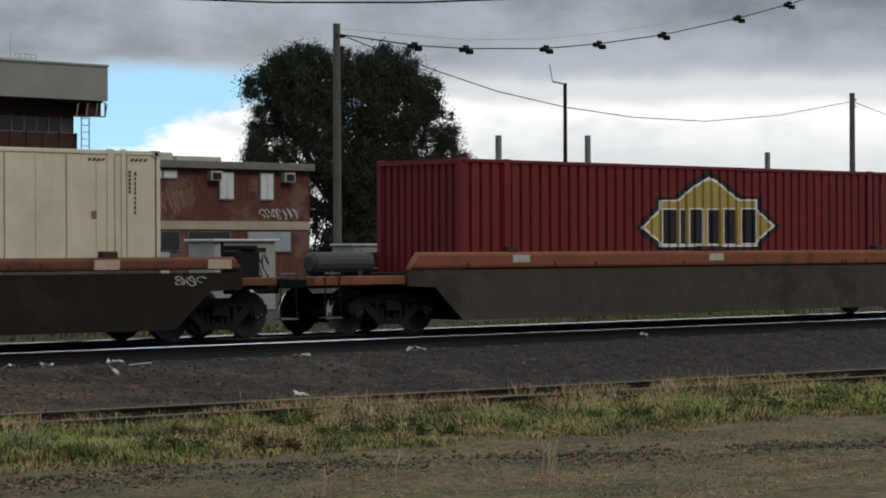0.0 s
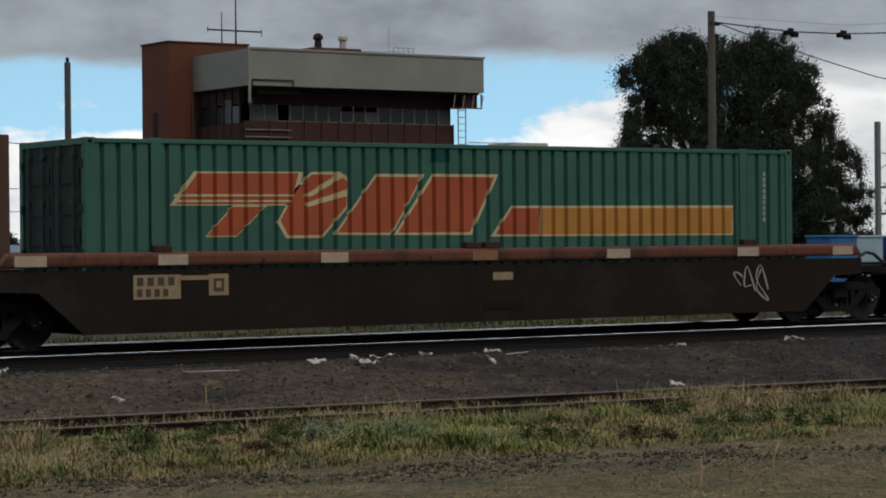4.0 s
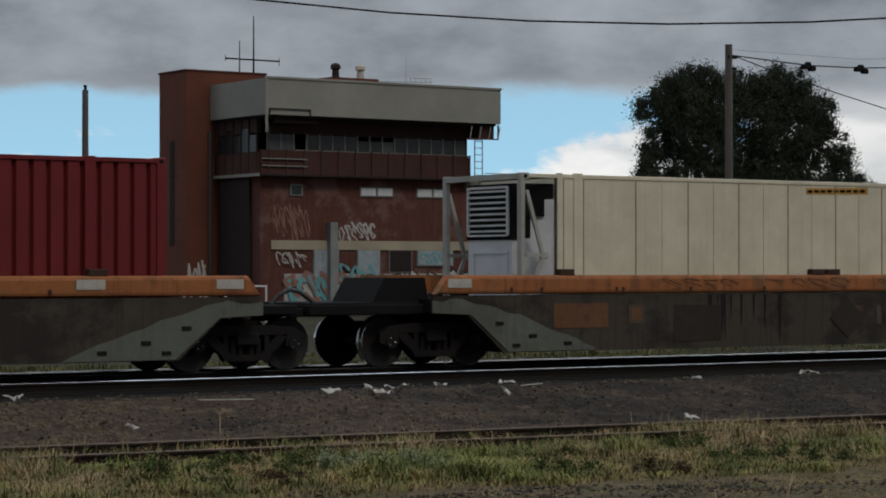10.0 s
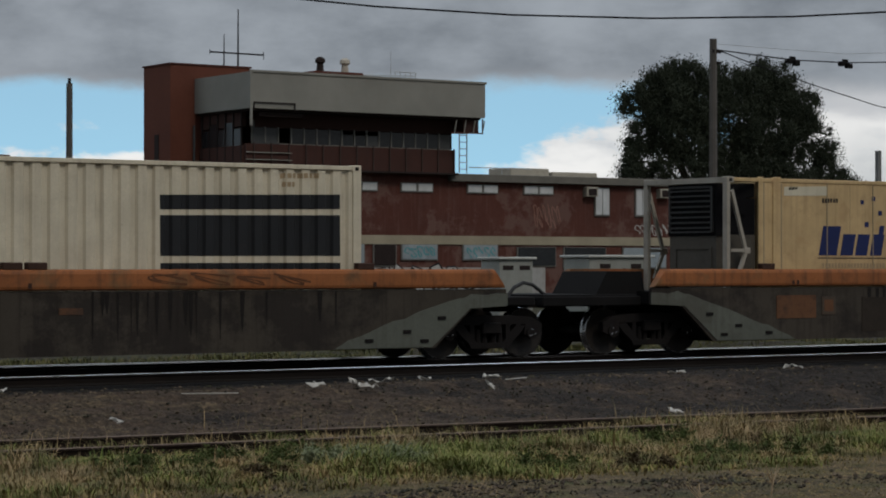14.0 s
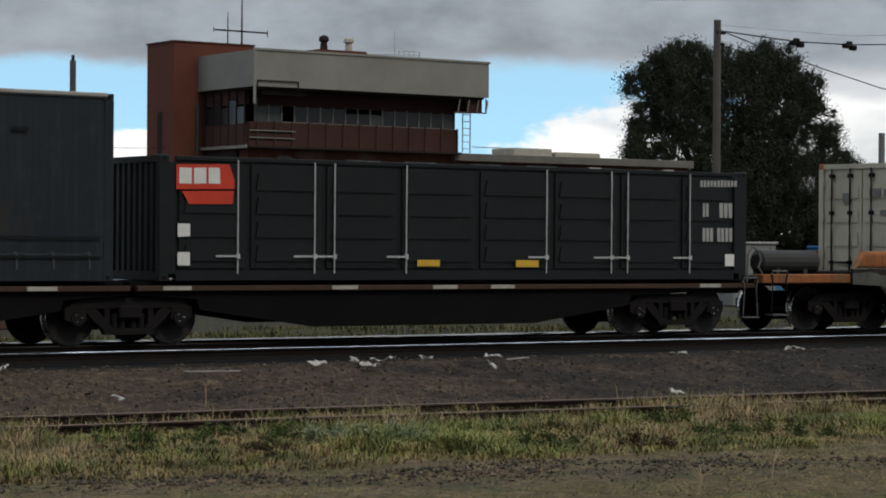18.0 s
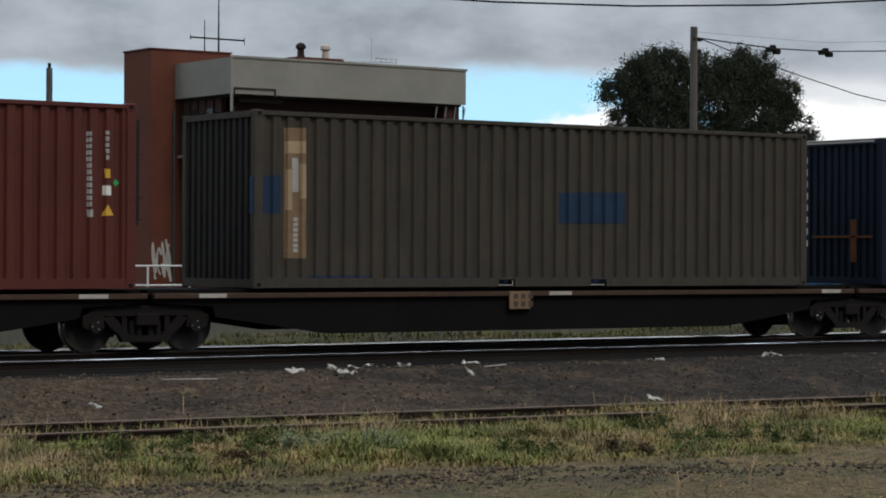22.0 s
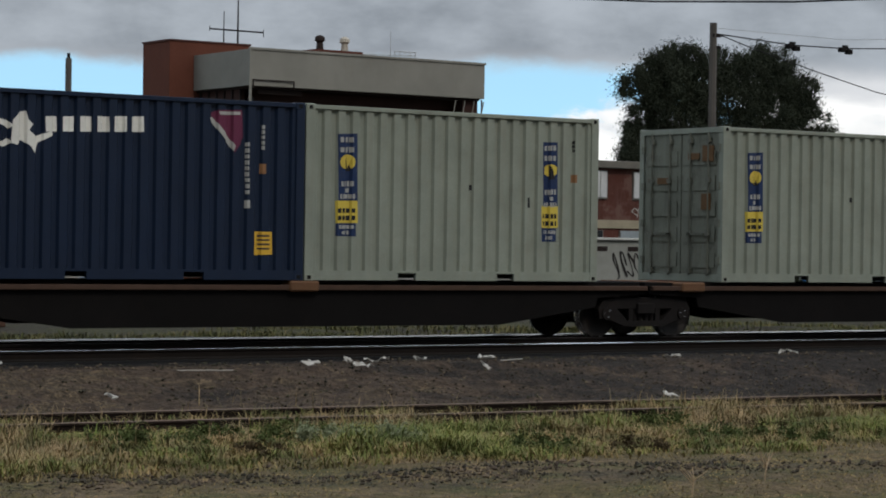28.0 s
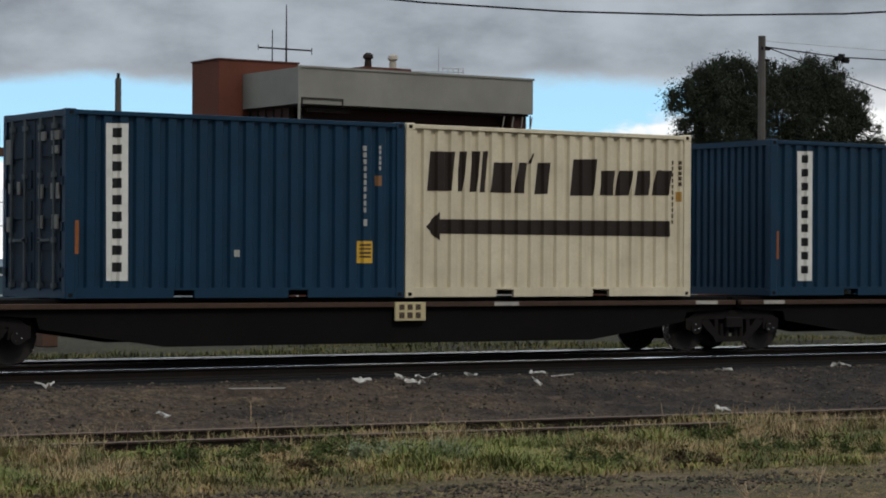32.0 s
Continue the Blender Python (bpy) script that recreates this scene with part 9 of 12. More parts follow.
mark(pale_1, INK_PALE, "sign_text", [[(2.06, 0.84), (2.1, 0.84), (2.1, 0.9), (2.06, 0.9)], [(1.92, 0.74), (1.95, 0.74), (1.95, 0.8), (1.92, 0.8)], [(1.96, 0.74), (1.99, 0.74), (1.99, 0.8), (1.96, 0.8)], [(2, 0.74), (2.03, 0.74), (2.03, 0.8), (2, 0.8)]], 0.007)
mark(pale_1, INK_CHARCOAL, "sign_text", [[(1.82, 1.11), (1.89, 1.11), (1.88, 1.19), (1.82, 1.19)], [(1.91, 1.11), (1.97, 1.11), (1.97, 1.19), (1.91, 1.19)], [(1.99, 1.11), (2.05, 1.11), (2.05, 1.19), (1.99, 1.19)], [(2.07, 1.11), (2.14, 1.11), (2.14, 1.19), (2.07, 1.19)], [(1.83, 0.98), (1.89, 0.98), (1.89, 1.06), (1.82, 1.06)], [(1.91, 0.98), (1.97, 0.98), (1.97, 1.06), (1.91, 1.06)], [(1.99, 0.98), (2.06, 0.98), (2.05, 1.06), (1.99, 1.06)], [(2.08, 0.98), (2.14, 0.98), (2.14, 1.06), (2.08, 1.06)]], 0.007)
mark(pale_1, INK_CHARCOAL, "side_marks", [[(2.48, 2.43), (2.52, 2.43), (2.52, 2.49), (2.48, 2.48)], [(2.48, 2.36), (2.52, 2.36), (2.52, 2.41), (2.48, 2.41)], [(2.49, 2.29), (2.52, 2.29), (2.52, 2.34), (2.49, 2.34)], [(0.27, 1.56), (0.32, 1.56), (0.32, 1.65), (0.27, 1.65)], [(1.49, 1.29), (1.54, 1.29), (1.53, 1.47), (1.49, 1.46)]], 0.004)
mark(pale_1, TAN_MARK, "sticker", [[(2.46, 1.75), (2.57, 1.75), (2.57, 1.89), (2.46, 1.89)]], 0.004)
mark(pale_2, INK_BLUE2, "sign", [[(-2.38, 1.32), (-2.01, 1.33), (-2.03, 2.44), (-2.4, 2.42)], [(-2.41, 0.74), (-2.03, 0.74), (-2.04, 0.96), (-2.41, 0.95)]], 0.004)
mark(pale_2, STICKER_LEMON, "sign_panel", [[(-2.41, 0.95), (-2, 0.96), (-2.01, 1.33), (-2.42, 1.32)]], 0.004)
mark(pale_2, STICKER_LEMON, "sign_disc", [[(-2.21, 1.96), (-2.21, 1.96), (-2.21, 1.96), (-2.21, 1.96), (-2.21, 1.96), (-2.21, 1.96), (-2.21, 1.96), (-2.21, 1.96), (-2.21, 1.96), (-2.21, 1.96), (-2.21, 1.96), (-2.21, 1.96), (-2.21, 1.96), (-2.06, 1.97), (-2.08, 2.03), (-2.14, 2.08), (-2.21, 2.09), (-2.29, 2.07), (-2.34, 2.02), (-2.36, 1.96), (-2.34, 1.89), (-2.28, 1.85), (-2.21, 1.84), (-2.13, 1.86), (-2.08, 1.9), (-2.06, 1.97)]], 0.007)
mark(pale_2, INK_BLACK, "disc_mark", [[(-2.24, 1.81), (-2.24, 2.05), (-2.17, 1.98), (-2.13, 1.82)]], 0.01)
mark(pale_2, INK_PALE, "sign_text", [[(-2.36, 2.28), (-2.29, 2.29), (-2.29, 2.37), (-2.36, 2.37)], [(-2.26, 2.29), (-2.19, 2.29), (-2.19, 2.37), (-2.26, 2.37)], [(-2.17, 2.29), (-2.1, 2.29), (-2.1, 2.38), (-2.17, 2.37)], [(-2.35, 2.12), (-2.28, 2.12), (-2.28, 2.2), (-2.36, 2.2)], [(-2.26, 2.12), (-2.19, 2.12), (-2.19, 2.21), (-2.26, 2.2)], [(-2.16, 2.12), (-2.09, 2.13), (-2.09, 2.21), (-2.17, 2.21)], [(-2.33, 1.56), (-2.28, 1.56), (-2.29, 1.64), (-2.33, 1.64)], [(-2.27, 1.56), (-2.22, 1.56), (-2.22, 1.65), (-2.27, 1.64)], [(-2.2, 1.56), (-2.15, 1.56), (-2.15, 1.65), (-2.2, 1.65)], [(-2.14, 1.56), (-2.09, 1.57), (-2.09, 1.65), (-2.14, 1.65)]], 0.007)
mark(pale_2, INK_PALE, "sign_text", [[(-2.23, 1.46), (-2.16, 1.46), (-2.16, 1.53), (-2.23, 1.52)], [(-2.35, 1.35), (-2.31, 1.35), (-2.31, 1.43), (-2.35, 1.43)], [(-2.29, 1.35), (-2.24, 1.36), (-2.25, 1.43), (-2.29, 1.43)], [(-2.23, 1.36), (-2.18, 1.36), (-2.18, 1.43), (-2.23, 1.43)], [(-2.17, 1.36), (-2.12, 1.36), (-2.12, 1.43), (-2.17, 1.43)], [(-2.11, 1.36), (-2.06, 1.36), (-2.06, 1.44), (-2.11, 1.43)], [(-2.36, 0.86), (-2.32, 0.86), (-2.32, 0.92), (-2.37, 0.92)], [(-2.31, 0.86), (-2.26, 0.86), (-2.26, 0.92), (-2.31, 0.92)], [(-2.25, 0.86), (-2.2, 0.86), (-2.2, 0.92), (-2.25, 0.92)], [(-2.19, 0.86), (-2.14, 0.86), (-2.14, 0.92), (-2.19, 0.92)]], 0.007)
mark(pale_2, INK_PALE, "sign_text", [[(-2.13, 0.86), (-2.08, 0.87), (-2.08, 0.92), (-2.13, 0.92)], [(-2.31, 0.77), (-2.26, 0.77), (-2.27, 0.82), (-2.31, 0.82)], [(-2.25, 0.77), (-2.21, 0.77), (-2.21, 0.83), (-2.25, 0.83)], [(-2.19, 0.77), (-2.15, 0.77), (-2.15, 0.83), (-2.19, 0.83)]], 0.007)
mark(pale_2, INK_CHARCOAL, "sign_text", [[(-2.39, 1.12), (-2.32, 1.12), (-2.32, 1.2), (-2.39, 1.19)], [(-2.3, 1.12), (-2.23, 1.12), (-2.23, 1.2), (-2.3, 1.2)], [(-2.21, 1.12), (-2.14, 1.13), (-2.14, 1.2), (-2.21, 1.2)], [(-2.12, 1.13), (-2.05, 1.13), (-2.05, 1.2), (-2.12, 1.2)], [(-2.39, 1), (-2.32, 1), (-2.32, 1.08), (-2.39, 1.07)], [(-2.3, 1), (-2.23, 1), (-2.23, 1.08), (-2.3, 1.08)], [(-2.21, 1), (-2.14, 1), (-2.14, 1.08), (-2.21, 1.08)], [(-2.12, 1), (-2.05, 1.01), (-2.05, 1.08), (-2.12, 1.08)]], 0.007)
mark(pale_2, INK_BLUE2, "sign", [[(1.83, 1.32), (2.18, 1.33), (2.16, 2.45), (1.81, 2.44)], [(1.81, 0.7), (2.15, 0.71), (2.15, 0.94), (1.8, 0.94)]], 0.004)
mark(pale_2, STICKER_LEMON, "sign_panel", [[(1.8, 0.94), (2.19, 0.95), (2.18, 1.33), (1.79, 1.32)]], 0.004)
mark(pale_2, STICKER_LEMON, "sign_disc", [[(1.99, 1.95), (1.99, 1.95), (1.99, 1.95), (1.99, 1.95), (1.99, 1.95), (1.99, 1.95), (1.99, 1.95), (1.99, 1.95), (1.99, 1.95), (1.99, 1.95), (1.99, 1.95), (1.99, 1.95), (1.99, 1.95), (2.13, 1.96), (2.11, 2.01), (2.06, 2.05), (1.99, 2.06), (1.92, 2.04), (1.87, 2), (1.85, 1.95), (1.87, 1.89), (1.93, 1.85), (2, 1.84), (2.06, 1.86), (2.11, 1.9), (2.13, 1.96)]], 0.007)
mark(pale_2, INK_BLACK, "disc_mark", [[(1.96, 1.79), (1.96, 2.05), (2.03, 1.97), (2.07, 1.8)]], 0.01)
mark(pale_2, INK_PALE, "sign_text", [[(1.86, 2.29), (1.92, 2.3), (1.92, 2.38), (1.86, 2.38)], [(1.95, 2.3), (2.01, 2.3), (2.01, 2.39), (1.94, 2.38)], [(2.03, 2.3), (2.09, 2.3), (2.09, 2.39), (2.03, 2.39)], [(1.87, 2.12), (1.93, 2.12), (1.93, 2.21), (1.86, 2.2)], [(1.95, 2.12), (2.01, 2.12), (2.01, 2.21), (1.95, 2.21)], [(2.03, 2.12), (2.09, 2.12), (2.09, 2.21), (2.03, 2.21)], [(1.89, 1.52), (1.93, 1.52), (1.93, 1.61), (1.89, 1.61)], [(1.95, 1.52), (1.99, 1.53), (1.99, 1.61), (1.94, 1.61)], [(2, 1.53), (2.04, 1.53), (2.04, 1.62), (2, 1.62)], [(2.06, 1.53), (2.1, 1.53), (2.1, 1.62), (2.06, 1.62)]], 0.007)
mark(pale_2, INK_PALE, "sign_text", [[(1.98, 1.42), (2.04, 1.42), (2.04, 1.49), (1.97, 1.49)], [(1.87, 1.31), (1.91, 1.31), (1.91, 1.39), (1.87, 1.38)], [(1.92, 1.31), (1.96, 1.31), (1.96, 1.39), (1.92, 1.39)], [(1.98, 1.31), (2.02, 1.31), (2.02, 1.39), (1.98, 1.39)], [(2.03, 1.31), (2.07, 1.31), (2.07, 1.39), (2.03, 1.39)], [(2.09, 1.31), (2.13, 1.31), (2.13, 1.39), (2.09, 1.39)], [(1.85, 0.84), (1.89, 0.84), (1.89, 0.9), (1.85, 0.9)], [(1.91, 0.84), (1.94, 0.84), (1.94, 0.9), (1.9, 0.9)], [(1.96, 0.84), (2, 0.84), (1.99, 0.9), (1.96, 0.9)], [(2.01, 0.84), (2.05, 0.84), (2.05, 0.9), (2.01, 0.9)]], 0.007)
mark(pale_2, INK_PALE, "sign_text", [[(2.06, 0.84), (2.1, 0.84), (2.1, 0.9), (2.06, 0.9)], [(1.92, 0.74), (1.95, 0.74), (1.95, 0.8), (1.92, 0.8)], [(1.96, 0.74), (1.99, 0.74), (1.99, 0.8), (1.96, 0.8)], [(2, 0.74), (2.03, 0.74), (2.03, 0.8), (2, 0.8)]], 0.007)
mark(pale_2, INK_CHARCOAL, "sign_text", [[(1.82, 1.11), (1.89, 1.11), (1.88, 1.19), (1.82, 1.19)], [(1.91, 1.11), (1.97, 1.11), (1.97, 1.19), (1.91, 1.19)], [(1.99, 1.11), (2.05, 1.11), (2.05, 1.19), (1.99, 1.19)], [(2.07, 1.11), (2.14, 1.11), (2.14, 1.19), (2.07, 1.19)], [(1.83, 0.98), (1.89, 0.98), (1.89, 1.06), (1.82, 1.06)], [(1.91, 0.98), (1.97, 0.98), (1.97, 1.06), (1.91, 1.06)], [(1.99, 0.98), (2.06, 0.98), (2.05, 1.06), (1.99, 1.06)], [(2.08, 0.98), (2.14, 0.98), (2.14, 1.06), (2.08, 1.06)]], 0.007)
mark(pale_2, INK_CHARCOAL, "side_marks", [[(2.48, 2.43), (2.52, 2.43), (2.52, 2.49), (2.48, 2.48)], [(2.48, 2.36), (2.52, 2.36), (2.52, 2.41), (2.48, 2.41)], [(2.49, 2.29), (2.52, 2.29), (2.52, 2.34), (2.49, 2.34)], [(0.27, 1.56), (0.32, 1.56), (0.32, 1.65), (0.27, 1.65)], [(1.49, 1.29), (1.54, 1.29), (1.53, 1.47), (1.49, 1.46)]], 0.004)
mark(pale_2, TAN_MARK, "sticker", [[(2.46, 1.75), (2.57, 1.75), (2.57, 1.89), (2.46, 1.89)]], 0.004)
mark(pale_3, INK_BLUE2, "sign", [[(-2.38, 1.32), (-2.01, 1.33), (-2.03, 2.44), (-2.4, 2.42)], [(-2.41, 0.74), (-2.03, 0.74), (-2.04, 0.96), (-2.41, 0.95)]], 0.004)
mark(pale_3, STICKER_LEMON, "sign_panel", [[(-2.41, 0.95), (-2, 0.96), (-2.01, 1.33), (-2.42, 1.32)]], 0.004)
mark(pale_3, STICKER_LEMON, "sign_disc", [[(-2.21, 1.96), (-2.21, 1.96), (-2.21, 1.96), (-2.21, 1.96), (-2.21, 1.96), (-2.21, 1.96), (-2.21, 1.96), (-2.21, 1.96), (-2.21, 1.96), (-2.21, 1.96), (-2.21, 1.96), (-2.21, 1.96), (-2.21, 1.96), (-2.06, 1.97), (-2.08, 2.03), (-2.14, 2.08), (-2.21, 2.09), (-2.29, 2.07), (-2.34, 2.02), (-2.36, 1.96), (-2.34, 1.89), (-2.28, 1.85), (-2.21, 1.84), (-2.13, 1.86), (-2.08, 1.9), (-2.06, 1.97)]], 0.007)
mark(pale_3, INK_BLACK, "disc_mark", [[(-2.24, 1.81), (-2.24, 2.05), (-2.17, 1.98), (-2.13, 1.82)]], 0.01)
mark(pale_3, INK_PALE, "sign_text", [[(-2.36, 2.28), (-2.29, 2.29), (-2.29, 2.37), (-2.36, 2.37)], [(-2.26, 2.29), (-2.19, 2.29), (-2.19, 2.37), (-2.26, 2.37)], [(-2.17, 2.29), (-2.1, 2.29), (-2.1, 2.38), (-2.17, 2.37)], [(-2.35, 2.12), (-2.28, 2.12), (-2.28, 2.2), (-2.36, 2.2)], [(-2.26, 2.12), (-2.19, 2.12), (-2.19, 2.21), (-2.26, 2.2)], [(-2.16, 2.12), (-2.09, 2.13), (-2.09, 2.21), (-2.17, 2.21)], [(-2.33, 1.56), (-2.28, 1.56), (-2.29, 1.64), (-2.33, 1.64)], [(-2.27, 1.56), (-2.22, 1.56), (-2.22, 1.65), (-2.27, 1.64)], [(-2.2, 1.56), (-2.15, 1.56), (-2.15, 1.65), (-2.2, 1.65)], [(-2.14, 1.56), (-2.09, 1.57), (-2.09, 1.65), (-2.14, 1.65)]], 0.007)
mark(pale_3, INK_PALE, "sign_text", [[(-2.23, 1.46), (-2.16, 1.46), (-2.16, 1.53), (-2.23, 1.52)], [(-2.35, 1.35), (-2.31, 1.35), (-2.31, 1.43), (-2.35, 1.43)], [(-2.29, 1.35), (-2.24, 1.36), (-2.25, 1.43), (-2.29, 1.43)], [(-2.23, 1.36), (-2.18, 1.36), (-2.18, 1.43), (-2.23, 1.43)], [(-2.17, 1.36), (-2.12, 1.36), (-2.12, 1.43), (-2.17, 1.43)], [(-2.11, 1.36), (-2.06, 1.36), (-2.06, 1.44), (-2.11, 1.43)], [(-2.36, 0.86), (-2.32, 0.86), (-2.32, 0.92), (-2.37, 0.92)], [(-2.31, 0.86), (-2.26, 0.86), (-2.26, 0.92), (-2.31, 0.92)], [(-2.25, 0.86), (-2.2, 0.86), (-2.2, 0.92), (-2.25, 0.92)], [(-2.19, 0.86), (-2.14, 0.86), (-2.14, 0.92), (-2.19, 0.92)]], 0.007)
mark(pale_3, INK_PALE, "sign_text", [[(-2.13, 0.86), (-2.08, 0.87), (-2.08, 0.92), (-2.13, 0.92)], [(-2.31, 0.77), (-2.26, 0.77), (-2.27, 0.82), (-2.31, 0.82)], [(-2.25, 0.77), (-2.21, 0.77), (-2.21, 0.83), (-2.25, 0.83)], [(-2.19, 0.77), (-2.15, 0.77), (-2.15, 0.83), (-2.19, 0.83)]], 0.007)
mark(pale_3, INK_CHARCOAL, "sign_text", [[(-2.39, 1.12), (-2.32, 1.12), (-2.32, 1.2), (-2.39, 1.19)], [(-2.3, 1.12), (-2.23, 1.12), (-2.23, 1.2), (-2.3, 1.2)], [(-2.21, 1.12), (-2.14, 1.13), (-2.14, 1.2), (-2.21, 1.2)], [(-2.12, 1.13), (-2.05, 1.13), (-2.05, 1.2), (-2.12, 1.2)], [(-2.39, 1), (-2.32, 1), (-2.32, 1.08), (-2.39, 1.07)], [(-2.3, 1), (-2.23, 1), (-2.23, 1.08), (-2.3, 1.08)], [(-2.21, 1), (-2.14, 1), (-2.14, 1.08), (-2.21, 1.08)], [(-2.12, 1), (-2.05, 1.01), (-2.05, 1.08), (-2.12, 1.08)]], 0.007)
mark(pale_3, INK_BLUE2, "sign", [[(1.83, 1.32), (2.18, 1.33), (2.16, 2.45), (1.81, 2.44)], [(1.81, 0.7), (2.15, 0.71), (2.15, 0.94), (1.8, 0.94)]], 0.004)
mark(pale_3, STICKER_LEMON, "sign_panel", [[(1.8, 0.94), (2.19, 0.95), (2.18, 1.33), (1.79, 1.32)]], 0.004)
mark(pale_3, STICKER_LEMON, "sign_disc", [[(1.99, 1.95), (1.99, 1.95), (1.99, 1.95), (1.99, 1.95), (1.99, 1.95), (1.99, 1.95), (1.99, 1.95), (1.99, 1.95), (1.99, 1.95), (1.99, 1.95), (1.99, 1.95), (1.99, 1.95), (1.99, 1.95), (2.13, 1.96), (2.11, 2.01), (2.06, 2.05), (1.99, 2.06), (1.92, 2.04), (1.87, 2), (1.85, 1.95), (1.87, 1.89), (1.93, 1.85), (2, 1.84), (2.06, 1.86), (2.11, 1.9), (2.13, 1.96)]], 0.007)
mark(pale_3, INK_BLACK, "disc_mark", [[(1.96, 1.79), (1.96, 2.05), (2.03, 1.97), (2.07, 1.8)]], 0.01)
mark(pale_3, INK_PALE, "sign_text", [[(1.86, 2.29), (1.92, 2.3), (1.92, 2.38), (1.86, 2.38)], [(1.95, 2.3), (2.01, 2.3), (2.01, 2.39), (1.94, 2.38)], [(2.03, 2.3), (2.09, 2.3), (2.09, 2.39), (2.03, 2.39)], [(1.87, 2.12), (1.93, 2.12), (1.93, 2.21), (1.86, 2.2)], [(1.95, 2.12), (2.01, 2.12), (2.01, 2.21), (1.95, 2.21)], [(2.03, 2.12), (2.09, 2.12), (2.09, 2.21), (2.03, 2.21)], [(1.89, 1.52), (1.93, 1.52), (1.93, 1.61), (1.89, 1.61)], [(1.95, 1.52), (1.99, 1.53), (1.99, 1.61), (1.94, 1.61)], [(2, 1.53), (2.04, 1.53), (2.04, 1.62), (2, 1.62)], [(2.06, 1.53), (2.1, 1.53), (2.1, 1.62), (2.06, 1.62)]], 0.007)
mark(pale_3, INK_PALE, "sign_text", [[(1.98, 1.42), (2.04, 1.42), (2.04, 1.49), (1.97, 1.49)], [(1.87, 1.31), (1.91, 1.31), (1.91, 1.39), (1.87, 1.38)], [(1.92, 1.31), (1.96, 1.31), (1.96, 1.39), (1.92, 1.39)], [(1.98, 1.31), (2.02, 1.31), (2.02, 1.39), (1.98, 1.39)], [(2.03, 1.31), (2.07, 1.31), (2.07, 1.39), (2.03, 1.39)], [(2.09, 1.31), (2.13, 1.31), (2.13, 1.39), (2.09, 1.39)], [(1.85, 0.84), (1.89, 0.84), (1.89, 0.9), (1.85, 0.9)], [(1.91, 0.84), (1.94, 0.84), (1.94, 0.9), (1.9, 0.9)], [(1.96, 0.84), (2, 0.84), (1.99, 0.9), (1.96, 0.9)], [(2.01, 0.84), (2.05, 0.84), (2.05, 0.9), (2.01, 0.9)]], 0.007)
mark(pale_3, INK_PALE, "sign_text", [[(2.06, 0.84), (2.1, 0.84), (2.1, 0.9), (2.06, 0.9)], [(1.92, 0.74), (1.95, 0.74), (1.95, 0.8), (1.92, 0.8)], [(1.96, 0.74), (1.99, 0.74), (1.99, 0.8), (1.96, 0.8)], [(2, 0.74), (2.03, 0.74), (2.03, 0.8), (2, 0.8)]], 0.007)
mark(pale_3, INK_CHARCOAL, "sign_text", [[(1.82, 1.11), (1.89, 1.11), (1.88, 1.19), (1.82, 1.19)], [(1.91, 1.11), (1.97, 1.11), (1.97, 1.19), (1.91, 1.19)], [(1.99, 1.11), (2.05, 1.11), (2.05, 1.19), (1.99, 1.19)], [(2.07, 1.11), (2.14, 1.11), (2.14, 1.19), (2.07, 1.19)], [(1.83, 0.98), (1.89, 0.98), (1.89, 1.06), (1.82, 1.06)], [(1.91, 0.98), (1.97, 0.98), (1.97, 1.06), (1.91, 1.06)], [(1.99, 0.98), (2.06, 0.98), (2.05, 1.06), (1.99, 1.06)], [(2.08, 0.98), (2.14, 0.98), (2.14, 1.06), (2.08, 1.06)]], 0.007)
mark(pale_3, INK_CHARCOAL, "side_marks", [[(2.48, 2.43), (2.52, 2.43), (2.52, 2.49), (2.48, 2.48)], [(2.48, 2.36), (2.52, 2.36), (2.52, 2.41), (2.48, 2.41)], [(2.49, 2.29), (2.52, 2.29), (2.52, 2.34), (2.49, 2.34)], [(0.27, 1.56), (0.32, 1.56), (0.32, 1.65), (0.27, 1.65)], [(1.49, 1.29), (1.54, 1.29), (1.53, 1.47), (1.49, 1.46)]], 0.004)
mark(pale_3, TAN_MARK, "sticker", [[(2.46, 1.75), (2.57, 1.75), (2.57, 1.89), (2.46, 1.89)]], 0.004)
mark(maroon_1, INK_WHITE, "name_square", [[(-2.17, 2.27), (-1.74, 2.29), (-1.75, 2.62), (-2.18, 2.61)]], 0.004)
mark(maroon_1, INK_BLACK, "square_emblem", [[(-2.04, 2.37), (-1.88, 2.37), (-1.88, 2.53), (-2.04, 2.52)]], 0.007)
mark(maroon_1, INK_BLUE, "name_strip", [[(-2.16, 0.48), (-1.74, 0.48), (-1.76, 2.28), (-2.18, 2.26)]], 0.004)
mark(maroon_1, INK_WHITE, "name_bar", [[(-2.07, 1.98), (-1.86, 1.98), (-1.86, 2.2), (-2.07, 2.19)], [(-2.07, 1.7), (-1.85, 1.71), (-1.85, 1.92), (-2.07, 1.92)], [(-2.06, 1.43), (-1.85, 1.44), (-1.85, 1.65), (-2.07, 1.64)], [(-2.06, 1.16), (-1.84, 1.16), (-1.85, 1.38), (-2.06, 1.37)], [(-2.06, 0.89), (-1.84, 0.89), (-1.84, 1.1), (-2.06, 1.1)], [(-2.05, 0.62), (-1.84, 0.62), (-1.84, 0.83), (-2.05, 0.83)]], 0.007)
mark(maroon_1, INK_BLUE, "badge", [[(1.6, 2.58), (1.7, 2.64), (2.18, 2.67), (2.19, 2.2), (2.04, 2.02)]], 0.004)
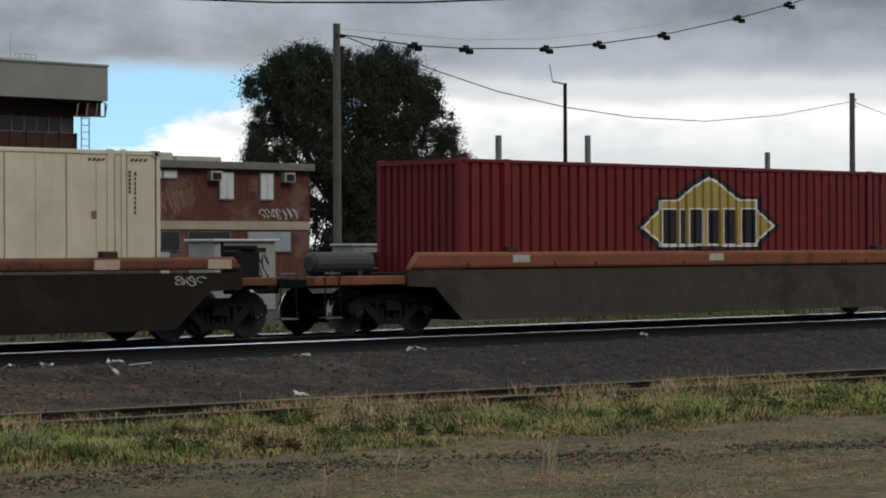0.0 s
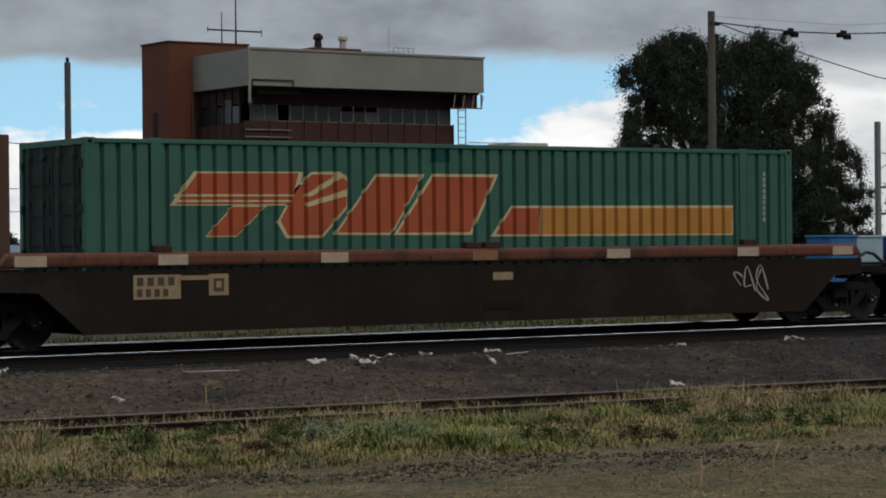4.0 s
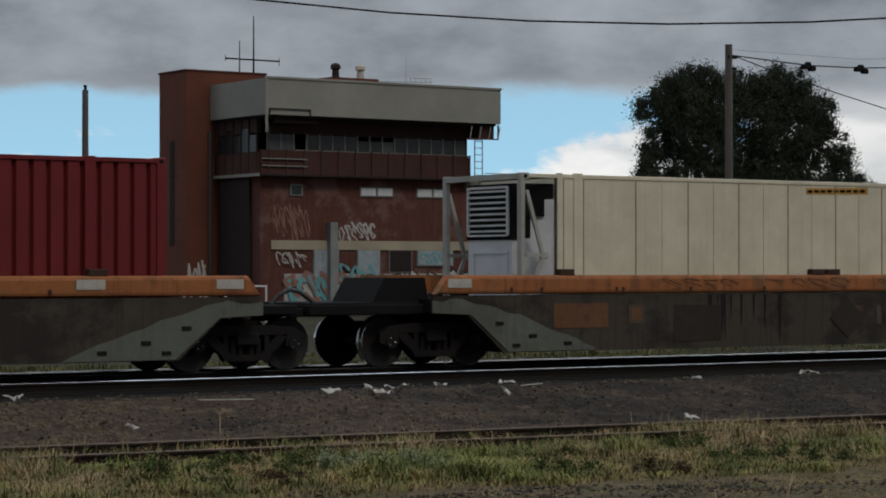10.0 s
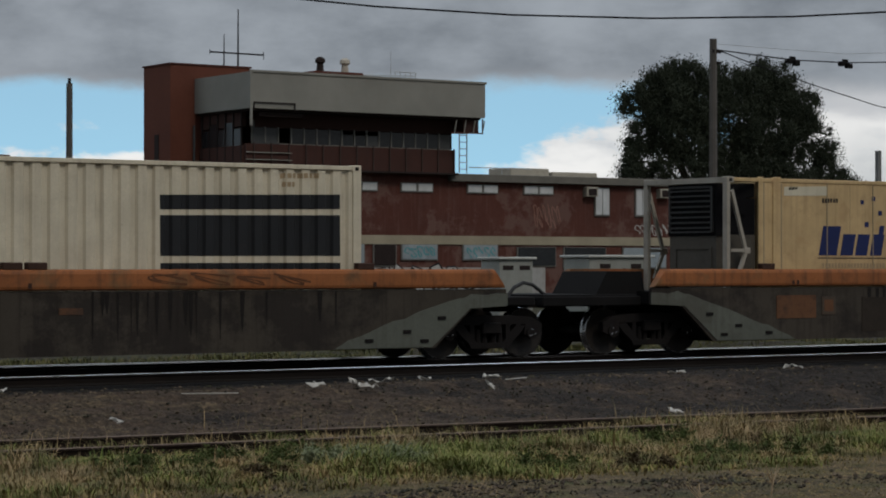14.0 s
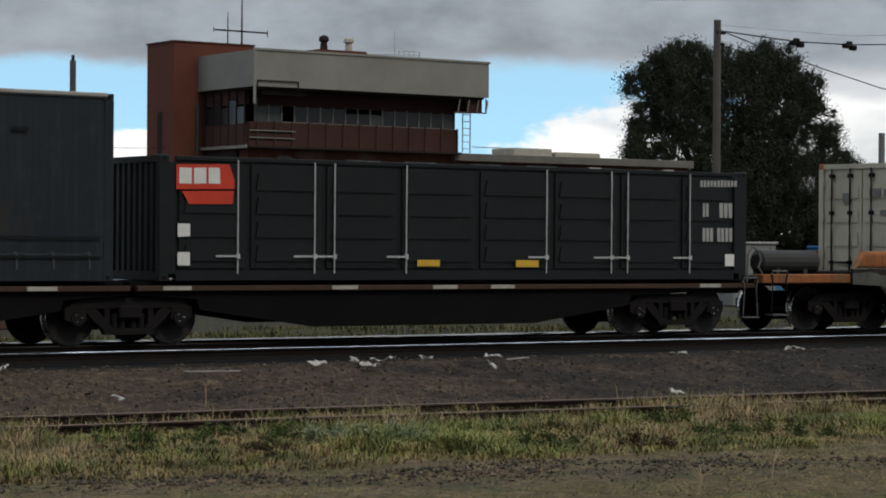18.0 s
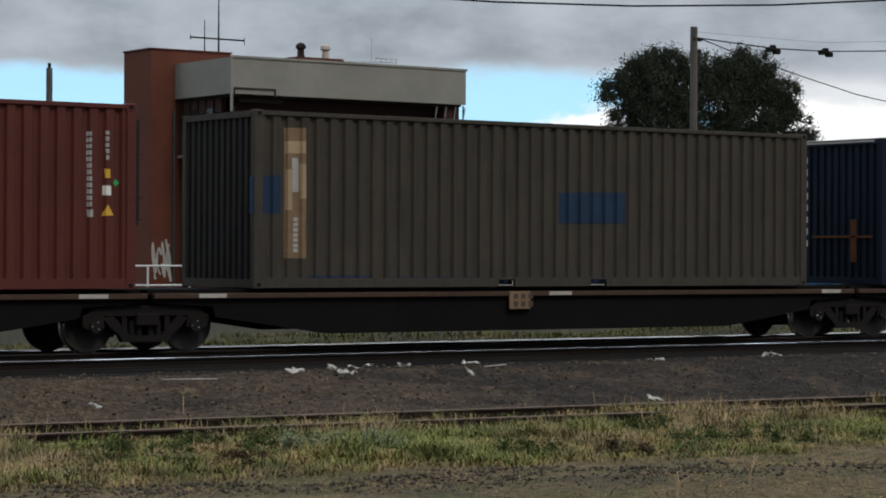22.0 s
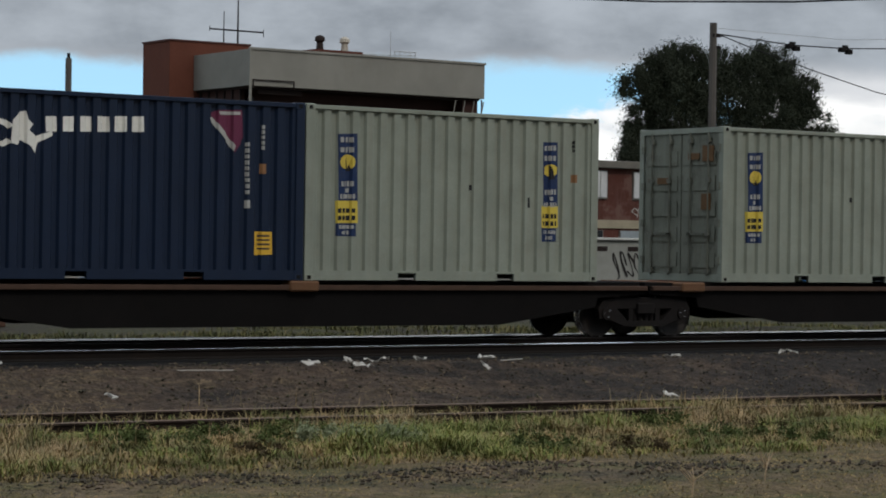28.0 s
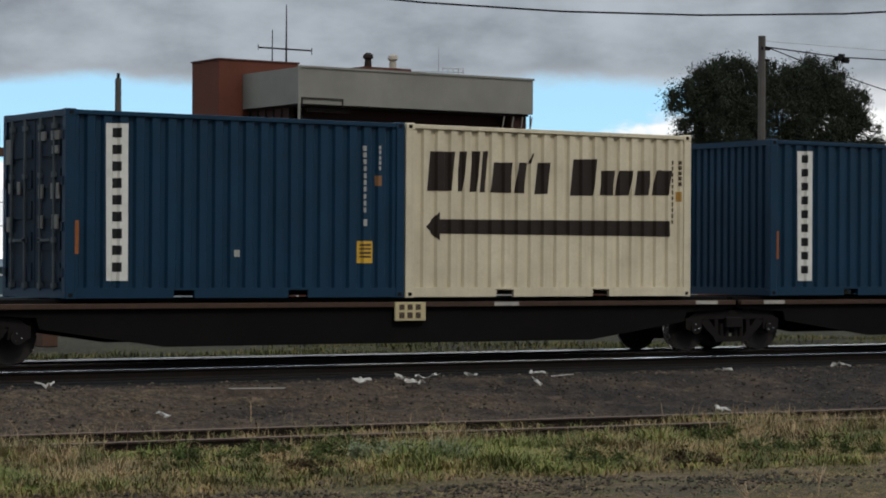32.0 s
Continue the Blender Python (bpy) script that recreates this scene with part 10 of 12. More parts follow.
mark(maroon_1, INK_PALE, "badge_edge", [[(1.61, 2.51), (1.68, 2.55), (2.11, 2.12), (2.04, 2.04)], [(1.73, 2.62), (2.12, 2.64), (2.12, 2.59), (1.75, 2.57)]], 0.007)
mark(maroon_1, INK_PALE, "side_marks", [[(2.22, 2.36), (2.27, 2.36), (2.27, 2.44), (2.22, 2.44)], [(2.22, 2.24), (2.27, 2.25), (2.27, 2.33), (2.22, 2.32)], [(2.22, 2.13), (2.28, 2.13), (2.28, 2.21), (2.22, 2.21)], [(2.22, 2.02), (2.28, 2.02), (2.28, 2.1), (2.22, 2.1)], [(2.22, 1.9), (2.28, 1.9), (2.28, 1.98), (2.22, 1.98)], [(2.23, 1.79), (2.28, 1.79), (2.28, 1.87), (2.22, 1.87)], [(2.23, 1.67), (2.28, 1.67), (2.28, 1.75), (2.23, 1.75)], [(2.23, 1.56), (2.28, 1.56), (2.28, 1.64), (2.23, 1.64)], [(2.23, 1.44), (2.29, 1.45), (2.29, 1.53), (2.23, 1.52)], [(2.23, 1.33), (2.29, 1.33), (2.29, 1.41), (2.23, 1.41)]], 0.004)
mark(maroon_1, INK_PALE, "side_marks", [[(2.21, 1.13), (2.29, 1.13), (2.29, 1.24), (2.21, 1.24)], [(2.48, 2.39), (2.54, 2.39), (2.54, 2.45), (2.48, 2.45)], [(2.49, 2.3), (2.54, 2.3), (2.54, 2.36), (2.49, 2.36)], [(2.49, 2.2), (2.54, 2.21), (2.54, 2.27), (2.49, 2.27)], [(2.49, 2.11), (2.54, 2.12), (2.54, 2.18), (2.49, 2.18)], [(2.49, 2.02), (2.55, 2.03), (2.55, 2.09), (2.49, 2.09)], [(2.82, 1.14), (2.89, 1.14), (2.89, 1.22), (2.82, 1.22)]], 0.004)
mark(kelly_1, INK_WHITE, "lettering_edge", [[(-3.25, 1.49), (-2.75, 1.51), (-2.76, 2.18), (-3.26, 2.16)], [(-2.74, 1.51), (-2.23, 1.52), (-2.24, 2.2), (-2.75, 2.18)], [(-2.22, 1.52), (-1.71, 1.53), (-1.72, 2.22), (-2.23, 2.2)], [(-1.7, 1.53), (-1.17, 1.55), (-1.18, 2.24), (-1.71, 2.22)], [(-1.16, 1.55), (-0.63, 1.56), (-0.64, 2.26), (-1.17, 2.24)], [(-0.62, 1.56), (-0.08, 1.58), (-0.09, 2.28), (-0.63, 2.26)], [(-0.07, 1.58), (0.48, 1.59), (0.47, 2.3), (-0.08, 2.28)], [(0.5, 1.59), (1.06, 1.61), (1.05, 2.32), (0.49, 2.3)], [(1.07, 1.61), (1.64, 1.62), (1.63, 2.34), (1.06, 2.32)]], 0.004)
mark(kelly_1, INK_BLUE, "lettering_bar", [[(-3.19, 1.55), (-2.8, 1.56), (-2.81, 2.12), (-3.2, 2.1)], [(-2.69, 1.56), (-2.29, 1.57), (-2.3, 2.14), (-2.7, 2.12)], [(-2.18, 1.57), (-1.77, 1.58), (-1.78, 2.15), (-2.19, 2.14)], [(-1.66, 1.59), (-1.25, 1.6), (-1.26, 2.17), (-1.67, 2.16)], [(-1.13, 1.6), (-0.71, 1.61), (-0.72, 2.19), (-1.14, 2.18)], [(-0.59, 1.62), (-0.17, 1.63), (-0.18, 2.21), (-0.6, 2.2)], [(-0.05, 1.63), (0.39, 1.64), (0.38, 2.23), (-0.06, 2.22)], [(0.51, 1.65), (0.95, 1.66), (0.94, 2.25), (0.5, 2.24)], [(1.07, 1.66), (1.52, 1.67), (1.51, 2.27), (1.07, 2.26)]], 0.007)
mark(kelly_1, INK_PINK, "number_bar", [[(-3.06, 1), (-2.74, 1.01), (-2.74, 1.35), (-3.06, 1.34)], [(-2.63, 1.01), (-2.31, 1.01), (-2.32, 1.36), (-2.64, 1.35)], [(-2.2, 1.01), (-1.88, 1.02), (-1.88, 1.37), (-2.21, 1.36)], [(-1.77, 1.02), (-1.44, 1.03), (-1.45, 1.38), (-1.78, 1.37)], [(-1.33, 1.03), (-1, 1.04), (-1, 1.39), (-1.34, 1.38)], [(-0.88, 1.04), (-0.55, 1.05), (-0.55, 1.4), (-0.89, 1.39)], [(-0.43, 1.05), (-0.09, 1.05), (-0.09, 1.41), (-0.44, 1.41)], [(0.03, 1.06), (0.37, 1.06), (0.37, 1.42), (0.02, 1.42)], [(0.49, 1.06), (0.84, 1.07), (0.84, 1.44), (0.49, 1.43)], [(0.96, 1.07), (1.32, 1.08), (1.32, 1.45), (0.96, 1.44)]], 0.004)
mark(kelly_1, INK_RED, "number_bar", [[(-3.02, 1.04), (-2.75, 1.05), (-2.75, 1.31), (-3.02, 1.3)], [(-2.6, 1.05), (-2.32, 1.06), (-2.33, 1.32), (-2.6, 1.31)], [(-2.17, 1.06), (-1.9, 1.06), (-1.9, 1.33), (-2.18, 1.32)], [(-1.74, 1.07), (-1.46, 1.07), (-1.46, 1.34), (-1.75, 1.33)], [(-1.31, 1.08), (-1.02, 1.08), (-1.02, 1.35), (-1.31, 1.34)], [(-0.87, 1.08), (-0.57, 1.09), (-0.58, 1.36), (-0.87, 1.35)], [(-0.42, 1.09), (-0.12, 1.1), (-0.13, 1.37), (-0.42, 1.36)], [(0.04, 1.1), (0.34, 1.11), (0.33, 1.38), (0.03, 1.37)], [(0.5, 1.11), (0.8, 1.12), (0.8, 1.39), (0.5, 1.38)], [(0.97, 1.12), (1.27, 1.12), (1.27, 1.4), (0.96, 1.39)]], 0.007)
mark(kelly_1, INK_PALE, "side_marks", [[(2.12, 2.15), (2.17, 2.15), (2.16, 2.22), (2.12, 2.22)], [(2.12, 2.04), (2.17, 2.04), (2.17, 2.12), (2.12, 2.12)], [(2.12, 1.94), (2.17, 1.94), (2.17, 2.01), (2.12, 2.01)], [(2.13, 1.83), (2.17, 1.83), (2.17, 1.91), (2.13, 1.91)]], 0.004)
mark(kelly_1, STICKER, "sticker", [[(2.2, 1.64), (2.31, 1.64), (2.3, 1.81), (2.19, 1.8)]], 0.004)
mark(stripe_box_3, TAN_MARK, "sticker", [[(-1.45, 0.34), (-1.05, 0.35), (-1.05, 0.53), (-1.45, 0.53)]], 0.004)
mark(stripe_box_3, TAN_MARK, "sticker", [[(0.56, 0.35), (0.94, 0.35), (0.93, 0.55), (0.56, 0.54)]], 0.004)
mark(stripe_box_3, INK_PALE, "sticker", [[(5.63, 0.45), (5.75, 0.62), (5.89, 0.46), (5.76, 0.29)]], 0.004)
mark(stripe_box_3, INK_RUST, "rust_stain", [[(6.3, 0.32), (6.65, 0.32), (6.64, 0.74), (6.29, 0.74)]], 0.004)
mark(stripe_box_3, INK_PALE, "side_marks", [[(6.45, 2.35), (6.5, 2.35), (6.5, 2.44), (6.45, 2.44)], [(6.45, 2.21), (6.5, 2.21), (6.5, 2.31), (6.45, 2.31)], [(6.46, 2.08), (6.5, 2.08), (6.5, 2.17), (6.45, 2.17)], [(6.46, 1.95), (6.51, 1.95), (6.5, 2.04), (6.46, 2.04)], [(6.46, 1.81), (6.51, 1.81), (6.51, 1.91), (6.46, 1.91)], [(6.46, 1.68), (6.51, 1.68), (6.51, 1.77), (6.46, 1.77)], [(6.47, 1.55), (6.51, 1.55), (6.51, 1.64), (6.46, 1.64)], [(6.47, 1.41), (6.51, 1.41), (6.51, 1.51), (6.47, 1.51)], [(6.62, 2.33), (6.66, 2.33), (6.66, 2.4), (6.61, 2.4)], [(6.62, 2.23), (6.66, 2.24), (6.66, 2.3), (6.62, 2.3)]], 0.004)
mark(stripe_box_3, INK_PALE, "side_marks", [[(6.62, 2.14), (6.67, 2.14), (6.67, 2.21), (6.62, 2.2)]], 0.004)
mark(orange_1, INK_BLACK, "lettering_bar", [rect(-2.23, -2.04, 2.02, 2.47), rect(-2.26, -2.06, 1.47, 1.9), rect(-2.24, -2.05, 0.9, 1.35)], 0.004)
mark(orange_1, INK_PALE, "side_text", [[(-2.02, 2.62), (-1.96, 2.62), (-1.96, 2.74), (-2.02, 2.73)], [(-1.95, 2.62), (-1.89, 2.62), (-1.89, 2.74), (-1.95, 2.74)], [(-1.87, 2.62), (-1.81, 2.62), (-1.82, 2.74), (-1.87, 2.74)], [(-1.8, 2.62), (-1.74, 2.62), (-1.74, 2.74), (-1.8, 2.74)], [(1.88, 2.62), (1.96, 2.62), (1.96, 2.74), (1.88, 2.73)], [(1.99, 2.62), (2.07, 2.62), (2.07, 2.74), (1.99, 2.74)], [(2.1, 2.63), (2.18, 2.63), (2.18, 2.74), (2.1, 2.74)], [(2.21, 2.63), (2.29, 2.63), (2.29, 2.75), (2.21, 2.74)], [(2.32, 2.63), (2.4, 2.63), (2.4, 2.75), (2.32, 2.75)]], 0.004)
mark(blue_1, INK_WHITE, "name_strip", [[(-2.34, 0.28), (-1.96, 0.28), (-1.98, 2.7), (-2.36, 2.69)]], 0.004)
mark(blue_1, INK_CHARCOAL, "name_bar", thinned([[(-2.28, 2.46), (-2.05, 2.46), (-2.05, 2.65), (-2.28, 2.64)], [(-2.28, 2.2), (-2.05, 2.21), (-2.05, 2.39), (-2.28, 2.38)], [(-2.28, 1.94), (-2.05, 1.95), (-2.05, 2.13), (-2.28, 2.13)], [(-2.27, 1.68), (-2.05, 1.69), (-2.05, 1.88), (-2.28, 1.87)], [(-2.27, 1.43), (-2.05, 1.43), (-2.05, 1.62), (-2.27, 1.61)], [(-2.27, 1.17), (-2.04, 1.17), (-2.05, 1.36), (-2.27, 1.36)], [(-2.27, 0.91), (-2.04, 0.91), (-2.04, 1.1), (-2.27, 1.1)], [(-2.27, 0.66), (-2.04, 0.66), (-2.04, 0.84), (-2.27, 0.84)], [(-2.27, 0.4), (-2.04, 0.4), (-2.04, 0.58), (-2.27, 0.58)]]), 0.007)
mark(blue_1, INK_PALE, "side_marks", [[(2.24, 2.41), (2.3, 2.41), (2.3, 2.49), (2.24, 2.49)], [(2.24, 2.3), (2.3, 2.3), (2.3, 2.38), (2.24, 2.38)], [(2.25, 2.19), (2.3, 2.19), (2.3, 2.27), (2.24, 2.27)], [(2.25, 2.08), (2.3, 2.08), (2.3, 2.16), (2.25, 2.15)], [(2.25, 1.96), (2.3, 1.96), (2.3, 2.04), (2.25, 2.04)], [(2.25, 1.85), (2.3, 1.85), (2.3, 1.93), (2.25, 1.93)], [(2.25, 1.74), (2.3, 1.74), (2.3, 1.82), (2.25, 1.82)], [(2.25, 1.62), (2.3, 1.63), (2.3, 1.7), (2.25, 1.7)], [(2.25, 1.51), (2.3, 1.51), (2.3, 1.59), (2.25, 1.59)], [(2.25, 1.4), (2.3, 1.4), (2.3, 1.48), (2.25, 1.48)]], 0.004)
mark(blue_1, INK_PALE, "side_marks", [[(2.25, 1.18), (2.32, 1.18), (2.32, 1.29), (2.25, 1.29)], [(2.54, 2.44), (2.58, 2.44), (2.58, 2.5), (2.54, 2.5)], [(2.54, 2.36), (2.58, 2.36), (2.58, 2.42), (2.54, 2.42)], [(2.54, 2.27), (2.58, 2.27), (2.58, 2.33), (2.54, 2.33)], [(2.54, 2.19), (2.58, 2.19), (2.58, 2.25), (2.54, 2.25)], [(2.54, 2.1), (2.58, 2.1), (2.58, 2.16), (2.54, 2.16)]], 0.004)
mark(blue_1, STICKER, "sticker", [[(2.15, 0.57), (2.45, 0.57), (2.45, 0.93), (2.15, 0.93)]], 0.004)
mark(blue_1, INK_BROWN, "sticker_text", [[(2.2, 0.85), (2.4, 0.85), (2.39, 0.89), (2.2, 0.88)], [(2.2, 0.79), (2.4, 0.79), (2.4, 0.82), (2.2, 0.82)], [(2.2, 0.72), (2.4, 0.72), (2.4, 0.76), (2.2, 0.75)], [(2.2, 0.66), (2.4, 0.66), (2.4, 0.69), (2.2, 0.69)]], 0.007)
mark(blue_1, TAN_MARK, "sticker", [[(2.49, 1.84), (2.59, 1.84), (2.59, 2.01), (2.48, 2.01)]], 0.004)
mark(blue_1, INK_RUST, "rust_stain", [[(-2.91, 0.68), (-2.78, 0.69), (-2.79, 1.2), (-2.92, 1.2)]], 0.004)
mark(blue_2, INK_WHITE, "name_strip", [[(-2.34, 0.28), (-1.96, 0.28), (-1.98, 2.7), (-2.36, 2.69)]], 0.004)
mark(blue_2, INK_CHARCOAL, "name_bar", thinned([[(-2.28, 2.46), (-2.05, 2.46), (-2.05, 2.65), (-2.28, 2.64)], [(-2.28, 2.2), (-2.05, 2.21), (-2.05, 2.39), (-2.28, 2.38)], [(-2.28, 1.94), (-2.05, 1.95), (-2.05, 2.13), (-2.28, 2.13)], [(-2.27, 1.68), (-2.05, 1.69), (-2.05, 1.88), (-2.28, 1.87)], [(-2.27, 1.43), (-2.05, 1.43), (-2.05, 1.62), (-2.27, 1.61)], [(-2.27, 1.17), (-2.04, 1.17), (-2.05, 1.36), (-2.27, 1.36)], [(-2.27, 0.91), (-2.04, 0.91), (-2.04, 1.1), (-2.27, 1.1)], [(-2.27, 0.66), (-2.04, 0.66), (-2.04, 0.84), (-2.27, 0.84)], [(-2.27, 0.4), (-2.04, 0.4), (-2.04, 0.58), (-2.27, 0.58)]]), 0.007)
mark(blue_2, INK_PALE, "side_marks", [[(2.24, 2.41), (2.3, 2.41), (2.3, 2.49), (2.24, 2.49)], [(2.24, 2.3), (2.3, 2.3), (2.3, 2.38), (2.24, 2.38)], [(2.25, 2.19), (2.3, 2.19), (2.3, 2.27), (2.24, 2.27)], [(2.25, 2.08), (2.3, 2.08), (2.3, 2.16), (2.25, 2.15)], [(2.25, 1.96), (2.3, 1.96), (2.3, 2.04), (2.25, 2.04)], [(2.25, 1.85), (2.3, 1.85), (2.3, 1.93), (2.25, 1.93)], [(2.25, 1.74), (2.3, 1.74), (2.3, 1.82), (2.25, 1.82)], [(2.25, 1.62), (2.3, 1.63), (2.3, 1.7), (2.25, 1.7)], [(2.25, 1.51), (2.3, 1.51), (2.3, 1.59), (2.25, 1.59)], [(2.25, 1.4), (2.3, 1.4), (2.3, 1.48), (2.25, 1.48)]], 0.004)
mark(blue_2, INK_PALE, "side_marks", [[(2.25, 1.18), (2.32, 1.18), (2.32, 1.29), (2.25, 1.29)], [(2.54, 2.44), (2.58, 2.44), (2.58, 2.5), (2.54, 2.5)], [(2.54, 2.36), (2.58, 2.36), (2.58, 2.42), (2.54, 2.42)], [(2.54, 2.27), (2.58, 2.27), (2.58, 2.33), (2.54, 2.33)], [(2.54, 2.19), (2.58, 2.19), (2.58, 2.25), (2.54, 2.25)], [(2.54, 2.1), (2.58, 2.1), (2.58, 2.16), (2.54, 2.16)]], 0.004)
mark(blue_2, STICKER, "sticker", [[(2.15, 0.57), (2.45, 0.57), (2.45, 0.93), (2.15, 0.93)]], 0.004)
mark(blue_2, INK_BROWN, "sticker_text", [[(2.2, 0.85), (2.4, 0.85), (2.39, 0.89), (2.2, 0.88)], [(2.2, 0.79), (2.4, 0.79), (2.4, 0.82), (2.2, 0.82)], [(2.2, 0.72), (2.4, 0.72), (2.4, 0.76), (2.2, 0.75)], [(2.2, 0.66), (2.4, 0.66), (2.4, 0.69), (2.2, 0.69)]], 0.007)
mark(blue_2, TAN_MARK, "sticker", [[(2.49, 1.84), (2.59, 1.84), (2.59, 2.01), (2.48, 2.01)]], 0.004)
mark(blue_2, INK_RUST, "rust_stain", [[(-2.91, 0.68), (-2.78, 0.69), (-2.79, 1.2), (-2.92, 1.2)]], 0.004)
mark(blue_2, INK_PALE, "sticker", [[(-0.14, 0.66), (-0.01, 0.66), (-0.01, 0.77), (-0.14, 0.77)]], 0.004)
mark(beige_1, INK_DARKBROWN, "lettering_bar", [[(-2.6, 1.78), (-2.11, 1.79), (-2.04, 2.45), (-2.54, 2.44)], [(-1.98, 1.78), (-1.87, 1.79), (-1.8, 2.46), (-1.92, 2.46)], [(-1.75, 1.78), (-1.59, 1.79), (-1.53, 2.47), (-1.69, 2.47)], [(-1.54, 1.78), (-1.41, 1.78), (-1.34, 2.48), (-1.48, 2.47)], [(-1.31, 1.78), (-0.89, 1.78), (-0.83, 2.3), (-1.25, 2.29)], [(-0.8, 1.78), (-0.6, 1.78), (-0.53, 2.31), (-0.73, 2.3)], [(-0.52, 2.29), (-0.48, 2.29), (-0.41, 2.47), (-0.45, 2.46)], [(-0.41, 1.77), (-0.13, 1.78), (-0.07, 2.32), (-0.34, 2.31)], [(0.35, 1.76), (0.87, 1.77), (0.94, 2.41), (0.42, 2.39)], [(0.99, 1.78), (1.3, 1.78), (1.37, 2.22), (1.06, 2.21)]], 0.004)
mark(beige_1, INK_DARKBROWN, "lettering_bar", [[(1.36, 1.78), (1.67, 1.79), (1.74, 2.23), (1.43, 2.22)], [(1.76, 1.79), (2.08, 1.8), (2.15, 2.24), (1.83, 2.23)], [(2.19, 1.8), (2.54, 1.81), (2.61, 2.25), (2.26, 2.25)]], 0.004)
mark(beige_1, INK_DARKBROWN, "arrow", [[(-2.62, 1.18), (-2.34, 1.44), (-2.34, 1.31), (2.56, 1.35), (2.57, 1.07), (-2.34, 1.07), (-2.34, 0.95)]], 0.004)
mark(beige_1, STICKER_DULL, "sticker", [[(2.73, 1.7), (2.83, 1.7), (2.83, 1.88), (2.73, 1.87)]], 0.004)
mark(beige_1, INK_BROWN, "side_marks", [[(2.6, 2.35), (2.64, 2.35), (2.64, 2.43), (2.6, 2.43)], [(2.6, 2.25), (2.64, 2.25), (2.64, 2.32), (2.6, 2.32)], [(2.6, 2.14), (2.64, 2.14), (2.64, 2.22), (2.6, 2.21)], [(2.6, 2.03), (2.64, 2.04), (2.64, 2.11), (2.6, 2.11)], [(2.6, 1.93), (2.64, 1.93), (2.64, 2), (2.6, 2)], [(2.6, 1.82), (2.64, 1.82), (2.64, 1.9), (2.6, 1.9)], [(2.6, 1.72), (2.64, 1.72), (2.64, 1.79), (2.6, 1.79)], [(2.6, 1.61), (2.64, 1.61), (2.64, 1.69), (2.6, 1.69)], [(2.6, 1.51), (2.64, 1.51), (2.64, 1.58), (2.6, 1.58)], [(2.6, 1.4), (2.64, 1.4), (2.64, 1.48), (2.6, 1.48)]], 0.004)
mark(beige_1, INK_BROWN, "side_marks", [[(2.6, 1.3), (2.64, 1.3), (2.64, 1.37), (2.6, 1.37)], [(2.78, 2.36), (2.83, 2.37), (2.83, 2.43), (2.78, 2.43)], [(2.78, 2.27), (2.83, 2.27), (2.83, 2.34), (2.78, 2.34)], [(2.78, 2.17), (2.83, 2.18), (2.83, 2.24), (2.78, 2.24)], [(2.78, 2.08), (2.83, 2.08), (2.83, 2.15), (2.78, 2.15)], [(2.78, 1.98), (2.83, 1.98), (2.83, 2.05), (2.78, 2.05)]], 0.004)


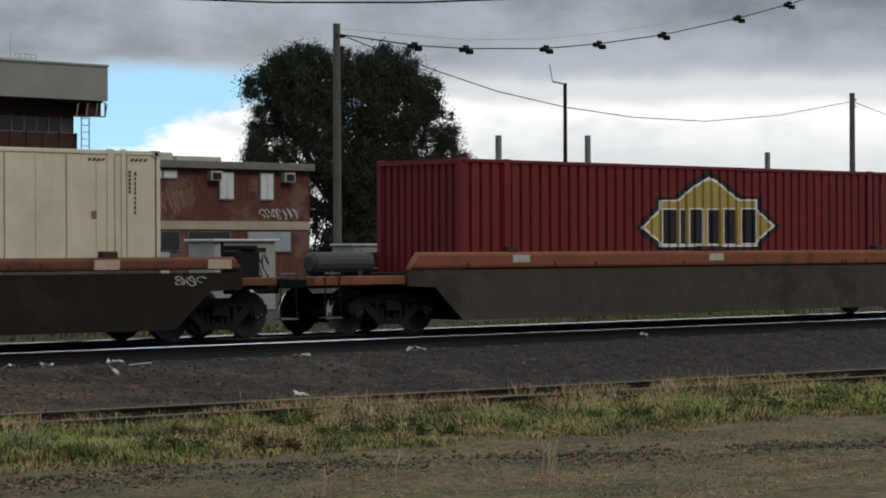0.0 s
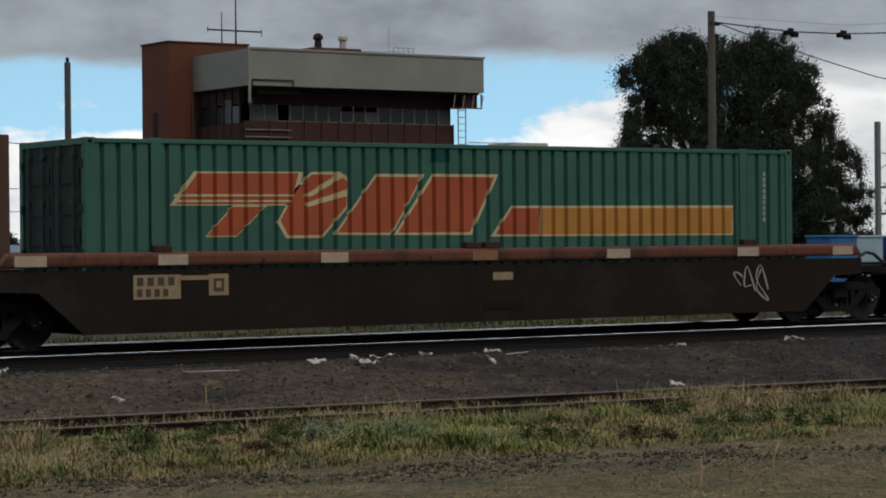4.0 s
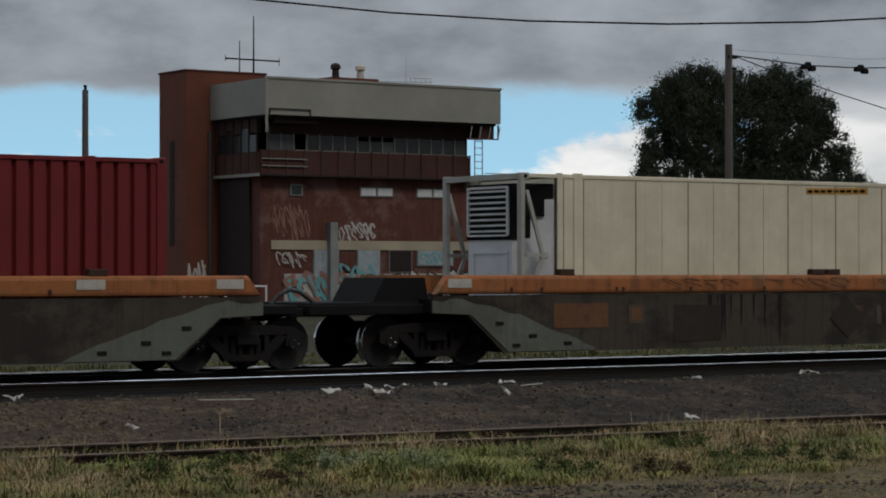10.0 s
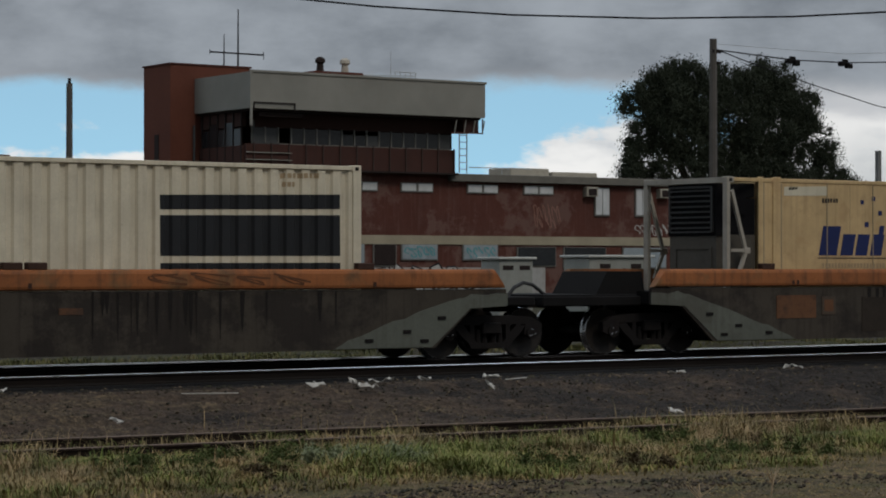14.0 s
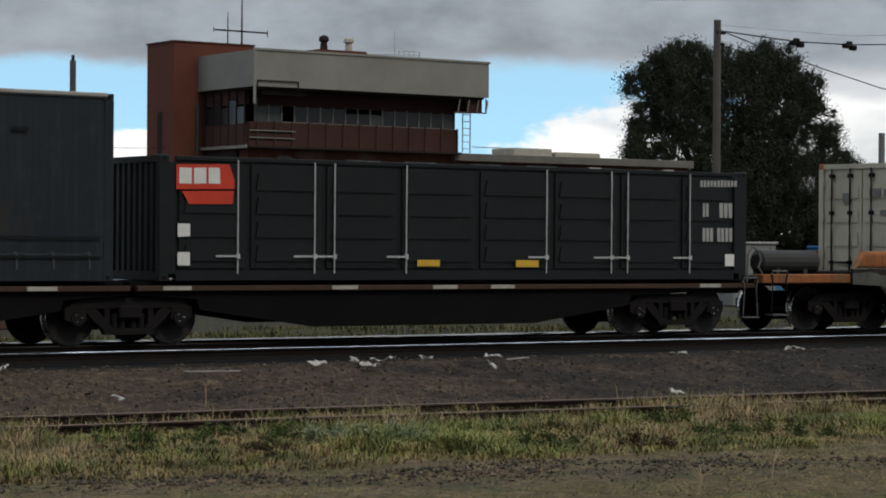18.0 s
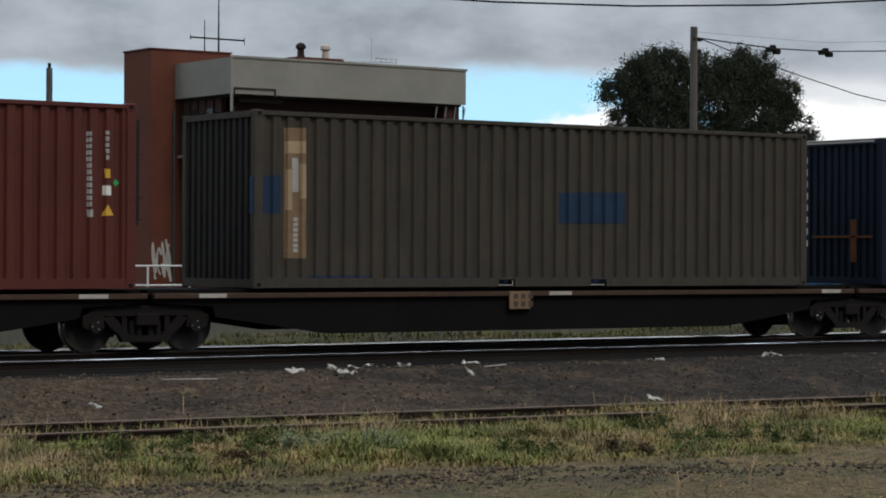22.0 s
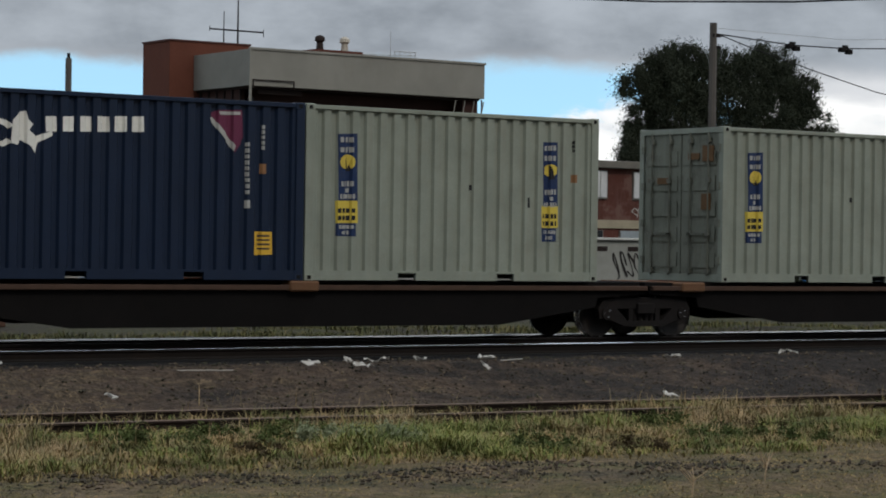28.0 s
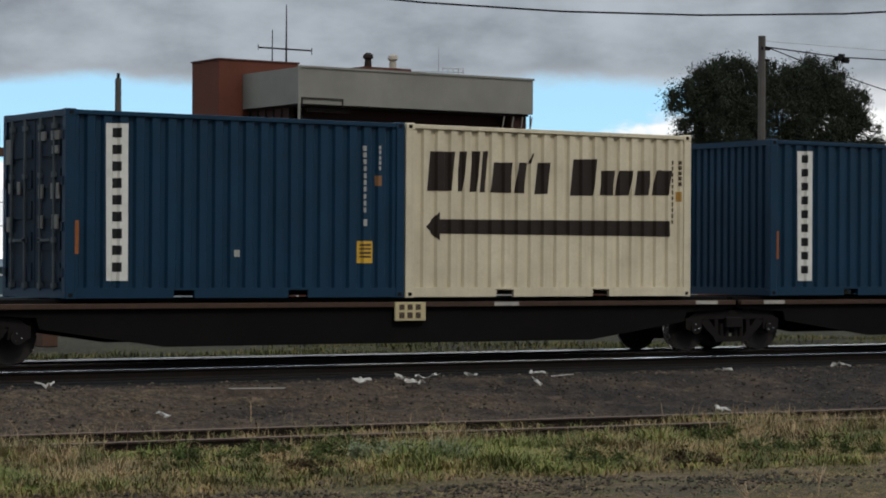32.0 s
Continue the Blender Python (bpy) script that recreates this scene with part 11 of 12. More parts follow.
def wagon_marks():
    """Stencil panels, name blocks and spray paint on the wagon sides."""
    panel = paint("stencil_panel", (0.30, 0.215, 0.125), rough=0.7, grime=0.8, dirt=(0.1, 0.07, 0.04), scale=5)
    chalk = paint("spray_chalk", (0.30, 0.29, 0.27), rough=0.8, grime=0.3)
    faint = paint("spray_faint", (0.070, 0.056, 0.048), rough=0.8, grime=0.6, dirt=(0.03, 0.022, 0.018), scale=5)
    pink = paint("spray_pink", (0.18, 0.080, 0.055), rough=0.8, grime=0.4, dirt=(0.08, 0.04, 0.03))
    drip = paint("soot_drip", (0.012, 0.0098, 0.0085), rough=0.9, grime=0.4, dirt=(0.03, 0.024, 0.018), scale=4)
    rusty = paint("stencil_rust", (0.125, 0.056, 0.026), rough=0.8, grime=0.9, dirt=(0.034, 0.022, 0.016), scale=2.2, blotch=(0.05, 0.03, 0.021), reach=0.05)
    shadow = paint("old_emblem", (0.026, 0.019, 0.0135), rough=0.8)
    y = -HALF_WELL - 0.006
    wells = [ob for ob, p, h in TRAIN if ob.name.startswith("well_wagon")]

    def plate(w, ink, name, x0, x1, z0, z1, lift=0.0):
        part(name, Geo().box(x0, x1, y - 0.004 - lift, y + 0.01, z0, z1), ink, w)

    for i, w in enumerate(wells):
        if 1 <= i <= 5:
            plate(w, panel, "stencil_panel", -6.62, -5.8, 0.74, 1.12)
            plate(w, panel, "stencil_panel", -5.3, -4.95, 0.78, 1.12)
            plate(w, panel, "stencil_strip", -5.8, -5.3, 1.03, 1.1)
            for k in range(4):
                plate(w, INK_BROWN, "stencil_bar", -6.56 + k * 0.18, -6.45 + k * 0.18, 0.95, 1.08, 0.003)
                plate(w, INK_BROWN, "stencil_bar", -6.56 + k * 0.15, -6.47 + k * 0.15, 0.78, 0.90, 0.003)
            plate(w, INK_BROWN, "stencil_ring", -5.22, -5.03, 0.84, 1.05, 0.003)
            plate(w, panel, "stencil_ring", -5.17, -5.08, 0.90, 1.0, 0.005)
            plate(w, panel, "stencil_panel", 0.2, 0.62, 0.93, 1.06)
            plate(w, STEEL_DARK, "access_cover", 0.0, 0.8, 0.42, 0.55)
        elif i >= 6:
            plate(w, rusty, "stencil_panel", -6.4 if i != 8 else -5.9, -5.2 if i != 8 else -4.9, 0.62, 1.05)
            plate(w, INK_BROWN, "stencil_ring", -4.75, -4.4, 0.68, 1.02, 0.003)
            plate(w, rusty, "stencil_ring", -4.69, -4.46, 0.74, 0.96, 0.005)
            plate(w, shadow, "grime_panel", -3.7, -2.6, 0.35, 1.0)
            plate(w, rusty, "stencil_panel", 0.55, 0.95, 0.85, 0.95)
    for i in (6, 10):
        w = wells[i]
        g = Geo().prism([(-0.95 if i == 10 else 0.1, 0.72), (-0.5 if i == 10 else 0.55, 0.34), (-0.05 if i == 10 else 1.0, 0.72), (-0.5 if i == 10 else 0.55, 1.1)], y - 0.009, y + 0.01)
        part("old_emblem", g, shadow, w)
        x = 0.25 if i == 10 else 1.3
        for k in range(12):
            if k == 8:
                continue
            tall = 0.95 if k in (0, 2, 7, 9, 11) else 0.83
            part("name_block", Geo().prism([(x + k * 0.2, 0.6), (x + k * 0.2 + 0.12, 0.6), (x + k * 0.2 + 0.12, tall), (x + k * 0.2, tall)], y - 0.006, y + 0.01), shadow if k % 3 else faint, w)
    # soot and rain runs below the sills
    for i in range(6, 11):
        rnd = random.Random(400 + i)
        for k in range(26):
            x = rnd.gauss(rnd.choice((-2.0, 1.5, 3.2)), 0.9)
            half, foot = rnd.uniform(0.012, 0.05), rnd.uniform(0.3, 0.85)
            lift = y - 0.0015 - 0.0001 * k
            g = Geo()
            g.v = [(x - half, lift, 1.2), (x + half, lift, 1.2), (x + half * 0.7, lift, (1.2 + foot) / 2), (x + half * 0.15, lift, foot), (x - half * 0.3, lift, foot + 0.05), (x - half * 0.8, lift, (1.2 + foot) / 2)]
            g.f = [(0, 5, 4, 3, 2, 1)]
            part("soot_run", g, drip, wells[i])
    # spray paint
    w = wells[1]
    dull_red = paint("spray_dull_red", (0.055, 0.018, 0.013), rough=0.8, grime=0.3)
    for k, (cx, cz, rx, rz, ink) in enumerate(((-3.82, 0.62, 0.52, 0.36, dull_red), (-2.85, 0.56, 0.42, 0.33, pink), (-1.95, 0.64, 0.50, 0.40, pink), (-1.02, 0.66, 0.42, 0.40, pink), (-0.22, 0.95, 0.22, 0.17, pink), (-0.2, 0.45, 0.2, 0.22, dull_red))):
        rnd = random.Random(k)
        pts = []
        for i in range(18):
            t_ = 2 * math.pi * i / 18
            r = 1 / (abs(math.cos(t_)) ** 3 + abs(math.sin(t_)) ** 3) ** (1 / 3) * rnd.uniform(0.94, 1.08)
            pts.append((cx + rx * r * math.cos(t_), cz + rz * r * math.sin(t_)))
        part("spray_shape", Geo().prism(pts, y - 0.006, y + 0.01), ink, w)
        part("spray_shape_core", Geo().prism([(cx + (u - cx) * 0.3 + 0.08, cz + (v - cz) * 0.45 + 0.06) for u, v in pts], y - 0.008, y), INK_BROWN, w)
        arc = pts[1:9]
        g = Geo()
        for p, q in zip(arc, arc[1:]):
            g.prism([p, q, (cx + (q[0] - cx) * 0.93, cz + (q[1] - cz) * 0.93), (cx + (p[0] - cx) * 0.93, cz + (p[1] - cz) * 0.93)], y - 0.010, y)
        part("spray_highlight", g, chalk, w)
    scribble(w, pink, -0.4, 0.0, 0.7, 1.15, y - 0.01, 7, 1, 0.05)
    scribble(w, chalk, -5.1, -4.4, 0.28, 0.6, y - 0.01, 8, 3, 0.03)
    scribble(w, chalk, 7.4, 8.1, 0.98, 1.14, y - 0.01, 9, 3, 0.03)
    w = wells[2]
    rose = paint("spray_rose", (0.105, 0.068, 0.064), rough=0.8, grime=0.4)
    for k, (a, b, z0, z1, ink, n) in enumerate(((-4.07, -3.3, 0.84, 1.08, chalk, 5), (-4.0, -3.35, 0.54, 0.79, chalk, 4), (-3.8, -3.4, 0.3, 0.47, chalk, 3), (-2.75, -1.75, 0.36, 1.12, rose, 6), (-1.6, -0.55, 0.32, 1.1, rose, 6),
                                                (-0.2, 0.5, 0.92, 1.16, chalk, 5), (2.0, 2.9, 0.4, 1.14, rose, 5), (2.9, 4.0, 0.36, 1.16, rose, 6), (4.15, 5.1, 0.6, 1.12, faint, 6), (5.3, 5.87, 0.88, 1.16, chalk, 6), (8.0, 8.85, 0.92, 1.16, chalk, 6))):
        scribble(w, ink, a, b, z0, z1, y - 0.008, 20 + k, n, 0.024)
    scribble(wells[3], chalk, 5.55, 6.5, 0.45, 1.1, y - 0.008, 31, 3, 0.04)
    scribble(wells[10], chalk, -6.3, -4.7, 0.72, 1.12, y - 0.016, 33, 6, 0.05)
    part("spray_scribble", Geo().prism([(-6.0, 0.58), (-5.0, 0.62), (-5.0, 0.65), (-6.0, 0.61)], y - 0.012, y + 0.01), chalk, wells[10])
    scribble(wells[8], faint, -0.5, 5.5, 0.4, 1.15, y - 0.004, 35, 11, 0.022)
    # old scrawls on the orange sills
    ys = -(HALF_WELL + 0.0515)
    old_scrawl = paint("old_scrawl", (0.11, 0.045, 0.02), rough=0.8, grime=0.4)
    for i, a, b in ((6, -4.0, -2.2), (6, -1.6, 0.6), (6, 1.2, 3.4), (8, -1.5, 1.8), (8, 2.4, 4.0), (9, -3.6, -1.0), (9, 2.0, 5.0), (7, -7.6, -6.4), (7, -4.6, -2.0), (10, -4.0, -1.0)):
        scribble(wells[i], old_scrawl, a, b, 1.29, 1.47, ys, 60 + i + int(a * 3), 4, 0.035)
    # old stencil boards on the flats
    flats = [(ob, p) for ob, p, h in TRAIN if ob.name.startswith("flat_wagon")]
    for at, wide in ((-207.9, 0.6), (-223.7, 0.5), (-239.1, 0.45), (-254.6, 1.65), (-356.85, 0.6)):
        ob, p = min(flats, key=lambda q: abs(q[1] - at))
        b = part("stencil_board", Geo().box(at - p - wide / 2, at - p + wide / 2, -1.225, -1.19, 0.62 if wide < 1 else 0.5, 0.93, 0.006), INK_TAN if at > -300 else INK_CREAM, ob)
        for k in range(3 if wide < 1 else 8):
            x = at - p - wide / 2 + 0.08 + k * 0.16
            part("stencil_bar", Geo().box(x, x + 0.1, -1.229, -1.22, 0.66, 0.76), INK_BROWN, b)
            part("stencil_bar", Geo().box(x, x + 0.1, -1.229, -1.22, 0.8, 0.89), INK_BROWN, b)


wagon_marks()


def door_marks(load, spots, ink):
    """Small pale plates and number blocks on a door end that faces back along the train."""
    c, ribs = load
    h = min(v[0] for v in ((o.data.vertices[0].co.x, 0) for o in c.children if o.name.startswith("corner_post")))
    for y, z, w, k in spots:
        part("door_mark", Geo().box(h - 0.03, h + 0.0, y - w / 2, y + w / 2, z - k / 2, z + k / 2), ink, c)


door_marks(blue_2, ((0.95, 2.3, 0.22, 0.4), (-0.35, 2.5, 0.26, 0.14), (-0.85, 2.5, 0.3, 0.14), (-0.85, 2.28, 0.22, 0.12), (0.9, 1.72, 0.12, 0.16), (0.55, 1.72, 0.12, 0.2),
                    (-0.3, 1.65, 0.14, 0.22), (-0.75, 1.65, 0.1, 0.24), (-0.95, 1.65, 0.1, 0.24), (0.95, 1.15, 0.14, 0.24), (-0.3, 1.18, 0.14, 0.2), (-0.85, 1.18, 0.2, 0.22)), INK_DIM)
door_marks(rail_1, ((-0.4, 2.3, 0.3, 0.16), (-0.8, 2.3, 0.3, 0.14), (-0.75, 1.9, 0.4, 0.1), (0.4, 2.2, 0.2, 0.2)), INK_DIM)
door_marks(pale_2, ((-0.8, 2.4, 0.3, 0.3), (-0.4, 2.35, 0.3, 0.12), (-0.75, 1.5, 0.24, 0.3), (0.5, 1.9, 0.3, 0.12)), INK_DIM_BROWN)


def curtain_stains():
    """Welts and the second row of hem seams on the slate curtain."""
    c, y = curtain_1, -WIDE / 2 - 0.03
    seam = paint("curtain_seam", (0.007, 0.008, 0.009), rough=0.8)
    for z in (0.36, 0.66):
        part("hem_seam", Geo().box(-7.1, 7.1, y - 0.003, y + 0.004, z, z + 0.035), seam, c)
    for k, x in enumerate((-4.4, -3.9, 0.4, 1.9, 4.4, 4.9, 5.6)):
        part("patched_tear", Geo().box(x, x + 0.28, y - 0.002, y + 0.004, 2.28 + 0.03 * (k % 3), 2.34 + 0.03 * (k % 3)), seam, c)


curtain_stains()

# ---- yard clutter behind the train ----
def yard():
    grey = paint("cabinet_grey", (0.27, 0.275, 0.25), rough=0.6, grime=0.35, dirt=(0.16, 0.14, 0.11))
    for x0, x1, y0, y1, top in ((46.8, 49.4, 60.0, 61.4, 1.86), (45.7, 47.1, 63.5, 64.6, 1.8)):
        t = thing("relay_cabinet", "grey steel trackside cabinet with spray paint", "cabinet", "trackside cabinets")
        part("body", Geo().box(x0, x1, y0, y1, GROUND_BACK, top, 0.03), grey, t)
        part("lid", Geo().box(x0 - 0.1, x1 + 0.1, y0 - 0.1, y1 + 0.1, top, top + 0.09, 0.02), paint("cabinet_lid", (0.42, 0.42, 0.39), rough=0.6, grime=0.3), t)
        for k in (0.25, 0.75):
            x = x0 + (x1 - x0) * k
            part("vent_slot", Geo().box(x - 0.22, x + 0.22, y0 - 0.012, y0 + 0.02, top - 0.35, top - 0.2), SOFFIT, t)
        if x1 > 49:
            scribble(t, INK_BLACK, x0 + 1.1, x0 + 2.3, top - 1.3, top - 0.4, y0 - 0.01, 3, 4, 0.07)
    t = thing("relay_cabinet", "pale grey steel cabinet with lifting eyes", "cabinet", "trackside cabinets")
    body = part("body", Geo().box(52.9, 54.88, 60.0, 61.2, GROUND_BACK, 1.7, 0.03), paint("cabinet_pale", (0.22, 0.225, 0.21), rough=0.6, grime=0.3), t)
    part("lid", Geo().box(52.84, 54.94, 59.94, 61.26, 1.7, 1.79, 0.02), paint("cabinet_top", (0.30, 0.30, 0.28), rough=0.6, grime=0.3), t)
    for x in (53.2, 54.6):
        part("lifting_eye", Geo().box(x - 0.04, x + 0.04, 60.3, 60.38, 1.79, 1.9), STEEL_DARK, t)
        part("door_seam", Geo().box(x - 0.015, x + 0.015, 59.99, 60.01, GROUND_BACK + 0.2, 1.6), SOFFIT, body)
    t = thing("plastic_bin", "faded blue plastic bin beside a steel cabinet", "bin")
    part("tub", Geo().prism([(55.0, GROUND_BACK), (55.9, GROUND_BACK), (56.0, 0.95), (54.9, 0.95)], 60.2, 61.0), paint("bin_blue", (0.05, 0.15, 0.26), rough=0.6, grime=0.3), t)
    part("lid", Geo().prism([(54.86, 0.95), (56.04, 0.95), (55.98, 1.02), (54.92, 1.08)], 60.15, 61.05), paint("bin_blue"), t)
    # brown steel portal and wires beside it
    t = thing("steel_portal", "brown rusty steel portal frame with a brace", "gantry")
    iron = surface("portal_brown", (0.085, 0.045, 0.03), 0.8, 0, 0.4)
    part("post", Geo().box(21.55, 21.95, 49.8, 50.2, GROUND_BACK, 4.15, 0.02), iron, t)
    part("beam", Geo().box(15.0, 21.95, 49.85, 50.15, 3.95, 4.15, 0.02), iron, t)
    part("brace", Geo().prism([(21.6, 3.1), (21.65, 3.35), (20.95, 4.0), (20.8, 3.95)], 49.92, 50.08), iron, t)
    part("post", Geo().box(15.0, 15.4, 49.8, 50.2, GROUND_BACK, 4.15, 0.02), iron, t)
    for p, q in (((21.9, 50.0, 3.98), (50.95, 98, 6.13)), ((-10, 61.9, 3.5), (29.1, 61.9, 3.22)), ((-10, 61.9, 2.7), (29.1, 61.9, 2.57)), ((29.2, 61.9, 3.22), (50.95, 98, 4.1)), ((29.2, 61.9, 2.57), (50.95, 98, 3.08))):
        t = thing("telegraph_wire", "thin slack line wire between yard poles", "cable", "line wires")
        p, q = Vector(p), Vector(q)
        part("wire", Geo().bent([p.lerp(q, k / 8) - Vector((0, 0, 0.5 * k / 8 * (1 - k / 8))) for k in range(9)], 0.014, 4), STEEL_DARK, t)
    # telegraph poles to the right
    for x, y, top in ((110.96, 110.0, 5.2), (122.7, 110.0, 5.9)):
        t = thing("telegraph_pole", "old timber telegraph pole with two crossarms", "pole", "poles in the yard")
        part("shaft", Geo().tube((x, y, GROUND_BACK), (x, y, top), 0.16, 8, 0.12), TIMBER, t)
        for z in (0.35, 2.1):
            part("crossarm", Geo().box(x - 1.2, x + 1.2, y - 0.1, y + 0.02, top - z - 0.07, top - z + 0.07), TIMBER, t)
            for k in (-1.1, -0.5, 0.5, 1.1):
                part("insulator", Geo().tube((x + k, y - 0.04, top - z + 0.07), (x + k, y - 0.04, top - z + 0.3), 0.05, 6), PANE_PALE, t)
    t = thing("steel_mast", "square grey steel mast with round fittings", "pole", "poles in the yard")
    part("shaft", Geo().box(91.52, 91.72, 79.9, 80.1, GROUND_BACK, 5.7), TIMBER, t)
    for z, r in ((4.9, 0.17), (4.1, 0.15)):
        part("reel", Geo().turned([(0, -0.05), (r, -0.05), (r, 0.05), (0, 0.05)], 79.8, 92.05, z, 12), STEEL_DARK, t)
    part("counterweight", Geo().tube((92.15, 80, 2.1), (92.15, 80, 2.9), 0.1, 8), STEEL_DARK, t)
    for k in (-1.1, 1.1):
        t = thing("telegraph_wire", "thin slack line wire between yard poles", "cable", "line wires")
        part("wire", Geo().bent([(110.96 + k + (122.7 - 110.96) * i / 8, 109.96, 5.1 + 0.7 * i / 8 - 0.6 * i / 8 * (1 - i / 8)) for i in range(9)], 0.014, 4), STEEL_DARK, t)
    # trees far off
    def far_tree(x, y, r, h, seed, label="round dark gum tree far behind the yard"):
        rnd = random.Random(seed)
        clumps = [(x + rnd.uniform(-1, 1) * r * 0.75, y + rnd.uniform(-1, 1) * r * 0.5, h - r * 0.9 + rnd.uniform(-0.75, 0.75) * r * 0.75, r * rnd.uniform(0.22, 0.42)) for _ in range(16)]
        tree(label, (x, y), clumps, h - r * 1.5, clumps[:6], seed, int(1500 + 1500 * r), 0.12)
    far_tree(125.5, 121, 3.4, 5.6, 21)
    far_tree(118.2, 124, 1.5, 2.3, 22, "low dark bush far behind the yard")
    far_tree(141.8, 121, 1.6, 3.9, 23)
    far_tree(130.6, 124, 1.1, 3.3, 24, "small pointed conifer far behind the yard")
    for k, (x, h) in enumerate(((59.5, 2.5), (61.6, 2.8), (63.8, 2.6), (71.2, 2.7), (55.0, 2.6))):
        far_tree(x, 140 + k, 1.5, h, 30 + k, "low dark bush far behind the yard")
    t = thing("reed_clump", "clump of bare upright saplings", "bush")
    g = Geo()
    rnd = random.Random(8)
    for k in range(46):
        x = rnd.uniform(65, 69)
        g.tube((x, 138, GROUND_BACK), (x + rnd.uniform(-0.3, 0.3), 138, rnd.uniform(1.9, 2.9)), 0.03, 4, 0.008)
    part("stems", g, surface("pale_stems", (0.13, 0.14, 0.08), 0.9), t)
    # sheds, parked plant and fence
    for x0, x1, y, top, col, lab in ((-10, 42.8, 84.0, 1.55, (0.05, 0.09, 0.12), "long low blue-grey shed"), (84, 160, 112.0, 1.6, (0.07, 0.08, 0.09), "long low grey shed")):
        t = thing("low_shed", lab, "shed")
        m = paint(lab.replace(" ", "_"), col, rough=0.7, grime=0.3)
        part("wall", Geo().box(x0, x1, y, y + 4, GROUND_BACK, top - 0.25), m, t)
        part("roof", Geo().prism([(y - 0.2, top - 0.25), (y + 4.2, top - 0.25), (y + 2, top + 0.05)], x0 - 0.2, x1 + 0.2, "x"), paint("shed_roof", (0.10, 0.13, 0.16), rough=0.6, grime=0.3), t)
    for x0, x1, y, z1, col in ((72.0, 73.6, 75.0, 1.68, (0.03, 0.13, 0.30)), (73.7, 75.4, 75.2, 1.66, (0.30, 0.40, 0.46)), (76.0, 78.5, 75.0, 1.6, (0.02, 0.06, 0.18)), (33.8, 35.8, 70.0, 1.3, (0.30, 0.36, 0.42))):
        t = thing("storage_bin", "faded blue steel storage bin in the yard", "bin", "storage bins")
        m = surface("bin_paint", col, 0.6, 0, 0.4)
        part("body", Geo().box(x0, x1, y, y + 1.6, GROUND_BACK, z1 - 0.1, 0.03), m, t)
        part("lid", Geo().box(x0 - 0.05, x1 + 0.05, y - 0.05, y + 1.65, z1 - 0.1, z1, 0.02), m, t)
    t = thing("yard_rail", "white tubular handrail in the yard", "railing")
    for x in np.arange(24, 38, 1.5):
        part("post", Geo().tube((x, 66, GROUND_BACK), (x, 66, 1.15), 0.035, 6), PANE_PALE, t)
    for z in (0.5, 1.12):
        part("bar", Geo().tube((24, 66, z), (37.5, 66, z), 0.03, 6), PANE_PALE, t)
    t = thing("round_sign", "round red yard sign on a thin post", "sign")
    part("post", Geo().tube((27.27, 60, GROUND_BACK), (27.27, 60, 1.9), 0.03, 6), PANE_PALE, t)
    part("disc", Geo().turned([(0, -0.01), (0.2, -0.01), (0.2, 0.01), (0, 0.01)], 59.95, 27.27, 2.02, 16), paint("sign_red", (0.2, 0.05, 0.04), rough=0.6), t)
    t = thing("street_lamp", "slender street lamp with a curved arm", "lamp")
    part("shaft", Geo().bent([(56.6, 120, GROUND_BACK), (56.7, 120, 3.0), (56.9, 120, 3.8), (57.3, 120, 4.15)], 0.05), GALV, t)
    part("lamp_head", Geo().box(57.1, 57.7, 119.85, 120.15, 4.08, 4.22, 0.04), GALV, t)


yard()


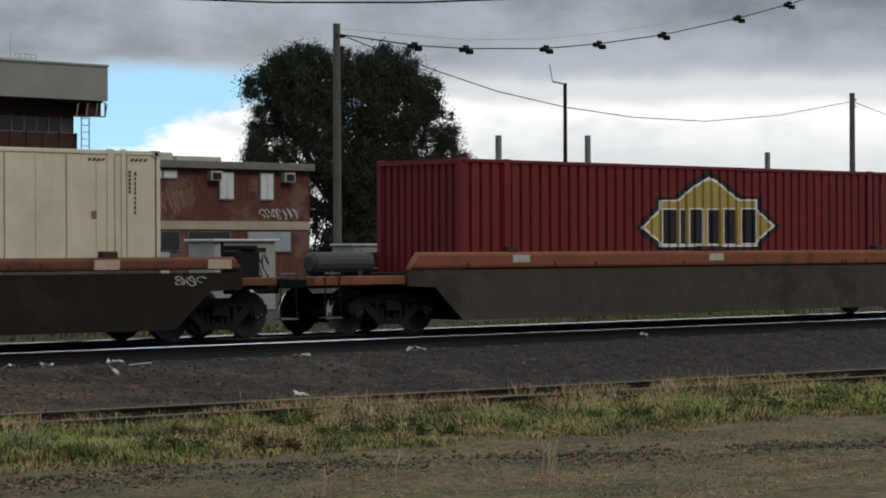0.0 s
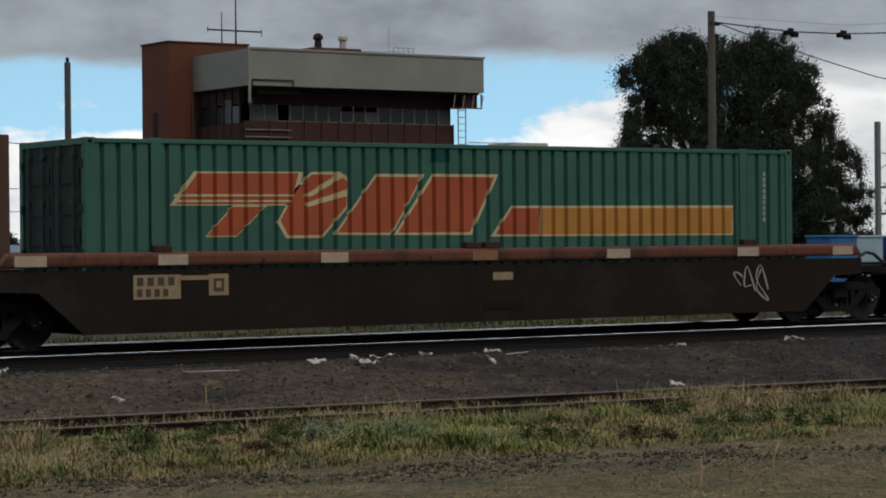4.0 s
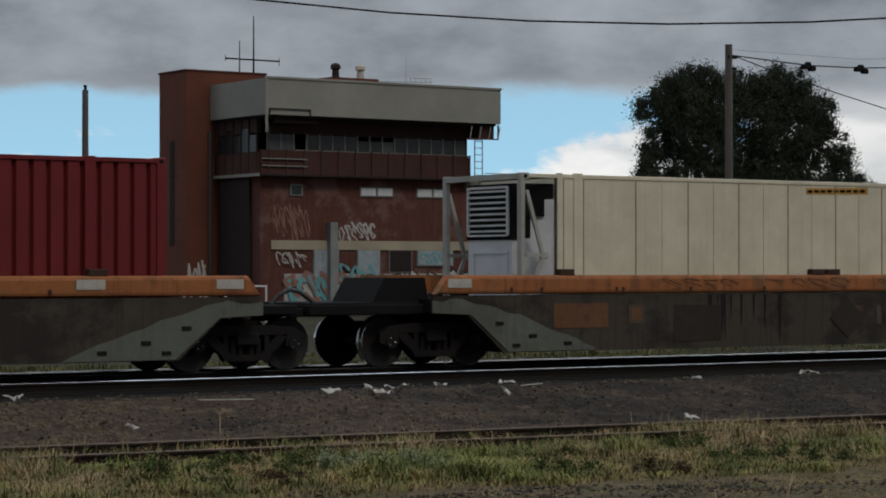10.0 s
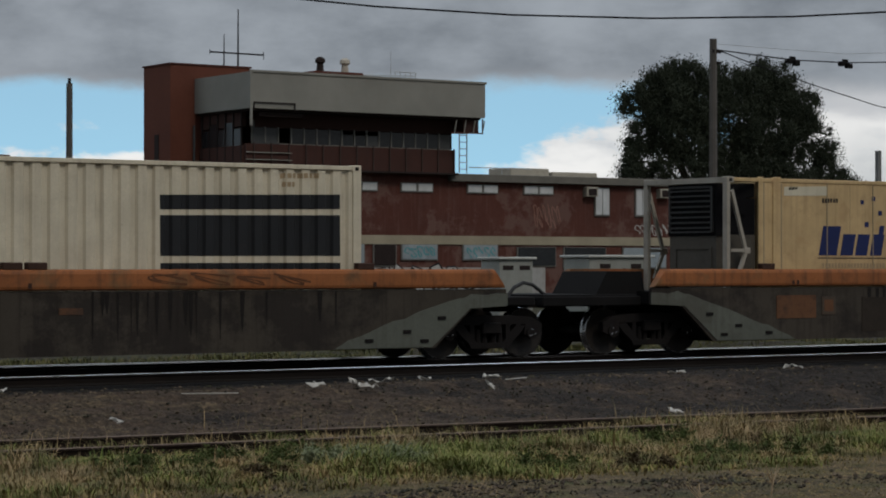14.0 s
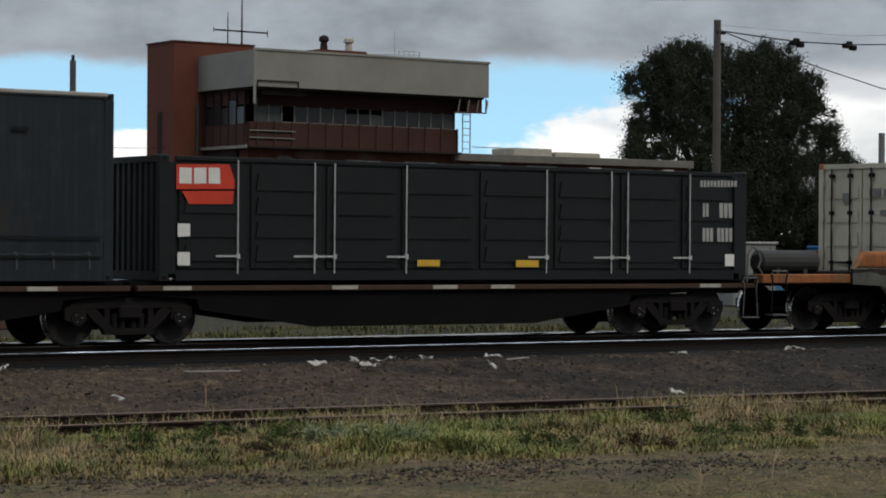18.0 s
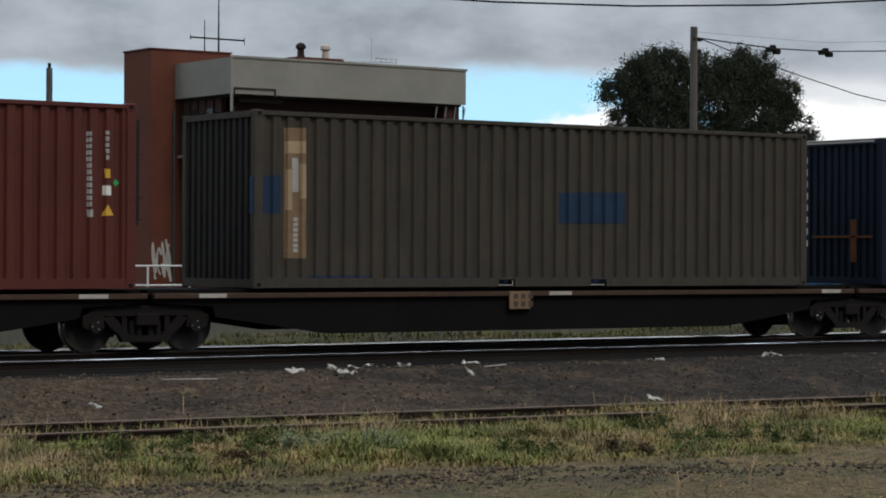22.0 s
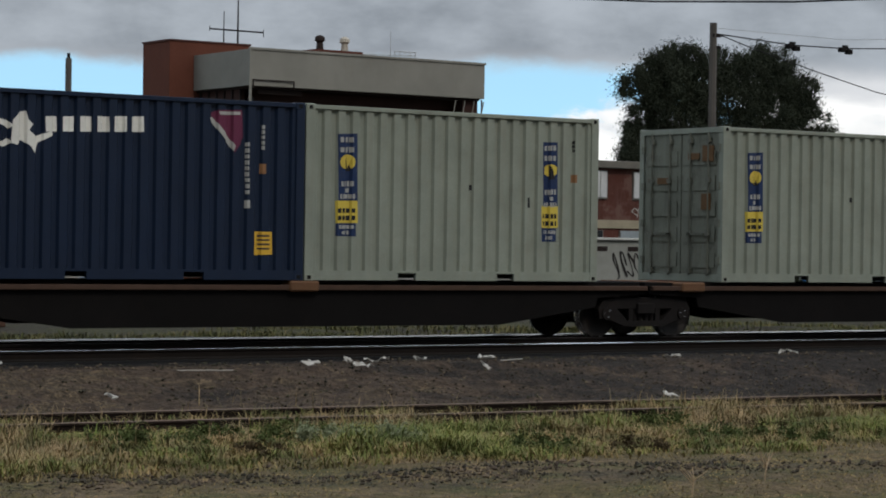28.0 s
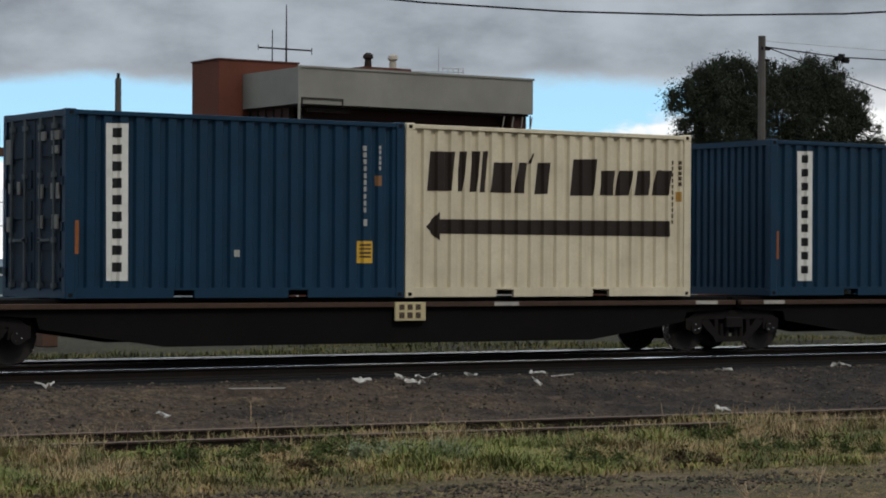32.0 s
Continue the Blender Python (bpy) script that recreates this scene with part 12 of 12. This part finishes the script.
# ---- spray paint and stains on the building ----
def building_marks():
    b = bpy.data.objects["signal_building"]
    white = paint("wall_spray_white", (0.42, 0.41, 0.39), rough=0.9, grime=0.4)
    cyan = paint("wall_spray_cyan", (0.12, 0.30, 0.32), rough=0.9, grime=0.4)
    black = paint("wall_spray_black", (0.02, 0.02, 0.022), rough=0.9)
    blush = paint("wall_spray_pink", (0.24, 0.13, 0.10), rough=0.9, grime=0.4)
    buff = paint("wall_overpaint", (0.125, 0.058, 0.045), rough=0.9, grime=0.5, scale=0.9)
    rnd = random.Random(2)
    for k in range(9):                      # big rounded letter shapes on the lower wall
        x = 59.3 + k * 1.0
        pts = [(x + 0.56 * math.cos(a) * rnd.uniform(0.55, 1.2), 0.95 + 0.66 * math.sin(a) * rnd.uniform(0.6, 1.2)) for a in np.linspace(0.3, 6.58, 8)[:-1]]
        part("spray_letter_outline", Geo().prism([(x + (u - x) * 1.16, 0.95 + (v - 0.95) * 1.13) for u, v in pts], 93.325, 93.34), black, b)
        part("spray_letter_shape", Geo().prism(pts, 93.31, 93.33), white, b)
        scribble(b, black, x - 0.35, x + 0.35, 0.5, 1.4, 93.305, 60 + k, 2, 0.13)
    for k, (a, c, z0, z1, ink, n, w) in enumerate(((54.2, 56.2, 0.2, 1.4, cyan, 4, 0.22), (54.0, 58.6, 0.3, 1.5, blush, 5, 0.25), (57.0, 59.2, 0.6, 1.9, cyan, 4, 0.16), (57.0, 58.4, 3.0, 3.75, white, 4, 0.06),
                                                   (69.3, 71.0, 3.5, 4.6, blush, 6, 0.07), (75.8, 78.4, 3.2, 3.7, white, 7, 0.07), (53.5, 55.2, 1.8, 2.5, white, 5, 0.07), (57.3, 59.0, 3.1, 3.9, white, 5, 0.10), (53.4, 55.4, 3.2, 4.6, blush, 6, 0.05), (61.5, 63.3, 2.0, 2.5, cyan, 5, 0.09), (65.1, 66.9, 2.0, 2.5, cyan, 5, 0.09), (54.0, 55.0, 3.0, 4.7, blush, 4, 0.06))):
        scribble(b, ink, a, c, z0, z1, 93.28 if z1 < 2.6 else 93.39, 80 + k, n, w)
    scribble(b, white, 51.1, 52.1, 0.2, 2.0, 97.34, 95, 4, 0.12)


building_marks()


# ---- foreground growth and litter ----
def blades(name, label, spots, mat, rng, wide=0.0055):
    """Many thin bent grass blades: spots are x, y, height, lean."""
    n = len(spots)
    p = np.array([(x, y, ground_z(x, y) - 0.02) for x, y, h, l in spots])
    h = np.array([s[2] for s in spots])
    lean = np.array([s[3] for s in spots])
    a = rng.uniform(0, 2 * np.pi, n)
    d = np.stack([np.cos(a), np.sin(a), np.zeros(n)], 1)
    side = np.stack([-d[:, 1], d[:, 0], np.zeros(n)], 1) * (wide * (0.5 + rng.random(n)))[:, None]
    up = np.array([0, 0, 1.0])
    m1 = p + d * (h * lean * 0.35)[:, None] + up * (h * 0.6)[:, None]
    m2 = p + d * (h * lean)[:, None] + up * (h * (1 - 0.3 * lean))[:, None]
    v = np.stack([p - side, p + side, m1 + side * 0.8, m1 - side * 0.8, m2], 1).reshape(-1, 3)
    k = 5 * np.arange(n)[:, None]
    me = quick_mesh(name, v, [k + (0, 1, 2, 3), k + (3, 2, 4)])
    me.materials.append(mat)
    return tagged(new(name, me), label, "grass", kind="stuff")


def island(name, a, b, c, rough=0.8):
    """Leaf colour that differs from blade to blade."""
    m = bpy.data.materials.new(name)
    m.use_nodes = True
    nt = m.node_tree
    r = nt.nodes.new("ShaderNodeValToRGB")
    r.color_ramp.elements[0].color, r.color_ramp.elements[1].color = (*a, 1), (*c, 1)
    e = r.color_ramp.elements.new(0.5)
    e.color = (*b, 1)
    nt.links.new(nt.nodes.new("ShaderNodeNewGeometry").outputs["Random Per Island"], r.inputs[0])
    s = nt.nodes["Principled BSDF"]
    # patches of livelier and of drier growth
    pos = nt.nodes.new("ShaderNodeNewGeometry").outputs["Position"]
    n = nt.nodes.new("ShaderNodeTexNoise")
    nt.links.new(pos, n.inputs["Vector"])
    n.inputs["Scale"].default_value, n.inputs["Detail"].default_value = 1.7, 6.0
    k = nt.nodes.new("ShaderNodeMapRange")
    nt.links.new(n.outputs["Fac"], k.inputs["Value"])
    k.inputs["From Min"].default_value, k.inputs["From Max"].default_value = 0.38, 0.62
    mx = nt.nodes.new("ShaderNodeMix")
    mx.data_type, mx.blend_type = "RGBA", "MULTIPLY"
    mx.inputs[0].default_value = 1.0
    tone = nt.nodes.new("ShaderNodeMix")
    tone.data_type = "RGBA"
    nt.links.new(k.outputs[0], tone.inputs[0])
    tone.inputs[6].default_value, tone.inputs[7].default_value = (0.60, 0.70, 0.52, 1), (1.75, 1.6, 1.4, 1)
    nt.links.new(r.outputs[0], mx.inputs[6])
    nt.links.new(tone.outputs[2], mx.inputs[7])
    nt.links.new(mx.outputs[2], s.inputs["Base Color"])
    s.inputs["Roughness"].default_value = rough
    s.inputs["Specular IOR Level"].default_value = 0.2
    return m


def meadow():
    rng = np.random.default_rng(3)
    green, dry, low = [], [], []

    def patch(x, y, k):
        return noise.noise((x * 0.45, y * 0.6, k)) + 0.5 * noise.noise((x * 1.5, y * 1.7, k + 3))
    wisp = []

    def in_view(x, y):
        return y * 0.38 - 0.6 < x < y * 1.42 + 1.0

    def tussock(bag, x, y, n, spread, tall):
        for _ in range(n):
            u, v = rng.normal(), rng.normal()
            fall = math.exp(-0.35 * (u * u + v * v))
            bag.append((x + u * spread, y + v * spread * 0.8, tall * rng.uniform(0.35, 1.0) * (0.5 + 0.6 * fall), rng.uniform(0.5, 1.7)))
    # clumps of the lush strip
    count = 0
    while count < 1500:
        x, d = rng.uniform(5, 36), rng.uniform(0.7, 5.0)
        y = siding_y(x) - 1.5 - d
        wet, old = patch(x, y, 0.0), patch(x, y, 9.0)
        if not in_view(x, y) or rng.random() > math.exp(-((d - 2.3) / 1.5) ** 2) * (0.75 + wet):
            continue
        count += 1
        tall = min(0.10 + 0.075 * d, 0.27) * rng.uniform(0.3, 1.25) * (0.75 + 0.9 * wet)
        share = min(0.96, max(0.04, 0.48 + 1.5 * wet - 0.9 * old))
        for bag, n in ((green, share), (dry, 1 - share)):
            tussock(bag, x, y, int(n * rng.integers(90, 200)), rng.uniform(0.10, 0.26), tall)
    # thin pale seed stalks along the old rails
    for _ in range(26000):
        x, d = rng.uniform(4, 38), rng.normal() * 1.0 + 0.5
        y = siding_y(x) - 1.5 - d
        if in_view(x, y) and patch(x, y, 9.0) > rng.uniform(-0.15, 0.6):
            wisp.append((x, y, rng.uniform(0.10, 0.40), rng.uniform(0.1, 0.9)))
    # feathery seed heads in loose bunches
    for _ in range(330):
        x, d = rng.uniform(5, 37), rng.normal() * 0.55 + 0.35
        y = siding_y(x) - 1.5 - d
        if in_view(x, y) and patch(x, y, 9.0) > rng.uniform(-0.35, 0.35):
            tussock(wisp, x, y, int(rng.integers(40, 110)), rng.uniform(0.08, 0.22), rng.uniform(0.22, 0.50))
    # straw tufts lapping over the old rails
    for _ in range(1000):
        x, d = rng.uniform(5, 37), rng.uniform(-1.2, 1.1)
        y = siding_y(x) - 1.5 - d
        if in_view(x, y) and patch(x, y, 9.0) > rng.uniform(-0.35, 0.25):
            tussock(dry if rng.random() < 0.7 else green, x, y, int(rng.integers(25, 70)), rng.uniform(0.08, 0.22), rng.uniform(0.14, 0.34))
    # long tousled blades that lie over the tufts
    for _ in range(420):
        x, d = rng.uniform(5, 36), rng.uniform(0.6, 4.2)
        y = siding_y(x) - 1.5 - d
        if in_view(x, y):
            bag = green if patch(x, y, 0.0) > rng.uniform(-0.3, 0.3) else wisp
            tussock(bag, x, y, int(rng.integers(20, 60)), rng.uniform(0.05, 0.14), rng.uniform(0.20, 0.38))
    # low cover everywhere in front
    for _ in range(390000):
        x, y = rng.uniform(4, 38), rng.uniform(13.0, 26.6)
        if not in_view(x, y):
            continue
        d = siding_y(x) - 1.5 - y
        wet, old = patch(x, y, 0.0), patch(x, y, 9.0)
        if d > 0.2 and rng.random() < 0.6 + wet:
            q = (x, y, rng.uniform(0.03, 0.09) * 1.4, rng.uniform(0.6, 1.5)) if d < 5 else (x, y, rng.uniform(0.015, 0.06), rng.uniform(0.9, 2.2))
            (green if d < 4.5 and rng.random() < 0.5 + wet else low).append(q)
        elif -1.6 < d <= 0.2 and rng.random() < 0.10 + 0.3 * old:
            dry.append((x, y, rng.uniform(0.04, 0.10), rng.uniform(0.4, 1.2)))
    # rough growth on the low bank behind the track
    bank = []
    while len(bank) < 30000:
        x, y = rng.uniform(13, 62), rng.uniform(37.4, 43.5)
        if in_view(x, y) and patch(x * 0.6, y * 0.6, 5.0) > rng.uniform(-0.6, 0.3):
            bank.append((x, y, rng.uniform(0.05, 0.22), rng.uniform(0.3, 1.1)))
    blades("bank_grass", "patchy green grass on the low bank behind the track", bank, island("bank_blades", (0.040, 0.047, 0.014), (0.066, 0.066, 0.024), (0.10, 0.085, 0.042)), rng, 0.009)
    blades("grass", "long rough green grass along the siding", green, island("green_blades", (0.062, 0.090, 0.018), (0.112, 0.130, 0.036), (0.175, 0.162, 0.070)), rng)
    blades("dry_grass", "dry straw-coloured grass along the siding", dry, island("dry_blades", (0.13, 0.096, 0.05), (0.22, 0.165, 0.092), (0.10, 0.09, 0.04)), rng)
    blades("seed_stalks", "thin pale seed stalks among the old rails", wisp, island("wisp_blades", (0.17, 0.13, 0.08), (0.24, 0.185, 0.115), (0.13, 0.10, 0.06)), rng, 0.004)
    blades("short_grass", "short worn turf on the near ground", low, island("low_blades", (0.098, 0.088, 0.032), (0.140, 0.108, 0.050), (0.20, 0.145, 0.076)), rng)


meadow()


def litter():
    """Pale timber scraps, paper and loose stones on the shoulder."""
    pale = paint("scrap_pale", (0.46, 0.44, 0.40), rough=0.8, grime=0.4)

    def scrap(name, label, x, y, l, w, turn, tilt=0.0, curl=0.0, mat=pale):
        g = Geo()
        n = 6
        rnd = random.Random(int(x * 100 + y * 10))
        fold = 0.0 if l > 0.75 else 0.05          # boards stay straight, paper and peel crumple
        for i in range(n + 1):
            u = i / n - 0.5
            side = rnd.uniform(-1, 1) * fold * 1.6
            for s in (-1, 1):
                z = 0.02 + fold * rnd.uniform(0.0, 1.6)
                half = w * (0.5 - 0.25 * abs(u)) * (rnd.uniform(0.5, 1.9) if fold else 1.0)
                for k in (0, 0.012):
                    g.v.append((u * l, side + s * half, z + k))
        for i in range(n):
            a, b = 4 * i, 4 * i + 4
            g.f += [(a, b, b + 2, a + 2), (a + 1, a + 3, b + 3, b + 1), (a, a + 1, b + 1, b), (a + 2, b + 2, b + 3, a + 3)]
        g.f += [(0, 2, 3, 1), (4 * n, 4 * n + 1, 4 * n + 3, 4 * n + 2)]
        ob = tagged(part(name, g, mat), label, "litter", "litter on the shoulder")
        ob.matrix_basis = pose(x, y, ground_z(x, y) + 0.03, tilt, 0, turn)
    for x, y, l, w, turn, curl in LITTER:
        l, w = l * 0.72, w * 0.40
        scrap("scrap_board" if l > 0.6 else "paper_scrap", "pale broken board lying on dark ballast" if l > 0.6 else "crumpled white paper scrap on the ground", x, y, l, w, turn, 20, curl)
    rng = np.random.default_rng(9)
    g = Geo()
    for k in range(62000):
        x, y = rng.uniform(6, 44), rng.uniform(14, 30.6)
        if x < y * 0.38 - 1 or x > y * 1.42 + 1:
            continue
        band = y - 20.1 + 0.33 * (x - 9.75)      # rubble strewn along the worn edge of the grass
        shoulder = y > siding_y(x) + 0.2
        if not shoulder and not (abs(band + 0.6) < 0.9 * rng.random() and noise.noise((x * 0.7, y * 0.7, 2)) > -0.15) and not (y < 22 and noise.noise((x * 0.4, y * 0.4, 2)) > 0.42):
            continue
        r = 0.007 + 0.030 * rng.random() ** 4 if shoulder else rng.uniform(0.007, 0.022)
        z = ground_z(x, y) + r * 0.3
        v = [(x + r * a * rng.uniform(0.7, 1.3), y + r * b * rng.uniform(0.7, 1.3), z + r * c) for a, b, c in ((1, 0, 0), (-1, 0, 0), (0, 1, 0), (0, -1, 0), (0.1, 0, 0.8), (0, 0.1, -0.8))]
        g.add(v, [(0, 2, 4), (2, 1, 4), (1, 3, 4), (3, 0, 4), (2, 0, 5), (1, 2, 5), (3, 1, 5), (0, 3, 5)])
    for k in range(5200):                     # rubble strewn along the worn edge of the grass
        x = rng.uniform(6.5, 27)
        y = 20.1 - 0.33 * (x - 9.75) + rng.normal() * 0.42 - 0.35
        if noise.noise((x * 0.8, y * 1.1, 2)) < -0.1 or x > y * 1.42 + 1:
            continue
        r = 0.008 + 0.026 * rng.random() ** 2
        z = ground_z(x, y) + r * 0.4
        v = [(x + r * a * rng.uniform(0.7, 1.6), y + r * b * rng.uniform(0.7, 1.4), z + r * c) for a, b, c in ((1, 0, 0), (-1, 0, 0), (0, 1, 0), (0, -1, 0), (0.1, 0, 0.8), (0, 0.1, -0.8))]
        g.add(v, [(0, 2, 4), (2, 1, 4), (1, 3, 4), (3, 0, 4), (2, 0, 5), (1, 2, 5), (3, 1, 5), (0, 3, 5)])
    tagged(part("loose_stones", g, island("stone_mix", (0.020, 0.0160, 0.0132), (0.036, 0.028, 0.022), (0.088, 0.072, 0.056))), "loose grey ballast stones", "stones", kind="stuff")
    # pale low shrub and dry stalks close to the camera
    t = thing("grey_shrub", "low pale silver-green shrub in the grass", "shrub")
    cl = [(12.85 + k * 0.11, 21.3 + 0.16 * math.sin(k * 2), -0.46 + 0.05 * math.cos(k * 1.3), 0.12) for k in range(13)]
    leaf_cloud("foliage", cl, 0.022, surface("silver_leaf", (0.17, 0.19, 0.11), 0.8, 0, 0.1), t, 4, 5200)
    # dark broad-leaved weeds in the strip of grass
    weed = surface("weed_leaf", (0.060, 0.078, 0.023), 0.85, 0, 0.3, (0.05, 0.036, 0.02), scale=6, bump=0, spread=0.4, spec=0.15)
    brown_weed = surface("withered_weed_leaf", (0.062, 0.045, 0.024), 0.9, 0, 0.3, (0.04, 0.03, 0.018), scale=6, bump=0, spread=0.4, spec=0.1)
    spots = [(11.3, 22.5, 0.34), (12.2, 22.6, 0.3), (15.3, 20.3, 0.36), (16.4, 20.0, 0.26), (13.9, 21.4, 0.2)]
    while len(spots) < 34:
        x, d = rng.uniform(7, 31), rng.uniform(1.2, 4.4)
        y = siding_y(x) - 1.5 - d
        if y * 0.40 < x < y * 1.4:
            spots.append((x, y, rng.uniform(0.12, 0.34)))
    for k, (x, y, r) in enumerate(spots):
        dead = k % 4 == 3
        t = thing("weed_clump", "withered brown weed clump in rough grass" if dead else "dark green broad-leaved weed clump in rough grass", "weed", "weed clumps")
        z = ground_z(x, y)
        cl = [(x + rng.normal() * r * 0.7, y + rng.normal() * r * 0.5, z + r * rng.uniform(0.1, 0.55), r * rng.uniform(0.25, 0.5)) for _ in range(7)]
        leaf_cloud("foliage", cl, 0.022, brown_weed if dead else weed, t, 300 + k, int(3200 * r))
    for x, y, h in STALKS:
        t = thing("dry_stalk", "bare dry branching weed stalk", "weed", "dry stalks")
        rnd = random.Random(int(x * 100))
        z = ground_z(x, y)
        straw = paint("straw_stalk", (0.33, 0.24, 0.15), rough=0.9)
        part("stem", Geo().tube((x, y, z), (x + 0.02, y, z + h * 0.6), 0.008, 5, 0.006), straw, t)
        for k in range(5):
            s = rnd.uniform(-1, 1)
            part("branch", Geo().tube((x + 0.02, y, z + h * rnd.uniform(0.3, 0.6)), (x + s * 0.16, y + rnd.uniform(-0.1, 0.1), z + h * rnd.uniform(0.75, 1.0)), 0.006, 5, 0.004), straw, t)


# x, y, length, width, turn, curl
LITTER = ((17.65, 29.13, 0.5, 0.14, 20, 0.03), (18.35, 28.85, 0.75, 0.10, 35, 0.02), (18.95, 29.4, 0.6, 0.10, -15, 0.03), (18.37, 29.31, 0.3, 0.12, 70, 0.02),
          (19.68, 29.30, 0.35, 0.16, 10, 0.03), (13.6, 27.5, 0.9, 0.04, 73, 0.0), (21.0, 29.43, 0.45, 0.12, 6, 0.03), (21.7, 29.72, 1.1, 0.03, 28, 0.0),
          (20.61, 28.91, 0.3, 0.12, 40, 0.03), (21.75, 25.9, 0.55, 0.22, 30, 0.05), (13.0, 29.88, 0.4, 0.10, 5, 0.02), (16.0, 29.33, 1.15, 0.025, -17, 0.0),
          (24.6, 29.2, 0.4, 0.12, 12, 0.02), (27.3, 29.4, 0.5, 0.08, -20, 0.02), (33.0, 29.2, 0.4, 0.1, 30, 0.02))
STALKS = ((16.46, 15.89, 0.42), (16.6, 15.95, 0.36), (15.75, 15.11, 0.38), (15.08, 16.52, 0.3), (13.9, 16.2, 0.28))
litter()



def motions():
    """The train runs past at a slowly falling speed; its wheels roll."""
    times = [float(k) for k in range(0, 33)]
    for ob, place, height in TRAIN:
        walk(ob, [(t, pose(place + travel(t), TRACK, height)) for t in times])
    for ob, place, x in WHEELSETS:
        # each wheelset is turned while it is before the camera
        seen = [k / 30 for k in range(0, 961) if 8.0 < place + travel(k / 30) < 52.0]
        if not seen:
            continue
        rows = [(t, pose(x, 0, WHEEL_R) @ Matrix.Rotation(travel(t) / WHEEL_R, 4, "Y")) for t in seen]
        if seen[0] > 0:
            rows.insert(0, (0.0, rows[0][1]))
        if seen[-1] < 32:
            rows.append((32.0, rows[-1][1]))
        walk(ob, rows)


motions()
